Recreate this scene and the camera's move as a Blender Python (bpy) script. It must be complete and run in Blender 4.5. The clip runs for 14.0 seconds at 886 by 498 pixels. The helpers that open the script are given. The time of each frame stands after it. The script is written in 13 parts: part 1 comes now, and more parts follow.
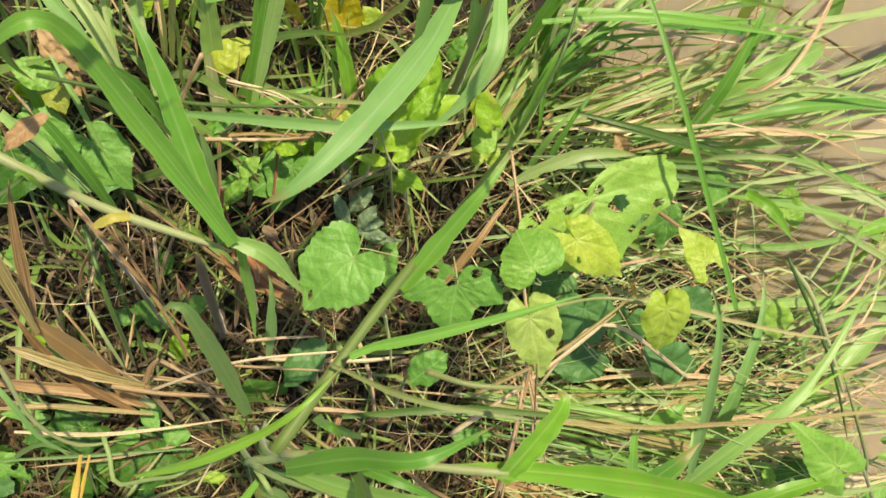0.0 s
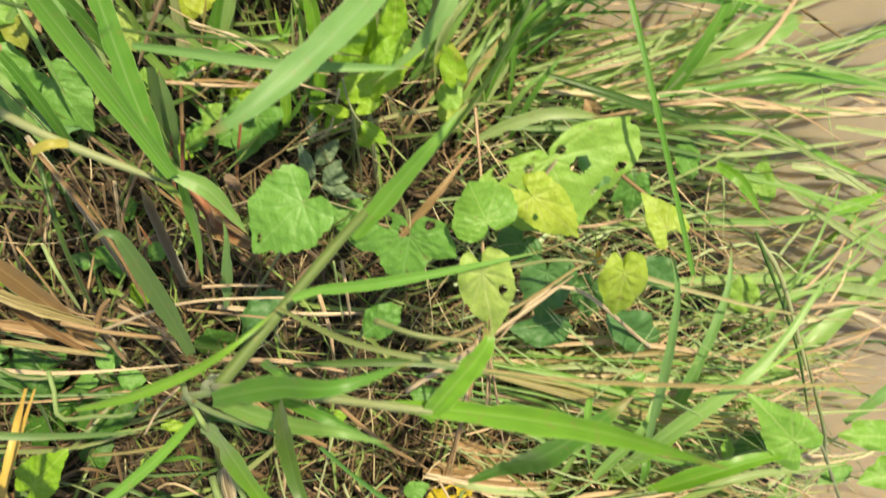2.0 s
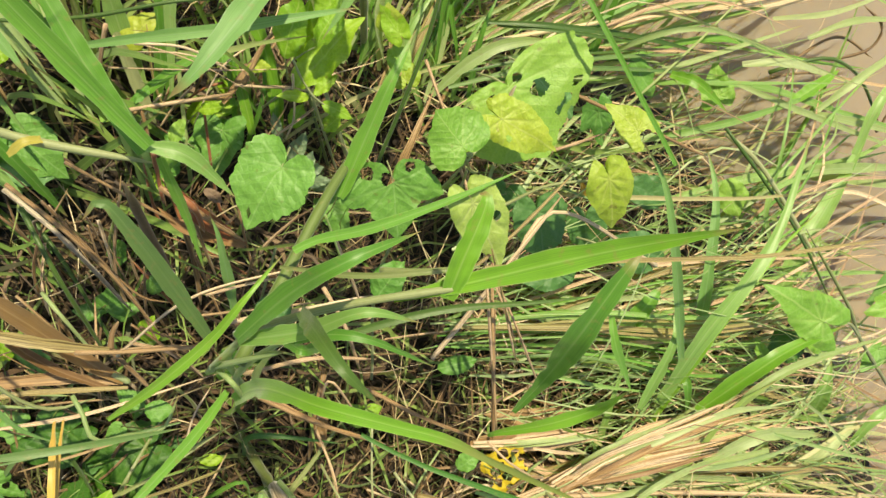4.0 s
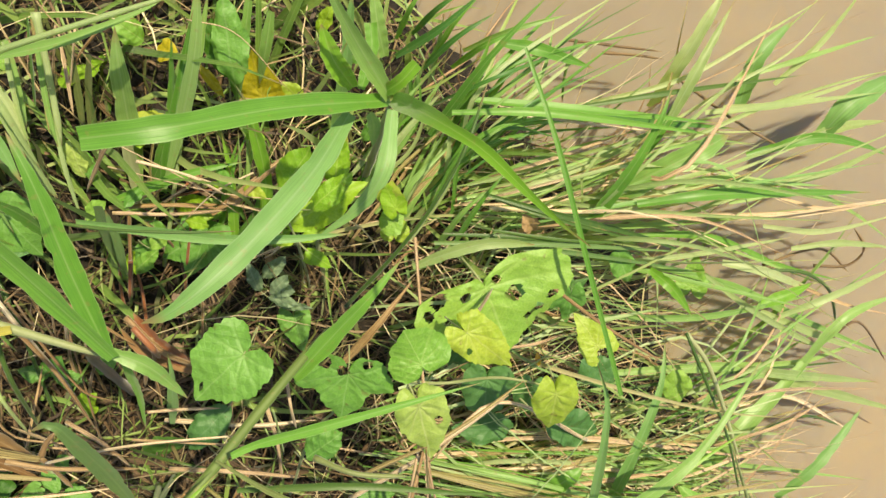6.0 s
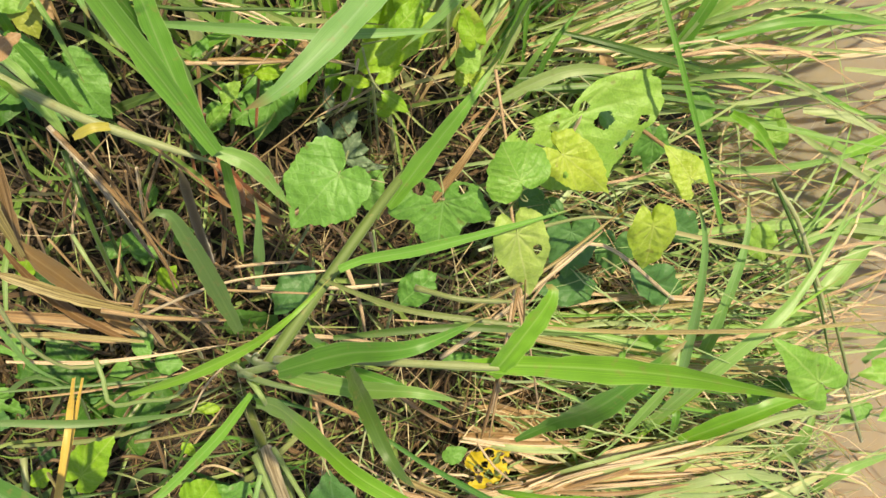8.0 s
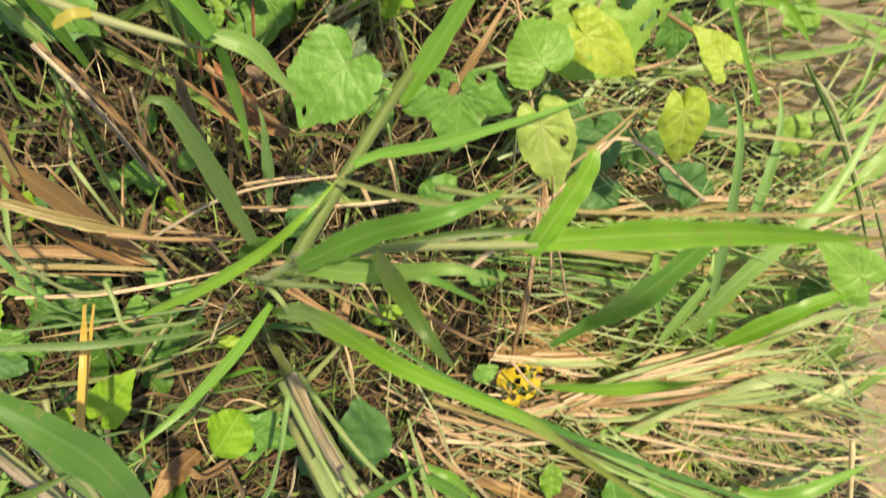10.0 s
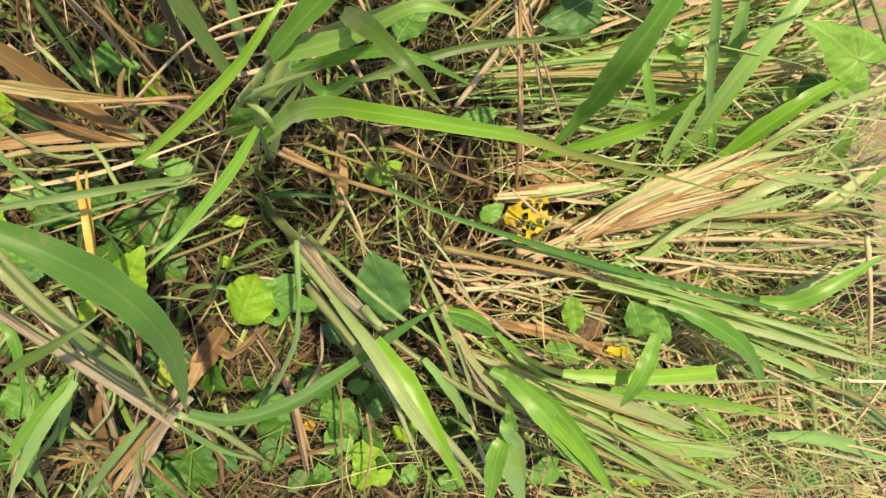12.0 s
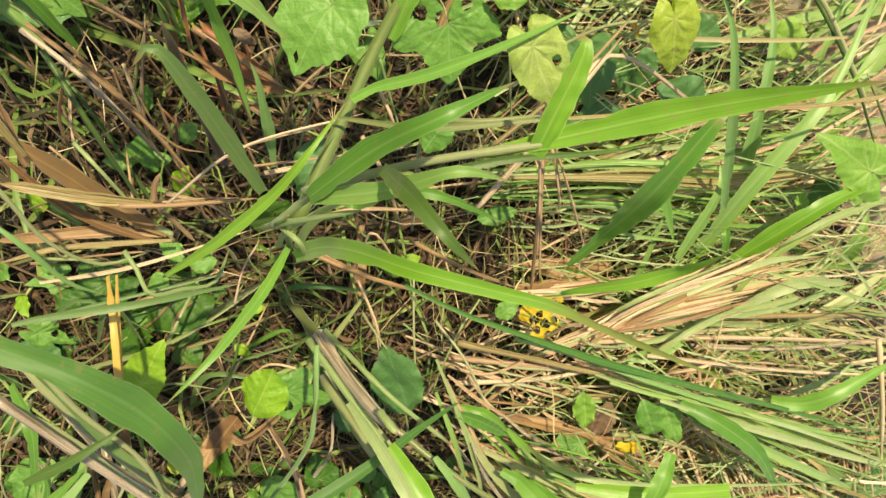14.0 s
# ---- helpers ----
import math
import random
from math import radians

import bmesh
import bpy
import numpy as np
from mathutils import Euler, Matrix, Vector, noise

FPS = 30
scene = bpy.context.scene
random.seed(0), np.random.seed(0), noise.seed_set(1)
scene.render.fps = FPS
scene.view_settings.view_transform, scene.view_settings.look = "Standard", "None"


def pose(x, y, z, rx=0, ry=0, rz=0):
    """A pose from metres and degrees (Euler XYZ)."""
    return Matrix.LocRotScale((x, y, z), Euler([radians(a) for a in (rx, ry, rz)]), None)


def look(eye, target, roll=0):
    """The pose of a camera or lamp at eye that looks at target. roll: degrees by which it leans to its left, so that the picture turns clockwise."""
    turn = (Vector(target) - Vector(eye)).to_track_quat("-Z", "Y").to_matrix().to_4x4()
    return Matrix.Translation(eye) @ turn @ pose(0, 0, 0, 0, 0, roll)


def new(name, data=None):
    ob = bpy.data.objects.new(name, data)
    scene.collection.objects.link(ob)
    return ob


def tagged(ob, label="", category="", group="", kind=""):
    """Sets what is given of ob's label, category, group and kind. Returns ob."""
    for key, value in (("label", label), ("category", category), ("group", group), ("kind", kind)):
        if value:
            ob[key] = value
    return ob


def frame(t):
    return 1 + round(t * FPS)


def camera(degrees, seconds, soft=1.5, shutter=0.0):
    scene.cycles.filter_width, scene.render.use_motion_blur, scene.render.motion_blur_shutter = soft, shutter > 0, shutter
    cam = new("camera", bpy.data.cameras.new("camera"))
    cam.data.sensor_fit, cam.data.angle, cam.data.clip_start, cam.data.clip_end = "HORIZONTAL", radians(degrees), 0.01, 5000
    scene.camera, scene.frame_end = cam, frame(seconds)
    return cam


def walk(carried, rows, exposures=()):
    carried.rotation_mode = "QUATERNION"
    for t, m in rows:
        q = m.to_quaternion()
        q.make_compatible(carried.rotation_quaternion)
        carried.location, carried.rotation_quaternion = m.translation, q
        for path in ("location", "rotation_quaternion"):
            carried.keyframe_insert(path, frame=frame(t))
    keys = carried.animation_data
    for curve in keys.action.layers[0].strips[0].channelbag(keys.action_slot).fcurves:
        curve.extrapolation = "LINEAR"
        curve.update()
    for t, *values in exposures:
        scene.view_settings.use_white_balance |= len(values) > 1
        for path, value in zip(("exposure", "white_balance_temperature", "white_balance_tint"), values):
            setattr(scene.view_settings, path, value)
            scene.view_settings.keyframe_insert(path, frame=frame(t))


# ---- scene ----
cam = camera(63.3, 14.0, soft=1.5, shutter=0.24)
PATH = [
    (0, (0.148, 0.209, 0.800), (0.605, -0.189, -1.105), 128.4),
    (0.5, (0.162, 0.273, 0.797), (0.572, -0.195, -1.104), 138.0),
    (1, (0.154, 0.283, 0.795), (0.521, -0.181, -1.116), 143.0),
    (1.5, (0.159, 0.269, 0.791), (0.531, -0.136, -1.131), 140.4),
    (2, (0.182, 0.186, 0.812), (0.640, -0.264, -1.082), 134.0),
    (2.2, (0.184, 0.153, 0.814), (0.663, -0.323, -1.068), 132.3),
    (4.3, (0.165, 0.093, 0.842), (0.666, -0.194, -1.073), 105.0),
    (4.5, (0.187, 0.130, 0.872), (0.678, -0.219, -1.035), 114.6),
    (5, (0.198, 0.210, 0.847), (0.705, -0.183, -1.047), 120.5),
    (5.5, (0.178, 0.277, 0.814), (0.721, -0.156, -1.062), 125.7),
    (6, (0.202, 0.298, 0.823), (0.750, -0.125, -1.053), 127.8),
    (6.5, (0.185, 0.244, 0.831), (0.729, -0.164, -1.050), 127.5),
    (7, (0.169, 0.191, 0.832), (0.689, -0.259, -1.046), 129.4),
    (7.5, (0.156, 0.176, 0.840), (0.664, -0.332, -1.026), 131.6),
    (7.7, (0.147, 0.179, 0.823), (0.644, -0.336, -1.045), 132.1),
    (9.8, (0.143, 0.152, 0.778), (0.583, -0.429, -1.084), 136.0),
    (10, (0.140, 0.132, 0.781), (0.569, -0.515, -1.063), 137.6),
    (10.5, (0.136, 0.084, 0.793), (0.523, -0.686, -1.011), 139.1),
    (11, (0.131, 0.061, 0.797), (0.493, -0.777, -0.983), 139.1),
    (11.5, (0.131, 0.055, 0.799), (0.478, -0.789, -0.981), 139.2),
    (12, (0.128, 0.056, 0.805), (0.476, -0.782, -0.977), 138.5),
    (12.5, (0.125, 0.061, 0.798), (0.478, -0.744, -0.999), 137.5),
    (13, (0.128, 0.075, 0.795), (0.494, -0.691, -1.015), 136.0),
    (13.5, (0.126, 0.089, 0.792), (0.503, -0.640, -1.032), 135.5),
    (14, (0.131, 0.105, 0.795), (0.513, -0.605, -1.035), 135.5),
]
walk(cam, [(t, look(eye, target, roll)) for t, eye, target, roll in PATH], exposures=[(0, 0.65, 7450, 10), (7.5, 0.64, 7550, 11.5), (10, 0.64, 7800, 14.5), (14, 0.67, 7850, 15)])

# ---- light ----
SUN_ELEV, SUN_AZ = 62.0, 14.0    # degrees; azimuth counted from +y towards +x
world = bpy.data.worlds.new("world")
scene.world = world
world.use_nodes = True
wn = world.node_tree.nodes
sky = wn.new("ShaderNodeTexSky")
sky.sky_type = "NISHITA"
sky.sun_disc = False
sky.sun_elevation, sky.sun_rotation = radians(SUN_ELEV), radians(SUN_AZ)
wn["Background"].inputs["Strength"].default_value = 0.12
world.node_tree.links.new(sky.outputs[0], wn["Background"].inputs[0])
sun = new("sun", bpy.data.lights.new("sun", "SUN"))
sun.data.energy, sun.data.angle, sun.data.color = 4.25, radians(1.0), (1.0, 0.955, 0.72)
sun.matrix_basis = look((0, 0, 0), (-math.sin(radians(SUN_AZ)) * math.cos(radians(SUN_ELEV)),
                                    -math.cos(radians(SUN_AZ)) * math.cos(radians(SUN_ELEV)), -math.sin(radians(SUN_ELEV))))


# ---- materials ----
def material(name):
    m = bpy.data.materials.new(name)
    m.use_nodes = True
    t = m.node_tree
    t.nodes.clear()

    def node(kind, **sets):
        n = t.nodes.new("ShaderNode" + kind)
        for k, v in sets.items():
            if k in n.inputs:
                n.inputs[k].default_value = v
        return n
    return m, t, node, t.links.new


def ramp(t, stops):
    r = t.nodes.new("ShaderNodeValToRGB")
    e = r.color_ramp.elements
    while len(e) < len(stops):
        e.new(0.5)
    for el, (p, c) in zip(e, stops):
        el.position, el.color = p, (*c, 1)
    return r


def mixc(t, kind, a, b, f):
    """Colour mix node; a, b, f are sockets or values."""
    n = t.nodes.new("ShaderNodeMix")
    n.data_type, n.blend_type = "RGBA", kind
    for i, v in ((0, f), (6, a), (7, b)):
        if isinstance(v, (int, float)):
            n.inputs[i].default_value = v
        elif isinstance(v, tuple):
            n.inputs[i].default_value = (*v, 1)
        else:
            t.links.new(v, n.inputs[i])
    return n.outputs[2]


def mathn(t, op, a, b=0.0, clamp=False):
    n = t.nodes.new("ShaderNodeMath")
    n.operation, n.use_clamp = op, clamp
    for i, v in ((0, a), (1, b)):
        if isinstance(v, (int, float)):
            n.inputs[i].default_value = v
        else:
            t.links.new(v, n.inputs[i])
    return n.outputs[0]


def blade_material(name, colours, rib, dry=(0.30, 0.20, 0.09), dry_at=0.9, gloss=0.40, thin=0.35, island=False, stains=0.3, streaky=0.6):
    """Grass blade: lengthwise streaks, paler midrib, blotches, a drying tip. colours: dark to light."""
    m, t, node, link = material(name)
    uv = node("TexCoord")
    sep = node("SeparateXYZ")
    link(uv.outputs["UV"], sep.inputs[0])
    u, v = sep.outputs[0], sep.outputs[1]
    rnd = node("NewGeometry").outputs["Random Per Island"] if island else node("ObjectInfo").outputs["Random"]
    # streaks along the blade
    comb = node("CombineXYZ")
    link(mathn(t, "MULTIPLY", u, 13.0 if streaky > 0.9 else 30.0), comb.inputs[0])
    link(mathn(t, "MULTIPLY", v, 2.0), comb.inputs[1])
    link(mathn(t, "MULTIPLY", rnd, 50.0), comb.inputs[2])
    streak = node("TexNoise", Scale=1.0, Detail=3.0, Roughness=0.6)
    link(comb.outputs[0], streak.inputs["Vector"])
    blot = node("TexNoise", Scale=38.0, Detail=4.0, Roughness=0.6)
    link(uv.outputs["Object"], blot.inputs["Vector"])
    key = mathn(t, "ADD", mathn(t, "MULTIPLY", rnd, 0.55), mathn(t, "MULTIPLY", blot.outputs[0], 0.45))
    n = len(colours) - 1
    col = ramp(t, [(0.12 + 0.76 * i / max(n, 1), c) for i, c in enumerate(colours)])
    link(key, col.inputs[0])
    tone = ramp(t, [(0.36, (0.34, 0.29, 0.22)), (0.62, (1.22, 1.2, 1.18))] if streaky > 0.9 else [(0.3, (0.62, 0.62, 0.55)), (0.7, (1.2, 1.17, 1.15))])
    link(streak.outputs[0], tone.inputs[0])
    c = mixc(t, "MULTIPLY", col.outputs[0], tone.outputs[0], streaky)
    # midrib
    off = mathn(t, "ABSOLUTE", mathn(t, "SUBTRACT", u, 0.5))
    mid = mathn(t, "SUBTRACT", 1.0, mathn(t, "MULTIPLY", off, 16.0), True)
    c = mixc(t, "MIX", c, rib, mathn(t, "MULTIPLY", mid, 0.34))
    # pale margin
    edge = mathn(t, "SUBTRACT", mathn(t, "MULTIPLY", off, 20.0), 9.1, True)
    c = mixc(t, "MIX", c, rib, mathn(t, "MULTIPLY", edge, 0.62))
    # stains and drying tip
    spot = node("TexNoise", Scale=170.0, Detail=2.0)
    link(uv.outputs["Object"], spot.inputs["Vector"])
    sp = mathn(t, "MULTIPLY", mathn(t, "SUBTRACT", spot.outputs[0], 0.62), 9.0, True)
    c = mixc(t, "MIX", c, dry, mathn(t, "MULTIPLY", sp, stains))
    tip = mathn(t, "MULTIPLY", mathn(t, "SUBTRACT", mathn(t, "ADD", v, mathn(t, "MULTIPLY", blot.outputs[0], 0.12)), dry_at + 0.06), 14.0, True)
    c = mixc(t, "MIX", c, dry, mathn(t, "MULTIPLY", tip, 0.8))
    bump = node("Bump", Strength=0.25, Distance=0.0006)
    link(streak.outputs[0], bump.inputs["Height"])
    p = node("BsdfPrincipled", Roughness=gloss)
    p.inputs["Specular IOR Level"].default_value = 0.5
    p.inputs["Sheen Weight"].default_value, p.inputs["Sheen Roughness"].default_value = 0.22, 0.4
    link(c, p.inputs["Base Color"])
    link(bump.outputs[0], p.inputs["Normal"])
    tr = node("BsdfTranslucent")
    link(mixc(t, "MULTIPLY", c, (1.25, 1.2, 0.45), 1.0), tr.inputs["Color"])
    mx = node("MixShader")
    mx.inputs[0].default_value = thin
    link(p.outputs[0], mx.inputs[1])
    link(tr.outputs[0], mx.inputs[2])
    link(mx.outputs[0], node("OutputMaterial").inputs[0])
    return m


def leaf_material(name, colours, vein, gloss=0.50, thin=0.35, spots=(0.16, 0.10, 0.04), spotting=0.5):
    """Broad leaf: midrib and side veins along the leaf's own axes, quilted between them, mottled, a few brown spots."""
    m, t, node, link = material(name)
    tc = node("TexCoord")
    rnd = node("ObjectInfo").outputs["Random"]
    sep = node("SeparateXYZ")
    link(tc.outputs["UV"], sep.inputs[0])
    wob = node("TexNoise", Scale=60.0, Detail=2.0)
    link(tc.outputs["Object"], wob.inputs["Vector"])
    drift = mathn(t, "MULTIPLY", mathn(t, "SUBTRACT", wob.outputs[0], 0.5), 0.05)
    across = mathn(t, "ADD", mathn(t, "SUBTRACT", sep.outputs[0], 0.5), drift)
    along = sep.outputs[1]
    off = mathn(t, "ABSOLUTE", across)
    rib = mathn(t, "SUBTRACT", 1.0, mathn(t, "MULTIPLY", off, 48.0), True)
    # side veins leaving the midrib at a slant
    f = mathn(t, "FRACT", mathn(t, "ADD", mathn(t, "MULTIPLY", mathn(t, "SUBTRACT", along, mathn(t, "MULTIPLY", off, 0.75)), 5.6), 3.2))
    side_off = mathn(t, "ABSOLUTE", mathn(t, "SUBTRACT", f, 0.5))
    side = mathn(t, "SUBTRACT", 1.0, mathn(t, "MULTIPLY", side_off, 11.0), True)
    side = mathn(t, "MULTIPLY", side, 0.4)
    # veins that spread from the leaf's base, on heart-shaped and lobed leaves
    at = node("Attribute")
    at.attribute_name = "vein"
    net = mathn(t, "MAXIMUM", mathn(t, "MAXIMUM", rib, side), at.outputs["Fac"])
    big = node("TexNoise", Scale=26.0, Detail=4.0, Roughness=0.6)
    fine = node("TexVoronoi", Scale=480.0)
    web = node("TexVoronoi", Scale=190.0)
    web.feature = "DISTANCE_TO_EDGE"
    link(tc.outputs["Object"], web.inputs["Vector"])
    mesh_of_veins = mathn(t, "SUBTRACT", 1.0, mathn(t, "MULTIPLY", web.outputs["Distance"], 7.0), True)
    link(tc.outputs["Object"], big.inputs["Vector"])
    link(tc.outputs["Object"], fine.inputs["Vector"])
    key = mathn(t, "ADD", mathn(t, "MULTIPLY", rnd, 0.4), mathn(t, "MULTIPLY", big.outputs[0], 0.6))
    n = len(colours) - 1
    col = ramp(t, [(0.18 + 0.64 * i / max(n, 1), c) for i, c in enumerate(colours)])
    link(key, col.inputs[0])
    c = col.outputs[0]
    cell = ramp(t, [(0.0, (1.12, 1.1, 1.0)), (0.9, (0.78, 0.82, 0.76))])
    link(fine.outputs["Distance"], cell.inputs[0])
    c = mixc(t, "MULTIPLY", c, cell.outputs[0], 0.7)
    c = mixc(t, "MIX", c, vein, mathn(t, "MULTIPLY", mathn(t, "MAXIMUM", net, mathn(t, "MULTIPLY", mesh_of_veins, 0.22)), 0.5))
    sp = node("TexNoise", Scale=95.0, Detail=3.0)
    link(tc.outputs["Object"], sp.inputs["Vector"])
    c = mixc(t, "MIX", c, spots, mathn(t, "MULTIPLY", mathn(t, "MULTIPLY", mathn(t, "SUBTRACT", sp.outputs[0], 0.66), 12.0, True), spotting))
    quilt = mathn(t, "MULTIPLY", mathn(t, "SINE", mathn(t, "MULTIPLY", side_off, 3.1416)), 0.3)
    quilt = mathn(t, "SUBTRACT", quilt, mathn(t, "MULTIPLY", mesh_of_veins, 0.45))
    h = mathn(t, "SUBTRACT", mathn(t, "ADD", quilt, mathn(t, "MULTIPLY", fine.outputs["Distance"], 0.3)), mathn(t, "MULTIPLY", net, 0.5))
    bump = node("Bump", Strength=0.4, Distance=0.0010)
    link(h, bump.inputs["Height"])
    p = node("BsdfPrincipled", Roughness=gloss)
    link(c, p.inputs["Base Color"])
    link(bump.outputs[0], p.inputs["Normal"])
    tr = node("BsdfTranslucent")
    link(mixc(t, "MULTIPLY", c, (1.25, 1.2, 0.45), 1.0), tr.inputs["Color"])
    mx = node("MixShader")
    mx.inputs[0].default_value = thin
    link(p.outputs[0], mx.inputs[1])
    link(tr.outputs[0], mx.inputs[2])
    link(mx.outputs[0], node("OutputMaterial").inputs[0])
    return m


RIB = (0.34, 0.46, 0.20)
M_GREEN = blade_material("blade_green", [(0.08, 0.23, 0.028), (0.12, 0.305, 0.038), (0.175, 0.385, 0.055)], RIB)
M_DEEP = blade_material("blade_deep_green", [(0.05, 0.17, 0.03), (0.08, 0.23, 0.035)], (0.2, 0.36, 0.12))
M_BRIGHT = blade_material("blade_bright_green", [(0.12, 0.30, 0.022), (0.175, 0.39, 0.032), (0.23, 0.435, 0.045)], (0.42, 0.55, 0.2))
M_DRYTIP = blade_material("blade_bright_green_dry_tip", [(0.12, 0.30, 0.022), (0.175, 0.39, 0.032), (0.23, 0.435, 0.045)], (0.42, 0.55, 0.2), dry=(0.25, 0.27, 0.085), dry_at=0.70)
M_LIGHT = blade_material("blade_light_green", [(0.165, 0.325, 0.07), (0.23, 0.405, 0.105), (0.30, 0.465, 0.15)], (0.42, 0.52, 0.28))
M_BLUE = blade_material("blade_blue_green", [(0.15, 0.32, 0.09), (0.21, 0.40, 0.12), (0.28, 0.46, 0.16)], (0.3, 0.42, 0.24), gloss=0.5)
# Darker copy of M_BLUE; the shade on these blades is put into its colour.
M_BLUED = blade_material("blade_blue_green_painted_shade", [(0.048, 0.15, 0.026), (0.07, 0.19, 0.034), (0.095, 0.23, 0.042)], (0.18, 0.3, 0.12), gloss=0.5, streaky=0.4)
M_PALE = blade_material("blade_pale_green", [(0.30, 0.43, 0.16), (0.42, 0.54, 0.25), (0.54, 0.63, 0.36)], (0.55, 0.62, 0.42), gloss=0.42, thin=0.5)
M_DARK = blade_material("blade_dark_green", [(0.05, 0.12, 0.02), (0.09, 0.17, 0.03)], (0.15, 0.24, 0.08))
M_DULL = blade_material("blade_dull_green", [(0.11, 0.21, 0.06), (0.17, 0.285, 0.095)], (0.2, 0.3, 0.12))
M_YELLOW = blade_material("blade_yellow", [(0.40, 0.38, 0.06), (0.5, 0.42, 0.1)], (0.5, 0.45, 0.2))
M_STRAW = blade_material("blade_straw", [(0.44, 0.275, 0.16), (0.64, 0.47, 0.305), (0.78, 0.65, 0.475)], (0.55, 0.46, 0.3), thin=0.2, gloss=0.5, streaky=1.0)
M_STRAWG = blade_material("blade_half_dry", [(0.36, 0.34, 0.12), (0.42, 0.34, 0.15), (0.48, 0.38, 0.18)], (0.5, 0.45, 0.25), thin=0.4, gloss=0.5, streaky=1.0)
M_BRNLEAF = blade_material("blade_dry_brown", [(0.20, 0.11, 0.045), (0.36, 0.22, 0.10), (0.48, 0.33, 0.18)], (0.46, 0.34, 0.2), thin=0.2, gloss=0.55, stains=0.5, streaky=1.0)
M_SHEATH = blade_material("sheath_brown", [(0.12, 0.055, 0.02), (0.21, 0.105, 0.035), (0.30, 0.17, 0.07)], (0.3, 0.2, 0.1), thin=0.1, gloss=0.6, stains=0.6, streaky=0.6)
M_AMBER = blade_material("sheath_amber", [(0.14, 0.07, 0.026), (0.26, 0.145, 0.056), (0.38, 0.24, 0.10)], (0.5, 0.36, 0.2), thin=0.2, gloss=0.55, stains=0.6, streaky=0.45)
M_BROWN = blade_material("stalk_brown", [(0.10, 0.055, 0.025), (0.20, 0.12, 0.05)], (0.25, 0.16, 0.08), thin=0.05, gloss=0.6)
M_RED = blade_material("stalk_reddish", [(0.22, 0.07, 0.025), (0.32, 0.12, 0.05)], (0.36, 0.18, 0.08), thin=0.05, gloss=0.5)
M_ORANGE = blade_material("stalk_yellow_orange", [(0.52, 0.33, 0.06), (0.62, 0.42, 0.1)], (0.62, 0.46, 0.16), thin=0.15, dry_at=2.0)
M_STEM = blade_material("stalk_green", [(0.26, 0.31, 0.12), (0.37, 0.405, 0.20), (0.48, 0.50, 0.30)], (0.4, 0.42, 0.24), thin=0.3, dry_at=2.0)
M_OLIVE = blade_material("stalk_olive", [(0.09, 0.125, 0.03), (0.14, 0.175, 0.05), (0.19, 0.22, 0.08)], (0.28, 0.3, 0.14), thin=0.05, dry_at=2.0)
M_SHOOT = blade_material("shoot_olive_green", [(0.10, 0.155, 0.03), (0.15, 0.21, 0.045)], (0.19, 0.25, 0.08), thin=0.1, gloss=0.62, dry_at=2.0)
M_PURPLE = blade_material("stalk_purple", [(0.24, 0.19, 0.11), (0.36, 0.29, 0.20), (0.46, 0.40, 0.30)], (0.5, 0.42, 0.38), thin=0.05, dry_at=2.0, stains=0.6, streaky=1.0)
V_GREEN = leaf_material("leaf_green", [(0.09, 0.25, 0.04), (0.135, 0.325, 0.055), (0.18, 0.39, 0.075)], (0.30, 0.48, 0.18))
V_LIGHT = leaf_material("leaf_light_green", [(0.14, 0.33, 0.04), (0.21, 0.41, 0.06), (0.28, 0.46, 0.08)], (0.42, 0.56, 0.2))
V_YELLOW = leaf_material("leaf_yellow_green", [(0.26, 0.41, 0.035), (0.34, 0.46, 0.05), (0.44, 0.48, 0.06)], (0.52, 0.56, 0.2))
V_BRIGHT = leaf_material("leaf_bright_green", [(0.16, 0.36, 0.02), (0.24, 0.44, 0.025), (0.32, 0.48, 0.03)], (0.42, 0.55, 0.15))
# Bluish leaf colour, darkened to include the shade under the upper leaves.
V_DARK = leaf_material("leaf_blue_green_with_shade", [(0.065, 0.185, 0.05), (0.105, 0.25, 0.07)], (0.16, 0.30, 0.14))
# Green lowered so that these leaves carry their shade in the colour.
V_DEEP = leaf_material("leaf_deep_green_with_shade", [(0.036, 0.125, 0.013), (0.062, 0.18, 0.02)], (0.2, 0.36, 0.08))
V_GREY = leaf_material("leaf_grey_green", [(0.16, 0.25, 0.14), (0.24, 0.33, 0.2)], (0.36, 0.42, 0.3))
V_GOLD = leaf_material("leaf_golden", [(0.60, 0.42, 0.02), (0.68, 0.5, 0.03)], (0.66, 0.52, 0.12), spots=(0.06, 0.03, 0.01), spotting=1.0)
V_PALE = leaf_material("leaf_pale_yellow_green", [(0.30, 0.44, 0.09), (0.40, 0.52, 0.13), (0.50, 0.58, 0.18)], (0.58, 0.62, 0.30))
V_OLIVE = leaf_material("leaf_olive", [(0.22, 0.27, 0.03), (0.30, 0.34, 0.045), (0.36, 0.38, 0.06)], (0.42, 0.44, 0.14))
V_BLUE = leaf_material("leaf_pale_blue_green", [(0.11, 0.27, 0.09), (0.16, 0.34, 0.12), (0.22, 0.40, 0.15)], (0.30, 0.46, 0.24))
V_MUSTARD = leaf_material("leaf_mustard_yellow", [(0.44, 0.37, 0.02), (0.52, 0.43, 0.025), (0.58, 0.46, 0.03)], (0.6, 0.52, 0.1), spots=(0.10, 0.06, 0.01), spotting=1.0)
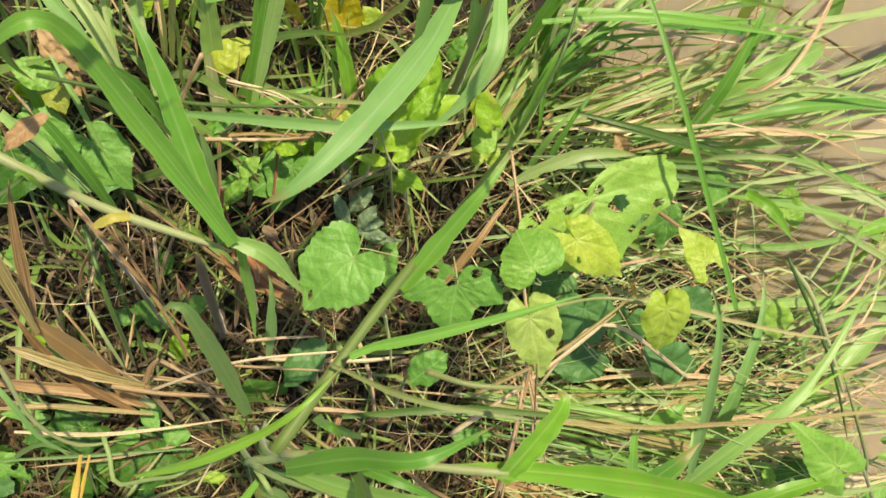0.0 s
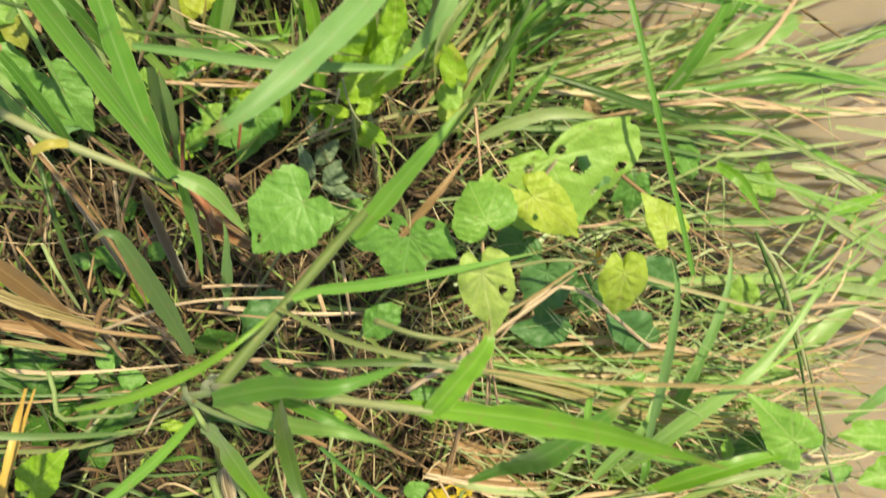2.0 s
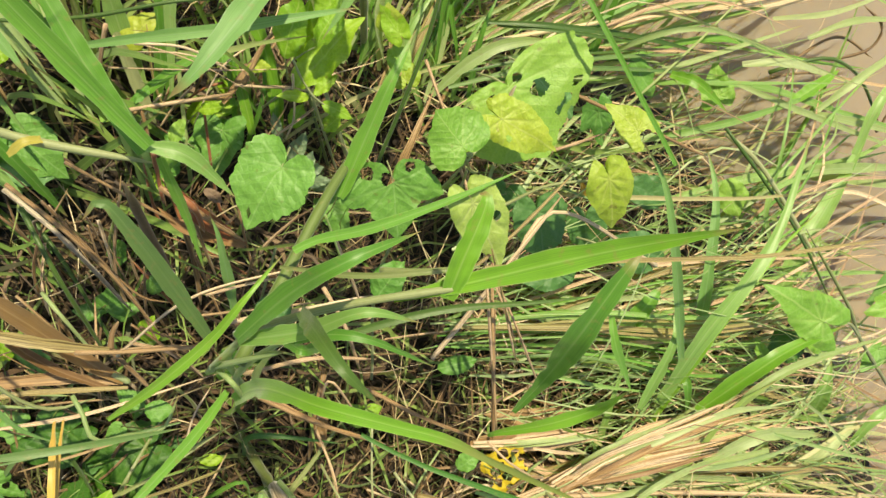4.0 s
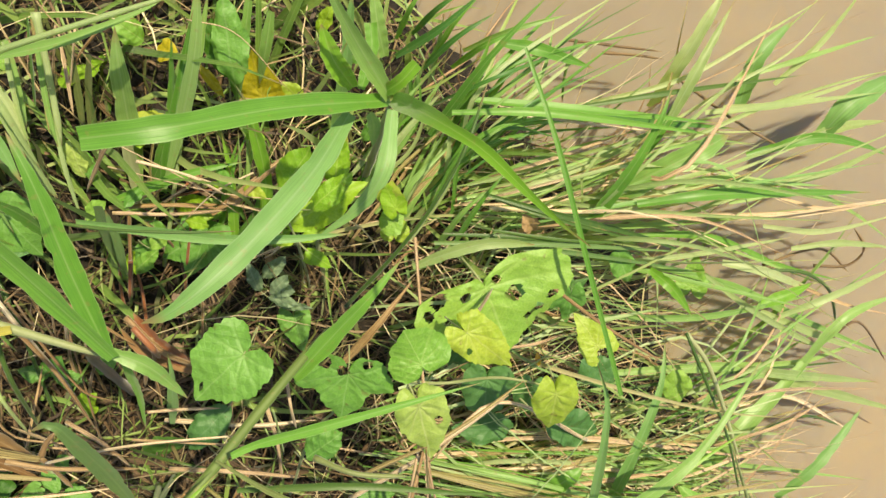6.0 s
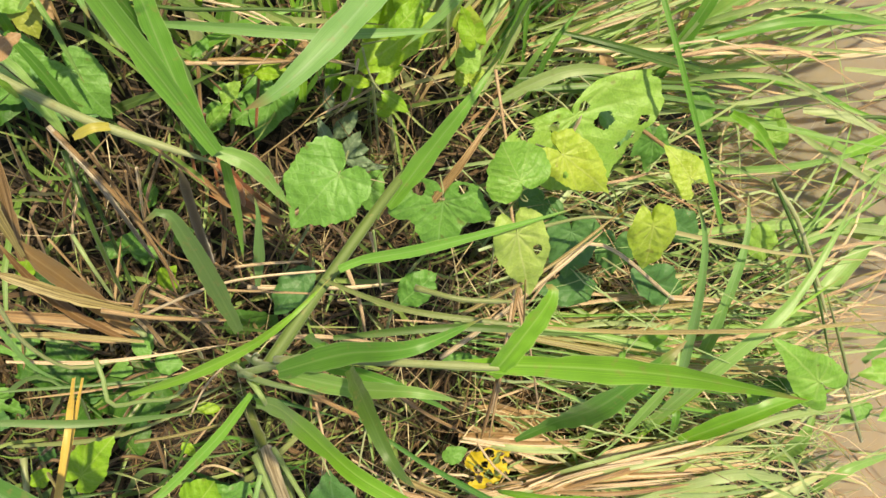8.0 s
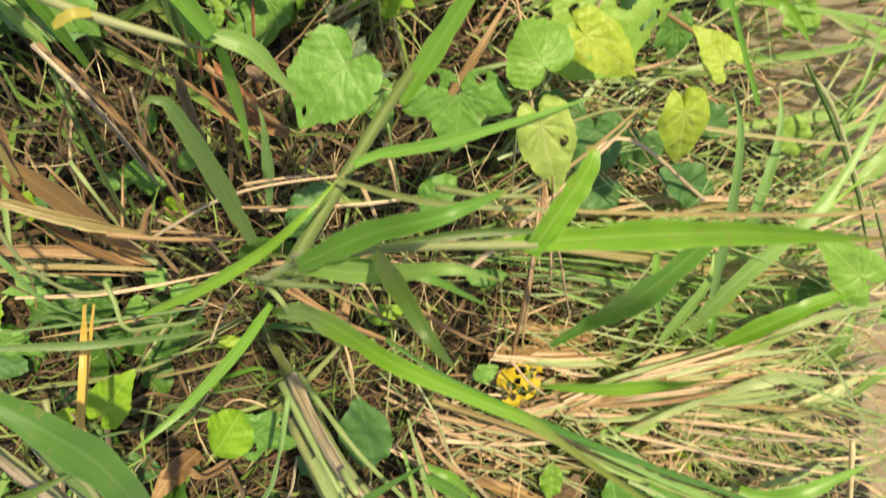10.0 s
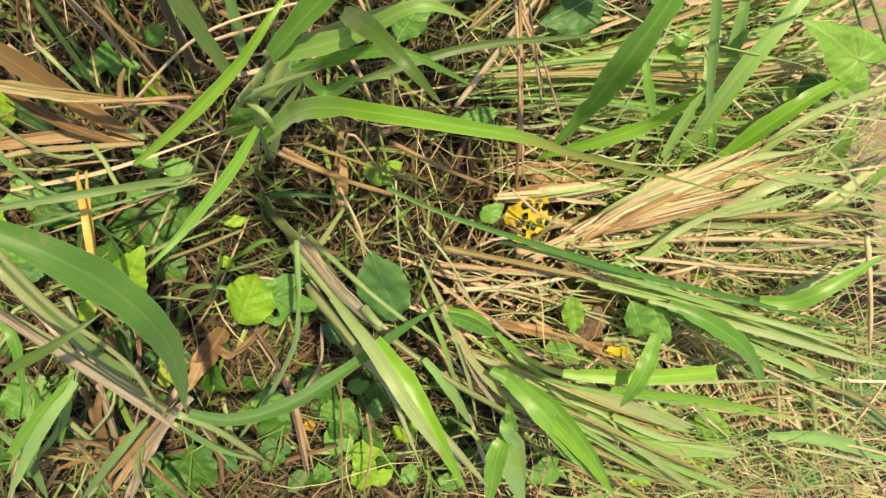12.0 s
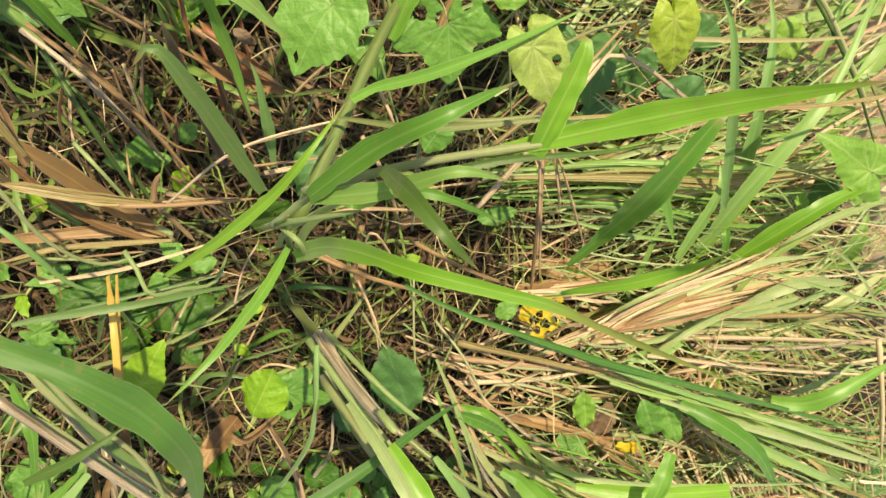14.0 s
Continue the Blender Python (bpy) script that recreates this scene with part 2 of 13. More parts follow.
V_BROWN = leaf_material("leaf_dead_brown", [(0.13, 0.08, 0.05), (0.22, 0.14, 0.09)], (0.2, 0.14, 0.1), gloss=0.7, thin=0.1)
V_TAN = leaf_material("leaf_dead_tan", [(0.30, 0.17, 0.08), (0.42, 0.27, 0.14)], (0.4, 0.28, 0.16), gloss=0.7, thin=0.15)
V_ORANGE = leaf_material("leaf_orange", [(0.55, 0.26, 0.02), (0.62, 0.36, 0.03)], (0.6, 0.4, 0.1), thin=0.2)
STUFF_STRAW = blade_material("litter_straw", [(0.24, 0.135, 0.06), (0.46, 0.285, 0.165), (0.65, 0.475, 0.315), (0.80, 0.68, 0.51)], (0.58, 0.49, 0.34), thin=0.15, gloss=0.5, island=True, streaky=1.0)
# Browns lowered; the shade in gaps between leaves is mixed into them.
STUFF_BROWN = blade_material("litter_brown_with_shade", [(0.03, 0.017, 0.008), (0.085, 0.048, 0.022), (0.20, 0.12, 0.06)], (0.28, 0.2, 0.1), thin=0.05, gloss=0.65, island=True, streaky=1.0)
STUFF_LITTER = blade_material("litter_tan", [(0.09, 0.052, 0.025), (0.20, 0.125, 0.058), (0.34, 0.24, 0.115), (0.56, 0.45, 0.26)], (0.4, 0.3, 0.17), thin=0.15, gloss=0.55, island=True, streaky=1.0)
M_LONG = blade_material("long_straw", [(0.44, 0.32, 0.16), (0.58, 0.46, 0.26), (0.66, 0.56, 0.36)], (0.6, 0.5, 0.34), thin=0.1, gloss=0.45, island=True)
STUFF_GREEN = blade_material("sward_green", [(0.09, 0.195, 0.035), (0.17, 0.295, 0.06), (0.27, 0.385, 0.10), (0.42, 0.46, 0.20)], RIB, island=True)
STUFF_PALE = blade_material("sward_pale", [(0.22, 0.32, 0.09), (0.34, 0.42, 0.15), (0.46, 0.46, 0.22), (0.52, 0.43, 0.24)], (0.5, 0.52, 0.34), island=True)

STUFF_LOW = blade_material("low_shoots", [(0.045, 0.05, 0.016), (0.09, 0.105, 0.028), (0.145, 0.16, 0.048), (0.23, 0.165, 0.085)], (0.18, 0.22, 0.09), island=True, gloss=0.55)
STUFF_FINE = blade_material("fine_blades", [(0.10, 0.21, 0.05), (0.20, 0.34, 0.10), (0.34, 0.46, 0.20), (0.52, 0.60, 0.36)], (0.5, 0.58, 0.36), island=True, gloss=0.42)


def soil_material():
    m, t, node, link = material("soil")
    tc = node("TexCoord")
    a = node("TexNoise", Scale=14.0, Detail=8.0, Roughness=0.65)
    b = node("TexNoise", Scale=160.0, Detail=6.0, Roughness=0.7)
    link(tc.outputs["Object"], a.inputs["Vector"])
    link(tc.outputs["Object"], b.inputs["Vector"])
    k = mathn(t, "ADD", mathn(t, "MULTIPLY", a.outputs[0], 0.5), mathn(t, "MULTIPLY", b.outputs[0], 0.5))
    # Ramp held near black: dark soil with the shade beneath the grass mixed in.
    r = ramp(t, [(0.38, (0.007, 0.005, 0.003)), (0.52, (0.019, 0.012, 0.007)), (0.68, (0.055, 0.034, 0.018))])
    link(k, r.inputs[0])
    bump = node("Bump", Strength=1.0, Distance=0.006)
    link(b.outputs[0], bump.inputs["Height"])
    p = node("BsdfPrincipled", Roughness=0.85)
    link(r.outputs[0], p.inputs["Base Color"])
    link(bump.outputs[0], p.inputs["Normal"])
    link(p.outputs[0], node("OutputMaterial").inputs[0])
    return m


def water_material():
    """Silty brown water: opaque with mud, smooth surface with small ripples."""
    m, t, node, link = material("muddy_water")
    tc = node("TexCoord")
    a = node("TexNoise", Scale=2.2, Detail=6.0, Roughness=0.6)
    link(tc.outputs["Object"], a.inputs["Vector"])
    r = ramp(t, [(0.3, (0.245, 0.20, 0.145)), (0.5, (0.275, 0.222, 0.16)), (0.68, (0.325, 0.245, 0.15))])
    link(a.outputs[0], r.inputs[0])
    rip = node("TexNoise", Scale=22.0, Detail=3.0)
    link(tc.outputs["Object"], rip.inputs["Vector"])
    bump = node("Bump", Strength=0.12, Distance=0.004)
    link(rip.outputs[0], bump.inputs["Height"])
    p = node("BsdfPrincipled", Roughness=0.08, IOR=1.33)
    p.inputs["Subsurface Weight"].default_value, p.inputs["Subsurface Scale"].default_value = 1.0, 0.05    # light spreads in the silt
    p.inputs["Subsurface Radius"].default_value = (1.0, 0.75, 0.45)
    link(r.outputs[0], p.inputs["Base Color"])
    link(bump.outputs[0], p.inputs["Normal"])
    link(p.outputs[0], node("OutputMaterial").inputs[0])
    return m


# ---- the bank and the water ----
WATER = -0.08


def shore(y):
    """x of the water's edge at y."""
    return np.interp(y, [-60, -3, -1.2, -0.6, -0.2, 0.0, 0.2, 0.35, 0.5, 0.9, 3, 60], [1.9, 1.5, 1.14, 1.03, 0.90, 0.79, 0.63, 0.46, 0.34, 0.12, -0.9, -30])


def ground_z(x, y):
    """Height of the soil: a low bank, sloping under the water past its edge."""
    d = np.asarray(shore(y)) - x
    return np.where(d > 0, -0.08 + 0.08 * np.clip(d / 0.55, 0, 1) ** 0.7 + 0.35 * np.clip((d - 1.2) / 8, 0, 1), -0.08 + np.clip(d, -4, 0) * 0.3)


def sheet(name, coords_x, coords_y, height, mat, label):
    nx, ny = len(coords_x), len(coords_y)
    xx, yy = np.meshgrid(coords_x, coords_y)
    zz = height(xx, yy)
    me = bpy.data.meshes.new(name)
    faces = [(j * nx + i, j * nx + i + 1, (j + 1) * nx + i + 1, (j + 1) * nx + i) for j in range(ny - 1) for i in range(nx - 1)]
    me.from_pydata(np.stack([xx, yy, zz], -1).reshape(-1, 3).tolist(), [], faces)
    me.shade_smooth()
    me.materials.append(mat)
    return tagged(new(name, me), label, name, kind="structure")


def spread(lo, hi, n, far):
    core = np.linspace(lo, hi, n)
    out = np.geomspace(0.05, far, 26)
    return np.concatenate([lo - out[::-1], core, hi + out])


def rough_ground(x, y):
    z = ground_z(x, y)
    bump = np.array([noise.noise(Vector((a * 9, b * 9, 0))) * 0.014 + noise.noise(Vector((a * 31, b * 31, 4))) * 0.006
                     for a, b in zip(x.ravel(), y.ravel())]).reshape(x.shape)
    return z + bump


sheet("ground", spread(-0.8, 1.5, 130, 900), spread(-1.6, 1.0, 140, 900), rough_ground, soil_material(), "dark soil of the bank under litter and grass, shade mixed into its colour")
sheet("water", spread(-0.6, 2.0, 20, 900), spread(-1.6, 1.2, 20, 900), lambda x, y: x * 0 + WATER, water_material(), "calm silty brown water at the foot of the bank")


# ---- builders ----
def curve_points(ctrl, n):
    """n + 1 points of a smooth curve through a few control points, evenly by length."""
    p = [Vector(c) for c in ctrl]
    p = [p[0] * 2 - p[1]] + p + [p[-1] * 2 - p[-2]]
    fine = []
    for i in range(1, len(p) - 2):
        a, b, c, d = p[i - 1:i + 3]
        for k in range(12):
            s = k / 12
            fine.append(0.5 * ((2 * b) + (c - a) * s + (2 * a - 5 * b + 4 * c - d) * s * s + (3 * b - a - 3 * c + d) * s ** 3))
    fine.append(p[-2])
    f = np.array([tuple(v) for v in fine])
    lens = np.concatenate([[0], np.cumsum(np.linalg.norm(np.diff(f, axis=0), axis=1))])
    s = np.linspace(0, lens[-1], n + 1)
    return np.stack([np.interp(s, lens, f[:, k]) for k in range(3)], 1), lens[-1]


def mesh_part(name, verts, faces, uvs, mat, parent, label="", vein=None):
    me = bpy.data.meshes.new(name)
    me.from_pydata([tuple(v) for v in verts], [], faces)
    me.materials.append(mat)
    layer = me.uv_layers.new(name="UVMap")
    idx = np.empty(len(me.loops), dtype=np.int32)
    me.loops.foreach_get("vertex_index", idx)
    layer.data.foreach_set("uv", np.asarray(uvs, dtype=np.float32)[idx].ravel())
    if vein is not None:
        at = me.attributes.new("vein", "FLOAT", "POINT")
        at.data.foreach_set("value", np.asarray(vein, dtype=np.float32))
    me.shade_smooth()
    ob = new(name, me)
    ob.parent = parent
    if parent is not None:
        ob.matrix_parent_inverse = parent.matrix_world.inverted()
    if label:
        tagged(ob, label)
    return ob


def thing(name, base, label, category, group=""):
    e = new(name)
    e.empty_display_size = 0.02
    e.location = (base[0], base[1], float(ground_z(base[0], base[1])))
    e.matrix_world = Matrix.Translation(e.location)
    return tagged(e, label, category, group)


RNG = random.Random(7)
UP = Vector((-0.22, 0.22, 0.95)).normalized()


def blade(plant, mat, width, ctrl, cut=False, tip=2.0, fold=0.30, roll=None, start=0.55, face=None):
    """A grass blade through a few points: V-folded along the midrib, slightly wavy, tapering to its tip."""
    n = 40 if width > 0.014 else 22 if width > 0.006 else 12
    p, length = curve_points(ctrl, n)
    nicks = [(RNG.random(), RNG.choice((-1, 1)), RNG.uniform(0.05, 0.3)) for _ in range(RNG.choice((1, 2, 4, 6)))] if width > 0.008 else []
    rag = RNG.uniform(0.01, 0.05)
    roll = RNG.uniform(-9, 9) if roll is None else roll
    face = UP if face is None else Vector(face)
    wave, ph, fq = RNG.uniform(0.05, 0.16), RNG.uniform(0, 6), RNG.uniform(5, 9)
    verts, uvs, faces = [], [], []
    for i in range(n + 1):
        s = i / n
        tan = Vector(p[min(i + 1, n)] - p[max(i - 1, 0)]).normalized()
        side = tan.cross(face)
        side = side.normalized() if side.length > 0.15 else Vector((1, 0, 0))
        side = Matrix.Rotation(radians(roll + 10 * math.sin(ph + 3 * s)), 3, tan) @ side
        nor = side.cross(tan)
        w = min(1.0, start + 1.6 * s) * ((1.0 - 0.1 * s) if cut else max(0.02, 1 - s ** tip)) * width * 0.5
        w *= 1 + 0.04 * math.sin(ph * 3 + 23 * s) + 0.03 * math.sin(ph + 41 * s)
        for k in (-1, -0.5, 0, 0.5, 1):
            bite = sum(d * math.exp(-((s - q) / 0.03) ** 2) for q, sd, d in nicks if sd * k > 0.9)
            e = wave * math.sin(fq * 2 * s * math.pi + ph + (0 if k > 0 else 2)) * abs(k) ** 2
            bite += rag * noise.noise(Vector((s * length * 260, k * 3, ph))) if abs(k) > 0.9 else 0
            verts.append(Vector(p[i]) + side * (k * w * (1 - bite)) + nor * (w * (fold * abs(k) ** 1.3 + e)))
            uvs.append((0.5 + k / 2, s * 0.82 if cut else s))
    for i in range(n):
        for k in range(4):
            a = i * 5 + k
            faces.append((a, a + 1, a + 6, a + 5))
    return mesh_part("blade", verts, faces, uvs, mat, plant)


def stalk(plant, mat, width, ctrl):
    """A round stalk with swollen joints."""
    n, sides = 16, 8
    p, length = curve_points(ctrl, n)
    ph = RNG.random()
    verts, uvs, faces = [], [], []
    for i in range(n + 1):
        s = i / n
        tan = Vector(p[min(i + 1, n)] - p[max(i - 1, 0)]).normalized()
        a = tan.cross(Vector((0.3, 0.9, 0.2))).normalized()
        b = tan.cross(a)
        joint = math.exp(-((((s * length / 0.09) + ph) % 1.0 - 0.5) / 0.06) ** 2)
        r = width * 0.5 * (1 - 0.25 * s) * (1 + 0.22 * joint) * (1 - 0.75 * max(0, (s - 0.82) / 0.18) ** 1.5)
        for k in range(sides):
            t = 2 * math.pi * k / sides
            verts.append(Vector(p[i]) + a * (r * math.cos(t)) + b * (r * math.sin(t)))
            uvs.append((k / sides, s))
    for i in range(n):
        for k in range(sides):
            faces.append((i * sides + k, i * sides + (k + 1) % sides, (i + 1) * sides + (k + 1) % sides, (i + 1) * sides + k))
    faces.append(tuple(range(sides - 1, -1, -1)))
    faces.append(tuple(n * sides + k for k in range(sides)))
    return mesh_part("stalk", verts, faces, uvs, mat, plant)


OUTLINES = {   # radius by angle from the tip, in parts of the length from the leaf stalk's end to the tip
    "heart": ([0, 5, 14, 30, 50, 72, 94, 112, 130, 148, 162, 172, 180], [1.0, 0.92, 0.82, 0.73, 0.66, 0.62, 0.585, 0.54, 0.47, 0.38, 0.27, 0.15, 0.05]),
    "lobed": ([0, 8, 22, 38, 50, 62, 72, 82, 98, 120, 145, 162, 172, 180], [1.0, 0.88, 0.70, 0.56, 0.60, 0.76, 0.84, 0.74, 0.60, 0.60, 0.52, 0.38, 0.2, 0.06]),
    "ovate": ([0, 6, 16, 32, 50, 70, 90, 115, 140, 162, 180], [0.54, 0.49, 0.43, 0.375, 0.345, 0.33, 0.325, 0.335, 0.365, 0.42, 0.46]),
    "wide": ([0, 5, 14, 30, 50, 72, 92, 106, 122, 140, 158, 172, 180], [1.0, 0.92, 0.82, 0.75, 0.69, 0.67, 0.63, 0.52, 0.38, 0.26, 0.18, 0.10, 0.05]),
    "arrow": ([0, 5, 14, 30, 52, 80, 105, 122, 136, 150, 164, 180], [1.0, 0.90, 0.74, 0.60, 0.51, 0.48, 0.50, 0.54, 0.50, 0.34, 0.18, 0.06]),
}


def leaf(plant, mat, shape, base, tip, broad, cup=0.12, holes=()):
    """A broad leaf between the end of its stalk and its tip, puckered between the veins. holes: (across, along, radius)."""
    base, tip = Vector(base), Vector(tip)
    size = (tip - base).length
    ax = (tip - base).normalized()
    nor = UP + Vector((RNG.uniform(-.1, .1), RNG.uniform(-.1, .1), 0))
    nor = (nor - ax * nor.dot(ax)).normalized()
    side = ax.cross(nor)
    ang, rad = OUTLINES[shape]
    mid = 0.0 if shape != "ovate" else 0.46
    rings, sect = (34, 120) if holes else (22, 84) if size > 0.035 else (9, 40)
    seed = RNG.uniform(0, 50)
    skew, teeth = RNG.uniform(-0.10, 0.10), RNG.uniform(0.006, 0.02)
    sag = RNG.uniform(0.05, 0.16)
    verts, uvs, vein, keep = [], [], [], []

    def add(r, th):
        d = abs((math.degrees(th) + 180) % 360 - 180)
        ragged = 0.10 * noise.noise(Vector((math.cos(th) * 2.6, math.sin(th) * 2.6, seed))) + 0.05 * noise.noise(Vector((math.cos(th) * 8, math.sin(th) * 8, seed)))
        edge = float(np.interp(d, ang, rad)) * (1 + teeth * math.sin(th * 29 + seed) + ragged)
        a, c = mid + r * edge * math.cos(th), r * edge * math.sin(th) * broad * (1 + skew * (1 if math.sin(th) > 0 else -1))
        v = 0.0
        if shape != "ovate":
            for va in (36, 72, 112):
                va = math.atan(math.tan(radians(va)) * broad) % math.pi
                for sg in (-1, 1):
                    dist = abs(a * math.sin(va) - sg * c * math.cos(va))
                    if a * math.cos(va) + sg * c * math.sin(va) > 0:
                        v = max(v, 0.75 * math.exp(-(dist / 0.022) ** 2) * (1 - 0.5 * r))
        f = (a - abs(c) * 0.75) * 5.6 + 0.2
        lift = 0.005 * math.sin(f * math.pi) ** 2 * (0.3 + r) - 0.02 * v + 0.005 * noise.noise(Vector((a * 17, c * 17, seed)))
        lift += cup * (abs(c) * 0.55 - 0.5 * (a - 0.3) ** 2) + 0.10 * noise.noise(Vector((a * 1.8, c * 1.8, seed))) + 0.022 * noise.noise(Vector((a * 7, c * 7, seed)))
        lift += 0.05 * min(abs(c), 0.25) - sag * max(0, r - 0.7) + 0.035 * r ** 4 * math.sin(th * 6 + seed)
        verts.append(base + (ax * a + side * c + nor * lift) * size)
        uvs.append((c + 0.5, a))
        vein.append(v)
        keep.append(all(((c - hx) ** 2 + (a - hy) ** 2) ** 0.5 > hr * (1 + 0.45 * noise.noise(Vector((a * 14, c * 14, seed)))) for hx, hy, hr in holes))

    add(0, 0)
    for i in range(1, rings + 1):
        for k in range(sect):
            add(i / rings, 2 * math.pi * k / sect)
    faces = []
    for k in range(sect):
        faces.append((0, 1 + k, 1 + (k + 1) % sect))
        for i in range(rings - 1):
            a, b = 1 + i * sect, 1 + (i + 1) * sect
            faces.append((a + k, b + k, b + (k + 1) % sect, a + (k + 1) % sect))
    faces = [f for f in faces if all(keep[q] for q in f)]
    ob = mesh_part("leaf", verts, faces, uvs, mat, plant, vein=vein)
    # leaf stalk
    low = base - ax * 0.25 * size + Vector((RNG.uniform(-.01, .01), RNG.uniform(-.01, .01), -0.5 * size))
    low.z = max(low.z, float(ground_z(low.x, low.y)))
    if mat not in (V_TAN, V_BROWN, V_ORANGE, V_GOLD, V_MUSTARD):
        st = stalk(ob, M_STEM, max(0.0012, 0.028 * size), [tuple(low), tuple((low + base) / 2 + Vector((0, 0, 0.1 * size))), tuple(base)])
        st.name = "leaf_stalk"
    return ob


def ribbons(name, base, heading, elev, droop, length, width, mat, label, category, k=6, fold=0.0, over_water=0.0):
    """Many thin strips as one mesh: each starts at a base, heads off at an elevation and droops."""
    N = len(base)
    rs = np.random.RandomState(len(name) * 7 + N)
    curl = rs.normal(0, 0.45, N)
    bend, at = rs.normal(0, 0.35, N), rs.uniform(0, 6, N)
    pts_ = np.zeros((N, k, 3))
    pts_[:, 0] = base
    for i in range(1, k):
        s = (i - 0.5) / (k - 1)
        e, h = elev - droop * s, heading + curl * s + bend * np.sin(5 * s + at)
        step = np.stack([np.cos(e) * np.cos(h), np.cos(e) * np.sin(h), np.sin(e)], 1) * (length / (k - 1))[:, None]
        pts_[:, i] = pts_[:, i - 1] + step
    floor_z = np.maximum(ground_z(pts_[..., 0], pts_[..., 1]), WATER) + 0.003
    lift = rs.uniform(0, 0.02, N)[:, None]
    pts_[..., 2] = np.maximum(pts_[..., 2], floor_z + lift)
    s = np.linspace(0, 1, k)
    w = np.minimum(1, 0.5 + 2 * s) * np.maximum(0.06, 1 - s ** 3)
    tan = np.gradient(pts_, axis=1)
    roll = rs.uniform(-0.9, 0.9, N)[:, None]
    hx, hy = -tan[..., 1], tan[..., 0]
    hn = np.sqrt(hx ** 2 + hy ** 2) + 1e-6
    side = np.stack([hx / hn * np.cos(roll), hy / hn * np.cos(roll), np.sin(roll) * np.ones_like(hx)], -1)
    half = (width[:, None] * w[None, :] * 0.5)[..., None]
    cols = [pts_ - side * half, pts_ + side * half]
    us = [0.0, 1.0]
    if fold:
        cols = [cols[0], pts_ - np.array([0, 0, 1]) * half * fold, cols[1]]
        us = [0.0, 0.5, 1.0]
    c = len(cols)
    verts = np.stack(cols, 2).reshape(-1, 3)
    uv = np.stack(np.broadcast_arrays(np.array(us)[None, None, :], s[None, :, None] + np.zeros((N, 1, 1))), -1).reshape(-1, 2)
    i0 = (np.arange(N)[:, None, None] * k * c + np.arange(k - 1)[None, :, None] * c + np.arange(c - 1)[None, None, :]).ravel()
    faces = np.stack([i0, i0 + 1, i0 + c + 1, i0 + c], 1)
    ob = mesh_part(name, verts.tolist(), faces.tolist(), uv, mat, None)
    return tagged(ob, label, category, kind="stuff")


# ==== placed plants ====
grass_a = thing("grass_plant", (0.374, 0.281), "tall green grass plant with broad arching blades, one cut square", "grass", "broad grass plants on the bank")
blade(grass_a, M_BRIGHT, 0.0148, [(0.284, 0.300, 0.300), (0.267, 0.319, 0.320), (0.258, 0.340, 0.330)], tip=5, face=(-0.15, -0.05, 0.99))
blade(grass_a, M_BRIGHT, 0.0096, [(0.304, 0.297, 0.310), (0.312, 0.305, 0.330), (0.321, 0.317, 0.340)], cut=True, face=(-0.20, -0.03, 0.98))
blade(grass_a, M_BRIGHT, 0.0135, [(0.311, 0.293, 0.310), (0.307, 0.286, 0.420), (0.320, 0.272, 0.480), (0.332, 0.253, 0.520), (0.337, 0.244, 0.545), (0.340, 0.239, 0.565)], tip=1.7, start=0.75, roll=0, face=(-0.35, 0.06, 0.93))
blade(grass_a, M_BLUE, 0.0185, [(0.281, 0.282, 0.305), (0.252, 0.244, 0.335), (0.217, 0.209, 0.360), (0.183, 0.179, 0.375), (0.159, 0.161, 0.375), (0.143, 0.153, 0.365)], tip=5, roll=0, face=(-0.02, 0.02, 1.00))
stalk(grass_a, M_STEM, 0.0080, [(0.342, 0.190, 0.000), (0.322, 0.256, 0.200), (0.311, 0.290, 0.300)])
blade(grass_a, M_GREEN, 0.0154, [(0.310, 0.292, 0.303), (0.231, 0.286, 0.360), (0.168, 0.275, 0.400), (0.122, 0.268, 0.397)], cut=True, face=(-0.03, 0.12, 0.99))
blade(grass_a, M_BLUE, 0.0143, [(0.313, 0.285, 0.300), (0.304, 0.243, 0.315), (0.287, 0.212, 0.300), (0.257, 0.184, 0.277)], face=(-0.18, 0.18, 0.97))
blade(grass_a, M_LIGHT, 0.0152, [(0.309, 0.294, 0.310), (0.283, 0.324, 0.340), (0.261, 0.351, 0.370), (0.250, 0.367, 0.380)], face=(-0.16, 0.01, 0.99))
blade(grass_a, M_BLUE, 0.0119, [(0.300, 0.282, 0.280), (0.309, 0.270, 0.250), (0.317, 0.250, 0.200)], face=(-0.20, 0.11, 0.97))
blade(grass_a, M_GREEN, 0.0100, [(0.290, 0.299, 0.300), (0.297, 0.326, 0.300), (0.296, 0.345, 0.300)], cut=True)

grass_b = thing("grass_plant", (0.074, -0.015), "grass plant with a long pale lying stalk and arching blades", "grass", "broad grass plants on the bank")
blade(grass_b, M_PALE, 0.0031, [(0.065, 0.288, 0.500), (0.087, 0.294, 0.520), (0.103, 0.300, 0.530), (0.116, 0.306, 0.530)], tip=3)
stalk(grass_b, M_DARK, 0.0027, [(0.022, 0.230, 0.330), (0.074, 0.218, 0.340), (0.116, 0.211, 0.350), (0.162, 0.209, 0.360), (0.200, 0.207, 0.350)])
stalk(grass_b, M_STEM, 0.0067, [(-0.037, 0.205, 0.350), (-0.002, 0.189, 0.355), (0.026, 0.170, 0.350), (0.058, 0.149, 0.340), (0.122, 0.120, 0.335)])
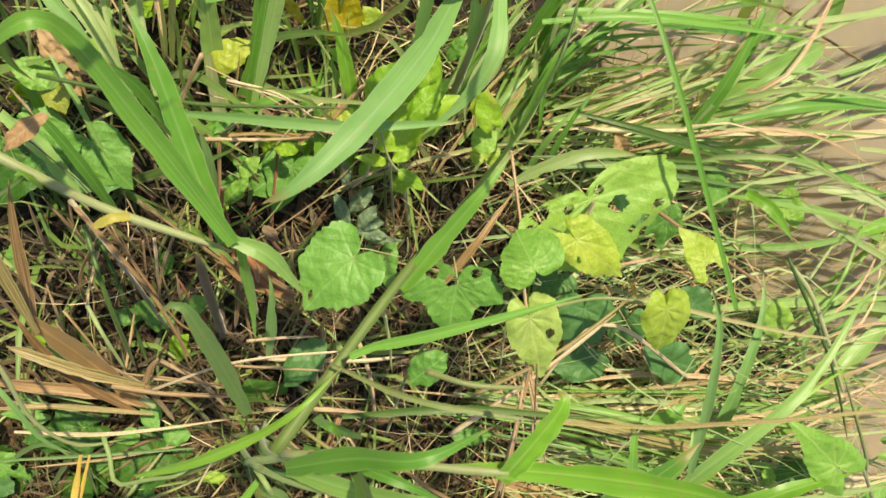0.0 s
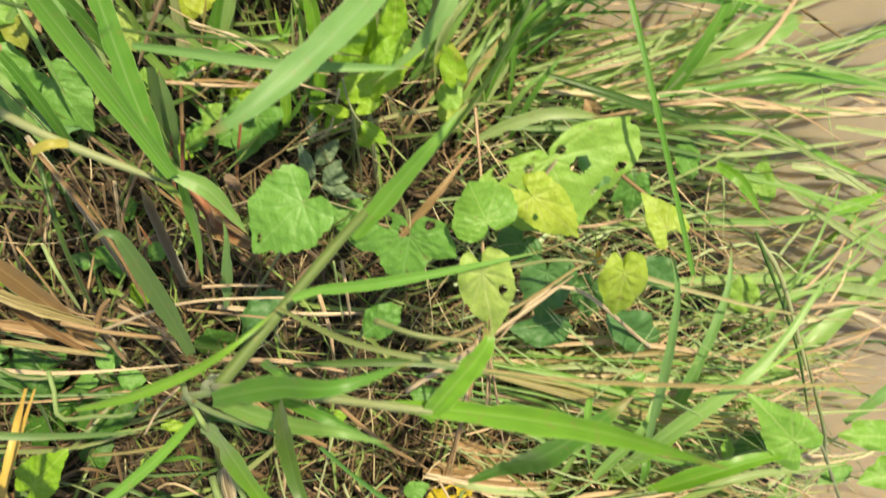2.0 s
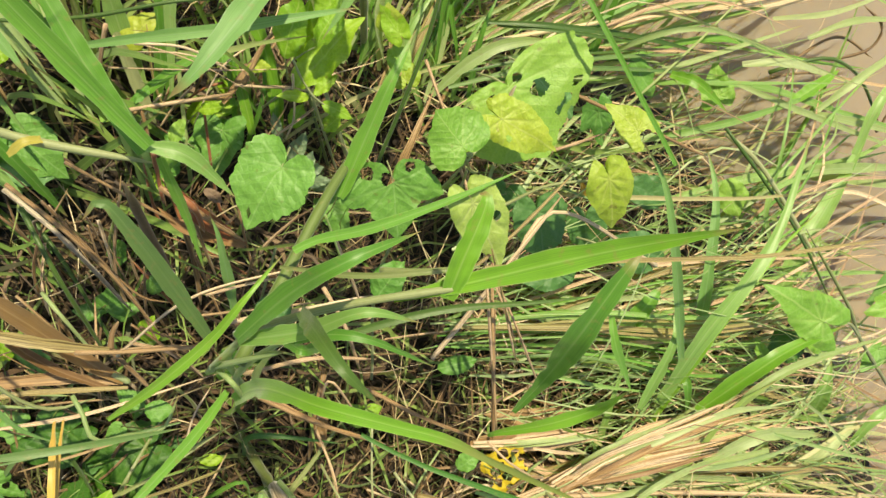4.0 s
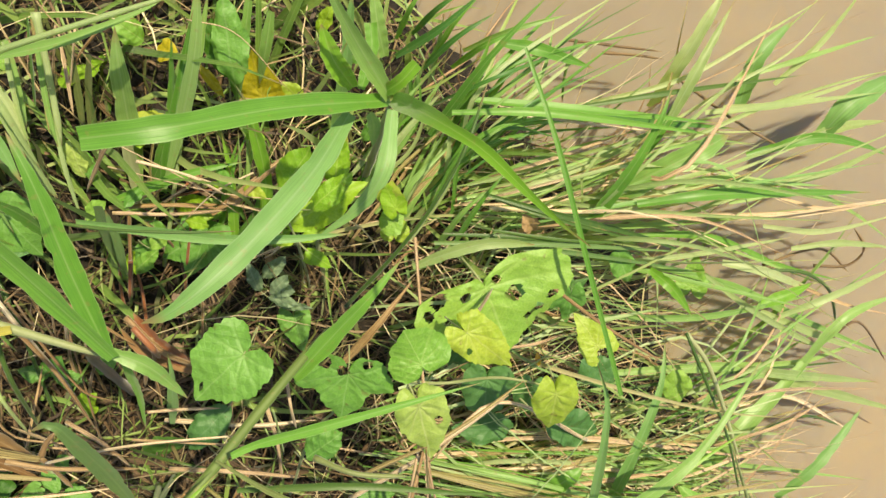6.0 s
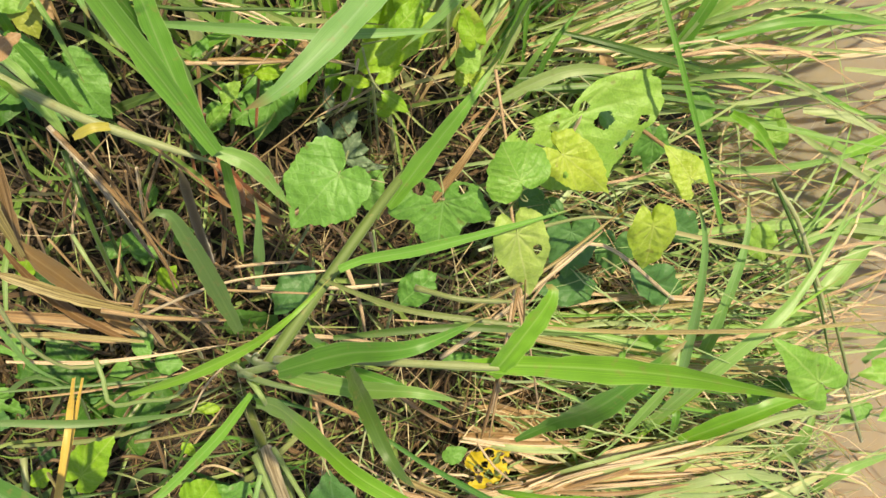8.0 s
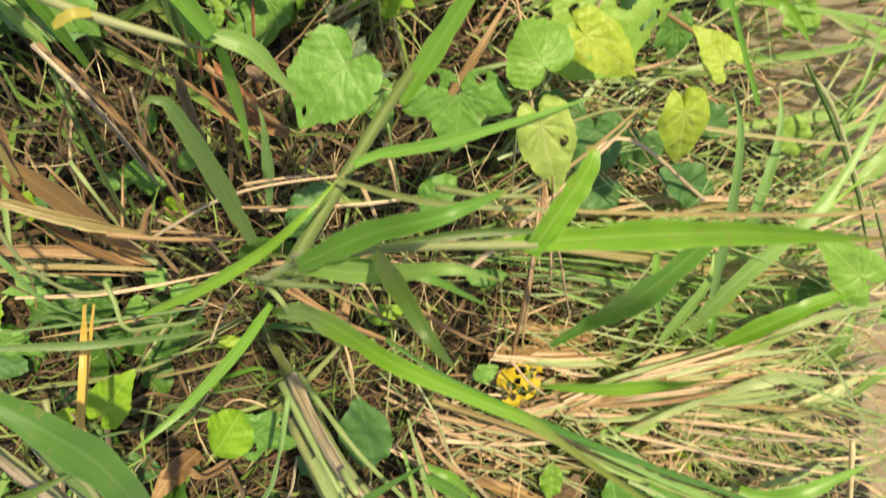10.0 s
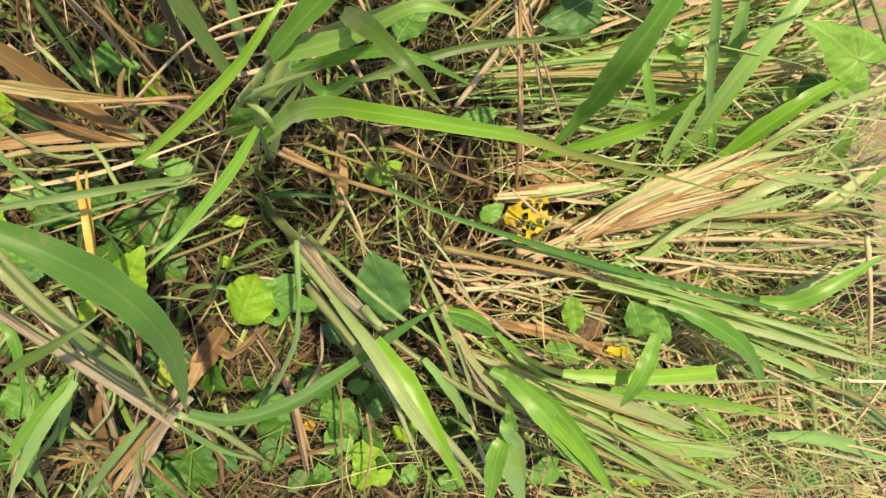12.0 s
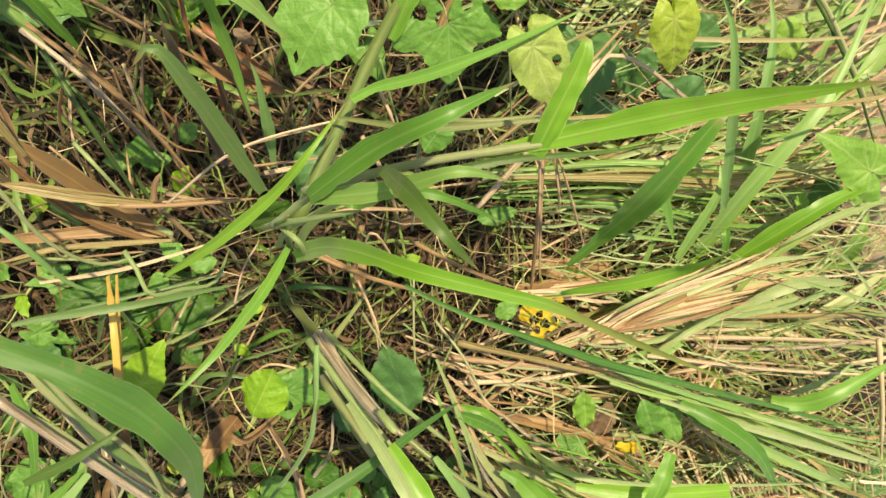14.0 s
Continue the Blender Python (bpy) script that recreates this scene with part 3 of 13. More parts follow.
stalk(grass_b, M_BROWN, 0.0090, [(0.091, -0.022, 0.050), (0.094, 0.060, 0.200), (0.097, 0.114, 0.300)])
blade(grass_b, M_GREEN, 0.0143, [(0.125, 0.129, 0.357), (0.092, 0.193, 0.400), (0.068, 0.239, 0.440), (0.056, 0.246, 0.460), (0.031, 0.234, 0.440), (-0.000, 0.214, 0.400)], face=(0.09, 0.15, 0.98))
blade(grass_b, M_GREEN, 0.0152, [(0.119, 0.127, 0.340), (0.103, 0.182, 0.350), (0.089, 0.238, 0.360), (0.077, 0.269, 0.360)], tip=4, face=(0.01, 0.15, 0.99))
blade(grass_b, M_LIGHT, 0.0127, [(0.123, 0.130, 0.350), (0.145, 0.118, 0.350), (0.166, 0.086, 0.330)], face=(-0.07, 0.30, 0.95))
blade(grass_b, M_GREEN, 0.0101, [(0.128, 0.122, 0.340), (0.131, 0.080, 0.300), (0.130, 0.037, 0.270)])
blade(grass_b, M_GREEN, 0.0137, [(0.026, 0.221, 0.480), (0.058, 0.259, 0.520), (0.083, 0.286, 0.540), (0.105, 0.308, 0.540)], face=(0.09, 0.08, 0.99))
blade(grass_b, M_BLUE, 0.0041, [(0.078, 0.287, 0.540), (0.096, 0.292, 0.540), (0.110, 0.299, 0.540), (0.123, 0.307, 0.530)])
stalk(grass_b, M_DARK, 0.0028, [(0.017, 0.231, 0.400), (0.050, 0.266, 0.470), (0.084, 0.301, 0.550), (0.092, 0.308, 0.570)])
blade(grass_b, M_DARK, 0.0106, [(-0.034, 0.293, 0.300), (-0.006, 0.271, 0.330), (0.000, 0.240, 0.300), (0.007, 0.228, 0.280)], face=(0.11, 0.14, 0.98))
blade(grass_b, M_BRIGHT, 0.0059, [(0.023, 0.166, 0.350), (0.021, 0.173, 0.360), (0.016, 0.180, 0.370)])
blade(grass_b, M_YELLOW, 0.0060, [(0.046, 0.142, 0.345), (0.057, 0.147, 0.350), (0.066, 0.147, 0.345)], cut=True)
blade(grass_b, M_BLUE, 0.0077, [(0.098, 0.206, 0.300), (0.135, 0.202, 0.310), (0.190, 0.196, 0.320), (0.235, 0.195, 0.320), (0.282, 0.196, 0.310)], tip=5, face=(-0.03, -0.01, 1.00))

grass_c = thing("grass_plant", (0.102, -0.179), "low grass plant with broad bright blades spreading from one crown", "grass", "broad grass plants on the bank")
blade(grass_c, M_BRIGHT, 0.0083, [(0.043, -0.042, 0.300), (0.087, -0.020, 0.335), (0.130, 0.005, 0.360), (0.156, 0.026, 0.375), (0.186, 0.045, 0.360)], tip=3, start=0.4, face=(0.00, 0.08, 1.00))
blade(grass_c, M_DULL, 0.0120, [(0.122, -0.006, 0.300), (0.114, 0.032, 0.330), (0.104, 0.077, 0.370), (0.095, 0.102, 0.390), (0.081, 0.095, 0.380)], tip=5, face=(0.09, 0.15, 0.98))
blade(grass_c, M_OLIVE, 0.0042, [(0.182, 0.032, 0.320), (0.233, 0.016, 0.360), (0.306, 0.005, 0.390)], tip=9)
blade(grass_c, M_STRAWG, 0.0038, [(0.306, 0.005, 0.390), (0.388, -0.015, 0.380), (0.525, -0.056, 0.320), (0.615, -0.082, 0.280), (0.835, -0.130, 0.200)], tip=9)
blade(grass_c, M_BRIGHT, 0.0139, [(0.259, 0.008, 0.460), (0.270, 0.028, 0.470), (0.285, 0.050, 0.475), (0.289, 0.058, 0.475), (0.287, 0.060, 0.470)], tip=6, face=(-0.19, 0.23, 0.96))
stalk(grass_c, M_STRAWG, 0.0037, [(0.305, -0.039, 0.240), (0.381, -0.003, 0.250), (0.460, 0.034, 0.230)])
stalk(grass_c, M_STRAWG, 0.0018, [(0.357, -0.008, 0.260), (0.377, -0.088, 0.200), (0.403, -0.164, 0.120)])
stalk(grass_c, M_BRNLEAF, 0.0048, [(0.365, -0.075, 0.200), (0.363, -0.147, 0.160), (0.360, -0.253, 0.100)])
stalk(grass_c, M_PALE, 0.0018, [(0.224, 0.058, 0.300), (0.230, 0.025, 0.270), (0.235, -0.006, 0.250)])
stalk(grass_c, M_PALE, 0.0059, [(0.126, -0.138, 0.020), (0.128, -0.060, 0.220), (0.133, -0.016, 0.340), (0.146, 0.006, 0.400), (0.163, 0.017, 0.430)])
blade(grass_c, M_GREEN, 0.0073, [(0.127, -0.037, 0.340), (0.104, -0.050, 0.370), (0.072, -0.064, 0.400), (0.051, -0.073, 0.410), (0.039, -0.076, 0.420)], tip=3, face=(0.08, 0.18, 0.98))
blade(grass_c, M_DRYTIP, 0.0150, [(0.129, -0.046, 0.335), (0.143, -0.030, 0.380), (0.157, -0.017, 0.440), (0.178, -0.017, 0.495), (0.206, -0.028, 0.520), (0.225, -0.036, 0.535), (0.240, -0.044, 0.560), (0.251, -0.048, 0.585), (0.265, -0.054, 0.610)], tip=1.3, roll=0, face=(-0.17, 0.24, 0.96))
blade(grass_c, M_GREEN, 0.0141, [(0.146, 0.011, 0.420), (0.179, 0.035, 0.465), (0.208, 0.048, 0.500), (0.249, 0.050, 0.480)], face=(-0.24, 0.20, 0.95))
blade(grass_c, M_LIGHT, 0.0113, [(0.147, 0.010, 0.420), (0.183, 0.013, 0.460), (0.210, 0.020, 0.490), (0.238, 0.004, 0.478)], face=(-0.23, 0.25, 0.94))
blade(grass_c, M_DARK, 0.0108, [(0.182, 0.024, 0.460), (0.185, 0.018, 0.500), (0.191, 0.003, 0.520), (0.204, -0.021, 0.510)], face=(-0.21, 0.30, 0.93))
stalk(grass_c, M_STEM, 0.0053, [(0.145, 0.010, 0.400), (0.200, 0.017, 0.440), (0.253, 0.014, 0.460), (0.292, 0.007, 0.460)])
blade(grass_c, M_BRIGHT, 0.0169, [(0.232, 0.014, 0.450), (0.272, 0.014, 0.465), (0.308, 0.017, 0.490), (0.341, 0.020, 0.520), (0.372, 0.024, 0.565)], start=0.25, roll=0, tip=2.6, face=(-0.31, 0.32, 0.89))
blade(grass_c, M_GREEN, 0.0098, [(0.193, 0.042, 0.335), (0.213, 0.044, 0.325), (0.260, 0.040, 0.300), (0.332, 0.044, 0.280), (0.402, 0.053, 0.270)])
stalk(grass_c, M_SHOOT, 0.0099, [(0.138, -0.024, 0.330), (0.194, 0.033, 0.300), (0.234, 0.073, 0.280), (0.273, 0.105, 0.250)])
blade(grass_c, M_GREEN, 0.0174, [(0.243, 0.066, 0.260), (0.276, 0.114, 0.285), (0.296, 0.142, 0.300), (0.324, 0.175, 0.300)], face=(-0.19, 0.26, 0.95))
blade(grass_c, M_BRNLEAF, 0.0090, [(0.288, 0.049, 0.200), (0.318, 0.092, 0.220), (0.353, 0.137, 0.220)], face=(-0.19, 0.28, 0.94))
blade(grass_c, M_GREEN, 0.0087, [(0.158, -0.007, 0.360), (0.208, -0.006, 0.420), (0.256, -0.046, 0.400)])
blade(grass_c, M_DARK, 0.0081, [(0.195, -0.052, 0.220), (0.300, -0.050, 0.240), (0.401, -0.071, 0.240), (0.465, -0.083, 0.230)])
blade(grass_c, M_GREEN, 0.0097, [(0.202, -0.033, 0.300), (0.185, -0.047, 0.250), (0.171, -0.027, 0.270)], cut=True)
stalk(grass_c, M_PALE, 0.0059, [(0.117, -0.106, 0.100), (0.128, -0.055, 0.240), (0.149, -0.021, 0.340), (0.173, -0.006, 0.380), (0.190, 0.000, 0.390)])
blade(grass_c, M_PALE, 0.0083, [(0.130, -0.117, 0.100), (0.144, -0.058, 0.240), (0.158, -0.025, 0.330), (0.171, -0.007, 0.360)], tip=3)

grass_d = thing("grass_plant", (-0.106, -0.403), "grass plant with one broad bluish green drooping blade and pale stalks", "grass", "broad grass plants on the bank")
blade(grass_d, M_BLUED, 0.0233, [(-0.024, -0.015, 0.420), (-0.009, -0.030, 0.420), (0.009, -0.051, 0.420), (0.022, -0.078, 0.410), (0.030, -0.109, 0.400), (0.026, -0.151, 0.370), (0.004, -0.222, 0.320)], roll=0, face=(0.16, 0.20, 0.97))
blade(grass_d, M_DARK, 0.0078, [(-0.069, -0.124, 0.360), (-0.035, -0.117, 0.365), (0.001, -0.109, 0.360)])
stalk(grass_d, M_PURPLE, 0.0071, [(-0.087, -0.088, 0.300), (-0.069, -0.149, 0.280), (-0.038, -0.246, 0.250), (-0.029, -0.280, 0.240)])
stalk(grass_d, M_STEM, 0.0050, [(-0.067, -0.066, 0.280), (-0.058, -0.135, 0.260), (-0.039, -0.203, 0.240), (-0.040, -0.270, 0.220)])
blade(grass_d, M_BLUE, 0.0081, [(-0.026, -0.275, 0.240), (-0.016, -0.338, 0.200), (0.010, -0.386, 0.180)])
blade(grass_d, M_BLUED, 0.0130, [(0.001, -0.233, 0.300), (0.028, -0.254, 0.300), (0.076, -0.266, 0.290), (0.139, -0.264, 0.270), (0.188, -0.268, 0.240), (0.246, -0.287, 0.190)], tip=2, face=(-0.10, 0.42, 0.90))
blade(grass_d, M_BRNLEAF, 0.0085, [(-0.145, -0.371, 0.120), (-0.108, -0.343, 0.140), (-0.026, -0.272, 0.200)])
blade(grass_d, M_GREEN, 0.0139, [(-0.194, -0.288, 0.150), (-0.136, -0.243, 0.180), (-0.088, -0.210, 0.200)])
blade(grass_d, M_DULL, 0.0055, [(-0.046, -0.034, 0.330), (-0.027, -0.036, 0.330), (0.022, -0.045, 0.330), (0.089, -0.064, 0.300)], tip=4, face=(0.13, 0.18, 0.97))

grass_e = thing("grass_plant", (0.424, -0.276), "grass plant with narrow dark green blades over flattened straw", "grass", "broad grass plants on the bank")
blade(grass_e, M_BRIGHT, 0.0093, [(0.274, -0.093, 0.420), (0.276, -0.088, 0.430), (0.299, -0.080, 0.460), (0.321, -0.072, 0.480), (0.324, -0.050, 0.520)], tip=3, start=0.2, face=(-0.28, 0.27, 0.92))
blade(grass_e, M_GREEN, 0.0196, [(0.334, -0.139, 0.290), (0.352, -0.105, 0.330), (0.356, -0.057, 0.400), (0.382, -0.017, 0.430), (0.401, -0.004, 0.430)], roll=0, tip=6, start=0.2, face=(-0.31, 0.16, 0.94))
blade(grass_e, M_LIGHT, 0.0204, [(0.571, -0.270, 0.100), (0.615, -0.189, 0.150), (0.666, -0.138, 0.170), (0.716, -0.096, 0.170), (0.765, -0.041, 0.160), (0.810, -0.001, 0.140)], face=(-0.48, 0.27, 0.83))
blade(grass_e, M_BRIGHT, 0.0123, [(0.567, -0.300, 0.080), (0.631, -0.188, 0.150), (0.719, -0.120, 0.160), (0.796, -0.089, 0.150)])
blade(grass_e, M_BLUE, 0.0152, [(0.639, -0.280, 0.060), (0.666, -0.147, 0.100), (0.698, -0.051, 0.100), (0.712, 0.013, 0.080)], tip=3, face=(-0.42, 0.32, 0.85))
blade(grass_e, M_BLUE, 0.0105, [(0.597, -0.234, 0.120), (0.566, -0.087, 0.200), (0.551, -0.001, 0.230), (0.533, 0.049, 0.234)], tip=4, face=(-0.38, 0.34, 0.86))
blade(grass_e, M_LIGHT, 0.0272, [(0.786, -0.236, 0.040), (0.851, -0.148, 0.060), (0.925, -0.092, 0.050), (1.019, -0.022, 0.030)], face=(-0.50, 0.31, 0.81))
stalk(grass_e, M_DARK, 0.0041, [(0.713, 0.028, 0.120), (0.754, -0.047, 0.120), (0.809, -0.132, 0.100), (0.857, -0.233, 0.080)])
stalk(grass_e, M_STEM, 0.0062, [(0.728, 0.020, 0.100), (0.771, -0.035, 0.100), (0.849, -0.179, 0.080)])
blade(grass_e, M_GREEN, 0.0114, [(0.484, -0.117, 0.200), (0.482, -0.149, 0.200), (0.504, -0.216, 0.170)])

grass_f = thing("grass_plant", (0.100, -0.190), "grass plant with a thick purplish lying stalk and bright blades", "grass", "broad grass plants on the bank")
blade(grass_f, M_BRIGHT, 0.0126, [(0.286, -0.308, 0.340), (0.342, -0.327, 0.360), (0.411, -0.352, 0.365)], cut=True, face=(-0.23, 0.42, 0.88))
blade(grass_f, M_GREEN, 0.0143, [(0.359, -0.286, 0.370), (0.343, -0.299, 0.380), (0.329, -0.317, 0.380), (0.318, -0.344, 0.365)], tip=3, face=(-0.22, 0.43, 0.88))
blade(grass_f, M_PALE, 0.0104, [(0.133, -0.195, 0.280), (0.146, -0.220, 0.330), (0.154, -0.253, 0.360), (0.169, -0.325, 0.360)], tip=6, face=(-0.03, 0.37, 0.93))
stalk(grass_f, M_OLIVE, 0.0121, [(0.100, -0.171, 0.020), (0.112, -0.198, 0.050), (0.127, -0.212, 0.120)])
stalk(grass_f, M_PURPLE, 0.0127, [(0.126, -0.202, 0.120), (0.139, -0.227, 0.180), (0.154, -0.236, 0.250), (0.166, -0.241, 0.280)])
stalk(grass_f, M_PALE, 0.0072, [(0.155, -0.223, 0.265), (0.158, -0.227, 0.280), (0.162, -0.233, 0.290)])
stalk(grass_f, M_STEM, 0.0099, [(0.116, -0.250, 0.120), (0.141, -0.295, 0.220), (0.179, -0.375, 0.250), (0.211, -0.472, 0.250)])
stalk(grass_f, M_STEM, 0.0073, [(0.117, -0.227, 0.080), (0.145, -0.285, 0.160), (0.178, -0.361, 0.220), (0.196, -0.476, 0.220)])
stalk(grass_f, M_OLIVE, 0.0069, [(0.136, -0.228, 0.080), (0.158, -0.289, 0.150), (0.209, -0.361, 0.200), (0.281, -0.450, 0.220)])
stalk(grass_f, M_STEM, 0.0062, [(0.114, -0.210, 0.050), (0.127, -0.290, 0.120), (0.154, -0.381, 0.150), (0.160, -0.506, 0.140)])
blade(grass_f, M_BRIGHT, 0.0224, [(0.152, -0.241, 0.290), (0.162, -0.270, 0.320), (0.170, -0.315, 0.340), (0.180, -0.388, 0.340)], tip=1.6, face=(-0.13, 0.49, 0.86))
blade(grass_f, M_GREEN, 0.0163, [(0.254, -0.363, 0.220), (0.296, -0.410, 0.240), (0.325, -0.481, 0.250), (0.343, -0.565, 0.250)], face=(-0.25, 0.53, 0.81))
blade(grass_f, M_BRIGHT, 0.0207, [(0.271, -0.386, 0.230), (0.293, -0.420, 0.260), (0.315, -0.475, 0.270), (0.335, -0.542, 0.270)], face=(-0.24, 0.53, 0.81))
blade(grass_f, M_BRIGHT, 0.0141, [(0.376, -0.446, 0.220), (0.487, -0.518, 0.220), (0.614, -0.619, 0.200)])
blade(grass_f, M_DEEP, 0.0074, [(0.220, -0.169, 0.150), (0.264, -0.211, 0.160), (0.321, -0.255, 0.170), (0.409, -0.324, 0.170), (0.520, -0.407, 0.160), (0.626, -0.487, 0.140), (0.867, -0.677, 0.100)], tip=4, face=(-0.23, 0.32, 0.92))
blade(grass_f, M_PALE, 0.0076, [(0.432, -0.383, 0.120), (0.531, -0.457, 0.140), (0.672, -0.562, 0.120), (0.902, -0.754, 0.080)])
blade(grass_f, M_GREEN, 0.0110, [(0.494, -0.434, 0.130), (0.559, -0.498, 0.150), (0.626, -0.584, 0.140), (0.660, -0.661, 0.120)])
blade(grass_f, M_LIGHT, 0.0200, [(0.395, -0.537, 0.160), (0.456, -0.611, 0.170), (0.586, -0.720, 0.140)], face=(-0.31, 0.53, 0.79))
blade(grass_f, M_GREEN, 0.0157, [(0.263, -0.464, 0.200), (0.260, -0.424, 0.220), (0.268, -0.416, 0.200)], face=(-0.20, 0.49, 0.85))
blade(grass_f, M_LIGHT, 0.0225, [(0.252, -0.473, 0.180), (0.265, -0.492, 0.180), (0.267, -0.584, 0.160)], face=(-0.19, 0.51, 0.84))
blade(grass_f, M_STRAW, 0.0080, [(0.058, -0.351, 0.100), (0.050, -0.419, 0.100), (0.033, -0.505, 0.080)])

grass_g = thing("grass_tussock", (0.072, 0.296), "dense tussock of upright green grass blades and pale stalks", "grass", "grass tussocks")
blade(grass_g, M_BRIGHT, 0.0144, [(0.225, 0.147, 0.070), (0.230, 0.204, 0.100), (0.221, 0.254, 0.130), (0.209, 0.293, 0.150)], tip=6, face=(-0.06, 0.03, 1.00))
blade(grass_g, M_LIGHT, 0.0189, [(0.105, 0.193, 0.030), (0.105, 0.257, 0.070), (0.106, 0.309, 0.120), (0.107, 0.344, 0.140)], tip=6, face=(0.07, -0.06, 1.00))
blade(grass_g, M_LIGHT, 0.0130, [(0.134, 0.197, 0.070), (0.156, 0.266, 0.120), (0.172, 0.326, 0.170), (0.178, 0.380, 0.200)], tip=5, start=0.3, face=(0.03, -0.03, 1.00))
blade(grass_g, M_LIGHT, 0.0146, [(0.136, 0.255, 0.066), (0.169, 0.319, 0.110), (0.184, 0.380, 0.137)], face=(-0.05, 0.07, 1.00))
blade(grass_g, M_BRIGHT, 0.0127, [(0.199, 0.140, 0.066), (0.198, 0.203, 0.094), (0.190, 0.255, 0.110)])
blade(grass_g, M_LIGHT, 0.0100, [(0.026, 0.315, 0.165), (0.080, 0.329, 0.187), (0.134, 0.353, 0.193), (0.156, 0.367, 0.193)])
stalk(grass_g, M_RED, 0.0041, [(0.107, 0.008, 0.027), (0.107, 0.080, 0.055), (0.103, 0.118, 0.066)])
stalk(grass_g, M_PALE, 0.0046, [(0.126, 0.109, 0.027), (0.150, 0.233, 0.083), (0.174, 0.344, 0.138)])
blade(grass_g, M_GREEN, 0.0132, [(0.131, 0.192, 0.055), (0.150, 0.271, 0.110), (0.167, 0.342, 0.154), (0.173, 0.363, 0.165)], face=(-0.10, 0.03, 0.99))
blade(grass_g, M_GREEN, 0.0129, [(0.139, 0.214, 0.055), (0.148, 0.286, 0.110), (0.153, 0.341, 0.154)])
blade(grass_g, M_BRIGHT, 0.0134, [(0.228, 0.143, 0.066), (0.232, 0.193, 0.094), (0.219, 0.248, 0.110)])
stalk(grass_g, M_DARK, 0.0043, [(-0.028, 0.122, 0.055), (-0.005, 0.059, 0.066), (0.014, -0.060, 0.033)])
blade(grass_g, M_LIGHT, 0.0115, [(0.218, 0.376, 0.110), (0.212, 0.331, 0.094), (0.205, 0.278, 0.055)], tip=4)
blade(grass_g, M_LIGHT, 0.0114, [(0.237, 0.366, 0.121), (0.232, 0.332, 0.099), (0.227, 0.301, 0.066)], tip=4)

grass_h = thing("grass_tussock", (0.602, 0.153), "tussock of long narrow grass blades leaning over the water", "grass", "grass tussocks")
blade(grass_h, M_DEEP, 0.0070, [(0.438, 0.292, 0.120), (0.525, 0.286, 0.130), (0.653, 0.275, 0.100), (0.794, 0.267, 0.070)], tip=5, face=(-0.38, 0.01, 0.92))
blade(grass_h, M_PALE, 0.0039, [(0.438, 0.289, 0.120), (0.524, 0.289, 0.130), (0.645, 0.283, 0.100)], tip=5)
blade(grass_h, M_DARK, 0.0066, [(0.450, 0.197, 0.120), (0.521, 0.178, 0.130), (0.635, 0.148, 0.110), (0.736, 0.116, 0.080)], tip=5, face=(-0.37, 0.10, 0.92))
blade(grass_h, M_DARK, 0.0041, [(0.463, 0.191, 0.120), (0.535, 0.169, 0.130), (0.664, 0.135, 0.100)], tip=5)
stalk(grass_h, M_LONG, 0.0054, [(0.464, 0.179, 0.100), (0.564, 0.175, 0.110), (0.675, 0.174, 0.090)])
stalk(grass_h, M_STRAW, 0.0029, [(0.501, 0.278, 0.120), (0.557, 0.272, 0.120), (0.652, 0.264, 0.100)])
blade(grass_h, M_GREEN, 0.0103, [(0.646, 0.220, 0.080), (0.668, 0.269, 0.100), (0.694, 0.318, 0.100)], tip=6, face=(-0.39, 0.01, 0.92))
blade(grass_h, M_GREEN, 0.0052, [(0.441, 0.338, 0.234), (0.468, 0.261, 0.250), (0.498, 0.163, 0.260), (0.553, 0.019, 0.250)], cut=True)
blade(grass_h, M_PALE, 0.0115, [(0.363, 0.134, 0.170), (0.396, 0.152, 0.190), (0.431, 0.162, 0.200), (0.476, 0.159, 0.200)], tip=6, face=(-0.29, 0.21, 0.93))
blade(grass_h, M_GREEN, 0.0173, [(0.586, 0.147, 0.080), (0.604, 0.219, 0.140), (0.623, 0.274, 0.160), (0.636, 0.314, 0.160)], face=(-0.42, 0.10, 0.90))
blade(grass_h, M_GREEN, 0.0155, [(0.463, 0.349, 0.120), (0.502, 0.343, 0.130), (0.571, 0.329, 0.110)], face=(-0.33, 0.05, 0.94))
blade(grass_h, M_GREEN, 0.0157, [(0.831, 0.233, 0.040), (0.914, 0.257, 0.060), (0.997, 0.250, 0.050), (1.075, 0.232, 0.030)])
blade(grass_h, M_GREEN, 0.0095, [(0.403, 0.280, 0.150), (0.482, 0.283, 0.170), (0.574, 0.276, 0.170), (0.703, 0.263, 0.150)])
blade(grass_h, M_PALE, 0.0148, [(0.672, 0.272, 0.100), (0.688, 0.328, 0.120), (0.728, 0.407, 0.120)])
blade(grass_h, M_GREEN, 0.0123, [(0.412, 0.273, 0.100), (0.425, 0.313, 0.150), (0.433, 0.353, 0.170)])
blade(grass_h, M_GREEN, 0.0107, [(0.395, 0.255, 0.100), (0.430, 0.333, 0.180), (0.479, 0.392, 0.200)])
blade(grass_h, M_DEEP, 0.0099, [(0.358, 0.332, 0.100), (0.389, 0.357, 0.150), (0.425, 0.392, 0.170)])
blade(grass_h, M_LIGHT, 0.0070, [(0.499, 0.153, 0.070), (0.675, 0.152, 0.080), (0.903, 0.161, 0.050), (1.125, 0.165, 0.020)])
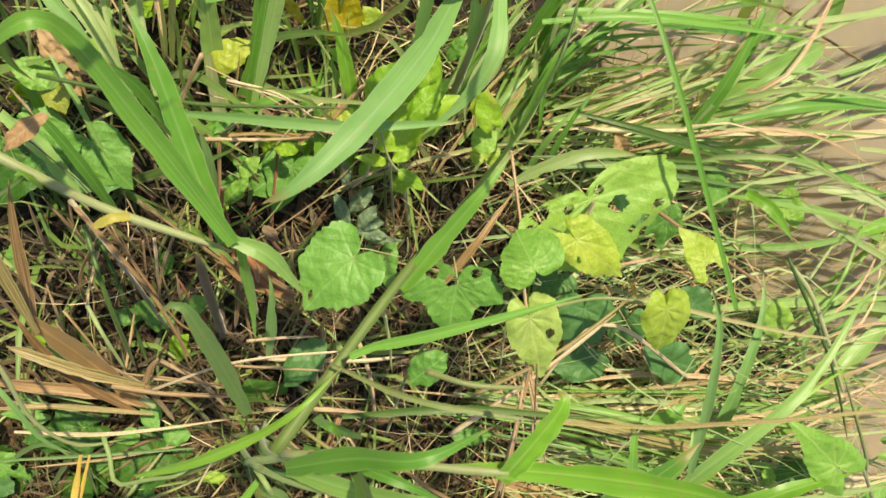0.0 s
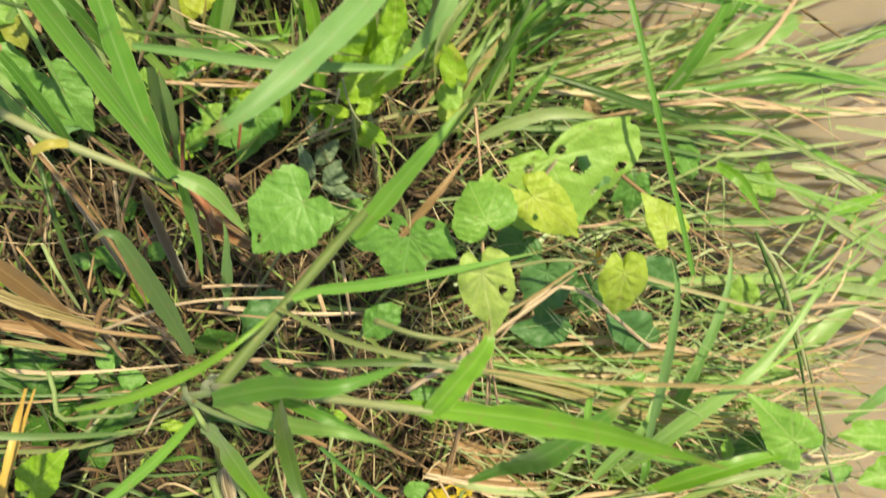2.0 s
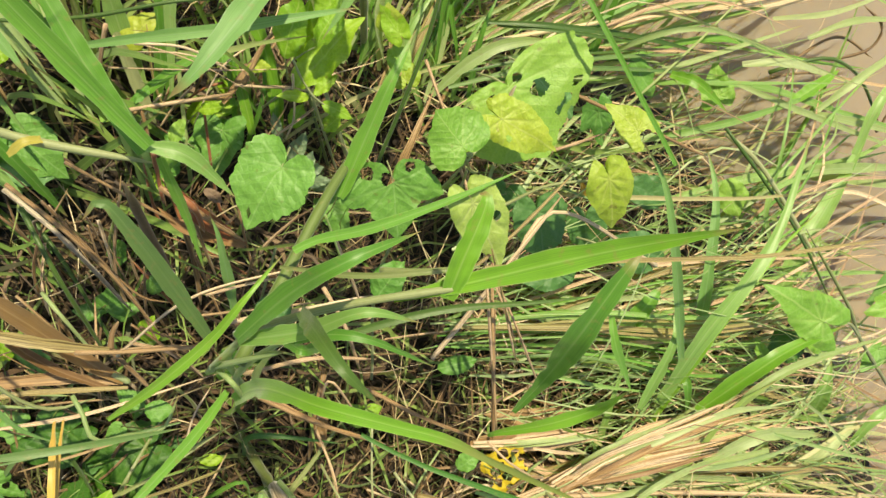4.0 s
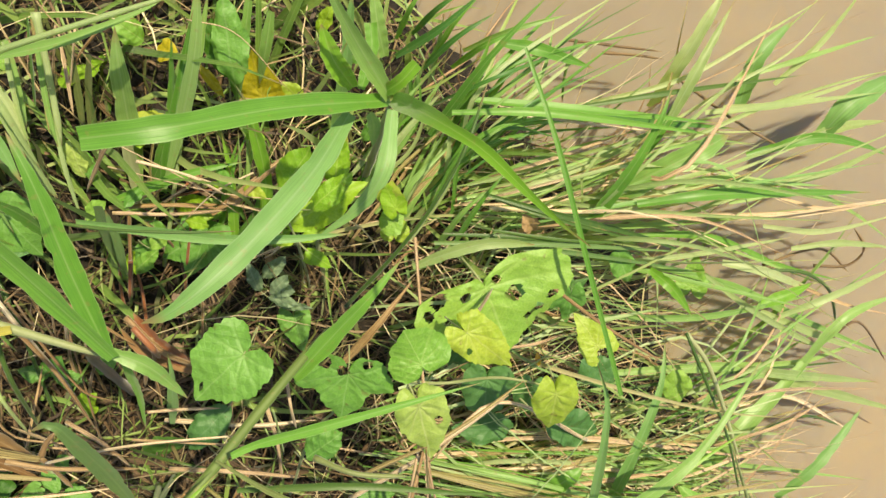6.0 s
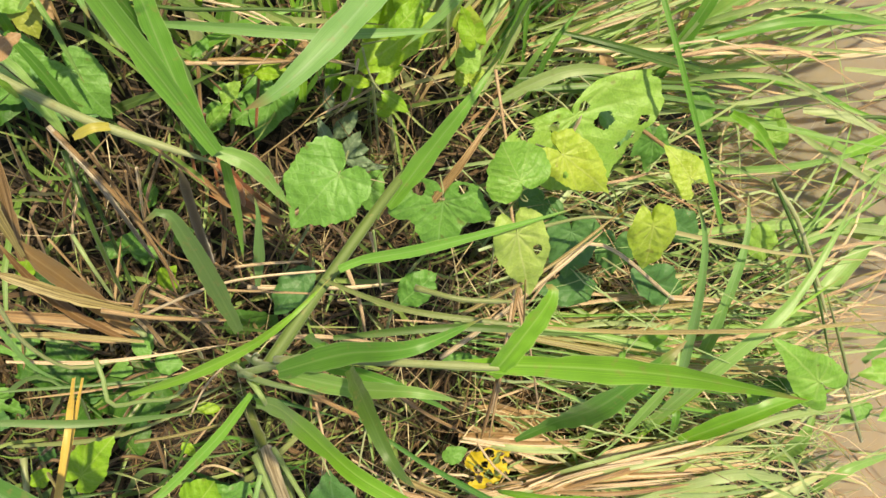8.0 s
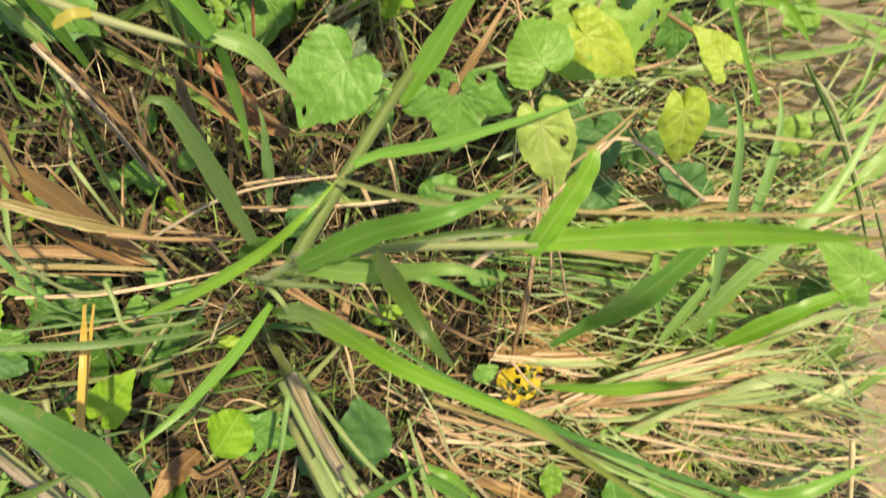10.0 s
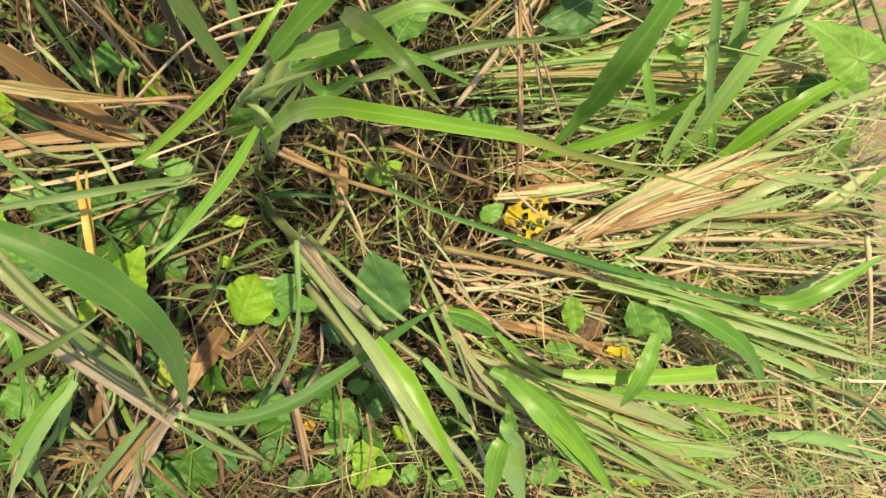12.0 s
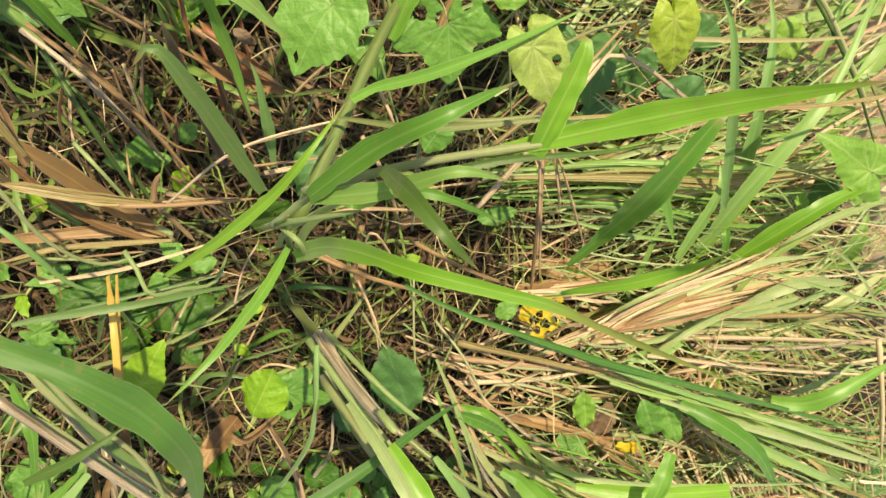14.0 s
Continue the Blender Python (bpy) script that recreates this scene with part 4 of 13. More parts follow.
blade(grass_h, M_GREEN, 0.0103, [(0.635, 0.135, 0.060), (0.770, 0.132, 0.060), (0.915, 0.083, 0.030), (1.067, 0.044, 0.000)])
blade(grass_h, M_LIGHT, 0.0130, [(0.700, 0.095, 0.050), (0.830, 0.060, 0.050), (1.008, -0.016, 0.020), (1.226, -0.099, -0.020)])
blade(grass_h, M_BRIGHT, 0.0152, [(0.668, 0.103, 0.100), (0.687, 0.085, 0.120), (0.726, 0.045, 0.110)])
blade(grass_h, M_LIGHT, 0.0108, [(0.628, 0.035, 0.060), (0.776, 0.030, 0.070), (0.989, 0.039, 0.030)])
blade(grass_h, M_LIGHT, 0.0148, [(0.665, -0.046, 0.050), (0.800, -0.049, 0.050), (0.986, -0.066, 0.020), (1.136, -0.039, 0.000)])
blade(grass_h, M_PALE, 0.0171, [(0.901, -0.073, 0.030), (1.015, -0.108, 0.030), (1.246, -0.189, -0.020)])
stalk(grass_h, M_DARK, 0.0052, [(0.861, 0.077, 0.030), (0.917, 0.080, 0.050), (0.955, 0.070, 0.050), (1.019, 0.035, 0.020), (1.080, -0.033, -0.020)])
stalk(grass_h, M_DARK, 0.0042, [(0.675, -0.070, 0.050), (0.847, -0.060, 0.050), (1.069, -0.072, 0.020)])
stalk(grass_h, M_BROWN, 0.0038, [(0.586, 0.366, 0.000), (0.719, 0.358, 0.000)])
stalk(grass_h, M_BROWN, 0.0045, [(0.896, 0.081, 0.020), (0.987, 0.102, 0.020), (1.064, 0.062, -0.000)])
blade(grass_h, M_BRIGHT, 0.0188, [(0.874, 0.034, 0.050), (0.922, 0.048, 0.050), (0.966, 0.059, 0.040)])
blade(grass_h, M_PALE, 0.0189, [(0.706, -0.129, 0.050), (0.609, -0.210, 0.060)])

dry_stick = thing("dry_stick", (-0.064, -0.130), "bright yellow dry split grass stalk standing in the litter", "stalk")
blade(dry_stick, M_ORANGE, 0.0052, [(-0.003, -0.044, 0.250), (-0.002, -0.065, 0.290), (-0.017, -0.120, 0.300)], cut=True)
blade(dry_stick, M_ORANGE, 0.0044, [(0.003, -0.045, 0.250), (0.000, -0.066, 0.280), (-0.017, -0.120, 0.290)], cut=True)

dry_sheaths = thing("dry_grass_sheath", (0.016, -0.078), "fan of dry brown papery grass sheaths leaning from a cut stem", "dry grass")
blade(dry_sheaths, M_STRAWG, 0.0083, [(-0.021, 0.053, 0.250), (-0.025, 0.109, 0.290), (-0.026, 0.149, 0.320), (-0.032, 0.170, 0.330)], tip=5, start=0.4, face=(0.22, 0.16, 0.96))
blade(dry_sheaths, M_BRNLEAF, 0.0089, [(-0.031, 0.043, 0.220), (-0.024, 0.090, 0.250), (-0.017, 0.134, 0.280), (-0.010, 0.169, 0.300)], tip=3, start=0.5, face=(0.19, 0.17, 0.97))
blade(dry_sheaths, M_AMBER, 0.0091, [(0.021, -0.055, 0.155), (-0.016, -0.018, 0.170), (-0.036, 0.019, 0.190), (-0.050, 0.060, 0.210)], tip=4, start=0.4, face=(0.18, 0.25, 0.95))
stalk(dry_sheaths, M_STEM, 0.0033, [(-0.053, 0.081, 0.300), (-0.031, 0.047, 0.300), (-0.023, 0.001, 0.280), (-0.003, -0.031, 0.260), (0.028, -0.036, 0.250)])
blade(dry_sheaths, M_AMBER, 0.0159, [(0.031, -0.050, 0.150), (0.017, -0.033, 0.158), (-0.001, -0.001, 0.180), (-0.011, 0.027, 0.210), (-0.020, 0.050, 0.235), (-0.028, 0.070, 0.250)], tip=9, fold=0.75, start=0.45, face=(0.15, 0.04, 0.99))
stalk(dry_sheaths, M_PALE, 0.0071, [(0.024, -0.041, 0.152), (0.030, -0.047, 0.152), (0.035, -0.054, 0.150)])
blade(dry_sheaths, M_STRAWG, 0.0097, [(0.038, -0.011, 0.205), (0.004, 0.006, 0.215), (-0.026, 0.023, 0.220), (-0.053, 0.037, 0.220)], tip=9, start=0.5, face=(0.17, 0.04, 0.99))
blade(dry_sheaths, M_BRNLEAF, 0.0106, [(0.029, -0.052, 0.148), (-0.016, -0.033, 0.150), (-0.066, -0.023, 0.145), (-0.103, -0.019, 0.130)], tip=8, start=0.4, face=(0.18, 0.08, 0.98))
stalk(dry_sheaths, M_BRNLEAF, 0.0016, [(-0.024, -0.005, 0.150), (-0.016, -0.019, 0.140), (-0.004, -0.036, 0.130)])
stalk(dry_sheaths, M_BRNLEAF, 0.0016, [(-0.053, 0.007, 0.140), (-0.043, -0.013, 0.130), (-0.034, -0.030, 0.120)])
stalk(dry_sheaths, M_BRNLEAF, 0.0013, [(-0.063, -0.003, 0.120), (-0.052, -0.021, 0.110), (-0.041, -0.032, 0.110)])
stalk(dry_sheaths, M_BRNLEAF, 0.0027, [(-0.096, -0.053, 0.100), (-0.035, -0.062, 0.110), (0.014, -0.074, 0.110)])
stalk(dry_sheaths, M_PALE, 0.0029, [(-0.074, -0.036, 0.120), (-0.046, -0.047, 0.120), (-0.022, -0.056, 0.120)])
stalk(dry_sheaths, M_PALE, 0.0030, [(-0.086, -0.048, 0.110), (-0.062, -0.057, 0.110), (-0.033, -0.068, 0.110)])
stalk(dry_sheaths, M_STEM, 0.0019, [(-0.068, -0.030, 0.130), (-0.065, -0.048, 0.120), (-0.062, -0.057, 0.110)])
stalk(dry_sheaths, M_BRNLEAF, 0.0042, [(0.037, -0.012, 0.200), (0.044, -0.030, 0.190), (0.053, -0.060, 0.170)])
stalk(dry_sheaths, M_BROWN, 0.0051, [(0.038, -0.011, 0.200), (0.043, 0.001, 0.200), (0.050, 0.009, 0.200)])
stalk(dry_sheaths, M_BRNLEAF, 0.0018, [(0.061, -0.003, 0.180), (0.080, -0.018, 0.180), (0.098, -0.029, 0.180)])
stalk(dry_sheaths, M_BRNLEAF, 0.0025, [(0.034, -0.018, 0.170), (0.071, -0.026, 0.170), (0.101, -0.035, 0.170)])
blade(dry_sheaths, M_RED, 0.0150, [(0.162, 0.040, 0.155), (0.143, 0.064, 0.175), (0.128, 0.085, 0.190), (0.116, 0.111, 0.200)], tip=6, start=0.35, fold=0.6, face=(-0.00, 0.00, 1.00))
blade(dry_sheaths, M_SHEATH, 0.0100, [(0.162, 0.040, 0.165), (0.140, 0.054, 0.170), (0.116, 0.071, 0.175), (0.102, 0.092, 0.180)], tip=5, start=0.5, fold=0.6, face=(0.01, 0.02, 1.00))
stalk(dry_sheaths, M_BRNLEAF, 0.0039, [(0.002, 0.136, 0.200), (0.029, 0.092, 0.190), (0.050, 0.046, 0.170), (0.069, -0.018, 0.140)])
stalk(dry_sheaths, M_BRNLEAF, 0.0028, [(0.018, 0.118, 0.180), (0.037, 0.072, 0.160), (0.061, 0.020, 0.140), (0.084, 0.004, 0.130)])
stalk(dry_sheaths, M_STRAW, 0.0018, [(0.018, 0.114, 0.160), (0.023, 0.088, 0.140), (0.029, 0.079, 0.130)])
stalk(dry_sheaths, M_BRNLEAF, 0.0035, [(0.128, 0.085, 0.190), (0.128, 0.054, 0.170), (0.129, 0.015, 0.120)])
stalk(dry_sheaths, M_STRAW, 0.0029, [(0.119, 0.007, 0.170), (0.148, 0.007, 0.170), (0.182, 0.005, 0.170)])
stalk(dry_sheaths, M_STRAW, 0.0030, [(0.041, 0.092, 0.100), (0.038, 0.064, 0.080), (0.034, 0.035, 0.060)])
stalk(dry_sheaths, M_BRNLEAF, 0.0022, [(0.031, 0.090, 0.100), (0.026, 0.052, 0.070)])
stalk(dry_sheaths, M_BRNLEAF, 0.0061, [(0.115, 0.074, 0.140), (0.111, 0.028, 0.090), (0.103, -0.017, 0.050)])
stalk(dry_sheaths, M_BRNLEAF, 0.0024, [(-0.024, 0.048, 0.170), (-0.009, 0.015, 0.160), (0.005, -0.015, 0.150), (0.045, -0.026, 0.150), (0.094, -0.043, 0.140)])
stalk(dry_sheaths, M_BRNLEAF, 0.0020, [(-0.033, 0.040, 0.170), (-0.018, 0.011, 0.160), (0.004, -0.017, 0.150)])
stalk(dry_sheaths, M_BRNLEAF, 0.0029, [(0.051, 0.141, 0.220), (0.078, 0.112, 0.200), (0.113, 0.075, 0.180)])
stalk(dry_sheaths, M_BRNLEAF, 0.0037, [(0.107, 0.183, 0.120), (0.103, 0.136, 0.100), (0.100, 0.090, 0.080)])
stalk(dry_sheaths, M_RED, 0.0042, [(0.107, 0.138, 0.130), (0.100, 0.093, 0.100)])
stalk(dry_sheaths, M_BRNLEAF, 0.0024, [(0.055, 0.001, 0.180), (0.072, -0.024, 0.170), (0.094, -0.063, 0.160)])
stalk(dry_sheaths, M_BRNLEAF, 0.0019, [(0.171, 0.034, 0.140), (0.150, -0.004, 0.120), (0.134, -0.041, 0.100)])
stalk(dry_sheaths, M_STEM, 0.0028, [(0.189, 0.028, 0.130), (0.175, 0.003, 0.120), (0.157, -0.031, 0.100)])
stalk(dry_sheaths, M_BRNLEAF, 0.0024, [(0.109, -0.004, 0.200), (0.156, -0.012, 0.200), (0.214, -0.022, 0.200)])
stalk(dry_sheaths, M_BRNLEAF, 0.0032, [(0.115, 0.036, 0.100), (0.118, -0.012, 0.070), (0.121, -0.043, 0.060)])
stalk(dry_sheaths, M_BRNLEAF, 0.0037, [(0.096, -0.014, 0.070), (0.111, -0.033, 0.060), (0.132, -0.051, 0.050)])
stalk(dry_sheaths, M_STRAW, 0.0020, [(0.068, -0.114, 0.200), (0.085, -0.084, 0.210), (0.106, -0.061, 0.220)])
stalk(dry_sheaths, M_PALE, 0.0036, [(0.016, -0.027, 0.260), (0.020, -0.042, 0.265), (0.023, -0.062, 0.268), (0.042, -0.071, 0.250), (0.063, -0.080, 0.230), (0.083, -0.055, 0.240)])
blade(dry_sheaths, M_BLUE, 0.0131, [(0.136, -0.025, 0.130), (0.141, 0.018, 0.170), (0.144, 0.056, 0.200), (0.142, 0.078, 0.210)], start=0.3, face=(0.02, 0.13, 0.99))
blade(dry_sheaths, M_DULL, 0.0075, [(0.100, 0.128, 0.120), (0.100, 0.162, 0.150), (0.095, 0.193, 0.170)], tip=6, face=(0.06, 0.03, 1.00))
blade(dry_sheaths, M_STRAWG, 0.0050, [(0.034, -0.055, 0.160), (-0.017, -0.039, 0.170), (-0.050, -0.029, 0.180), (-0.094, -0.027, 0.180)], tip=5, face=(0.19, 0.27, 0.94))
blade(dry_sheaths, M_DULL, 0.0032, [(0.061, -0.111, 0.120), (-0.030, -0.101, 0.130), (-0.117, -0.094, 0.130)], tip=6)
blade(dry_sheaths, M_BRNLEAF, 0.0026, [(0.058, -0.110, 0.110), (-0.015, -0.111, 0.120), (-0.086, -0.110, 0.120)], tip=6)
blade(dry_sheaths, M_BLUE, 0.0048, [(-0.081, 0.016, 0.200), (-0.063, -0.015, 0.200), (-0.051, -0.057, 0.180), (-0.032, -0.085, 0.160)], tip=4)


vine = thing("creeping_vine", (0.330, -0.061), "creeping vine with heart-shaped and lobed, partly insect-eaten leaves", "vine")
leaf(vine, V_LIGHT, "wide", (0.422, 0.122, 0.215), (0.455, 0.051, 0.205), 1.54, holes=[(0.57, -0.11, 0.07), (0.26, -0.03, 0.05), (0.75, -0.00, 0.05), (-0.32, 0.22, 0.10), (-0.15, -0.04, 0.05), (-0.53, 0.52, 0.04), (-0.51, 0.72, 0.05), (-0.39, 0.58, 0.03), (0.56, 0.19, 0.02), (-0.24, 0.88, 0.06), (-0.74, 0.40, 0.04)], cup=0.05)
leaf(vine, V_GREEN, "heart", (0.203, 0.099, 0.288), (0.167, 0.062, 0.278), 1.00, holes=[(0.09, 0.80, 0.03), (-0.01, -0.23, 0.07)])
leaf(vine, V_GREEN, "lobed", (0.287, 0.067, 0.262), (0.283, 0.021, 0.250), 1.16, holes=[(0.09, -0.08, 0.10), (0.41, -0.22, 0.10), (-0.30, -0.27, 0.07)])
leaf(vine, V_LIGHT, "heart", (0.342, 0.083, 0.290), (0.326, 0.115, 0.292), 1.29, cup=-0.3)
leaf(vine, V_YELLOW, "heart", (0.391, 0.096, 0.262), (0.436, 0.059, 0.256), 0.61, holes=[(0.20, 0.20, 0.04)])
leaf(vine, V_YELLOW, "heart", (0.489, 0.022, 0.238), (0.499, -0.034, 0.212), 0.61)
leaf(vine, V_YELLOW, "arrow", (0.544, 0.057, 0.215), (0.521, 0.090, 0.205), 0.97, holes=[(0.01, -0.27, 0.16)])
leaf(vine, V_PALE, "heart", (0.347, 0.035, 0.268), (0.365, -0.027, 0.248), 0.59, holes=[(0.31, 0.44, 0.07), (-0.21, 0.29, 0.05)])
# Lower leaves: their shade is painted in by way of V_DARK.
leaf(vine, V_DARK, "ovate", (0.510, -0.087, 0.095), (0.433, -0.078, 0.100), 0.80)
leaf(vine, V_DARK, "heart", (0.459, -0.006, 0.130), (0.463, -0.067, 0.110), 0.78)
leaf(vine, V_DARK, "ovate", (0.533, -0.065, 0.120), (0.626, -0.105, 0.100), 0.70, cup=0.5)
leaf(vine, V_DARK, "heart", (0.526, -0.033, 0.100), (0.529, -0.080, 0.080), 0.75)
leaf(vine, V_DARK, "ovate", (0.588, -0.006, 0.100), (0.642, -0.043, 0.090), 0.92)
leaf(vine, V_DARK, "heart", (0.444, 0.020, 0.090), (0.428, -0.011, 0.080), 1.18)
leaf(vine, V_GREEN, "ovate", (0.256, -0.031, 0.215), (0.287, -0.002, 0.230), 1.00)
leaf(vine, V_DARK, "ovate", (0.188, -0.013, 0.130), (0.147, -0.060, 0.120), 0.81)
leaf(vine, V_GREEN, "arrow", (0.260, 0.050, 0.050), (0.269, 0.011, 0.050), 0.95)
leaf(vine, V_GREEN, "lobed", (0.558, 0.081, 0.120), (0.567, 0.042, 0.100), 0.62)
leaf(vine, V_DEEP, "lobed", (0.565, 0.084, 0.100), (0.589, 0.096, 0.100), 0.59)
leaf(vine, V_BLUE, "ovate", (0.469, 0.133, 0.170), (0.514, 0.079, 0.160), 0.73, cup=0.4)
leaf(vine, V_GREEN, "ovate", (0.622, 0.131, 0.100), (0.653, 0.082, 0.080), 0.75)
leaf(vine, V_LIGHT, "arrow", (0.764, 0.064, 0.050), (0.767, 0.107, 0.050), 1.00)
leaf(vine, V_LIGHT, "ovate", (0.729, -0.034, 0.080), (0.749, -0.090, 0.070), 0.99)
stalk(vine, M_STEM, 0.0031, [(0.249, -0.134, 0.100), (0.272, -0.004, 0.200), (0.352, 0.066, 0.250), (0.393, 0.092, 0.240), (0.429, 0.122, 0.215)])
stalk(vine, M_PURPLE, 0.0035, [(0.388, 0.089, 0.250), (0.402, 0.109, 0.250), (0.427, 0.123, 0.220)])
stalk(vine, M_STEM, 0.0019, [(0.345, 0.081, 0.280), (0.354, 0.063, 0.260), (0.364, 0.058, 0.250), (0.360, 0.064, 0.250)])
stalk(vine, M_STEM, 0.0036, [(0.342, 0.032, 0.200), (0.394, 0.016, 0.180), (0.445, 0.026, 0.200), (0.499, 0.019, 0.220)])
stalk(vine, M_STEM, 0.0022, [(0.354, 0.061, 0.250), (0.353, 0.023, 0.200), (0.387, -0.103, 0.060)])

herb_a = thing("herb_plant", (0.270, 0.150), "leafy herb with bright yellow-green oval leaves among the grass", "herb", "leafy herbs")
leaf(herb_a, V_BRIGHT, "ovate", (0.242, 0.170, 0.140), (0.317, 0.216, 0.170), 0.65)
leaf(herb_a, V_BRIGHT, "ovate", (0.243, 0.199, 0.130), (0.265, 0.246, 0.160), 0.87)
leaf(herb_a, V_BRIGHT, "ovate", (0.291, 0.207, 0.150), (0.291, 0.261, 0.180), 0.66)
leaf(herb_a, V_BRIGHT, "ovate", (0.259, 0.189, 0.120), (0.274, 0.241, 0.150), 0.81)
leaf(herb_a, V_BRIGHT, "ovate", (0.265, 0.194, 0.190), (0.297, 0.229, 0.210), 0.66)
leaf(herb_a, V_OLIVE, "ovate", (0.288, 0.205, 0.140), (0.297, 0.256, 0.170), 0.60)
leaf(herb_a, V_BRIGHT, "heart", (0.343, 0.193, 0.180), (0.329, 0.219, 0.190), 0.62)
leaf(herb_a, V_YELLOW, "heart", (0.355, 0.156, 0.120), (0.356, 0.180, 0.120), 1.03, holes=[(-0.22, 0.36, 0.12)])
leaf(herb_a, V_GREEN, "ovate", (0.204, 0.299, 0.120), (0.194, 0.374, 0.150), 0.62)
leaf(herb_a, V_DEEP, "ovate", (0.198, 0.305, 0.100), (0.184, 0.357, 0.130), 0.63)
leaf(herb_a, V_MUSTARD, "heart", (0.231, 0.288, 0.050), (0.220, 0.329, 0.090), 0.63)
leaf(herb_a, V_MUSTARD, "ovate", (0.170, 0.317, 0.060), (0.193, 0.287, 0.050), 0.44)
leaf(herb_a, V_MUSTARD, "ovate", (0.130, 0.331, 0.050), (0.150, 0.329, 0.070), 1.27)
leaf(herb_a, V_YELLOW, "ovate", (0.270, 0.285, 0.050), (0.250, 0.304, 0.060), 1.18)
leaf(herb_a, V_YELLOW, "ovate", (0.100, 0.246, 0.070), (0.143, 0.269, 0.085), 0.91)
leaf(herb_a, V_LIGHT, "ovate", (0.121, 0.337, 0.060), (0.096, 0.356, 0.080), 1.06)
leaf(herb_a, V_YELLOW, "heart", (0.336, 0.202, 0.180), (0.337, 0.219, 0.190), 1.16)
leaf(herb_a, V_LIGHT, "ovate", (0.335, 0.166, 0.150), (0.355, 0.182, 0.160), 1.50)
leaf(herb_a, V_LIGHT, "ovate", (0.106, 0.121, 0.100), (0.129, 0.146, 0.120), 0.65)
leaf(herb_a, V_LIGHT, "ovate", (0.122, 0.146, 0.110), (0.141, 0.165, 0.120), 0.84)
leaf(herb_a, V_LIGHT, "ovate", (0.070, 0.178, 0.120), (0.089, 0.194, 0.130), 1.00)
leaf(herb_a, V_GREEN, "ovate", (0.184, 0.138, 0.040), (0.135, 0.147, 0.050), 0.87)
stalk(herb_a, M_STEM, 0.0053, [(0.300, 0.073, 0.000), (0.277, 0.167, 0.100), (0.280, 0.205, 0.140)])
stalk(herb_a, M_OLIVE, 0.0036, [(0.274, 0.074, 0.000), (0.256, 0.189, 0.120)])

herb_b = thing("herb_plant", (0.276, 0.077), "small herb with narrow yellow-green leaflets in threes", "herb", "leafy herbs")
leaf(herb_b, V_BRIGHT, "ovate", (0.255, 0.157, 0.150), (0.225, 0.164, 0.160), 0.57)
leaf(herb_b, V_BRIGHT, "ovate", (0.258, 0.158, 0.150), (0.282, 0.171, 0.160), 0.66)
leaf(herb_b, V_BRIGHT, "ovate", (0.263, 0.150, 0.150), (0.289, 0.130, 0.150), 0.64)
leaf(herb_b, V_BRIGHT, "ovate", (0.265, 0.127, 0.100), (0.285, 0.137, 0.110), 1.06)
leaf(herb_b, V_BRIGHT, "ovate", (0.236, 0.138, 0.080), (0.253, 0.158, 0.090), 0.99)
stalk(herb_b, M_STRAW, 0.0022, [(0.243, 0.179, 0.160), (0.238, 0.144, 0.120), (0.227, 0.126, 0.080)])
stalk(herb_b, M_STEM, 0.0021, [(0.244, 0.188, 0.180), (0.251, 0.169, 0.160), (0.262, 0.151, 0.150), (0.292, 0.128, 0.140)])
stalk(herb_b, M_STEM, 0.0030, [(0.256, 0.157, 0.150), (0.274, 0.099, 0.050), (0.283, 0.060, 0.000)])

herb_c = thing("herb_plant", (0.237, 0.038), "small herb with grey-green leaves close to the ground", "herb", "leafy herbs")
leaf(herb_c, V_GREY, "ovate", (0.223, 0.125, 0.070), (0.222, 0.155, 0.090), 0.49)
leaf(herb_c, V_GREY, "ovate", (0.223, 0.085, 0.070), (0.210, 0.125, 0.090), 0.49)
leaf(herb_c, V_GREY, "ovate", (0.230, 0.102, 0.070), (0.249, 0.130, 0.090), 0.59)
leaf(herb_c, V_GREY, "ovate", (0.233, 0.093, 0.070), (0.257, 0.092, 0.090), 0.85)
leaf(herb_c, V_GREY, "ovate", (0.234, 0.084, 0.070), (0.251, 0.110, 0.090), 0.63)
leaf(herb_c, V_GREY, "ovate", (0.232, 0.081, 0.070), (0.262, 0.077, 0.090), 0.59)
leaf(herb_c, V_GREY, "ovate", (0.241, 0.072, 0.070), (0.274, 0.073, 0.090), 0.37)
leaf(herb_c, V_GREY, "ovate", (0.227, 0.102, 0.070), (0.235, 0.125, 0.090), 0.57)

herb_d = thing("herb_plant", (0.007, -0.027), "small shaded herb with pointed and round green leaves in the litter", "herb", "leafy herbs")
leaf(herb_d, V_LIGHT, "ovate", (-0.019, 0.232, 0.120), (-0.052, 0.248, 0.130), 1.15)
leaf(herb_d, V_DEEP, "heart", (-0.057, 0.169, 0.080), (-0.098, 0.123, 0.070), 0.63)
leaf(herb_d, V_GREEN, "heart", (-0.027, 0.178, 0.100), (-0.071, 0.154, 0.090), 0.52)
leaf(herb_d, V_BLUE, "heart", (-0.022, 0.168, 0.100), (0.019, 0.136, 0.090), 0.70)
leaf(herb_d, V_GREEN, "arrow", (0.017, 0.003, 0.050), (0.027, 0.026, 0.060), 1.39)
leaf(herb_d, V_GREEN, "ovate", (0.014, 0.003, 0.050), (-0.015, 0.012, 0.055), 0.90)
leaf(herb_d, V_GREEN, "ovate", (0.016, 0.002, 0.050), (0.047, -0.004, 0.055), 0.78)
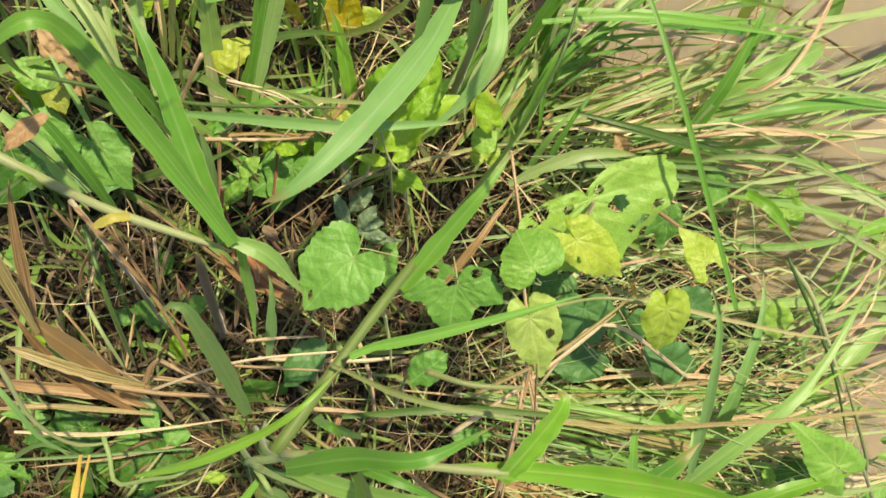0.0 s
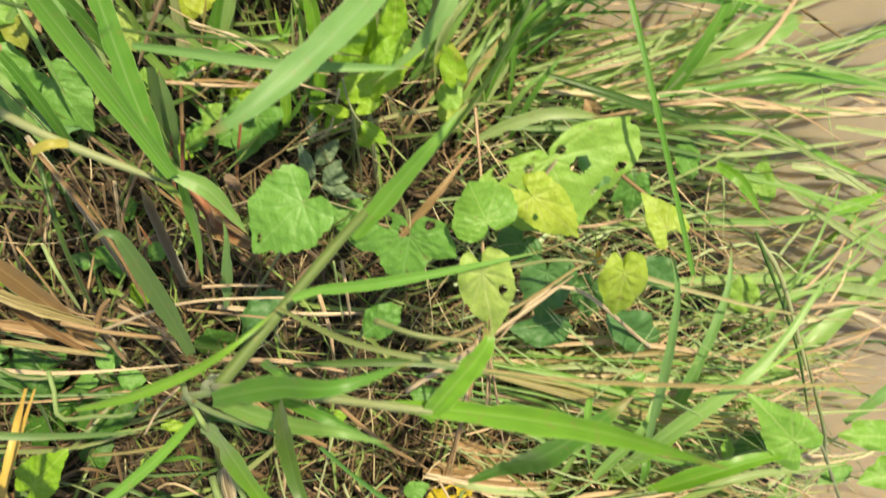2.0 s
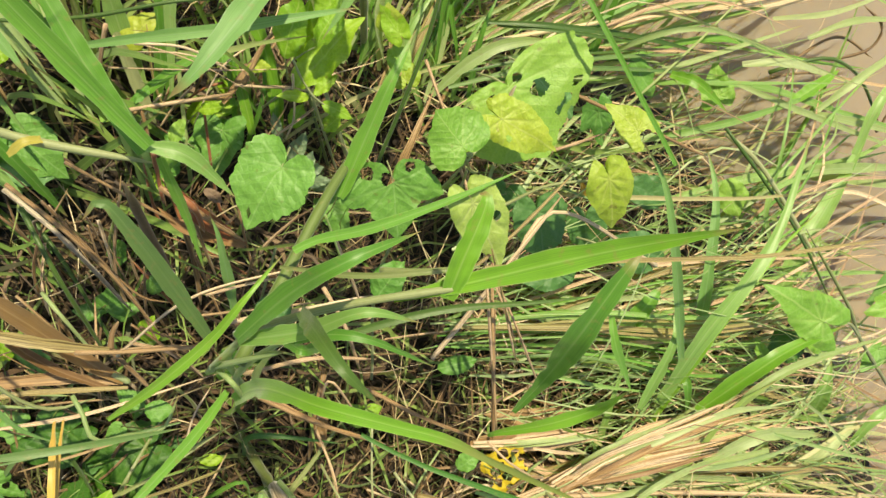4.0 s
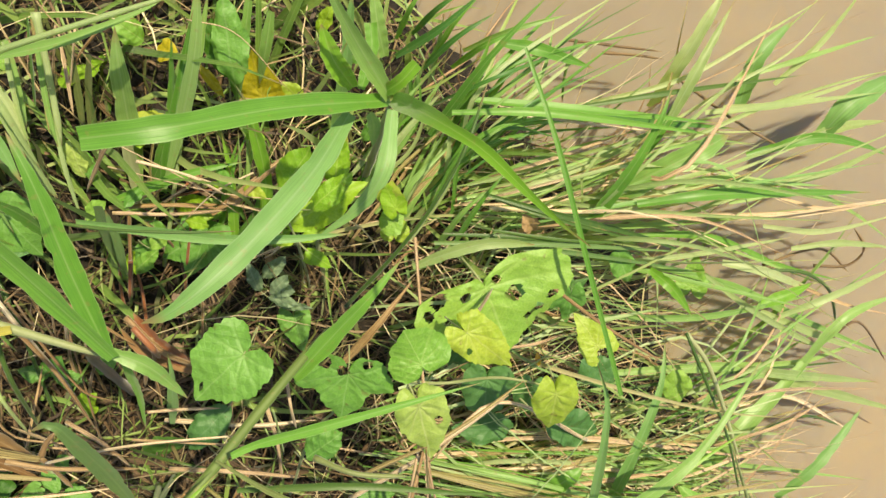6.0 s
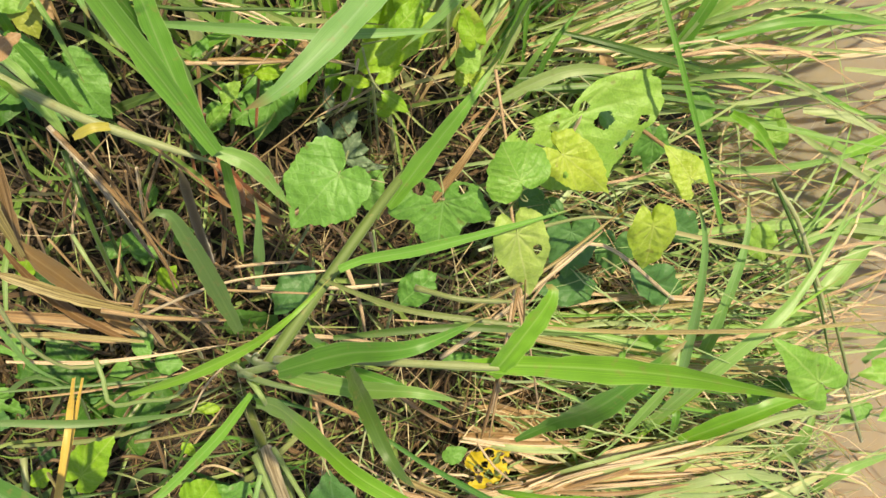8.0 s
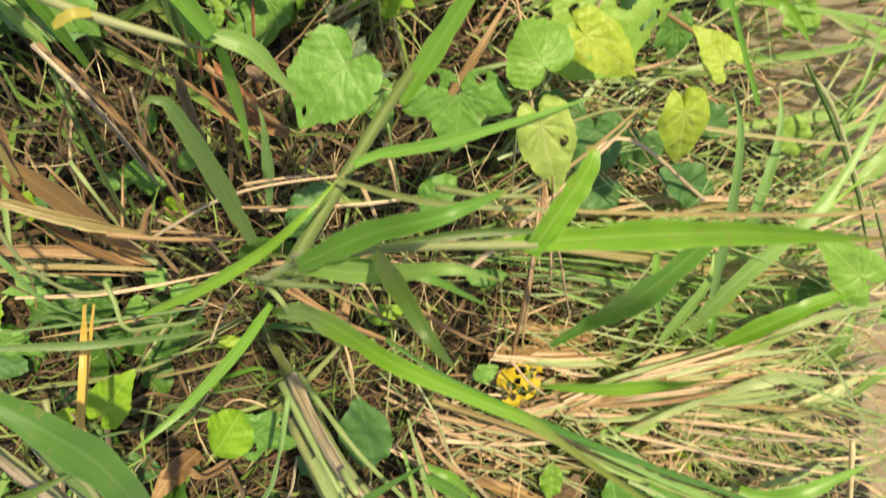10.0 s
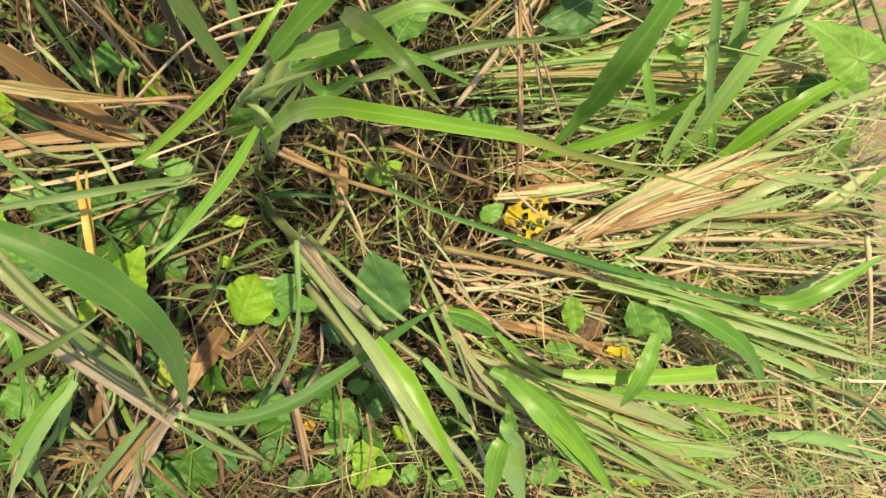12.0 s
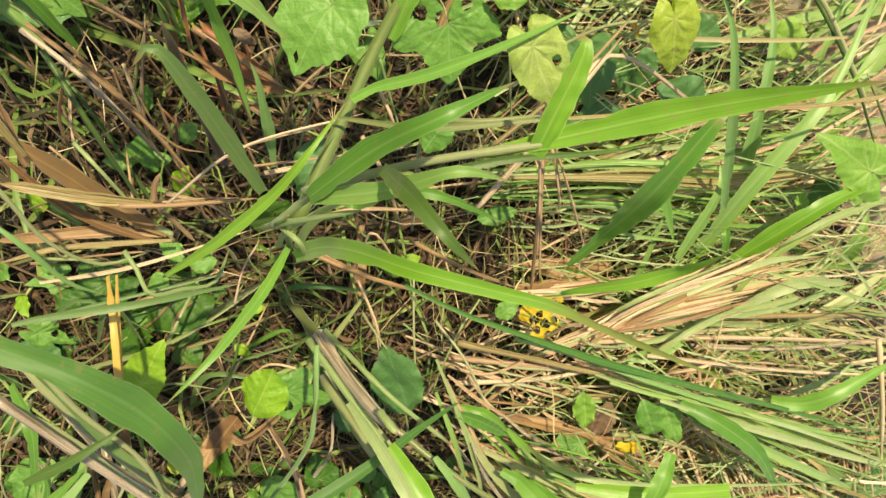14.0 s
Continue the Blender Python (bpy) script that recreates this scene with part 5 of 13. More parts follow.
leaf(herb_d, V_GREEN, "ovate", (0.059, 0.013, 0.070), (0.081, 0.024, 0.080), 1.16)
leaf(herb_d, V_DEEP, "ovate", (-0.043, 0.092, 0.030), (-0.021, 0.071, 0.030), 1.16)
leaf(herb_d, V_GREEN, "heart", (-0.001, 0.180, 0.100), (0.025, 0.136, 0.090), 0.81)
leaf(herb_d, V_GREEN, "heart", (-0.043, 0.197, 0.100), (-0.028, 0.155, 0.090), 0.73)
leaf(herb_d, V_OLIVE, "heart", (-0.023, 0.230, 0.120), (-0.017, 0.207, 0.120), 1.01)
leaf(herb_d, V_GREEN, "arrow", (0.170, 0.150, 0.070), (0.151, 0.103, 0.060), 1.01)
leaf(herb_d, V_LIGHT, "ovate", (0.166, 0.174, 0.060), (0.194, 0.177, 0.060), 1.24)
leaf(herb_d, V_GREEN, "ovate", (0.065, 0.234, 0.080), (0.068, 0.209, 0.080), 1.13)
leaf(herb_d, V_GREEN, "ovate", (0.019, -0.076, 0.130), (0.033, -0.067, 0.130), 2.34)
leaf(herb_d, V_GREEN, "ovate", (0.035, -0.087, 0.130), (0.061, -0.094, 0.130), 1.16)

vine_b = thing("creeping_vine", (0.054, -0.295), "creeping vine with round yellow-green and green toothed leaves in litter", "vine")
leaf(vine_b, V_BRIGHT, "ovate", (0.044, -0.240, 0.165), (0.078, -0.195, 0.175), 1.26, cup=-0.3)
leaf(vine_b, V_GREEN, "lobed", (0.080, -0.233, 0.155), (0.120, -0.265, 0.145), 0.68, holes=[(0.27, 0.14, 0.09), (-0.33, 0.36, 0.05)])
leaf(vine_b, V_BRIGHT, "heart", (-0.035, -0.172, 0.165), (-0.000, -0.132, 0.180), 0.59)
leaf(vine_b, V_YELLOW, "heart", (-0.047, -0.293, 0.120), (-0.048, -0.273, 0.120), 0.80)
leaf(vine_b, V_YELLOW, "ovate", (-0.057, -0.306, 0.100), (-0.042, -0.266, 0.110), 0.51)
leaf(vine_b, V_BRIGHT, "ovate", (-0.092, -0.198, 0.120), (-0.070, -0.181, 0.130), 0.91)
leaf(vine_b, V_GREEN, "ovate", (-0.165, -0.272, 0.070), (-0.217, -0.272, 0.060), 1.05)
leaf(vine_b, V_DEEP, "heart", (0.010, -0.146, 0.050), (-0.062, -0.155, 0.040), 0.72, cup=0.3)
leaf(vine_b, V_DEEP, "lobed", (-0.051, -0.103, 0.060), (-0.112, -0.115, 0.050), 0.61)
leaf(vine_b, V_GREEN, "lobed", (-0.130, -0.130, 0.060), (-0.105, -0.157, 0.050), 0.55, holes=[(-0.11, 0.36, 0.07), (-0.15, 0.75, 0.06)])
leaf(vine_b, V_GREEN, "lobed", (-0.094, -0.085, 0.050), (-0.125, -0.083, 0.050), 0.66)
leaf(vine_b, V_DARK, "ovate", (0.186, -0.234, 0.140), (0.190, -0.327, 0.130), 0.90)
leaf(vine_b, V_DARK, "lobed", (0.129, -0.335, 0.080), (0.132, -0.295, 0.080), 0.68)
leaf(vine_b, V_GREEN, "ovate", (0.102, -0.432, 0.060), (0.086, -0.514, 0.050), 0.70)
leaf(vine_b, V_GREEN, "ovate", (0.023, -0.371, 0.070), (0.031, -0.437, 0.060), 0.95)
leaf(vine_b, V_BRIGHT, "ovate", (0.131, -0.526, 0.050), (0.077, -0.522, 0.050), 0.88)
leaf(vine_b, V_BRIGHT, "ovate", (0.078, -0.575, 0.050), (0.099, -0.544, 0.050), 1.26)
leaf(vine_b, V_BRIGHT, "ovate", (0.148, -0.506, 0.050), (0.168, -0.545, 0.050), 0.76)
leaf(vine_b, V_DEEP, "heart", (-0.105, -0.457, 0.030), (-0.147, -0.494, 0.030), 0.90)
leaf(vine_b, V_DEEP, "ovate", (-0.080, -0.427, 0.040), (-0.091, -0.473, 0.030), 0.91)
leaf(vine_b, V_DARK, "heart", (0.007, -0.471, 0.040), (-0.013, -0.499, 0.040), 0.93)
leaf(vine_b, V_DARK, "ovate", (-0.033, -0.325, 0.040), (-0.084, -0.295, 0.040), 0.96)
leaf(vine_b, V_GREEN, "ovate", (-0.175, -0.271, 0.070), (-0.225, -0.291, 0.060), 1.05)
leaf(vine_b, V_BRIGHT, "ovate", (0.057, -0.177, 0.050), (0.082, -0.185, 0.050), 0.77)
leaf(vine_b, V_BRIGHT, "ovate", (0.041, -0.202, 0.080), (0.053, -0.218, 0.080), 0.97)
stalk(vine_b, M_STEM, 0.0040, [(0.043, -0.308, 0.060), (0.061, -0.256, 0.120), (0.079, -0.235, 0.150)])
stalk(vine_b, M_BLUE, 0.0046, [(0.123, -0.147, 0.260), (0.105, -0.202, 0.260), (0.087, -0.246, 0.240), (0.032, -0.337, 0.160), (-0.032, -0.412, 0.100)])

herb_e = thing("herb_plant", (0.086, -0.521), "low herb with many small oval green leaves by the straw", "herb", "leafy herbs")
leaf(herb_e, V_GREEN, "ovate", (0.113, -0.427, 0.050), (0.140, -0.425, 0.060), 1.19)
leaf(herb_e, V_GREEN, "ovate", (0.074, -0.460, 0.050), (0.090, -0.426, 0.060), 0.79)
leaf(herb_e, V_GREEN, "ovate", (0.159, -0.579, 0.050), (0.131, -0.585, 0.060), 1.25)
leaf(herb_e, V_GREEN, "ovate", (0.182, -0.611, 0.050), (0.205, -0.635, 0.060), 1.11)
leaf(herb_e, V_GREEN, "ovate", (0.045, -0.548, 0.050), (0.048, -0.503, 0.060), 0.78)
leaf(herb_e, V_GREEN, "ovate", (0.055, -0.391, 0.050), (0.043, -0.363, 0.060), 0.93)
leaf(herb_e, V_GREEN, "ovate", (0.124, -0.485, 0.050), (0.143, -0.452, 0.060), 0.79)
leaf(herb_e, V_LIGHT, "ovate", (0.217, -0.168, 0.060), (0.242, -0.203, 0.050), 0.93)
leaf(herb_e, V_BRIGHT, "ovate", (0.231, -0.179, 0.070), (0.257, -0.176, 0.070), 0.96)

herb_f = thing("herb_plant", (0.889, -0.276), "broad-leaved herb with bright green leaves at the water's edge", "herb", "leafy herbs")
leaf(herb_f, V_LIGHT, "arrow", (0.767, -0.215, 0.165), (0.700, -0.151, 0.165), 0.67)
leaf(herb_f, V_LIGHT, "ovate", (0.783, -0.233, 0.120), (0.805, -0.282, 0.110), 0.82)
leaf(herb_f, V_LIGHT, "ovate", (0.997, -0.266, 0.100), (0.893, -0.251, 0.100), 0.60)
leaf(herb_f, V_LIGHT, "ovate", (1.047, -0.317, 0.090), (0.952, -0.341, 0.080), 0.70)
leaf(herb_f, V_DEEP, "ovate", (0.804, -0.264, 0.080), (0.745, -0.268, 0.080), 1.16)
leaf(herb_f, V_LIGHT, "ovate", (0.735, -0.278, 0.090), (0.721, -0.235, 0.100), 0.53)
leaf(herb_f, V_GREEN, "heart", (0.952, -0.334, 0.050), (0.916, -0.356, 0.050), 0.65)
stalk(herb_f, M_OLIVE, 0.0053, [(1.011, -0.428, -0.000), (0.873, -0.280, 0.100), (0.826, -0.218, 0.140), (0.764, -0.102, 0.160)])
stalk(herb_f, M_STEM, 0.0044, [(0.873, -0.280, 0.100), (0.832, -0.243, 0.130), (0.776, -0.223, 0.165)])

herb_g = thing("herb_plant", (0.452, -0.498), "small oval-leaved herb growing through flattened straw", "herb", "leafy herbs")
leaf(herb_g, V_LIGHT, "ovate", (0.394, -0.383, 0.120), (0.391, -0.441, 0.110), 0.69)
leaf(herb_g, V_GREEN, "heart", (0.388, -0.476, 0.090), (0.351, -0.461, 0.090), 0.86)
leaf(herb_g, V_GREEN, "ovate", (0.456, -0.411, 0.140), (0.470, -0.476, 0.130), 0.80)
leaf(herb_g, V_GREEN, "ovate", (0.481, -0.423, 0.140), (0.499, -0.501, 0.130), 0.57)
leaf(herb_g, V_LIGHT, "ovate", (0.539, -0.630, 0.120), (0.578, -0.746, 0.110), 0.54)
leaf(herb_g, V_BRIGHT, "heart", (0.538, -0.747, 0.100), (0.500, -0.711, 0.100), 0.90)
leaf(herb_g, V_BRIGHT, "heart", (0.454, -0.713, 0.100), (0.425, -0.671, 0.100), 0.81)
leaf(herb_g, V_BRIGHT, "ovate", (0.594, -0.465, 0.050), (0.622, -0.515, 0.050), 0.69)
leaf(herb_g, V_BRIGHT, "ovate", (0.674, -0.492, 0.030), (0.712, -0.488, 0.030), 1.27)
leaf(herb_g, V_GREEN, "heart", (0.327, -0.652, 0.080), (0.281, -0.648, 0.080), 0.78)
leaf(herb_g, V_DARK, "lobed", (0.753, -0.912, 0.040), (0.706, -0.963, 0.040), 0.93)
leaf(herb_g, V_DARK, "heart", (0.891, -0.780, 0.050), (0.836, -0.812, 0.050), 0.83)
leaf(herb_g, V_GREEN, "ovate", (0.310, -0.252, 0.120), (0.337, -0.239, 0.130), 1.02)
leaf(herb_g, V_GREEN, "ovate", (0.323, -0.149, 0.090), (0.367, -0.149, 0.100), 0.71)
leaf(herb_g, V_GOLD, "ovate", (0.429, -0.488, 0.100), (0.476, -0.526, 0.090), 0.39)
stalk(herb_g, M_STEM, 0.0036, [(0.412, -0.587, 0.020), (0.395, -0.485, 0.080), (0.394, -0.383, 0.120)])

spotted_leaf = thing("fallen_leaf", (0.411, -0.331), "bright yellow fallen leaf eaten through with dark holes", "leaf")
leaf(spotted_leaf, V_GOLD, "ovate", (0.340, -0.286, 0.125), (0.382, -0.246, 0.140), 1.33, holes=[(-0.13, 0.34, 0.08), (-0.13, 0.50, 0.06), (-0.03, 0.70, 0.07), (0.08, 0.82, 0.05), (0.07, 0.41, 0.08), (0.14, 0.57, 0.06), (0.31, 0.61, 0.09), (0.02, 0.22, 0.07), (0.24, 0.28, 0.07), (-0.17, 0.13, 0.12), (0.25, 0.90, 0.14), (-0.22, 0.70, 0.09), (0.40, 0.41, 0.12), (-0.08, 0.85, 0.05)])

dead_leaf = thing("dead_leaf", (0.465, -0.523), "curled dry brown dead leaf lying on the litter", "leaf", "dead leaves")
leaf(dead_leaf, V_BROWN, "ovate", (0.435, -0.429, 0.100), (0.402, -0.481, 0.090), 0.8, cup=0.5)

dead_leaf_a = thing("dead_leaf", (-0.114, 0.333), "crumpled tan dry leaf caught among the stalks", "leaf", "dead leaves")
leaf(dead_leaf_a, V_TAN, "ovate", (-0.070, 0.336, 0.120), (-0.059, 0.301, 0.120), 1.24, cup=0.6)

dead_leaf_b = thing("dead_leaf", (-0.060, 0.266), "crumpled tan dry leaf caught among the stalks", "leaf", "dead leaves")
leaf(dead_leaf_b, V_TAN, "ovate", (-0.028, 0.268, 0.120), (-0.010, 0.249, 0.140), 0.7, cup=0.5)

dead_leaf_c = thing("dead_leaf", (-0.043, 0.236), "crumpled tan dry leaf caught among the stalks", "leaf", "dead leaves")
leaf(dead_leaf_c, V_TAN, "ovate", (-0.013, 0.243, 0.120), (-0.003, 0.221, 0.120), 0.7, cup=0.5)

dead_leaf_d = thing("dead_leaf", (-0.065, 0.183), "crumpled tan dry leaf caught among the stalks", "leaf", "dead leaves")
leaf(dead_leaf_d, V_TAN, "ovate", (-0.010, 0.208, 0.200), (-0.046, 0.181, 0.200), 0.55, cup=0.5)

dead_leaf_e = thing("dead_leaf", (-0.010, -0.319), "crumpled tan dry leaf caught among the stalks", "leaf", "dead leaves")
leaf(dead_leaf_e, V_TAN, "ovate", (0.004, -0.281, 0.080), (-0.040, -0.322, 0.100), 0.45, cup=0.5)

dead_leaf_f = thing("dead_leaf", (0.232, 0.112), "crumpled tan dry leaf caught among the stalks", "leaf", "dead leaves")
leaf(dead_leaf_f, V_TAN, "ovate", (0.231, 0.119, 0.030), (0.249, 0.099, 0.030), 0.8, cup=0.5)

dead_leaf_g = thing("dead_leaf", (0.514, -0.312), "crumpled tan dry leaf caught among the stalks", "leaf", "dead leaves")
leaf(dead_leaf_g, V_TAN, "ovate", (0.497, -0.288, 0.040), (0.375, -0.235, 0.060), 0.35, cup=0.5)

dead_leaf_h = thing("dead_leaf", (0.497, -0.315), "crumpled tan dry leaf caught among the stalks", "leaf", "dead leaves")
leaf(dead_leaf_h, V_TAN, "ovate", (0.464, -0.282, 0.070), (0.360, -0.253, 0.070), 0.28, cup=0.5)

dead_leaf_i = thing("dead_leaf", (0.182, -0.206), "crumpled tan dry leaf caught among the stalks", "leaf", "dead leaves")
leaf(dead_leaf_i, V_TAN, "ovate", (0.181, -0.183, 0.050), (0.185, -0.213, 0.050), 0.6, cup=0.5)

dead_leaf_j = thing("dead_leaf", (0.137, 0.071), "dark brown dry leaf lying in the litter", "leaf", "dead leaves")
leaf(dead_leaf_j, V_BROWN, "ovate", (0.140, 0.098, 0.100), (0.153, 0.080, 0.100), 0.8, cup=0.5)

dead_leaf_k = thing("dead_leaf", (0.587, 0.094), "small withered orange-yellow leaf in the litter", "leaf", "dead leaves")
leaf(dead_leaf_k, V_ORANGE, "ovate", (0.563, 0.107, 0.050), (0.557, 0.096, 0.050), 0.9, cup=0.5)

dead_leaf_l = thing("dead_leaf", (0.053, -0.480), "small withered orange-yellow leaf in the litter", "leaf", "dead leaves")
leaf(dead_leaf_l, V_ORANGE, "ovate", (0.055, -0.467, 0.020), (0.048, -0.486, 0.020), 1.1, cup=0.5)

dead_leaf_m = thing("dead_leaf", (0.575, -0.031), "small withered orange-yellow leaf in the litter", "leaf", "dead leaves")
leaf(dead_leaf_m, V_ORANGE, "ovate", (0.530, 0.009, 0.100), (0.535, -0.009, 0.100), 0.6, cup=0.5)

dead_leaf_n = thing("dead_leaf", (0.045, 0.019), "dark brown dry leaf lying in the litter", "leaf", "dead leaves")
leaf(dead_leaf_n, V_BROWN, "ovate", (0.048, 0.020, 0.030), (0.068, 0.022, 0.030), 1.2, cup=0.5)

dead_leaf_o = thing("dead_leaf", (0.203, -0.168), "crumpled tan dry leaf caught among the stalks", "leaf", "dead leaves")
leaf(dead_leaf_o, V_TAN, "ovate", (0.198, -0.154, 0.050), (0.174, -0.227, 0.030), 0.3, cup=0.5)

straw_bundle = thing("straw_bundle", (0.477, -0.374), "bundle of flat golden dry grass leaves pressed together", "straw", "straw bundles")
blade(straw_bundle, M_STRAW, 0.0085, [(0.450, -0.363, 0.069), (0.517, -0.294, 0.106), (0.637, -0.311, 0.078)], tip=4)
blade(straw_bundle, M_STRAWG, 0.0082, [(0.412, -0.321, 0.084), (0.529, -0.314, 0.107), (0.648, -0.306, 0.101)], tip=4)
blade(straw_bundle, M_STRAW, 0.0101, [(0.429, -0.339, 0.051), (0.544, -0.304, 0.099), (0.677, -0.296, 0.107)], tip=4)
blade(straw_bundle, M_STRAWG, 0.0100, [(0.406, -0.321, 0.055), (0.536, -0.318, 0.090), (0.647, -0.329, 0.101)], tip=4)
blade(straw_bundle, M_BRNLEAF, 0.0074, [(0.441, -0.330, 0.071), (0.535, -0.321, 0.083), (0.672, -0.316, 0.081)], tip=4)
blade(straw_bundle, M_STRAW, 0.0098, [(0.419, -0.343, 0.073), (0.548, -0.329, 0.095), (0.692, -0.326, 0.075)], tip=4)
blade(straw_bundle, M_STRAWG, 0.0111, [(0.431, -0.333, 0.082), (0.537, -0.322, 0.082), (0.683, -0.291, 0.072)], tip=4)
blade(straw_bundle, M_STRAW, 0.0072, [(0.410, -0.316, 0.087), (0.547, -0.334, 0.071), (0.671, -0.316, 0.091)], tip=4)
blade(straw_bundle, M_STRAW, 0.0122, [(0.423, -0.339, 0.078), (0.553, -0.321, 0.084), (0.694, -0.352, 0.085)], tip=4)
blade(straw_bundle, M_STRAWG, 0.0094, [(0.415, -0.322, 0.075), (0.554, -0.317, 0.087), (0.663, -0.303, 0.082)], tip=4)
blade(straw_bundle, M_BRNLEAF, 0.0082, [(0.430, -0.338, 0.067), (0.534, -0.311, 0.095), (0.650, -0.303, 0.095)], tip=4)
blade(straw_bundle, M_STRAWG, 0.0066, [(0.453, -0.343, 0.061), (0.513, -0.301, 0.108), (0.680, -0.320, 0.095)], tip=4)

straw_bundle_b = thing("straw_bundle", (0.502, -0.376), "pale dry grass leaves lying flat towards the water", "straw", "straw bundles")
blade(straw_bundle_b, M_PALE, 0.0073, [(0.444, -0.356, 0.053), (0.588, -0.397, 0.062), (0.756, -0.496, 0.031)], tip=4)
blade(straw_bundle_b, M_STRAW, 0.0054, [(0.467, -0.388, 0.050), (0.611, -0.401, 0.078), (0.866, -0.508, 0.043)], tip=4)
blade(straw_bundle_b, M_STRAW, 0.0060, [(0.477, -0.340, 0.053), (0.584, -0.335, 0.068), (0.820, -0.486, 0.051)], tip=4)
blade(straw_bundle_b, M_STRAW, 0.0055, [(0.479, -0.320, 0.075), (0.589, -0.415, 0.053), (0.764, -0.411, 0.047)], tip=4)
blade(straw_bundle_b, M_PALE, 0.0066, [(0.441, -0.319, 0.063), (0.643, -0.404, 0.058), (0.703, -0.429, 0.055)], tip=4)
blade(straw_bundle_b, M_STRAWG, 0.0068, [(0.526, -0.371, 0.041), (0.561, -0.368, 0.080), (0.877, -0.472, 0.066)], tip=4)
blade(straw_bundle_b, M_STRAW, 0.0094, [(0.481, -0.351, 0.050), (0.654, -0.407, 0.070), (0.857, -0.563, 0.047)], tip=4)
blade(straw_bundle_b, M_STRAW, 0.0033, [(0.464, -0.332, 0.052), (0.598, -0.354, 0.067), (0.903, -0.480, 0.044)], tip=4)
blade(straw_bundle_b, M_PALE, 0.0097, [(0.406, -0.316, 0.042), (0.600, -0.383, 0.086), (0.858, -0.505, 0.041)], tip=4)
blade(straw_bundle_b, M_STRAW, 0.0091, [(0.501, -0.354, 0.075), (0.634, -0.400, 0.061), (0.757, -0.435, 0.049)], tip=4)
blade(straw_bundle_b, M_STRAW, 0.0089, [(0.470, -0.345, 0.042), (0.597, -0.374, 0.079), (0.760, -0.443, 0.036)], tip=4)
blade(straw_bundle_b, M_STRAW, 0.0058, [(0.437, -0.311, 0.054), (0.625, -0.412, 0.055), (0.735, -0.414, 0.045)], tip=4)

straw_bundle_c = thing("straw_bundle", (0.299, -0.335), "thin tangled straw stalks bent over the litter", "straw", "straw bundles")
stalk(straw_bundle_c, M_STRAW, 0.0035, [(0.310, -0.358, 0.069), (0.321, -0.367, 0.053), (0.468, -0.454, 0.068)])
stalk(straw_bundle_c, M_BRNLEAF, 0.0031, [(0.264, -0.280, 0.045), (0.318, -0.366, 0.054), (0.368, -0.453, 0.083)])
stalk(straw_bundle_c, M_BRNLEAF, 0.0029, [(0.350, -0.314, 0.046), (0.322, -0.371, 0.099), (0.392, -0.306, 0.078)])
stalk(straw_bundle_c, M_STRAW, 0.0037, [(0.247, -0.308, 0.065), (0.346, -0.378, 0.096), (0.492, -0.508, 0.036)])
stalk(straw_bundle_c, M_STEM, 0.0024, [(0.361, -0.394, 0.037), (0.364, -0.320, 0.100), (0.541, -0.468, 0.078)])
stalk(straw_bundle_c, M_STRAW, 0.0044, [(0.222, -0.292, 0.044), (0.331, -0.368, 0.083), (0.331, -0.376, 0.041)])
stalk(straw_bundle_c, M_STRAW, 0.0026, [(0.270, -0.362, 0.067), (0.354, -0.339, 0.072), (0.390, -0.486, 0.055)])
stalk(straw_bundle_c, M_STRAW, 0.0030, [(0.242, -0.428, 0.081), (0.363, -0.379, 0.084), (0.326, -0.328, 0.071)])
stalk(straw_bundle_c, M_STRAW, 0.0034, [(0.296, -0.333, 0.036), (0.363, -0.278, 0.081), (0.341, -0.470, 0.041)])
stalk(straw_bundle_c, M_BRNLEAF, 0.0037, [(0.282, -0.372, 0.086), (0.361, -0.332, 0.097), (0.406, -0.320, 0.066)])
stalk(straw_bundle_c, M_BRNLEAF, 0.0044, [(0.240, -0.346, 0.078), (0.338, -0.458, 0.064), (0.309, -0.422, 0.055)])
stalk(straw_bundle_c, M_STEM, 0.0036, [(0.261, -0.380, 0.084), (0.330, -0.353, 0.110), (0.601, -0.615, 0.077)])
stalk(straw_bundle_c, M_STRAW, 0.0029, [(0.258, -0.356, 0.073), (0.334, -0.259, 0.101), (0.450, -0.526, 0.046)])
stalk(straw_bundle_c, M_STRAW, 0.0037, [(0.258, -0.301, 0.086), (0.345, -0.408, 0.061), (0.570, -0.615, 0.037)])
stalk(straw_bundle_c, M_BRNLEAF, 0.0041, [(0.241, -0.362, 0.065), (0.342, -0.382, 0.070), (0.373, -0.476, 0.043)])
stalk(straw_bundle_c, M_STEM, 0.0029, [(0.247, -0.318, 0.046), (0.332, -0.346, 0.103), (0.469, -0.443, 0.086)])
stalk(straw_bundle_c, M_BRNLEAF, 0.0034, [(0.219, -0.344, 0.070), (0.333, -0.266, 0.099), (0.588, -0.664, 0.050)])
stalk(straw_bundle_c, M_STRAW, 0.0035, [(0.251, -0.326, 0.048), (0.350, -0.299, 0.089), (0.456, -0.430, 0.052)])
stalk(straw_bundle_c, M_STEM, 0.0023, [(0.294, -0.332, 0.050), (0.348, -0.316, 0.083), (0.419, -0.392, 0.049)])
stalk(straw_bundle_c, M_STRAW, 0.0038, [(0.283, -0.354, 0.063), (0.332, -0.366, 0.056), (0.452, -0.505, 0.038)])
stalk(straw_bundle_c, M_STEM, 0.0033, [(0.245, -0.415, 0.051), (0.317, -0.418, 0.082), (0.462, -0.393, 0.081)])
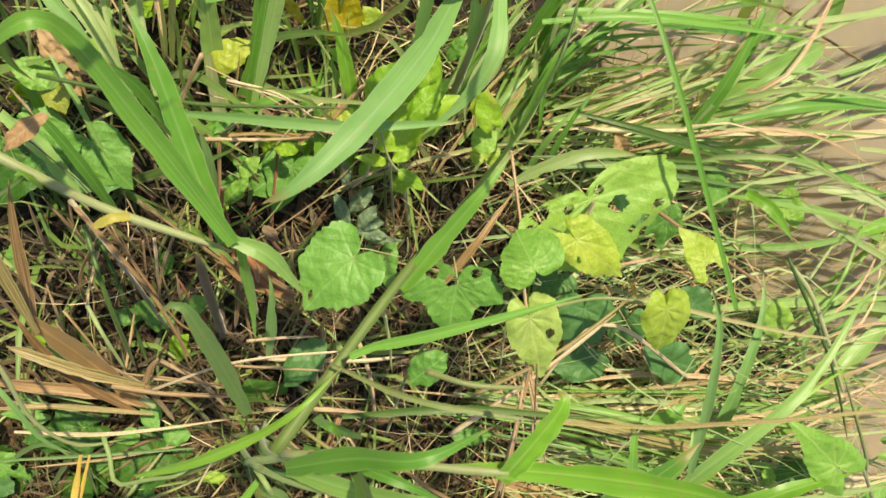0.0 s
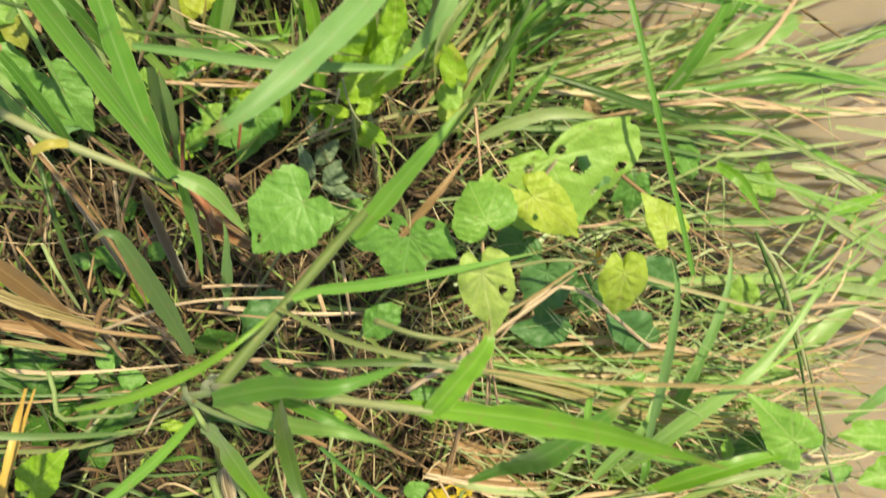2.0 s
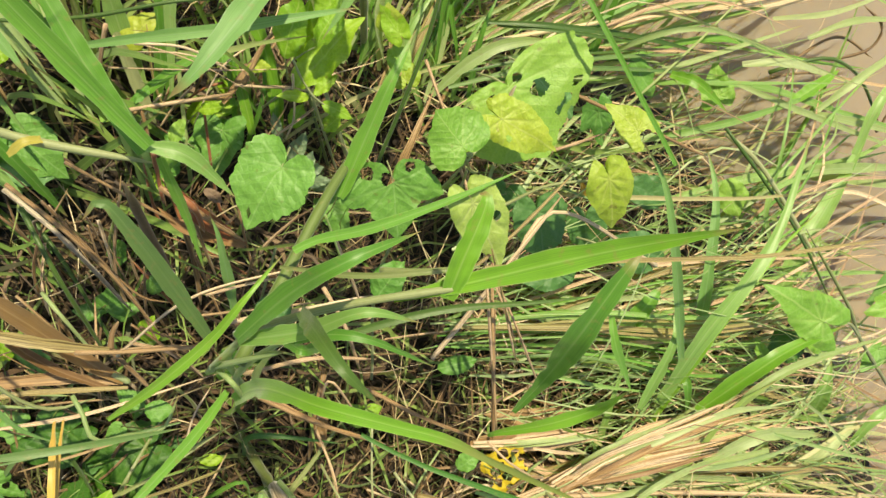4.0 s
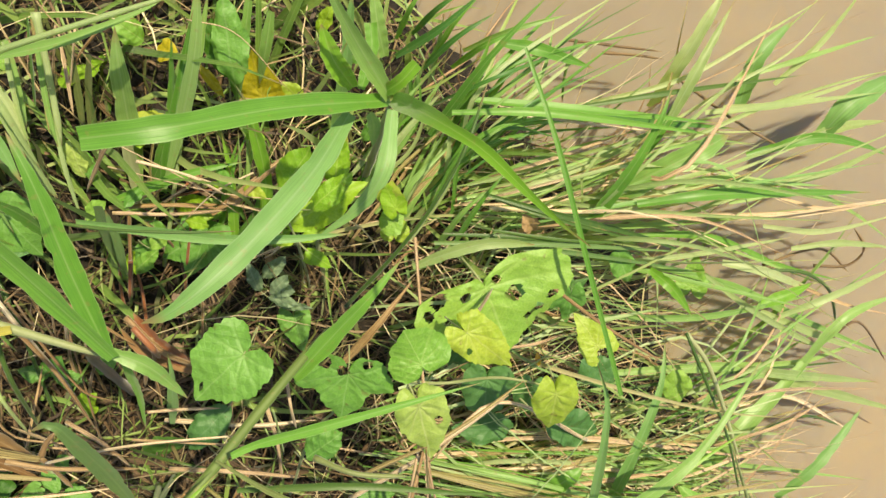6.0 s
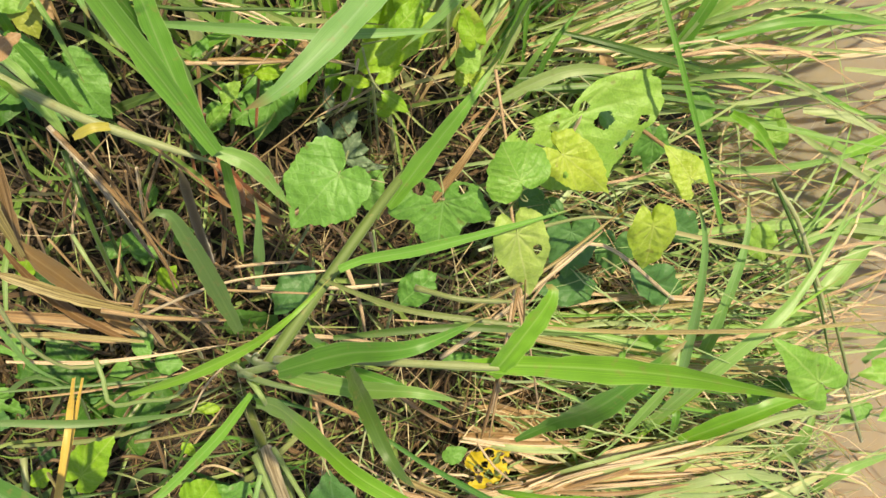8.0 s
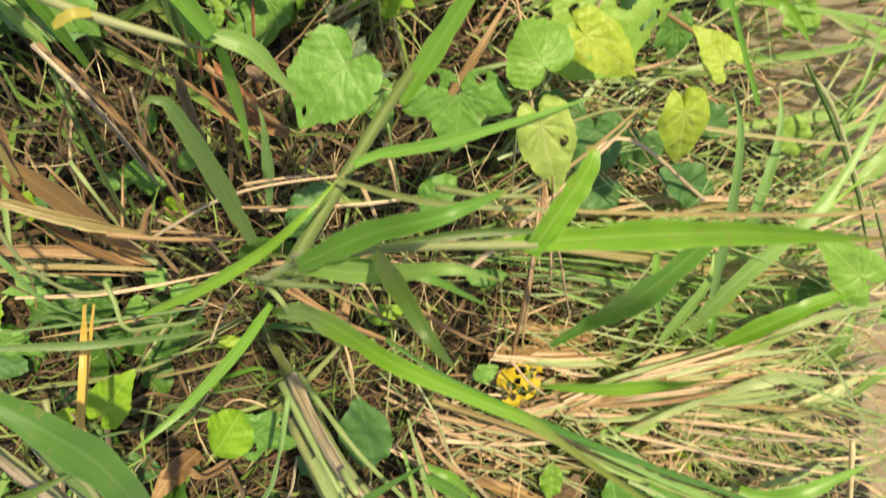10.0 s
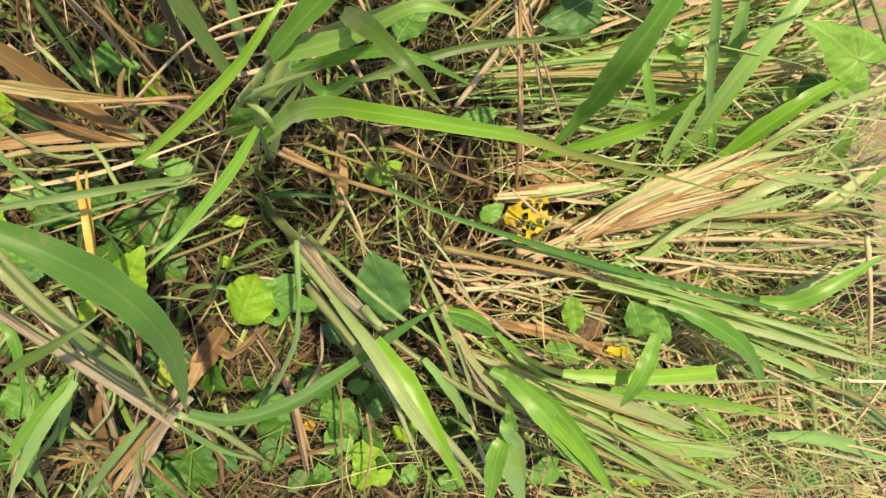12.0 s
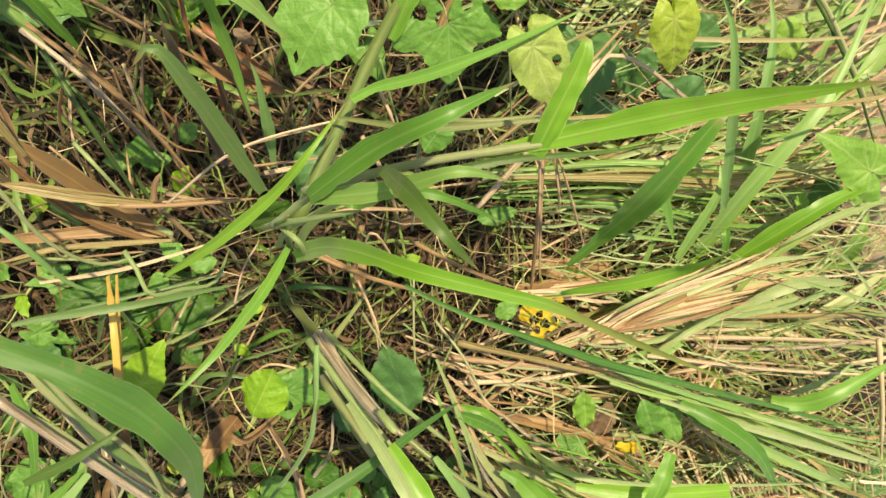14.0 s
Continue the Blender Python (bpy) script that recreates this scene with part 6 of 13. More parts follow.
stalk(straw_bundle_c, M_STRAW, 0.0024, [(0.217, -0.265, 0.064), (0.348, -0.366, 0.092), (0.365, -0.386, 0.053)])
stalk(straw_bundle_c, M_STRAW, 0.0035, [(0.288, -0.389, 0.042), (0.319, -0.370, 0.062), (0.437, -0.623, 0.032)])
stalk(straw_bundle_c, M_STEM, 0.0039, [(0.312, -0.330, 0.063), (0.313, -0.321, 0.109), (0.428, -0.389, 0.082)])
stalk(straw_bundle_c, M_STEM, 0.0021, [(0.277, -0.416, 0.036), (0.354, -0.359, 0.060), (0.416, -0.408, 0.077)])
stalk(straw_bundle_c, M_STRAW, 0.0020, [(0.200, -0.301, 0.057), (0.296, -0.301, 0.104), (0.520, -0.604, 0.067)])
stalk(straw_bundle_c, M_STRAWG, 0.0040, [(0.163, -0.115, 0.100), (0.208, -0.147, 0.120), (0.271, -0.201, 0.100)])
stalk(straw_bundle_c, M_BRNLEAF, 0.0045, [(0.141, -0.107, 0.120), (0.169, -0.139, 0.120), (0.222, -0.193, 0.100)])
stalk(straw_bundle_c, M_BRNLEAF, 0.0046, [(0.238, -0.130, 0.140), (0.284, -0.176, 0.140), (0.337, -0.224, 0.120)])
stalk(straw_bundle_c, M_STEM, 0.0030, [(0.245, -0.231, 0.120), (0.262, -0.278, 0.140), (0.279, -0.368, 0.120)])
stalk(straw_bundle_c, M_STEM, 0.0024, [(0.235, -0.176, 0.120), (0.220, -0.235, 0.120), (0.209, -0.309, 0.100)])
stalk(straw_bundle_c, M_PALE, 0.0024, [(0.297, -0.225, 0.120), (0.259, -0.254, 0.130), (0.220, -0.329, 0.100)])
stalk(straw_bundle_c, M_STRAW, 0.0030, [(0.181, -0.168, 0.100), (0.185, -0.224, 0.110), (0.175, -0.304, 0.080)])

straw_bundle_d = thing("straw_bundle", (-0.140, -0.420), "dry brown and straw-coloured stalks fallen beside the grass", "straw", "straw bundles")
blade(straw_bundle_d, M_BRNLEAF, 0.0099, [(-0.048, -0.309, 0.150), (-0.100, -0.353, 0.120), (-0.173, -0.421, 0.080)], tip=6, face=(0.18, 0.33, 0.93))
blade(straw_bundle_d, M_PURPLE, 0.0090, [(-0.063, -0.327, 0.140), (-0.116, -0.385, 0.100), (-0.164, -0.440, 0.070)], tip=6, face=(0.19, 0.34, 0.92))
blade(straw_bundle_d, M_STEM, 0.0077, [(-0.098, -0.328, 0.130), (-0.150, -0.375, 0.100), (-0.198, -0.420, 0.070)], tip=6, face=(0.21, 0.33, 0.92))
blade(straw_bundle_d, M_AMBER, 0.0274, [(0.021, -0.271, 0.100), (-0.010, -0.298, 0.090), (-0.045, -0.335, 0.070)], tip=1.6, fold=0.5, face=(0.11, 0.29, 0.95))
blade(straw_bundle_d, M_BRNLEAF, 0.0078, [(0.065, -0.282, 0.100), (0.031, -0.301, 0.090), (0.006, -0.311, 0.080), (0.005, -0.292, 0.080)], tip=5, face=(0.10, 0.29, 0.95))
stalk(straw_bundle_d, M_STRAW, 0.0052, [(0.051, -0.351, 0.060), (0.042, -0.363, 0.060), (0.033, -0.388, 0.040)])
stalk(straw_bundle_d, M_BROWN, 0.0034, [(0.060, -0.238, 0.200), (0.063, -0.310, 0.180), (0.033, -0.489, 0.100)])
stalk(straw_bundle_d, M_BRNLEAF, 0.0054, [(-0.134, -0.284, 0.080), (-0.149, -0.336, 0.070), (-0.179, -0.419, 0.050)])
stalk(straw_bundle_d, M_BRNLEAF, 0.0054, [(-0.219, -0.356, 0.070), (-0.173, -0.348, 0.080), (-0.131, -0.345, 0.080)])
stalk(straw_bundle_d, M_PALE, 0.0049, [(-0.041, -0.294, 0.200), (-0.022, -0.346, 0.180), (0.005, -0.397, 0.160)])

grass_i = thing("grass_tussock", (0.316, -0.521), "tussock of narrow pale green blades combed towards the water", "grass", "grass tussocks")
blade(grass_i, M_LIGHT, 0.0047, [(0.300, -0.478, 0.080), (0.351, -0.529, 0.182), (0.507, -0.751, 0.159)])
blade(grass_i, M_STRAWG, 0.0029, [(0.265, -0.389, 0.148), (0.357, -0.456, 0.221), (0.508, -0.651, 0.128)])
blade(grass_i, M_GREEN, 0.0090, [(0.327, -0.464, 0.107), (0.362, -0.542, 0.176), (0.461, -0.728, 0.113)])
blade(grass_i, M_GREEN, 0.0030, [(0.256, -0.416, 0.153), (0.359, -0.498, 0.182), (0.688, -0.902, 0.088)])
blade(grass_i, M_LIGHT, 0.0028, [(0.329, -0.428, 0.105), (0.382, -0.454, 0.185), (0.522, -0.623, 0.103)])
blade(grass_i, M_LIGHT, 0.0063, [(0.296, -0.450, 0.096), (0.339, -0.495, 0.202), (0.563, -0.857, 0.074)])
blade(grass_i, M_PALE, 0.0084, [(0.294, -0.466, 0.084), (0.358, -0.520, 0.181), (0.610, -0.827, 0.104)])
blade(grass_i, M_LIGHT, 0.0052, [(0.321, -0.437, 0.116), (0.329, -0.421, 0.216), (0.661, -0.707, 0.115)])
blade(grass_i, M_GREEN, 0.0040, [(0.263, -0.380, 0.125), (0.346, -0.513, 0.175), (0.541, -0.650, 0.185)])
blade(grass_i, M_GREEN, 0.0037, [(0.316, -0.442, 0.093), (0.354, -0.479, 0.157), (0.539, -0.712, 0.084)])
blade(grass_i, M_GREEN, 0.0033, [(0.279, -0.392, 0.121), (0.397, -0.448, 0.194), (0.636, -0.784, 0.092)])
blade(grass_i, M_STRAWG, 0.0049, [(0.260, -0.411, 0.164), (0.362, -0.513, 0.158), (0.549, -0.658, 0.188)])
blade(grass_i, M_PALE, 0.0079, [(0.299, -0.411, 0.082), (0.351, -0.424, 0.214), (0.648, -0.589, 0.187)])
blade(grass_i, M_STRAWG, 0.0042, [(0.263, -0.421, 0.125), (0.350, -0.479, 0.226), (0.678, -0.919, 0.091)])
blade(grass_i, M_STRAWG, 0.0066, [(0.275, -0.431, 0.146), (0.343, -0.520, 0.212), (0.521, -0.734, 0.185)])
blade(grass_i, M_STRAWG, 0.0078, [(0.280, -0.456, 0.073), (0.374, -0.525, 0.160), (0.409, -0.679, 0.142)])
blade(grass_i, M_LIGHT, 0.0088, [(0.346, -0.490, 0.095), (0.324, -0.550, 0.179), (0.558, -0.823, 0.073)])
blade(grass_i, M_STRAWG, 0.0064, [(0.260, -0.412, 0.114), (0.346, -0.488, 0.150), (0.405, -0.531, 0.172)])
blade(grass_i, M_PALE, 0.0050, [(0.291, -0.400, 0.130), (0.400, -0.512, 0.148), (0.546, -0.668, 0.085)])
blade(grass_i, M_STRAW, 0.0072, [(0.258, -0.427, 0.079), (0.360, -0.507, 0.145), (0.501, -0.645, 0.131)])
blade(grass_i, M_GREEN, 0.0065, [(0.273, -0.378, 0.142), (0.352, -0.508, 0.164), (0.645, -0.759, 0.092)])
blade(grass_i, M_PALE, 0.0074, [(0.266, -0.450, 0.098), (0.378, -0.514, 0.178), (0.382, -0.575, 0.188)])
blade(grass_i, M_STRAWG, 0.0091, [(0.301, -0.435, 0.125), (0.361, -0.511, 0.154), (0.539, -0.766, 0.079)])
blade(grass_i, M_LIGHT, 0.0063, [(0.291, -0.397, 0.157), (0.367, -0.502, 0.160), (0.484, -0.686, 0.115)])

grass_j = thing("grass_tussock", (0.470, -0.451), "tussock of fine green blades lying along the straw mat", "grass", "grass tussocks")
blade(grass_j, M_BLUE, 0.0070, [(0.320, -0.273, 0.140), (0.387, -0.318, 0.150), (0.477, -0.387, 0.160), (0.591, -0.479, 0.150), (0.733, -0.587, 0.130), (0.878, -0.691, 0.100)], tip=4, face=(-0.33, 0.38, 0.87))
blade(grass_j, M_LIGHT, 0.0060, [(0.419, -0.369, 0.140), (0.481, -0.410, 0.150), (0.546, -0.441, 0.150), (0.622, -0.508, 0.140), (0.742, -0.616, 0.120)], tip=4, face=(-0.30, 0.37, 0.88))
blade(grass_j, M_PALE, 0.0090, [(0.468, -0.402, 0.160), (0.538, -0.454, 0.170), (0.622, -0.521, 0.160), (0.761, -0.638, 0.130), (0.887, -0.739, 0.100)], tip=5, face=(-0.34, 0.40, 0.85))
blade(grass_j, M_GREEN, 0.0247, [(0.492, -0.418, 0.160), (0.531, -0.453, 0.180), (0.575, -0.515, 0.180), (0.622, -0.623, 0.150)], tip=2.2, face=(-0.32, 0.41, 0.85))
blade(grass_j, M_LIGHT, 0.0130, [(0.550, -0.482, 0.150), (0.612, -0.544, 0.160), (0.687, -0.620, 0.150), (0.799, -0.739, 0.100)], tip=3, face=(-0.35, 0.43, 0.83))
blade(grass_j, M_GREEN, 0.0246, [(0.644, -0.499, 0.120), (0.677, -0.506, 0.140), (0.714, -0.492, 0.160), (0.809, -0.479, 0.160)], roll=0, face=(-0.39, 0.37, 0.84))
blade(grass_j, M_BLUE, 0.0209, [(0.638, -0.726, 0.120), (0.730, -0.774, 0.130), (0.893, -0.932, 0.100)], tip=5, face=(-0.34, 0.48, 0.81))
blade(grass_j, M_PALE, 0.0056, [(0.670, -0.766, 0.120), (0.759, -0.825, 0.130), (0.894, -0.958, 0.100)], tip=5, face=(-0.35, 0.49, 0.80))
blade(grass_j, M_DULL, 0.0226, [(0.740, -0.662, 0.100), (0.830, -0.790, 0.100), (0.919, -0.902, 0.080)], tip=5, face=(-0.38, 0.46, 0.80))
blade(grass_j, M_STRAWG, 0.0093, [(0.687, -0.606, 0.130), (0.700, -0.623, 0.140), (0.731, -0.675, 0.120)], tip=4, face=(-0.36, 0.43, 0.83))
stalk(grass_j, M_PALE, 0.0077, [(0.716, -0.663, 0.120), (0.735, -0.771, 0.100), (0.750, -0.896, 0.070)])
stalk(grass_j, M_STRAW, 0.0066, [(0.659, -0.627, 0.120), (0.675, -0.730, 0.100), (0.692, -0.836, 0.080)])
stalk(grass_j, M_LONG, 0.0071, [(0.815, -0.474, 0.120), (0.820, -0.574, 0.120), (0.837, -0.686, 0.100)])
stalk(grass_j, M_STRAW, 0.0052, [(0.573, -0.422, 0.080), (0.569, -0.472, 0.080), (0.573, -0.523, 0.070)])
stalk(grass_j, M_STEM, 0.0043, [(0.770, -0.688, 0.120), (0.784, -0.795, 0.100), (0.802, -0.924, 0.070)])
stalk(grass_j, M_STRAW, 0.0043, [(0.850, -0.726, 0.120), (0.790, -0.783, 0.120), (0.756, -0.850, 0.100)])
blade(grass_j, M_LIGHT, 0.0048, [(0.456, -0.423, 0.070), (0.592, -0.530, 0.087), (0.887, -0.858, 0.023)])
blade(grass_j, M_STRAW, 0.0040, [(0.392, -0.339, 0.116), (0.569, -0.479, 0.131), (0.911, -0.666, 0.026)])
blade(grass_j, M_STRAW, 0.0045, [(0.494, -0.434, 0.082), (0.561, -0.520, 0.152), (0.921, -0.891, 0.082)])
blade(grass_j, M_PALE, 0.0040, [(0.424, -0.354, 0.090), (0.549, -0.486, 0.095), (0.890, -0.747, 0.113)])
blade(grass_j, M_PALE, 0.0027, [(0.437, -0.388, 0.083), (0.555, -0.493, 0.115), (0.960, -0.835, 0.106)])
blade(grass_j, M_PALE, 0.0028, [(0.426, -0.383, 0.084), (0.597, -0.511, 0.125), (0.846, -0.778, 0.068)])
blade(grass_j, M_PALE, 0.0033, [(0.440, -0.403, 0.067), (0.645, -0.534, 0.091), (1.097, -0.898, 0.053)])
blade(grass_j, M_PALE, 0.0026, [(0.425, -0.366, 0.081), (0.536, -0.456, 0.140), (0.766, -0.647, 0.063)])
blade(grass_j, M_LIGHT, 0.0043, [(0.425, -0.378, 0.053), (0.584, -0.481, 0.151), (0.918, -0.773, 0.028)])
blade(grass_j, M_LIGHT, 0.0035, [(0.456, -0.422, 0.048), (0.567, -0.485, 0.124), (0.865, -0.715, 0.022)])

grass_k = thing("grass_tussock", (0.472, -0.153), "tussock of green and pale blades flattened beside the vine", "grass", "grass tussocks")
blade(grass_k, M_GREEN, 0.0038, [(0.399, -0.122, 0.048), (0.637, -0.134, 0.094), (0.907, -0.193, 0.051)])
blade(grass_k, M_PALE, 0.0070, [(0.416, -0.179, 0.066), (0.572, -0.196, 0.066), (1.239, -0.463, 0.013)])
blade(grass_k, M_GREEN, 0.0036, [(0.406, -0.154, 0.025), (0.670, -0.182, 0.041), (0.863, -0.193, 0.057)])
blade(grass_k, M_LIGHT, 0.0031, [(0.428, -0.182, 0.038), (0.621, -0.244, 0.048), (0.834, -0.250, 0.077)])
blade(grass_k, M_STRAWG, 0.0037, [(0.493, -0.147, 0.042), (0.614, -0.120, 0.078), (1.008, -0.190, 0.041)])
blade(grass_k, M_LIGHT, 0.0053, [(0.422, -0.236, 0.015), (0.590, -0.204, 0.087), (0.792, -0.285, 0.075)])
blade(grass_k, M_STRAW, 0.0065, [(0.445, -0.179, 0.025), (0.573, -0.176, 0.085), (1.015, -0.206, 0.016)])
blade(grass_k, M_LIGHT, 0.0062, [(0.455, -0.154, 0.034), (0.585, -0.172, 0.079), (0.979, -0.188, 0.035)])
blade(grass_k, M_STRAW, 0.0045, [(0.428, -0.154, 0.054), (0.607, -0.155, 0.084), (0.902, -0.248, 0.018)])
blade(grass_k, M_STRAW, 0.0028, [(0.381, -0.148, 0.046), (0.579, -0.163, 0.070), (0.768, -0.143, 0.038)])
blade(grass_k, M_STRAW, 0.0063, [(0.453, -0.112, 0.063), (0.614, -0.109, 0.099), (0.962, -0.198, 0.072)])
blade(grass_k, M_STRAW, 0.0038, [(0.491, -0.131, 0.018), (0.521, -0.170, 0.049), (0.830, -0.108, 0.040)])
blade(grass_k, M_STRAW, 0.0075, [(0.432, -0.169, 0.067), (0.585, -0.196, 0.099), (0.858, -0.244, 0.071)])
blade(grass_k, M_PALE, 0.0070, [(0.420, -0.178, 0.016), (0.543, -0.134, 0.090), (0.971, -0.268, 0.000)])
blade(grass_k, M_PALE, 0.0081, [(0.452, -0.150, 0.014), (0.630, -0.220, 0.049), (1.065, -0.242, 0.073)])
blade(grass_k, M_LIGHT, 0.0050, [(0.443, -0.200, 0.034), (0.551, -0.166, 0.072), (0.842, -0.240, 0.028)])
blade(grass_k, M_STRAW, 0.0076, [(0.412, -0.133, 0.049), (0.602, -0.145, 0.047), (0.837, -0.138, 0.070)])
blade(grass_k, M_PALE, 0.0041, [(0.500, -0.167, 0.046), (0.691, -0.194, 0.073), (0.973, -0.208, 0.057)])
blade(grass_k, M_PALE, 0.0054, [(0.450, -0.212, 0.061), (0.580, -0.228, 0.071), (0.961, -0.292, 0.029)])
blade(grass_k, M_LIGHT, 0.0080, [(0.419, -0.173, 0.042), (0.638, -0.180, 0.058), (0.893, -0.244, 0.053)])
blade(grass_k, M_STRAWG, 0.0069, [(0.440, -0.143, 0.042), (0.639, -0.122, 0.093), (0.923, -0.176, 0.030)])
blade(grass_k, M_STRAW, 0.0050, [(0.429, -0.083, 0.070), (0.577, -0.112, 0.073), (1.105, -0.236, 0.007)])
blade(grass_k, M_LIGHT, 0.0042, [(0.444, -0.130, 0.023), (0.611, -0.141, 0.071), (0.924, -0.145, 0.056)])
blade(grass_k, M_STRAW, 0.0045, [(0.395, -0.219, 0.062), (0.616, -0.195, 0.041), (0.878, -0.216, 0.056)])
blade(grass_k, M_STRAW, 0.0057, [(0.428, -0.135, 0.054), (0.646, -0.147, 0.057), (0.865, -0.206, 0.072)])
blade(grass_k, M_STRAW, 0.0041, [(0.485, -0.155, 0.028), (0.591, -0.207, 0.050), (0.857, -0.230, 0.031)])
blade(grass_k, M_STRAW, 0.0050, [(0.486, -0.153, 0.023), (0.642, -0.177, 0.076), (0.739, -0.235, 0.052)])
blade(grass_k, M_STRAWG, 0.0070, [(0.440, -0.205, 0.042), (0.604, -0.145, 0.085), (1.112, -0.138, 0.007)])

grass_l = thing("grass_tussock", (0.617, 0.167), "tussock of light green blades bending out over the water", "grass", "grass tussocks")
blade(grass_l, M_PALE, 0.0164, [(0.679, 0.290, 0.050), (0.679, 0.335, 0.100), (0.695, 0.382, 0.120), (0.718, 0.424, 0.120)], tip=4, face=(-0.37, -0.06, 0.93))
blade(grass_l, M_PALE, 0.0064, [(0.554, 0.286, 0.080), (0.681, 0.321, 0.100), (0.785, 0.376, 0.100), (0.883, 0.425, 0.080)], face=(-0.41, -0.06, 0.91))
blade(grass_l, M_PALE, 0.0053, [(0.691, 0.270, 0.070), (0.763, 0.319, 0.090), (0.836, 0.360, 0.090), (0.893, 0.413, 0.080)])
blade(grass_l, M_PALE, 0.0061, [(0.636, 0.223, 0.070), (0.732, 0.265, 0.090), (0.806, 0.294, 0.090), (0.954, 0.331, 0.060), (1.072, 0.353, 0.040)], face=(-0.42, 0.00, 0.91))
blade(grass_l, M_DEEP, 0.0064, [(0.552, 0.282, 0.100), (0.650, 0.276, 0.100), (0.751, 0.258, 0.080)], face=(-0.34, 0.02, 0.94))
blade(grass_l, M_LIGHT, 0.0280, [(0.595, 0.176, 0.080), (0.644, 0.216, 0.120), (0.691, 0.242, 0.130), (0.740, 0.262, 0.120)], tip=8, roll=0, face=(-0.38, 0.04, 0.93))
blade(grass_l, M_BLUE, 0.0217, [(0.802, 0.290, 0.050), (0.798, 0.350, 0.080), (0.843, 0.397, 0.080)], tip=3, face=(-0.41, -0.04, 0.91))
blade(grass_l, M_BLUE, 0.0316, [(0.951, 0.258, 0.030), (0.978, 0.303, 0.050), (1.075, 0.348, 0.030)], tip=3, face=(-0.48, -0.00, 0.88))
blade(grass_l, M_STRAW, 0.0090, [(0.693, 0.158, 0.050), (0.809, 0.156, 0.060), (0.949, 0.161, 0.050), (1.134, 0.175, 0.020)], tip=5, face=(-0.46, 0.08, 0.88))
blade(grass_l, M_STRAW, 0.0041, [(0.589, 0.153, 0.080), (0.677, 0.132, 0.080), (0.785, 0.114, 0.060)], tip=5)
blade(grass_l, M_PALE, 0.0064, [(0.712, 0.179, 0.060), (0.837, 0.197, 0.070), (0.967, 0.217, 0.050)], tip=5, face=(-0.43, 0.07, 0.90))
blade(grass_l, M_LIGHT, 0.0073, [(0.806, 0.173, 0.050), (0.908, 0.188, 0.060), (1.005, 0.161, 0.040), (1.117, 0.107, 0.020)], tip=3, face=(-0.48, 0.08, 0.87))
blade(grass_l, M_PALE, 0.0070, [(0.575, 0.106, 0.080), (0.718, 0.112, 0.080), (0.909, 0.126, 0.050)], tip=4, face=(-0.37, 0.13, 0.92))
blade(grass_l, M_PALE, 0.0070, [(0.563, 0.173, 0.040), (0.680, 0.215, 0.156), (0.941, 0.178, 0.109)], roll=44)
blade(grass_l, M_PALE, 0.0058, [(0.487, 0.151, 0.047), (0.620, 0.228, 0.127), (1.063, 0.168, 0.038)], roll=-46)
blade(grass_l, M_STRAW, 0.0056, [(0.552, 0.160, 0.058), (0.614, 0.180, 0.158), (0.906, 0.083, -0.002)], roll=-46)
blade(grass_l, M_PALE, 0.0066, [(0.555, 0.132, 0.032), (0.667, 0.145, 0.145), (0.856, 0.090, 0.069)], roll=13)
blade(grass_l, M_PALE, 0.0044, [(0.581, 0.125, 0.039), (0.638, 0.247, 0.146), (0.992, 0.472, -0.009)], roll=-7)
blade(grass_l, M_LIGHT, 0.0097, [(0.506, 0.144, 0.031), (0.655, 0.206, 0.068), (1.063, 0.163, 0.021)], roll=-49)
blade(grass_l, M_PALE, 0.0072, [(0.529, 0.132, 0.071), (0.680, 0.116, 0.068), (0.688, -0.001, 0.102)], roll=-32)
blade(grass_l, M_STRAW, 0.0061, [(0.593, 0.166, 0.086), (0.663, 0.169, 0.111), (0.956, 0.154, 0.022)], roll=-14)
blade(grass_l, M_PALE, 0.0065, [(0.498, 0.132, 0.045), (0.720, 0.162, 0.074), (1.095, 0.294, 0.076)], roll=3)
blade(grass_l, M_BLUE, 0.0065, [(0.559, 0.157, 0.080), (0.715, 0.231, 0.136), (0.879, 0.066, 0.061)], roll=-29)
blade(grass_l, M_PALE, 0.0034, [(0.494, 0.118, 0.046), (0.698, 0.203, 0.125), (0.860, 0.187, -0.008)], roll=-16)
blade(grass_l, M_STRAW, 0.0059, [(0.612, 0.227, 0.047), (0.672, 0.226, 0.142), (0.830, 0.414, 0.071)], roll=2)
blade(grass_l, M_PALE, 0.0035, [(0.530, 0.168, 0.084), (0.725, 0.190, 0.111), (0.890, 0.280, 0.093)], roll=-9)
blade(grass_l, M_PALE, 0.0035, [(0.436, 0.157, 0.049), (0.663, 0.108, 0.073), (0.941, 0.108, 0.109)], roll=27)
blade(grass_l, M_STRAW, 0.0036, [(0.506, 0.163, 0.081), (0.705, 0.219, 0.068), (0.939, 0.159, 0.049)], roll=-1)
blade(grass_l, M_STRAWG, 0.0039, [(0.522, 0.200, 0.053), (0.630, 0.253, 0.124), (0.731, 0.439, 0.035)], roll=-31)
blade(grass_l, M_PALE, 0.0076, [(0.546, 0.167, 0.063), (0.719, 0.203, 0.095), (0.924, 0.255, 0.051)], roll=13)
blade(grass_l, M_STRAWG, 0.0041, [(0.560, 0.182, 0.064), (0.698, 0.200, 0.125), (0.998, 0.265, 0.045)], roll=-41)
blade(grass_l, M_LIGHT, 0.0049, [(0.436, 0.171, 0.079), (0.702, 0.170, 0.101), (0.904, 0.251, 0.068)], roll=6)
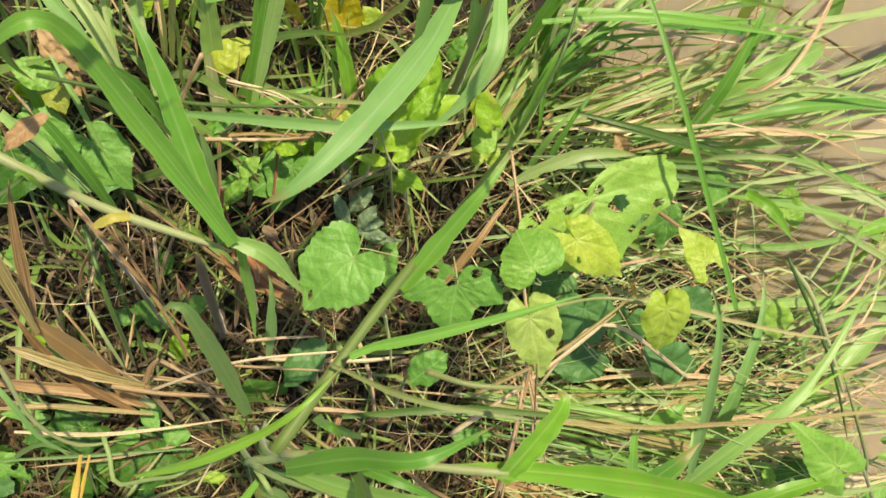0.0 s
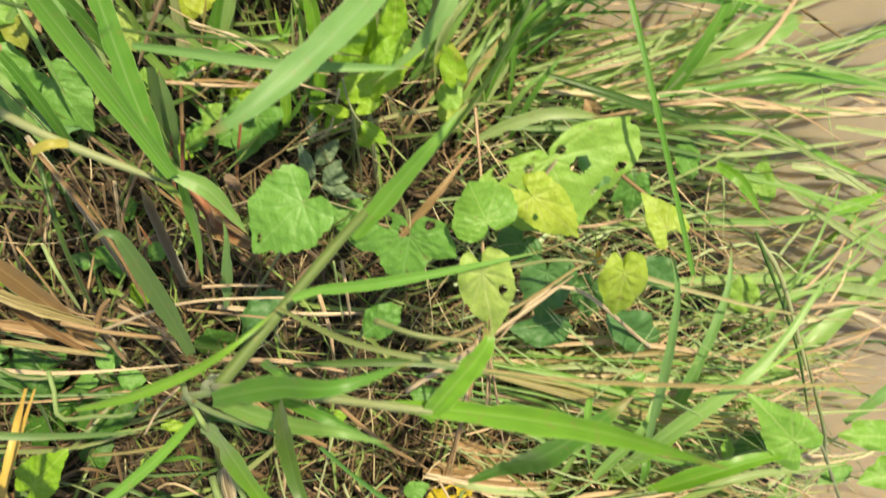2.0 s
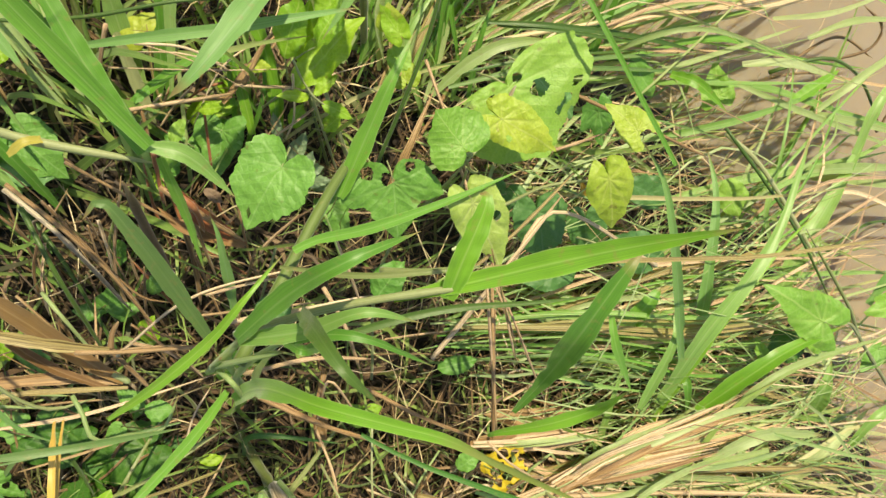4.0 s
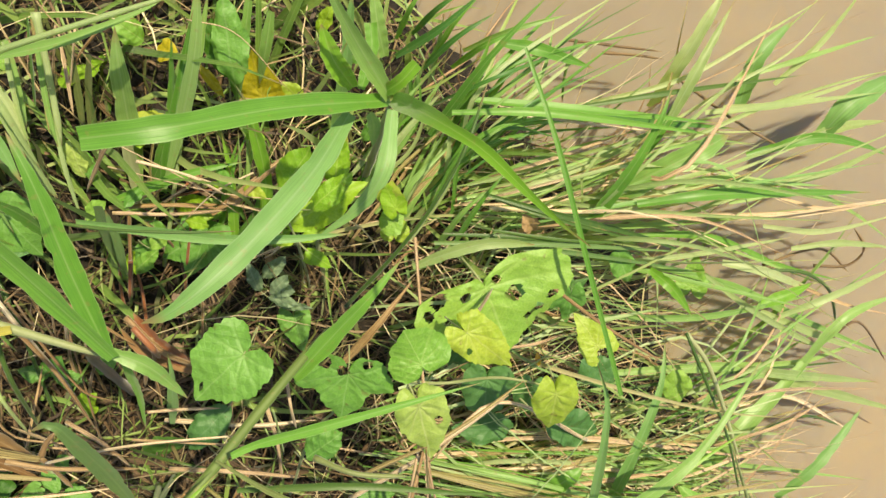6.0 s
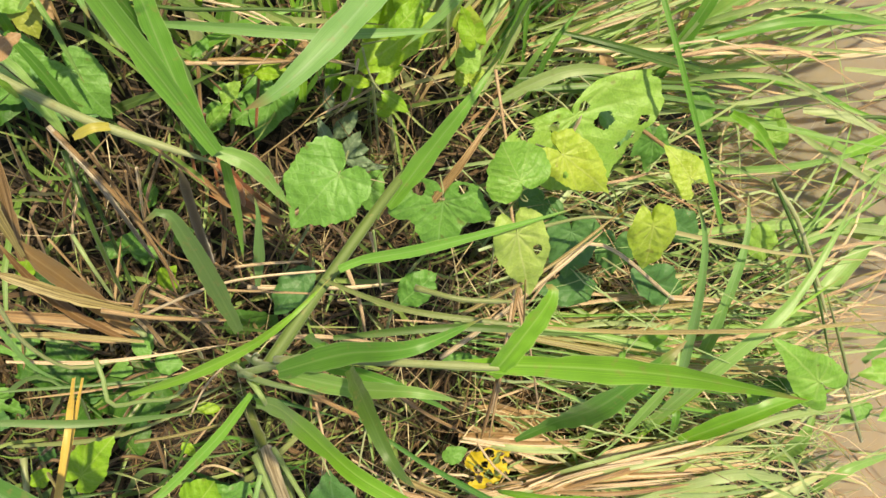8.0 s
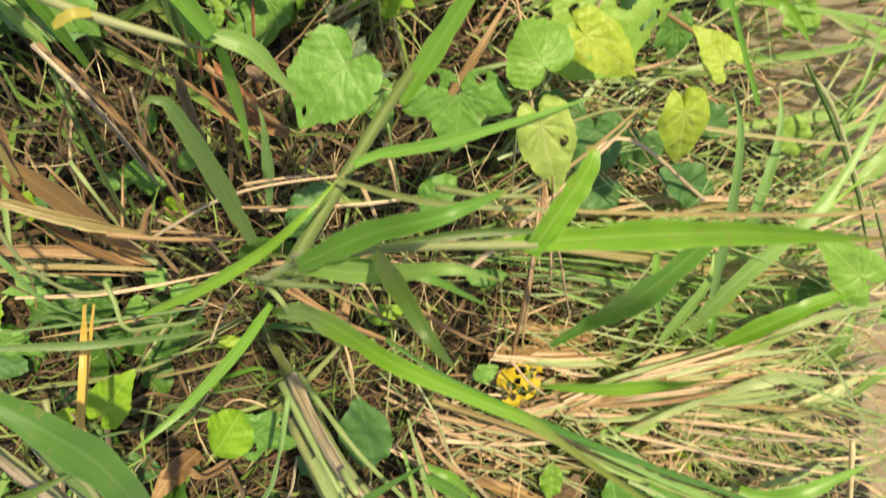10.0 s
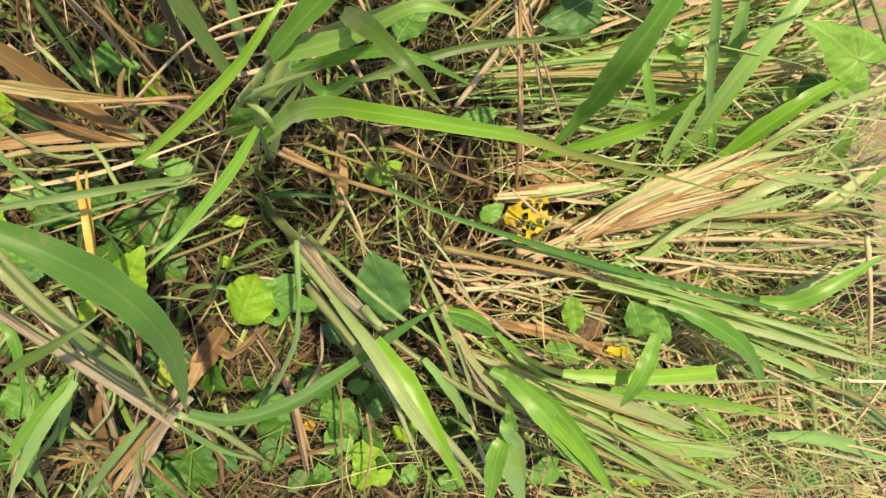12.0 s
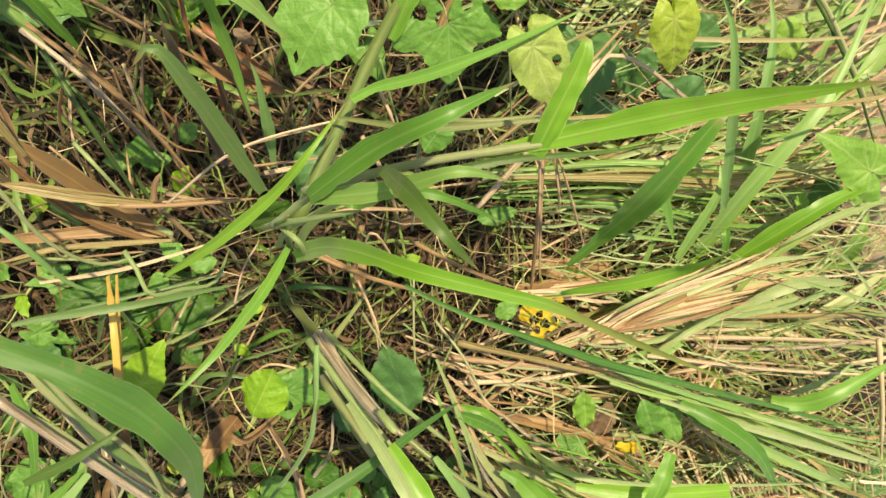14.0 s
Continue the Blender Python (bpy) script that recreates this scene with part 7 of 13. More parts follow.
blade(grass_l, M_PALE, 0.0061, [(0.552, 0.175, 0.071), (0.703, 0.219, 0.126), (0.972, 0.273, 0.038)], roll=-10)
blade(grass_l, M_PALE, 0.0061, [(0.479, 0.184, 0.051), (0.691, 0.173, 0.123), (0.956, 0.152, 0.080)], roll=38)
blade(grass_l, M_LIGHT, 0.0085, [(0.445, 0.161, 0.072), (0.666, 0.153, 0.062), (1.041, 0.037, 0.035)], roll=-38)
blade(grass_l, M_PALE, 0.0033, [(0.504, 0.151, 0.040), (0.629, 0.184, 0.113), (1.026, -0.012, 0.091)], roll=39)
blade(grass_l, M_LIGHT, 0.0099, [(0.532, 0.135, 0.044), (0.648, 0.101, 0.069), (0.924, 0.039, 0.106)], roll=-26)
blade(grass_l, M_STRAW, 0.0058, [(0.473, 0.137, 0.048), (0.661, 0.175, 0.148), (0.861, 0.114, 0.102)], roll=-18)
blade(grass_l, M_STRAW, 0.0035, [(0.614, 0.176, 0.071), (0.661, 0.281, 0.061), (0.940, 0.414, 0.096)], roll=-45)
blade(grass_l, M_LIGHT, 0.0046, [(0.511, 0.153, 0.034), (0.659, 0.249, 0.135), (0.897, 0.244, -0.018)], roll=8)
blade(grass_l, M_PALE, 0.0045, [(0.580, 0.180, 0.088), (0.595, 0.246, 0.113), (0.956, 0.313, -0.003)], roll=2)
blade(grass_l, M_PALE, 0.0066, [(0.622, 0.170, 0.047), (0.655, 0.250, 0.075), (0.852, 0.265, 0.049)], roll=-26)
blade(grass_l, M_BLUE, 0.0063, [(0.488, 0.147, 0.066), (0.636, 0.186, 0.116), (1.023, 0.231, 0.081)], roll=-20)

grass_m = thing("grass_tussock", (0.449, 0.236), "tussock of green blades leaning up along the shore", "grass", "grass tussocks")
blade(grass_m, M_DEEP, 0.0068, [(0.388, 0.318, 0.070), (0.413, 0.351, 0.120), (0.452, 0.378, 0.130)], tip=3, face=(-0.18, -0.05, 0.98))
blade(grass_m, M_GREEN, 0.0068, [(0.400, 0.330, 0.070), (0.412, 0.367, 0.120), (0.439, 0.398, 0.130)], tip=3, face=(-0.18, -0.06, 0.98))
blade(grass_m, M_GREEN, 0.0069, [(0.425, 0.325, 0.070), (0.445, 0.347, 0.120), (0.482, 0.364, 0.130)], tip=3, face=(-0.21, -0.04, 0.98))
blade(grass_m, M_LIGHT, 0.0069, [(0.437, 0.343, 0.070), (0.475, 0.363, 0.120), (0.530, 0.380, 0.130)], tip=3, face=(-0.23, -0.05, 0.97))
blade(grass_m, M_GREEN, 0.0066, [(0.364, 0.351, 0.070), (0.367, 0.377, 0.120), (0.382, 0.399, 0.130)], tip=3, face=(-0.14, -0.07, 0.99))
blade(grass_m, M_DEEP, 0.0067, [(0.381, 0.357, 0.070), (0.395, 0.379, 0.120), (0.422, 0.397, 0.130)], tip=3, face=(-0.17, -0.07, 0.98))
blade(grass_m, M_GREEN, 0.0070, [(0.459, 0.279, 0.070), (0.471, 0.323, 0.120), (0.501, 0.360, 0.130)], tip=3, face=(-0.23, -0.02, 0.97))
blade(grass_m, M_GREEN, 0.0069, [(0.428, 0.260, 0.070), (0.430, 0.300, 0.120), (0.448, 0.330, 0.130)], tip=3, face=(-0.19, -0.00, 0.98))
blade(grass_m, M_GREEN, 0.0070, [(0.417, 0.192, 0.070), (0.417, 0.235, 0.120), (0.433, 0.263, 0.130)], tip=3, face=(-0.18, 0.05, 0.98))
blade(grass_m, M_GREEN, 0.0072, [(0.432, 0.129, 0.070), (0.444, 0.185, 0.120), (0.472, 0.224, 0.130)], tip=3, face=(-0.20, 0.10, 0.97))
blade(grass_m, M_LIGHT, 0.0072, [(0.413, 0.129, 0.070), (0.426, 0.176, 0.120), (0.454, 0.206, 0.130)], tip=3, face=(-0.19, 0.10, 0.98))
blade(grass_m, M_DEEP, 0.0055, [(0.404, 0.193, 0.075), (0.448, 0.264, 0.147), (0.557, 0.252, 0.084)])
blade(grass_m, M_DEEP, 0.0070, [(0.426, 0.200, 0.043), (0.444, 0.280, 0.114), (0.607, 0.398, 0.065)])
blade(grass_m, M_LIGHT, 0.0030, [(0.464, 0.212, 0.023), (0.445, 0.262, 0.154), (0.705, 0.370, 0.032)])
blade(grass_m, M_PALE, 0.0075, [(0.409, 0.188, 0.031), (0.469, 0.276, 0.120), (0.582, 0.363, 0.108)])
blade(grass_m, M_GREEN, 0.0055, [(0.399, 0.154, 0.059), (0.443, 0.264, 0.150), (0.637, 0.286, 0.147)])
blade(grass_m, M_GREEN, 0.0073, [(0.441, 0.249, 0.039), (0.448, 0.315, 0.122), (0.551, 0.405, 0.084)])
blade(grass_m, M_DEEP, 0.0033, [(0.398, 0.175, 0.065), (0.489, 0.250, 0.099), (0.685, 0.342, 0.069)])
blade(grass_m, M_DEEP, 0.0027, [(0.424, 0.208, 0.027), (0.454, 0.305, 0.121), (0.677, 0.424, 0.051)])
blade(grass_m, M_GREEN, 0.0045, [(0.404, 0.176, 0.072), (0.463, 0.250, 0.104), (0.694, 0.270, 0.046)])
blade(grass_m, M_DEEP, 0.0046, [(0.419, 0.198, 0.024), (0.463, 0.281, 0.160), (0.598, 0.339, 0.107)])
blade(grass_m, M_DEEP, 0.0049, [(0.400, 0.277, 0.032), (0.443, 0.315, 0.164), (0.600, 0.362, 0.051)])
blade(grass_m, M_GREEN, 0.0067, [(0.426, 0.201, 0.047), (0.490, 0.278, 0.114), (0.593, 0.369, 0.150)])
blade(grass_m, M_GREEN, 0.0062, [(0.433, 0.158, 0.055), (0.450, 0.259, 0.114), (0.696, 0.279, 0.074)])
blade(grass_m, M_LIGHT, 0.0052, [(0.407, 0.260, 0.029), (0.456, 0.292, 0.112), (0.582, 0.408, 0.138)])
blade(grass_m, M_PALE, 0.0057, [(0.433, 0.242, 0.079), (0.442, 0.315, 0.146), (0.601, 0.413, 0.115)])
blade(grass_m, M_GREEN, 0.0073, [(0.387, 0.204, 0.080), (0.493, 0.261, 0.091), (0.518, 0.317, 0.064)])
blade(grass_m, M_LIGHT, 0.0075, [(0.435, 0.218, 0.067), (0.508, 0.309, 0.103), (0.541, 0.387, 0.069)])
blade(grass_m, M_LIGHT, 0.0046, [(0.475, 0.218, 0.053), (0.470, 0.260, 0.103), (0.582, 0.375, 0.119)])
blade(grass_m, M_GREEN, 0.0056, [(0.420, 0.238, 0.045), (0.459, 0.322, 0.128), (0.655, 0.376, 0.107)])
blade(grass_m, M_LIGHT, 0.0035, [(0.418, 0.180, 0.056), (0.445, 0.281, 0.139), (0.571, 0.367, 0.131)])

grass_n = thing("grass_tussock", (0.730, -0.156), "tussock of light blades at the water's edge near the herb", "grass", "grass tussocks")
blade(grass_n, M_GREEN, 0.0041, [(0.691, -0.163, 0.049), (0.851, -0.124, 0.055), (1.046, -0.056, 0.004)])
blade(grass_n, M_LIGHT, 0.0047, [(0.750, -0.135, 0.005), (0.831, -0.044, 0.064), (1.170, 0.113, 0.012)])
blade(grass_n, M_PALE, 0.0057, [(0.712, -0.150, 0.001), (0.787, -0.034, 0.053), (0.925, 0.098, 0.016)])
blade(grass_n, M_GREEN, 0.0057, [(0.701, -0.154, 0.031), (0.822, -0.085, 0.050), (1.112, -0.006, -0.025)])
blade(grass_n, M_STRAW, 0.0047, [(0.807, -0.167, 0.000), (0.892, -0.075, 0.055), (0.967, 0.069, -0.005)])
blade(grass_n, M_LIGHT, 0.0047, [(0.773, -0.152, 0.054), (0.805, 0.008, 0.108), (0.925, 0.104, 0.012)])
blade(grass_n, M_STRAW, 0.0047, [(0.733, -0.232, 0.035), (0.775, -0.172, 0.098), (1.035, -0.175, 0.016)])
blade(grass_n, M_GREEN, 0.0038, [(0.776, -0.140, 0.017), (0.856, -0.071, 0.067), (1.002, 0.071, 0.030)])
blade(grass_n, M_STRAW, 0.0056, [(0.753, -0.156, 0.021), (0.853, -0.073, 0.090), (1.215, -0.152, -0.036)])
blade(grass_n, M_GREEN, 0.0053, [(0.639, -0.110, 0.043), (0.831, -0.063, 0.030), (1.057, 0.131, 0.010)])
blade(grass_n, M_STRAW, 0.0044, [(0.732, -0.142, 0.022), (0.851, -0.043, 0.070), (0.981, 0.072, 0.000)])
blade(grass_n, M_PALE, 0.0037, [(0.740, -0.170, 0.016), (0.829, -0.125, 0.093), (1.033, -0.212, -0.030)])
blade(grass_n, M_STRAW, 0.0048, [(0.746, -0.202, 0.016), (0.884, -0.117, 0.102), (1.087, -0.128, -0.009)])
blade(grass_n, M_LIGHT, 0.0084, [(0.680, -0.171, 0.055), (0.851, -0.194, 0.055), (1.164, -0.286, 0.007)])
blade(grass_n, M_PALE, 0.0072, [(0.615, -0.121, 0.043), (0.889, -0.038, 0.068), (0.980, 0.030, 0.003)])
blade(grass_n, M_LIGHT, 0.0075, [(0.831, -0.186, 0.020), (0.788, -0.064, 0.090), (1.071, -0.095, -0.020)])

grass_o = thing("grass_tussock", (0.009, 0.158), "dense tussock of upright stalks and green blades in shade", "grass", "grass tussocks")
stalk(grass_o, M_STEM, 0.0033, [(-0.063, 0.210, -0.000), (-0.055, 0.258, 0.054), (-0.037, 0.323, 0.101)])
stalk(grass_o, M_STRAWG, 0.0037, [(-0.084, 0.124, 0.000), (-0.095, 0.207, 0.039), (-0.091, 0.249, 0.120)])
stalk(grass_o, M_STRAWG, 0.0032, [(0.152, 0.119, 0.000), (0.121, 0.194, 0.052), (0.130, 0.260, 0.088)])
stalk(grass_o, M_OLIVE, 0.0029, [(0.184, 0.174, 0.000), (0.161, 0.247, 0.053), (0.134, 0.285, 0.120)])
stalk(grass_o, M_STEM, 0.0024, [(-0.074, 0.231, 0.000), (-0.080, 0.277, 0.039), (-0.080, 0.352, 0.107)])
stalk(grass_o, M_STRAW, 0.0031, [(-0.036, 0.120, 0.000), (-0.046, 0.184, 0.052), (-0.067, 0.235, 0.094)])
stalk(grass_o, M_OLIVE, 0.0030, [(-0.029, 0.115, 0.000), (-0.037, 0.204, 0.051), (-0.032, 0.268, 0.116)])
blade(grass_o, M_GREEN, 0.0043, [(0.221, 0.221, 0.011), (0.198, 0.307, 0.055), (0.156, 0.364, 0.120)])
blade(grass_o, M_LIGHT, 0.0036, [(-0.028, 0.233, 0.078), (-0.029, 0.288, 0.092), (-0.048, 0.360, 0.101)])
blade(grass_o, M_GREEN, 0.0044, [(-0.060, 0.111, 0.011), (-0.049, 0.182, 0.070), (-0.023, 0.259, 0.091)])
blade(grass_o, M_LIGHT, 0.0029, [(0.218, 0.246, 0.011), (0.205, 0.297, 0.068), (0.141, 0.365, 0.125)])
blade(grass_o, M_LIGHT, 0.0039, [(-0.063, 0.054, 0.011), (-0.065, 0.125, 0.063), (-0.072, 0.197, 0.104)])
blade(grass_o, M_LIGHT, 0.0063, [(-0.065, 0.122, 0.011), (-0.074, 0.144, 0.057), (-0.079, 0.209, 0.113)])

grass_p = thing("grass_tussock", (-0.057, -0.142), "low shaded clump of dark green blades and brown stalks", "grass", "grass tussocks")
# Dark and dull greens are picked to stand in for shade over this clump.
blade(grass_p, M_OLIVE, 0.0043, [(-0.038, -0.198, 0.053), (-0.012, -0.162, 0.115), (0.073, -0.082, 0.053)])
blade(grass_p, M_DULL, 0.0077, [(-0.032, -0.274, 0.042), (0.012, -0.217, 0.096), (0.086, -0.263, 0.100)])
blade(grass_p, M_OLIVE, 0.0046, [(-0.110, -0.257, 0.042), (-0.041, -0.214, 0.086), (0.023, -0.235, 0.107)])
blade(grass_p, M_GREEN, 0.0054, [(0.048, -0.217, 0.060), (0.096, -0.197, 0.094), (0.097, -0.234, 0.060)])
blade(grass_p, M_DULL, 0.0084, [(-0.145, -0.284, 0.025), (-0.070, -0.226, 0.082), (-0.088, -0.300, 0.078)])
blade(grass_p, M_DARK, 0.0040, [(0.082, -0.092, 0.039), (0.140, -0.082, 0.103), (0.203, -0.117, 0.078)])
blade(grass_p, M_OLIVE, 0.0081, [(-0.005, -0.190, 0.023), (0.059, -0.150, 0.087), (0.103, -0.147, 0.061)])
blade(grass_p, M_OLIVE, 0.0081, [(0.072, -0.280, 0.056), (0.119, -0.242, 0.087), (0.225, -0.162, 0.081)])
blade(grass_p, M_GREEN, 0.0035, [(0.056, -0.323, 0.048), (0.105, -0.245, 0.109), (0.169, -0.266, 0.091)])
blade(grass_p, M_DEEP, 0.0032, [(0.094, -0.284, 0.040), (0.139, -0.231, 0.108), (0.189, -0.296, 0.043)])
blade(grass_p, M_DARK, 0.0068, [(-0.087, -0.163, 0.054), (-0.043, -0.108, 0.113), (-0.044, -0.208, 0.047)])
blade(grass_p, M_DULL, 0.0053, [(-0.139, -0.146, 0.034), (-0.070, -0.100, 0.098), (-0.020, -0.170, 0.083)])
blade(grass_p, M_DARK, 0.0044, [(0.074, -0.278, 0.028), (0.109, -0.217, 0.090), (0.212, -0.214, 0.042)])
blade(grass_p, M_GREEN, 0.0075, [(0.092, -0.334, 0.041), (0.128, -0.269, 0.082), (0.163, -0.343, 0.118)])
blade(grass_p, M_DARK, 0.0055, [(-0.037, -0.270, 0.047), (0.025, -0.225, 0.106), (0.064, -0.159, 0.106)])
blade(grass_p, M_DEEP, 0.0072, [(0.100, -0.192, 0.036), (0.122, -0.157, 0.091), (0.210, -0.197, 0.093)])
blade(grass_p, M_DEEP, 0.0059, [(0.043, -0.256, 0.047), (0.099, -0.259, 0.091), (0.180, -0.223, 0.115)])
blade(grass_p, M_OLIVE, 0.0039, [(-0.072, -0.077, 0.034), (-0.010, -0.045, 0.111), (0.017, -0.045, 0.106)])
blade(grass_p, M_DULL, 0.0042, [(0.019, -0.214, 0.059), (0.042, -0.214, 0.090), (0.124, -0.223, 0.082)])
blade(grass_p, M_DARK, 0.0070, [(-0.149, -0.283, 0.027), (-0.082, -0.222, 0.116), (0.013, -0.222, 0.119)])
stalk(grass_p, M_STRAW, 0.0030, [(-0.024, -0.295, 0.019), (0.014, -0.254, 0.060), (0.087, -0.177, 0.053)])
stalk(grass_p, M_BROWN, 0.0044, [(0.105, -0.165, 0.027), (0.131, -0.155, 0.041), (0.182, -0.119, 0.026)])
stalk(grass_p, M_BROWN, 0.0033, [(-0.130, -0.176, 0.020), (-0.082, -0.159, 0.058), (-0.043, -0.176, 0.022)])
stalk(grass_p, M_BROWN, 0.0029, [(-0.077, -0.157, 0.028), (-0.025, -0.124, 0.057), (0.026, -0.080, 0.045)])
stalk(grass_p, M_BROWN, 0.0040, [(-0.121, -0.228, 0.018), (-0.072, -0.180, 0.075), (-0.035, -0.207, 0.032)])
stalk(grass_p, M_BROWN, 0.0041, [(-0.045, -0.177, 0.018), (-0.006, -0.131, 0.057), (0.039, -0.132, 0.033)])
stalk(grass_p, M_BROWN, 0.0041, [(-0.151, -0.282, 0.016), (-0.084, -0.198, 0.077), (-0.049, -0.267, 0.021)])
stalk(grass_p, M_BROWN, 0.0038, [(-0.079, -0.261, 0.018), (-0.021, -0.210, 0.072), (0.008, -0.233, 0.051)])
stalk(grass_p, M_BROWN, 0.0030, [(-0.082, -0.182, 0.012), (-0.031, -0.160, 0.050), (0.024, -0.128, 0.032)])
stalk(grass_p, M_BROWN, 0.0037, [(-0.034, -0.164, 0.027), (0.012, -0.128, 0.044), (0.088, -0.093, 0.041)])
stalk(grass_p, M_BROWN, 0.0033, [(-0.035, -0.210, 0.027), (-0.001, -0.155, 0.063), (0.031, -0.159, 0.029)])
stalk(grass_p, M_STRAW, 0.0032, [(0.017, -0.312, 0.013), (0.061, -0.249, 0.050), (0.123, -0.292, 0.054)])

grass_q = thing("grass_tussock", (0.030, -0.069), "clump of brown dead stalks round the crown of the grass", "grass", "grass tussocks")
stalk(grass_q, M_BROWN, 0.0016, [(0.162, -0.157, -0.008), (0.159, -0.046, 0.060), (0.179, -0.042, 0.093)])
stalk(grass_q, M_BROWN, 0.0019, [(0.163, -0.129, -0.006), (0.124, -0.059, 0.067), (0.112, -0.042, 0.081)])
stalk(grass_q, M_RED, 0.0036, [(0.157, 0.052, 0.006), (0.147, 0.082, 0.043), (0.161, 0.184, 0.089)])
stalk(grass_q, M_BROWN, 0.0019, [(0.006, -0.167, -0.004), (-0.008, -0.087, 0.056), (-0.010, 0.022, 0.120)])
stalk(grass_q, M_OLIVE, 0.0039, [(0.066, -0.154, 0.001), (0.065, -0.103, 0.061), (0.030, -0.055, 0.075)])
stalk(grass_q, M_STRAW, 0.0037, [(0.188, -0.014, -0.005), (0.175, 0.019, 0.042), (0.222, 0.051, 0.082)])
stalk(grass_q, M_BRNLEAF, 0.0035, [(-0.018, 0.035, -0.003), (-0.033, 0.088, 0.049), (-0.035, 0.113, 0.081)])
stalk(grass_q, M_BROWN, 0.0020, [(0.027, 0.007, -0.006), (0.026, 0.096, 0.064), (0.022, 0.093, 0.114)])
stalk(grass_q, M_BROWN, 0.0029, [(0.143, 0.033, 0.006), (0.142, 0.124, 0.043), (0.101, 0.181, 0.088)])
stalk(grass_q, M_STRAW, 0.0036, [(-0.074, -0.033, 0.008), (-0.054, 0.005, 0.073), (-0.057, 0.054, 0.091)])
stalk(grass_q, M_BROWN, 0.0021, [(-0.101, -0.068, 0.003), (-0.113, -0.021, 0.040), (-0.057, -0.004, 0.099)])
stalk(grass_q, M_BRNLEAF, 0.0031, [(0.180, -0.020, 0.009), (0.164, 0.006, 0.048), (0.167, 0.101, 0.104)])
stalk(grass_q, M_RED, 0.0035, [(0.069, -0.055, 0.005), (0.081, -0.022, 0.047), (0.054, 0.052, 0.083)])
stalk(grass_q, M_BROWN, 0.0018, [(0.073, 0.035, 0.003), (0.052, 0.122, 0.074), (0.073, 0.144, 0.122)])
stalk(grass_q, M_BROWN, 0.0020, [(-0.054, -0.080, 0.002), (-0.045, 0.011, 0.080), (-0.041, -0.012, 0.104)])
stalk(grass_q, M_BROWN, 0.0038, [(-0.101, 0.007, 0.008), (-0.102, 0.061, 0.062), (-0.092, 0.096, 0.097)])
stalk(grass_q, M_RED, 0.0039, [(0.096, 0.015, 0.010), (0.087, 0.081, 0.053), (0.093, 0.140, 0.095)])
stalk(grass_q, M_BROWN, 0.0038, [(-0.019, -0.002, -0.007), (-0.018, 0.097, 0.074), (-0.003, 0.104, 0.097)])
stalk(grass_q, M_BRNLEAF, 0.0033, [(-0.021, -0.115, -0.001), (-0.010, -0.080, 0.079), (0.015, 0.025, 0.080)])
stalk(grass_q, M_BRNLEAF, 0.0024, [(-0.026, 0.003, 0.008), (-0.025, 0.073, 0.068), (0.026, 0.126, 0.110)])
stalk(grass_q, M_BRNLEAF, 0.0016, [(0.200, -0.126, 0.010), (0.164, -0.058, 0.044), (0.164, -0.011, 0.078)])
stalk(grass_q, M_BROWN, 0.0029, [(-0.030, 0.022, 0.004), (-0.034, 0.088, 0.061), (-0.033, 0.168, 0.082)])
stalk(grass_q, M_BROWN, 0.0032, [(-0.080, -0.022, -0.002), (-0.078, 0.043, 0.061), (-0.086, 0.082, 0.116)])
stalk(grass_q, M_RED, 0.0022, [(0.182, -0.036, -0.005), (0.130, 0.031, 0.064), (0.089, 0.064, 0.075)])
stalk(grass_q, M_RED, 0.0038, [(-0.101, -0.107, -0.003), (-0.086, -0.046, 0.056), (-0.091, -0.027, 0.084)])
stalk(grass_q, M_BRNLEAF, 0.0036, [(-0.029, -0.036, 0.006), (-0.035, 0.046, 0.065), (0.000, 0.104, 0.115)])
stalk(grass_q, M_BROWN, 0.0036, [(-0.021, 0.047, 0.004), (-0.036, 0.106, 0.077), (-0.055, 0.133, 0.076)])
stalk(grass_q, M_BROWN, 0.0018, [(0.174, -0.086, 0.003), (0.156, -0.029, 0.073), (0.158, -0.006, 0.098)])
stalk(grass_q, M_STRAW, 0.0038, [(0.023, -0.131, -0.004), (0.015, -0.073, 0.054), (-0.008, -0.021, 0.114)])
stalk(grass_q, M_BRNLEAF, 0.0022, [(0.148, -0.064, -0.008), (0.166, 0.003, 0.059), (0.088, 0.057, 0.123)])
stalk(grass_q, M_BROWN, 0.0037, [(-0.019, -0.131, -0.006), (-0.039, -0.080, 0.076), (-0.070, -0.029, 0.089)])
stalk(grass_q, M_BRNLEAF, 0.0031, [(-0.069, 0.071, 0.007), (-0.062, 0.086, 0.061), (-0.052, 0.133, 0.127)])
stalk(grass_q, M_BRNLEAF, 0.0030, [(0.060, -0.054, -0.004), (0.054, 0.014, 0.055), (0.058, 0.058, 0.104)])
stalk(grass_q, M_BROWN, 0.0038, [(-0.099, -0.032, 0.008), (-0.097, 0.005, 0.044), (-0.107, 0.086, 0.119)])
stalk(grass_q, M_OLIVE, 0.0019, [(0.189, -0.153, -0.007), (0.169, -0.097, 0.054), (0.137, -0.008, 0.116)])
stalk(grass_q, M_OLIVE, 0.0037, [(0.195, -0.129, 0.004), (0.182, -0.082, 0.061), (0.186, -0.022, 0.130)])
stalk(grass_q, M_BRNLEAF, 0.0019, [(-0.048, -0.075, 0.009), (-0.023, 0.031, 0.074), (-0.027, 0.057, 0.080)])
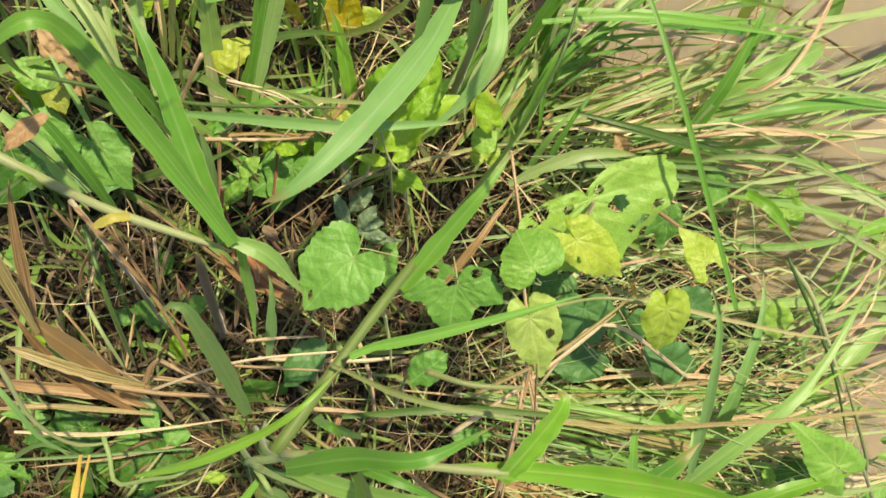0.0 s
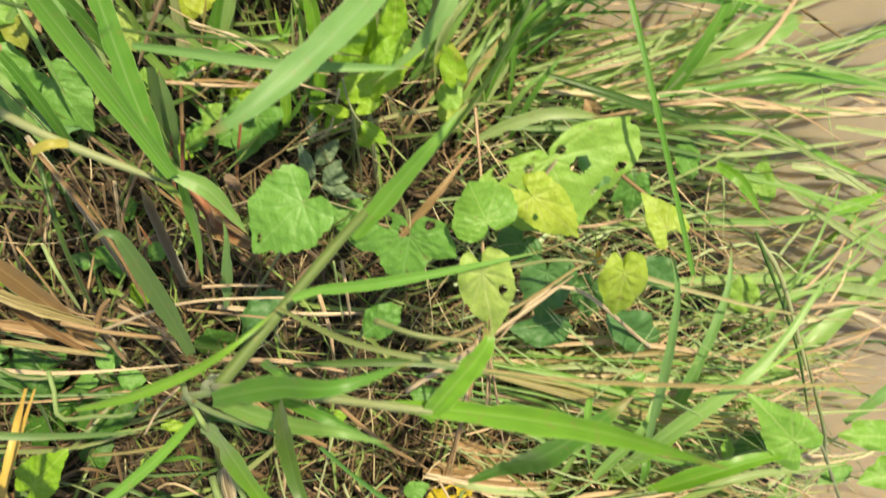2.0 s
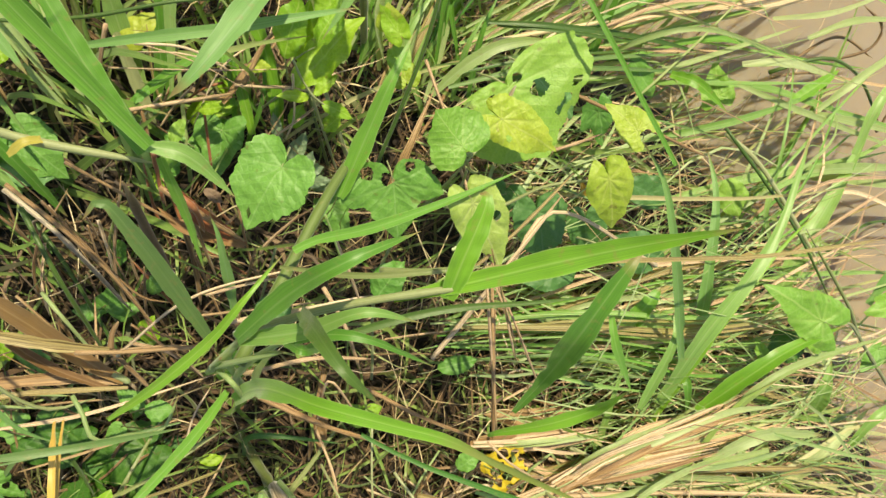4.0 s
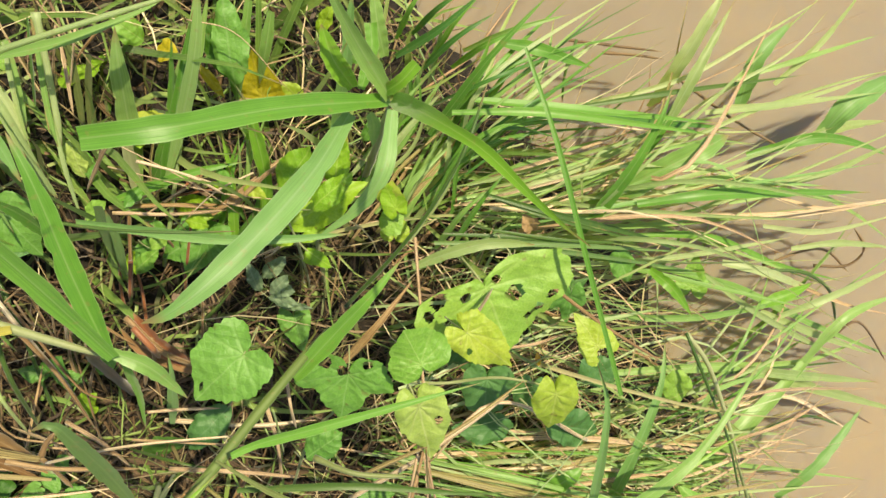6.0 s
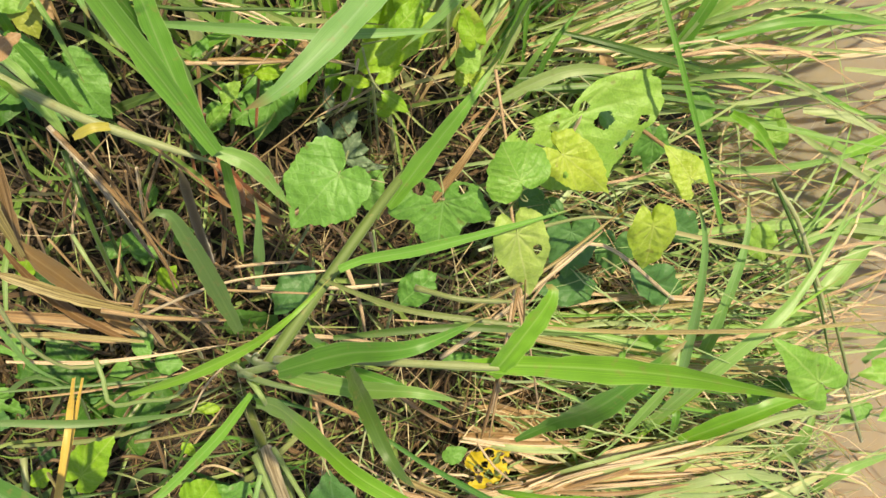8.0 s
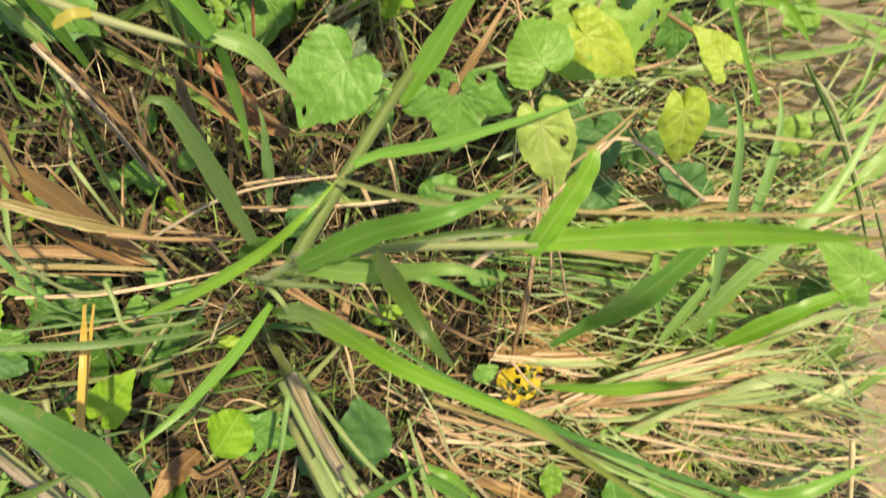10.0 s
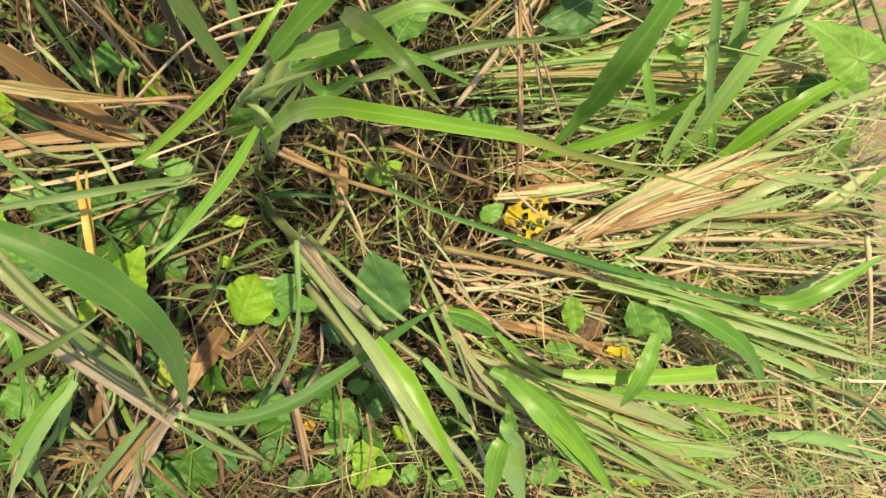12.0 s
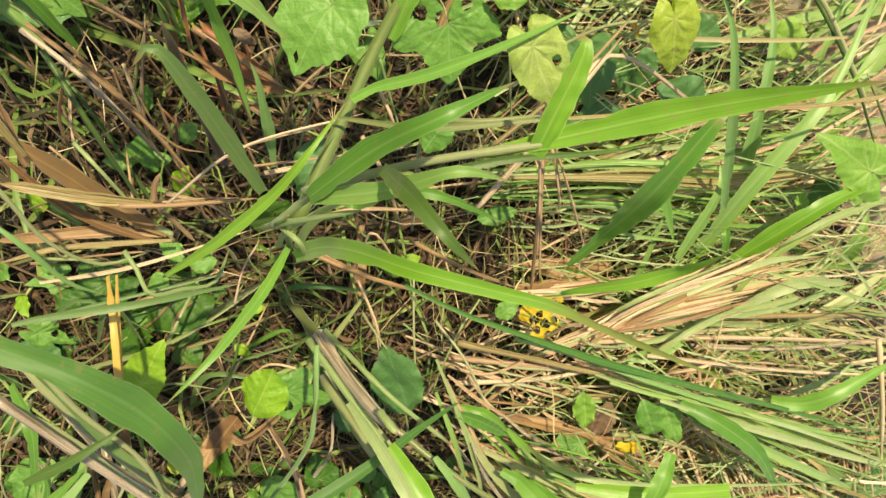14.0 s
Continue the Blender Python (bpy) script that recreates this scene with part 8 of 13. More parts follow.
stalk(grass_q, M_BRNLEAF, 0.0020, [(0.014, 0.018, 0.009), (0.005, 0.088, 0.061), (-0.001, 0.093, 0.094)])
stalk(grass_q, M_OLIVE, 0.0038, [(0.036, 0.012, 0.004), (0.033, 0.060, 0.045), (0.065, 0.115, 0.072)])
stalk(grass_q, M_BROWN, 0.0021, [(0.132, -0.137, 0.003), (0.094, -0.038, 0.055), (0.152, 0.005, 0.076)])
stalk(grass_q, M_BRNLEAF, 0.0040, [(0.192, -0.120, -0.002), (0.190, -0.054, 0.058), (0.191, -0.007, 0.083)])
stalk(grass_q, M_STRAW, 0.0035, [(0.038, -0.062, -0.008), (0.034, 0.033, 0.055), (0.075, 0.126, 0.130)])
stalk(grass_q, M_BROWN, 0.0024, [(0.047, -0.087, 0.007), (0.056, -0.057, 0.061), (0.040, 0.071, 0.086)])
stalk(grass_q, M_BROWN, 0.0034, [(0.051, -0.086, -0.006), (0.049, -0.022, 0.049), (0.068, 0.041, 0.103)])

ground_herb = thing("ground_herb", (-0.083, -0.432), "low shaded herbs with small oval green leaves covering the litter", "herb", "leafy herbs")
# Mostly darkened greens here; they stand in for the shade on low leaves.
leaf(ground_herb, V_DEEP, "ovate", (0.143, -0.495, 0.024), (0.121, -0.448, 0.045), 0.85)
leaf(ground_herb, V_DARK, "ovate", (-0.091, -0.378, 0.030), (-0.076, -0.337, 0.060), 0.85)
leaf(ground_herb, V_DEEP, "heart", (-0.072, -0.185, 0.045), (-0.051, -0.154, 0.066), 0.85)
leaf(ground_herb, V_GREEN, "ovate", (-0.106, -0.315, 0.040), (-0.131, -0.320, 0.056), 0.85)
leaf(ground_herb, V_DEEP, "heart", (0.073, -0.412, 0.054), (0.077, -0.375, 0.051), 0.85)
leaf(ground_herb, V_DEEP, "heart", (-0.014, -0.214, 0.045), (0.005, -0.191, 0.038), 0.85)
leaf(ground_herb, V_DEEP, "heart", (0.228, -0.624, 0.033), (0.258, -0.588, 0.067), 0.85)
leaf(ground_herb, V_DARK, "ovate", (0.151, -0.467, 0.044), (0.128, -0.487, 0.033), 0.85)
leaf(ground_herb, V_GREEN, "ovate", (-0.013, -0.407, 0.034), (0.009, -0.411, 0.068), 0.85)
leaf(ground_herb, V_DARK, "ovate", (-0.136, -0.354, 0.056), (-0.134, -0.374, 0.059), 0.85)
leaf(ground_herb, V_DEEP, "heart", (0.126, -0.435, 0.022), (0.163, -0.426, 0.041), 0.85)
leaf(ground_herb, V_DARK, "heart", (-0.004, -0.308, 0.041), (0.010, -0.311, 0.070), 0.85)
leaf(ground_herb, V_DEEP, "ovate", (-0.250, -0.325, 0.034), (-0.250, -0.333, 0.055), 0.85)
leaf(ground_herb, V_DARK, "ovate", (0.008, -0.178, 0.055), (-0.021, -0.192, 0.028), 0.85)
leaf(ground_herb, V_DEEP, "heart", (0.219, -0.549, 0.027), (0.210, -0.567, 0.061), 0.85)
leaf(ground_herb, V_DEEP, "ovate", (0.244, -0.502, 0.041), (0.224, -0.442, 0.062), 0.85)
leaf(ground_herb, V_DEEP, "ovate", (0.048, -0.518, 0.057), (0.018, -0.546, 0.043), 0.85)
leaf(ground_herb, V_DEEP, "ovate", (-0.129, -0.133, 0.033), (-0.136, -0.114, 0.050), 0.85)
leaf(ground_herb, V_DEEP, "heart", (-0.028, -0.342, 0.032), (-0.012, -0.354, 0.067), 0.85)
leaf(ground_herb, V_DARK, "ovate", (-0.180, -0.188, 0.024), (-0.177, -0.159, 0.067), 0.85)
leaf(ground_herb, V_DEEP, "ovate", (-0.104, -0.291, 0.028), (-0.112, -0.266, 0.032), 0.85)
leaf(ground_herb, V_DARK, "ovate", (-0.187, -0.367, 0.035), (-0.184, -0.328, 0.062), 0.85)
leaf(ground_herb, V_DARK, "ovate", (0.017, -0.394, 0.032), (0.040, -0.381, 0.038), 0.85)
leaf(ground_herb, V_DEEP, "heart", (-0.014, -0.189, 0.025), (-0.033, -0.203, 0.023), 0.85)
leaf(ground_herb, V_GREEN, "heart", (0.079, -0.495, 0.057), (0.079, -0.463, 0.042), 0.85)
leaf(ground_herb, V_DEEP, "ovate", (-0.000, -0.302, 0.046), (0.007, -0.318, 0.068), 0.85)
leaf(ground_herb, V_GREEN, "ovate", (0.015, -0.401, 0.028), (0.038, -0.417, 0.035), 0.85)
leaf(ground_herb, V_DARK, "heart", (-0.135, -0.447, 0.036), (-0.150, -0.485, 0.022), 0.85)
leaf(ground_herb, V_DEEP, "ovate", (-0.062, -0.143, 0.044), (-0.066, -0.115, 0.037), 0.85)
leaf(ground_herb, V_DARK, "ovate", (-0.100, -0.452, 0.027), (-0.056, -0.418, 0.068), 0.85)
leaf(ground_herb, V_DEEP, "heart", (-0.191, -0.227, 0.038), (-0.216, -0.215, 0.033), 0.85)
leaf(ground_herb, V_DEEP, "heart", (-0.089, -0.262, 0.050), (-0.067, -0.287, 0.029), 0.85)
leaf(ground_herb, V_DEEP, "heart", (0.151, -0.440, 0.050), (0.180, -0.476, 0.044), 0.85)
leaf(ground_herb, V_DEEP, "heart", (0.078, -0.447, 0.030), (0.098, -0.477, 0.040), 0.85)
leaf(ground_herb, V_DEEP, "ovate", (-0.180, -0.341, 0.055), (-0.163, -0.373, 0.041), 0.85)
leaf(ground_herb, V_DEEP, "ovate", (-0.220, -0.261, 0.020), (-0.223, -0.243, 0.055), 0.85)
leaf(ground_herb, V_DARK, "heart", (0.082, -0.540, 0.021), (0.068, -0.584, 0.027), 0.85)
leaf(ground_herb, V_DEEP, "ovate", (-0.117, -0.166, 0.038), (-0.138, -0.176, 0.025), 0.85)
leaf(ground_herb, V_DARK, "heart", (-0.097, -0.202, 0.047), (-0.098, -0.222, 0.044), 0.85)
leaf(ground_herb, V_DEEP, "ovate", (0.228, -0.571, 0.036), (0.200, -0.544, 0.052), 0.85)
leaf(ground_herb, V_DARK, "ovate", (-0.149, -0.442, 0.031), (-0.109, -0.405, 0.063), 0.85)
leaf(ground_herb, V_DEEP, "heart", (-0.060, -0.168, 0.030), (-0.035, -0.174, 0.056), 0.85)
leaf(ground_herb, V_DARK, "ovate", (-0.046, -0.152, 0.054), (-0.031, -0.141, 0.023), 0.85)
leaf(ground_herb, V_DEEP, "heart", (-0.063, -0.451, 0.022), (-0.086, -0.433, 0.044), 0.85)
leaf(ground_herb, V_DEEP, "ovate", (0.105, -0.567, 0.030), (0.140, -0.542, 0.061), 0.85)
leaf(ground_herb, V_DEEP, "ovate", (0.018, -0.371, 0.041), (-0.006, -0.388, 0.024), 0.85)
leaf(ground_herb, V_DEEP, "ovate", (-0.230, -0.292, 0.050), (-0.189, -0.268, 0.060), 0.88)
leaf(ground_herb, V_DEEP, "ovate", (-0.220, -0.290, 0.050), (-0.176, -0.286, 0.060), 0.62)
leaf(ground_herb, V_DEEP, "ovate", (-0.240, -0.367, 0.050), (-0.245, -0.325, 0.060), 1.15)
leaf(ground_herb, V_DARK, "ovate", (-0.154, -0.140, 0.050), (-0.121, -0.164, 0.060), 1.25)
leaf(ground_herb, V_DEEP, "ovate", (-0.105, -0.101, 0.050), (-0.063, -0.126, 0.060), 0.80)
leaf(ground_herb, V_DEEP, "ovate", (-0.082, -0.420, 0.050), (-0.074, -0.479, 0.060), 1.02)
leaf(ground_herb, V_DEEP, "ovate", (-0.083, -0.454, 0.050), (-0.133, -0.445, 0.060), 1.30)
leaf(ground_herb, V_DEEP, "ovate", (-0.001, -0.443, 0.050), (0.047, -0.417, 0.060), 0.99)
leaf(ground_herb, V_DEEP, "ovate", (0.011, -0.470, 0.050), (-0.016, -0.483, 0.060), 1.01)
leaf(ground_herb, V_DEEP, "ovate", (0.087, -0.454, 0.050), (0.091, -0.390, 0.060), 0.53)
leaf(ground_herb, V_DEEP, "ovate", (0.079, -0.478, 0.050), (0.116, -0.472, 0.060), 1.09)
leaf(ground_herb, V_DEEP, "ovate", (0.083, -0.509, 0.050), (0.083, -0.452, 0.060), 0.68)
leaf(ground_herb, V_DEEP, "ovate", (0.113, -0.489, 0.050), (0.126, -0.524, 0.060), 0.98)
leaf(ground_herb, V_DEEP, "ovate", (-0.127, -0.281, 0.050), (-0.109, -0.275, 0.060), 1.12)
leaf(ground_herb, V_DARK, "ovate", (-0.172, -0.274, 0.050), (-0.143, -0.294, 0.060), 0.77)
leaf(ground_herb, V_DEEP, "ovate", (-0.178, -0.356, 0.050), (-0.189, -0.324, 0.060), 0.73)
leaf(ground_herb, V_DARK, "ovate", (-0.045, -0.475, 0.050), (-0.049, -0.430, 0.060), 0.68)
leaf(ground_herb, V_DEEP, "ovate", (-0.170, -0.413, 0.050), (-0.195, -0.417, 0.060), 1.36)
leaf(ground_herb, V_DEEP, "ovate", (0.029, -0.516, 0.050), (0.000, -0.528, 0.060), 1.11)
leaf(ground_herb, V_BRIGHT, "ovate", (0.106, -0.558, 0.060), (0.089, -0.511, 0.060), 0.81)
leaf(ground_herb, V_BRIGHT, "ovate", (0.097, -0.568, 0.060), (0.129, -0.563, 0.060), 1.06)
leaf(ground_herb, V_BRIGHT, "ovate", (0.156, -0.511, 0.060), (0.179, -0.516, 0.060), 1.31)

ground_herb_b = thing("ground_herb", (0.009, 0.176), "small green leaves growing among stalks on the bank", "herb", "leafy herbs")
leaf(ground_herb_b, V_GREEN, "ovate", (-0.090, 0.171, 0.059), (-0.106, 0.187, 0.020), 0.8)
leaf(ground_herb_b, V_GREEN, "heart", (-0.048, 0.241, 0.053), (-0.065, 0.227, 0.038), 0.8)
leaf(ground_herb_b, V_BRIGHT, "ovate", (0.039, -0.043, 0.041), (0.057, -0.013, 0.073), 0.8)
leaf(ground_herb_b, V_DARK, "heart", (-0.058, 0.214, 0.039), (-0.076, 0.199, 0.044), 0.8)
leaf(ground_herb_b, V_DARK, "ovate", (-0.139, -0.025, 0.057), (-0.149, -0.007, 0.066), 0.8)
leaf(ground_herb_b, V_DARK, "ovate", (-0.117, 0.054, 0.054), (-0.098, 0.071, 0.076), 0.8)
leaf(ground_herb_b, V_GREEN, "ovate", (-0.101, 0.183, 0.025), (-0.109, 0.205, 0.020), 0.8)
leaf(ground_herb_b, V_GREEN, "ovate", (-0.064, -0.091, 0.035), (-0.046, -0.085, 0.045), 0.8)
leaf(ground_herb_b, V_GREEN, "heart", (-0.004, -0.114, 0.065), (-0.021, -0.122, 0.063), 0.8)
leaf(ground_herb_b, V_DARK, "ovate", (-0.132, -0.165, 0.022), (-0.104, -0.161, 0.031), 0.8)
leaf(ground_herb_b, V_GREEN, "ovate", (0.049, 0.067, 0.051), (0.026, 0.040, 0.029), 0.8)
leaf(ground_herb_b, V_GREEN, "ovate", (0.021, -0.085, 0.052), (0.007, -0.116, 0.047), 0.8)
leaf(ground_herb_b, V_GREEN, "ovate", (-0.007, 0.164, 0.059), (-0.020, 0.185, 0.056), 0.8)
leaf(ground_herb_b, V_DARK, "ovate", (0.025, -0.151, 0.031), (0.047, -0.165, 0.023), 0.8)
leaf(ground_herb_b, V_DARK, "heart", (-0.059, -0.013, 0.062), (-0.073, -0.050, 0.034), 0.8)
leaf(ground_herb_b, V_GREEN, "ovate", (-0.031, -0.081, 0.058), (-0.024, -0.091, 0.070), 0.8)
leaf(ground_herb_b, V_BRIGHT, "ovate", (-0.087, 0.268, 0.049), (-0.086, 0.292, 0.024), 0.8)
leaf(ground_herb_b, V_GREEN, "ovate", (-0.138, 0.147, 0.034), (-0.165, 0.137, 0.027), 0.8)
leaf(ground_herb_b, V_BRIGHT, "heart", (0.154, 0.164, 0.042), (0.173, 0.189, 0.068), 0.8)
leaf(ground_herb_b, V_BRIGHT, "heart", (0.170, 0.174, 0.065), (0.190, 0.174, 0.063), 0.8)
leaf(ground_herb_b, V_BRIGHT, "heart", (-0.071, 0.229, 0.023), (-0.075, 0.233, 0.053), 0.8)
leaf(ground_herb_b, V_GREEN, "heart", (-0.096, 0.066, 0.036), (-0.093, 0.089, 0.039), 0.8)
leaf(ground_herb_b, V_BRIGHT, "ovate", (-0.072, 0.010, 0.068), (-0.092, -0.021, 0.046), 0.8)
leaf(ground_herb_b, V_GREEN, "heart", (0.123, -0.103, 0.027), (0.112, -0.064, 0.073), 0.8)
leaf(ground_herb_b, V_BRIGHT, "ovate", (-0.018, 0.258, 0.039), (0.008, 0.274, 0.050), 0.8)
leaf(ground_herb_b, V_GREEN, "ovate", (0.133, 0.148, 0.059), (0.112, 0.163, 0.047), 0.8)
leaf(ground_herb_b, V_BRIGHT, "heart", (0.061, 0.312, 0.033), (0.056, 0.292, 0.078), 0.8)
leaf(ground_herb_b, V_GREEN, "ovate", (-0.134, -0.069, 0.061), (-0.149, -0.056, 0.029), 0.8)
leaf(ground_herb_b, V_BRIGHT, "heart", (0.096, 0.110, 0.043), (0.091, 0.127, 0.023), 0.8)
leaf(ground_herb_b, V_BRIGHT, "ovate", (-0.135, -0.090, 0.046), (-0.131, -0.110, 0.065), 0.8)
leaf(ground_herb_b, V_BRIGHT, "ovate", (0.113, 0.253, 0.027), (0.112, 0.240, 0.074), 0.8)
leaf(ground_herb_b, V_GREEN, "ovate", (-0.115, -0.006, 0.060), (-0.139, -0.013, 0.050), 0.8)
leaf(ground_herb_b, V_BRIGHT, "ovate", (0.182, 0.205, 0.038), (0.186, 0.185, 0.029), 0.8)
leaf(ground_herb_b, V_DARK, "ovate", (0.110, 0.184, 0.046), (0.128, 0.175, 0.058), 0.8)
blade(grass_e, M_BRIGHT, 0.0247, [(0.614, -0.292, 0.110), (0.670, -0.251, 0.150), (0.722, -0.234, 0.160), (0.807, -0.234, 0.150)], roll=-20, face=(-0.50, 0.29, 0.81))
blade(grass_e, M_PALE, 0.0209, [(0.770, -0.461, 0.060), (0.818, -0.421, 0.080), (0.904, -0.397, 0.070)], roll=1)
blade(grass_e, M_LIGHT, 0.0235, [(0.811, -0.372, 0.070), (0.815, -0.337, 0.090), (0.834, -0.302, 0.090)], roll=-7, face=(-0.50, 0.33, 0.80))
blade(grass_e, M_GREEN, 0.0112, [(0.612, -0.232, 0.100), (0.601, -0.255, 0.120), (0.605, -0.297, 0.100)], roll=18)
blade(grass_e, M_STRAWG, 0.0146, [(0.583, -0.227, 0.060), (0.683, -0.287, 0.080), (0.812, -0.367, 0.060)], roll=-10)
blade(grass_e, M_LIGHT, 0.0102, [(0.493, -0.336, 0.050), (0.516, -0.242, 0.100), (0.542, -0.177, 0.120)], roll=7)
blade(grass_e, M_PALE, 0.0121, [(0.402, -0.523, 0.140), (0.452, -0.575, 0.160), (0.505, -0.629, 0.150)], roll=-1)
blade(grass_e, M_DULL, 0.0074, [(0.403, 0.142, 0.100), (0.531, 0.141, 0.120), (0.739, 0.117, 0.080)], roll=5)
blade(grass_e, M_DARK, 0.0055, [(0.410, 0.153, 0.110), (0.518, 0.147, 0.120), (0.697, 0.111, 0.080)], roll=-18)
blade(grass_e, M_DULL, 0.0064, [(0.452, 0.139, 0.100), (0.571, 0.127, 0.110), (0.776, 0.085, 0.060)], roll=15)
blade(grass_e, M_DARK, 0.0050, [(0.461, 0.158, 0.120), (0.556, 0.144, 0.120), (0.678, 0.133, 0.090)], roll=-19)
stalk(grass_h, M_DARK, 0.0044, [(0.306, 0.082, 0.120), (0.359, 0.173, 0.190), (0.393, 0.246, 0.220), (0.420, 0.307, 0.200)])
stalk(grass_h, M_DARK, 0.0042, [(0.592, 0.365, 0.020), (0.580, 0.326, 0.020), (0.588, 0.293, 0.000)])
stalk(grass_h, M_BROWN, 0.0040, [(0.727, 0.325, 0.030), (0.824, 0.272, 0.030), (0.935, 0.234, 0.000)])
stalk(grass_h, M_BROWN, 0.0046, [(1.001, 0.072, 0.000), (1.041, 0.076, 0.020), (1.056, 0.102, 0.030), (1.030, 0.135, 0.030)])
stalk(grass_h, M_BROWN, 0.0039, [(1.052, -0.043, 0.000), (1.089, -0.015, 0.010), (1.166, -0.087, -0.000)])
stalk(grass_h, M_BROWN, 0.0042, [(1.073, -0.187, -0.030), (1.116, -0.172, -0.020), (1.202, -0.214, -0.040)])

straw_bundle_e = thing("straw_bundle", (0.695, -0.671), "thin warm tan straws hanging down the bank", "straw", "straw bundles")
stalk(straw_bundle_e, M_BRNLEAF, 0.0056, [(0.605, -0.656, 0.090), (0.652, -0.786, 0.080), (0.720, -0.962, 0.050)])
stalk(straw_bundle_e, M_LONG, 0.0043, [(0.624, -0.635, 0.090), (0.655, -0.725, 0.080), (0.705, -0.848, 0.050)])
stalk(straw_bundle_e, M_STRAW, 0.0041, [(0.566, -0.625, 0.090), (0.607, -0.715, 0.080), (0.666, -0.837, 0.050)])
stalk(straw_bundle_e, M_BRNLEAF, 0.0034, [(0.558, -0.641, 0.090), (0.591, -0.757, 0.080), (0.642, -0.913, 0.050)])
stalk(straw_bundle_e, M_STRAW, 0.0052, [(0.607, -0.620, 0.090), (0.635, -0.734, 0.080), (0.679, -0.887, 0.050)])
stalk(straw_bundle_e, M_STRAW, 0.0046, [(0.644, -0.639, 0.090), (0.679, -0.737, 0.080), (0.734, -0.870, 0.050)])
stalk(straw_bundle_e, M_STRAW, 0.0039, [(0.614, -0.627, 0.090), (0.664, -0.747, 0.080), (0.738, -0.908, 0.050)])
stalk(straw_bundle_e, M_LONG, 0.0053, [(0.580, -0.610, 0.090), (0.611, -0.695, 0.080), (0.659, -0.811, 0.050)])
stalk(straw_bundle_e, M_LONG, 0.0054, [(0.602, -0.645, 0.090), (0.648, -0.741, 0.080), (0.714, -0.871, 0.050)])
stalk(straw_bundle_e, M_BRNLEAF, 0.0037, [(0.592, -0.624, 0.090), (0.630, -0.738, 0.080), (0.687, -0.891, 0.050)])
stalk(straw_bundle_e, M_STRAW, 0.0042, [(0.639, -0.685, 0.090), (0.679, -0.793, 0.080), (0.739, -0.940, 0.050)])
stalk(straw_bundle_e, M_STRAW, 0.0033, [(0.604, -0.611, 0.090), (0.634, -0.700, 0.080), (0.681, -0.821, 0.050)])
stalk(straw_bundle_e, M_LONG, 0.0053, [(0.565, -0.641, 0.090), (0.601, -0.749, 0.080), (0.656, -0.894, 0.050)])
stalk(straw_bundle_e, M_BRNLEAF, 0.0042, [(0.551, -0.630, 0.090), (0.593, -0.753, 0.080), (0.654, -0.919, 0.050)])
stalk(straw_bundle_e, M_STRAW, 0.0040, [(0.646, -0.643, 0.090), (0.690, -0.747, 0.080), (0.754, -0.889, 0.050)])
stalk(straw_bundle_e, M_STRAW, 0.0054, [(0.639, -0.660, 0.090), (0.677, -0.762, 0.080), (0.736, -0.900, 0.050)])
stalk(straw_bundle_e, M_LONG, 0.0028, [(0.809, -0.673, 0.080), (0.814, -0.745, 0.070), (0.837, -0.846, 0.040)])
stalk(straw_bundle_e, M_LONG, 0.0036, [(0.858, -0.683, 0.080), (0.868, -0.750, 0.070), (0.898, -0.844, 0.040)])
stalk(straw_bundle_e, M_LONG, 0.0027, [(0.761, -0.647, 0.080), (0.757, -0.730, 0.070), (0.770, -0.843, 0.040)])
stalk(straw_bundle_e, M_BRNLEAF, 0.0043, [(0.792, -0.673, 0.080), (0.789, -0.750, 0.070), (0.804, -0.856, 0.040)])
stalk(straw_bundle_e, M_STRAW, 0.0034, [(0.831, -0.645, 0.080), (0.841, -0.707, 0.070), (0.871, -0.795, 0.040)])
stalk(straw_bundle_e, M_STRAW, 0.0052, [(0.786, -0.680, 0.080), (0.810, -0.779, 0.070), (0.854, -0.912, 0.040)])
stalk(straw_bundle_e, M_BRNLEAF, 0.0029, [(0.818, -0.652, 0.080), (0.821, -0.722, 0.070), (0.844, -0.819, 0.040)])
stalk(straw_bundle_e, M_STRAW, 0.0031, [(0.835, -0.673, 0.080), (0.836, -0.758, 0.070), (0.855, -0.874, 0.040)])
stalk(straw_bundle_e, M_BRNLEAF, 0.0047, [(0.792, -0.653, 0.080), (0.805, -0.728, 0.070), (0.836, -0.832, 0.040)])
stalk(straw_bundle_e, M_STRAW, 0.0042, [(0.829, -0.680, 0.080), (0.848, -0.769, 0.070), (0.887, -0.889, 0.040)])
stalk(straw_bundle_e, M_STRAW, 0.0064, [(0.729, -0.657, 0.023), (0.749, -0.742, 0.062), (0.771, -0.897, 0.028)])
stalk(straw_bundle_e, M_STRAW, 0.0035, [(0.645, -0.626, 0.029), (0.659, -0.716, 0.062), (0.763, -0.922, 0.036)])
stalk(straw_bundle_e, M_STRAW, 0.0066, [(0.710, -0.717, 0.037), (0.742, -0.805, 0.076), (0.805, -1.009, 0.037)])
stalk(straw_bundle_e, M_STRAW, 0.0065, [(0.711, -0.693, 0.038), (0.737, -0.814, 0.051), (0.789, -0.968, 0.039)])
stalk(straw_bundle_e, M_STRAW, 0.0054, [(0.554, -0.555, 0.029), (0.580, -0.633, 0.066), (0.646, -0.795, 0.025)])
stalk(straw_bundle_e, M_BRNLEAF, 0.0063, [(0.571, -0.595, 0.024), (0.585, -0.694, 0.047), (0.655, -0.896, 0.029)])
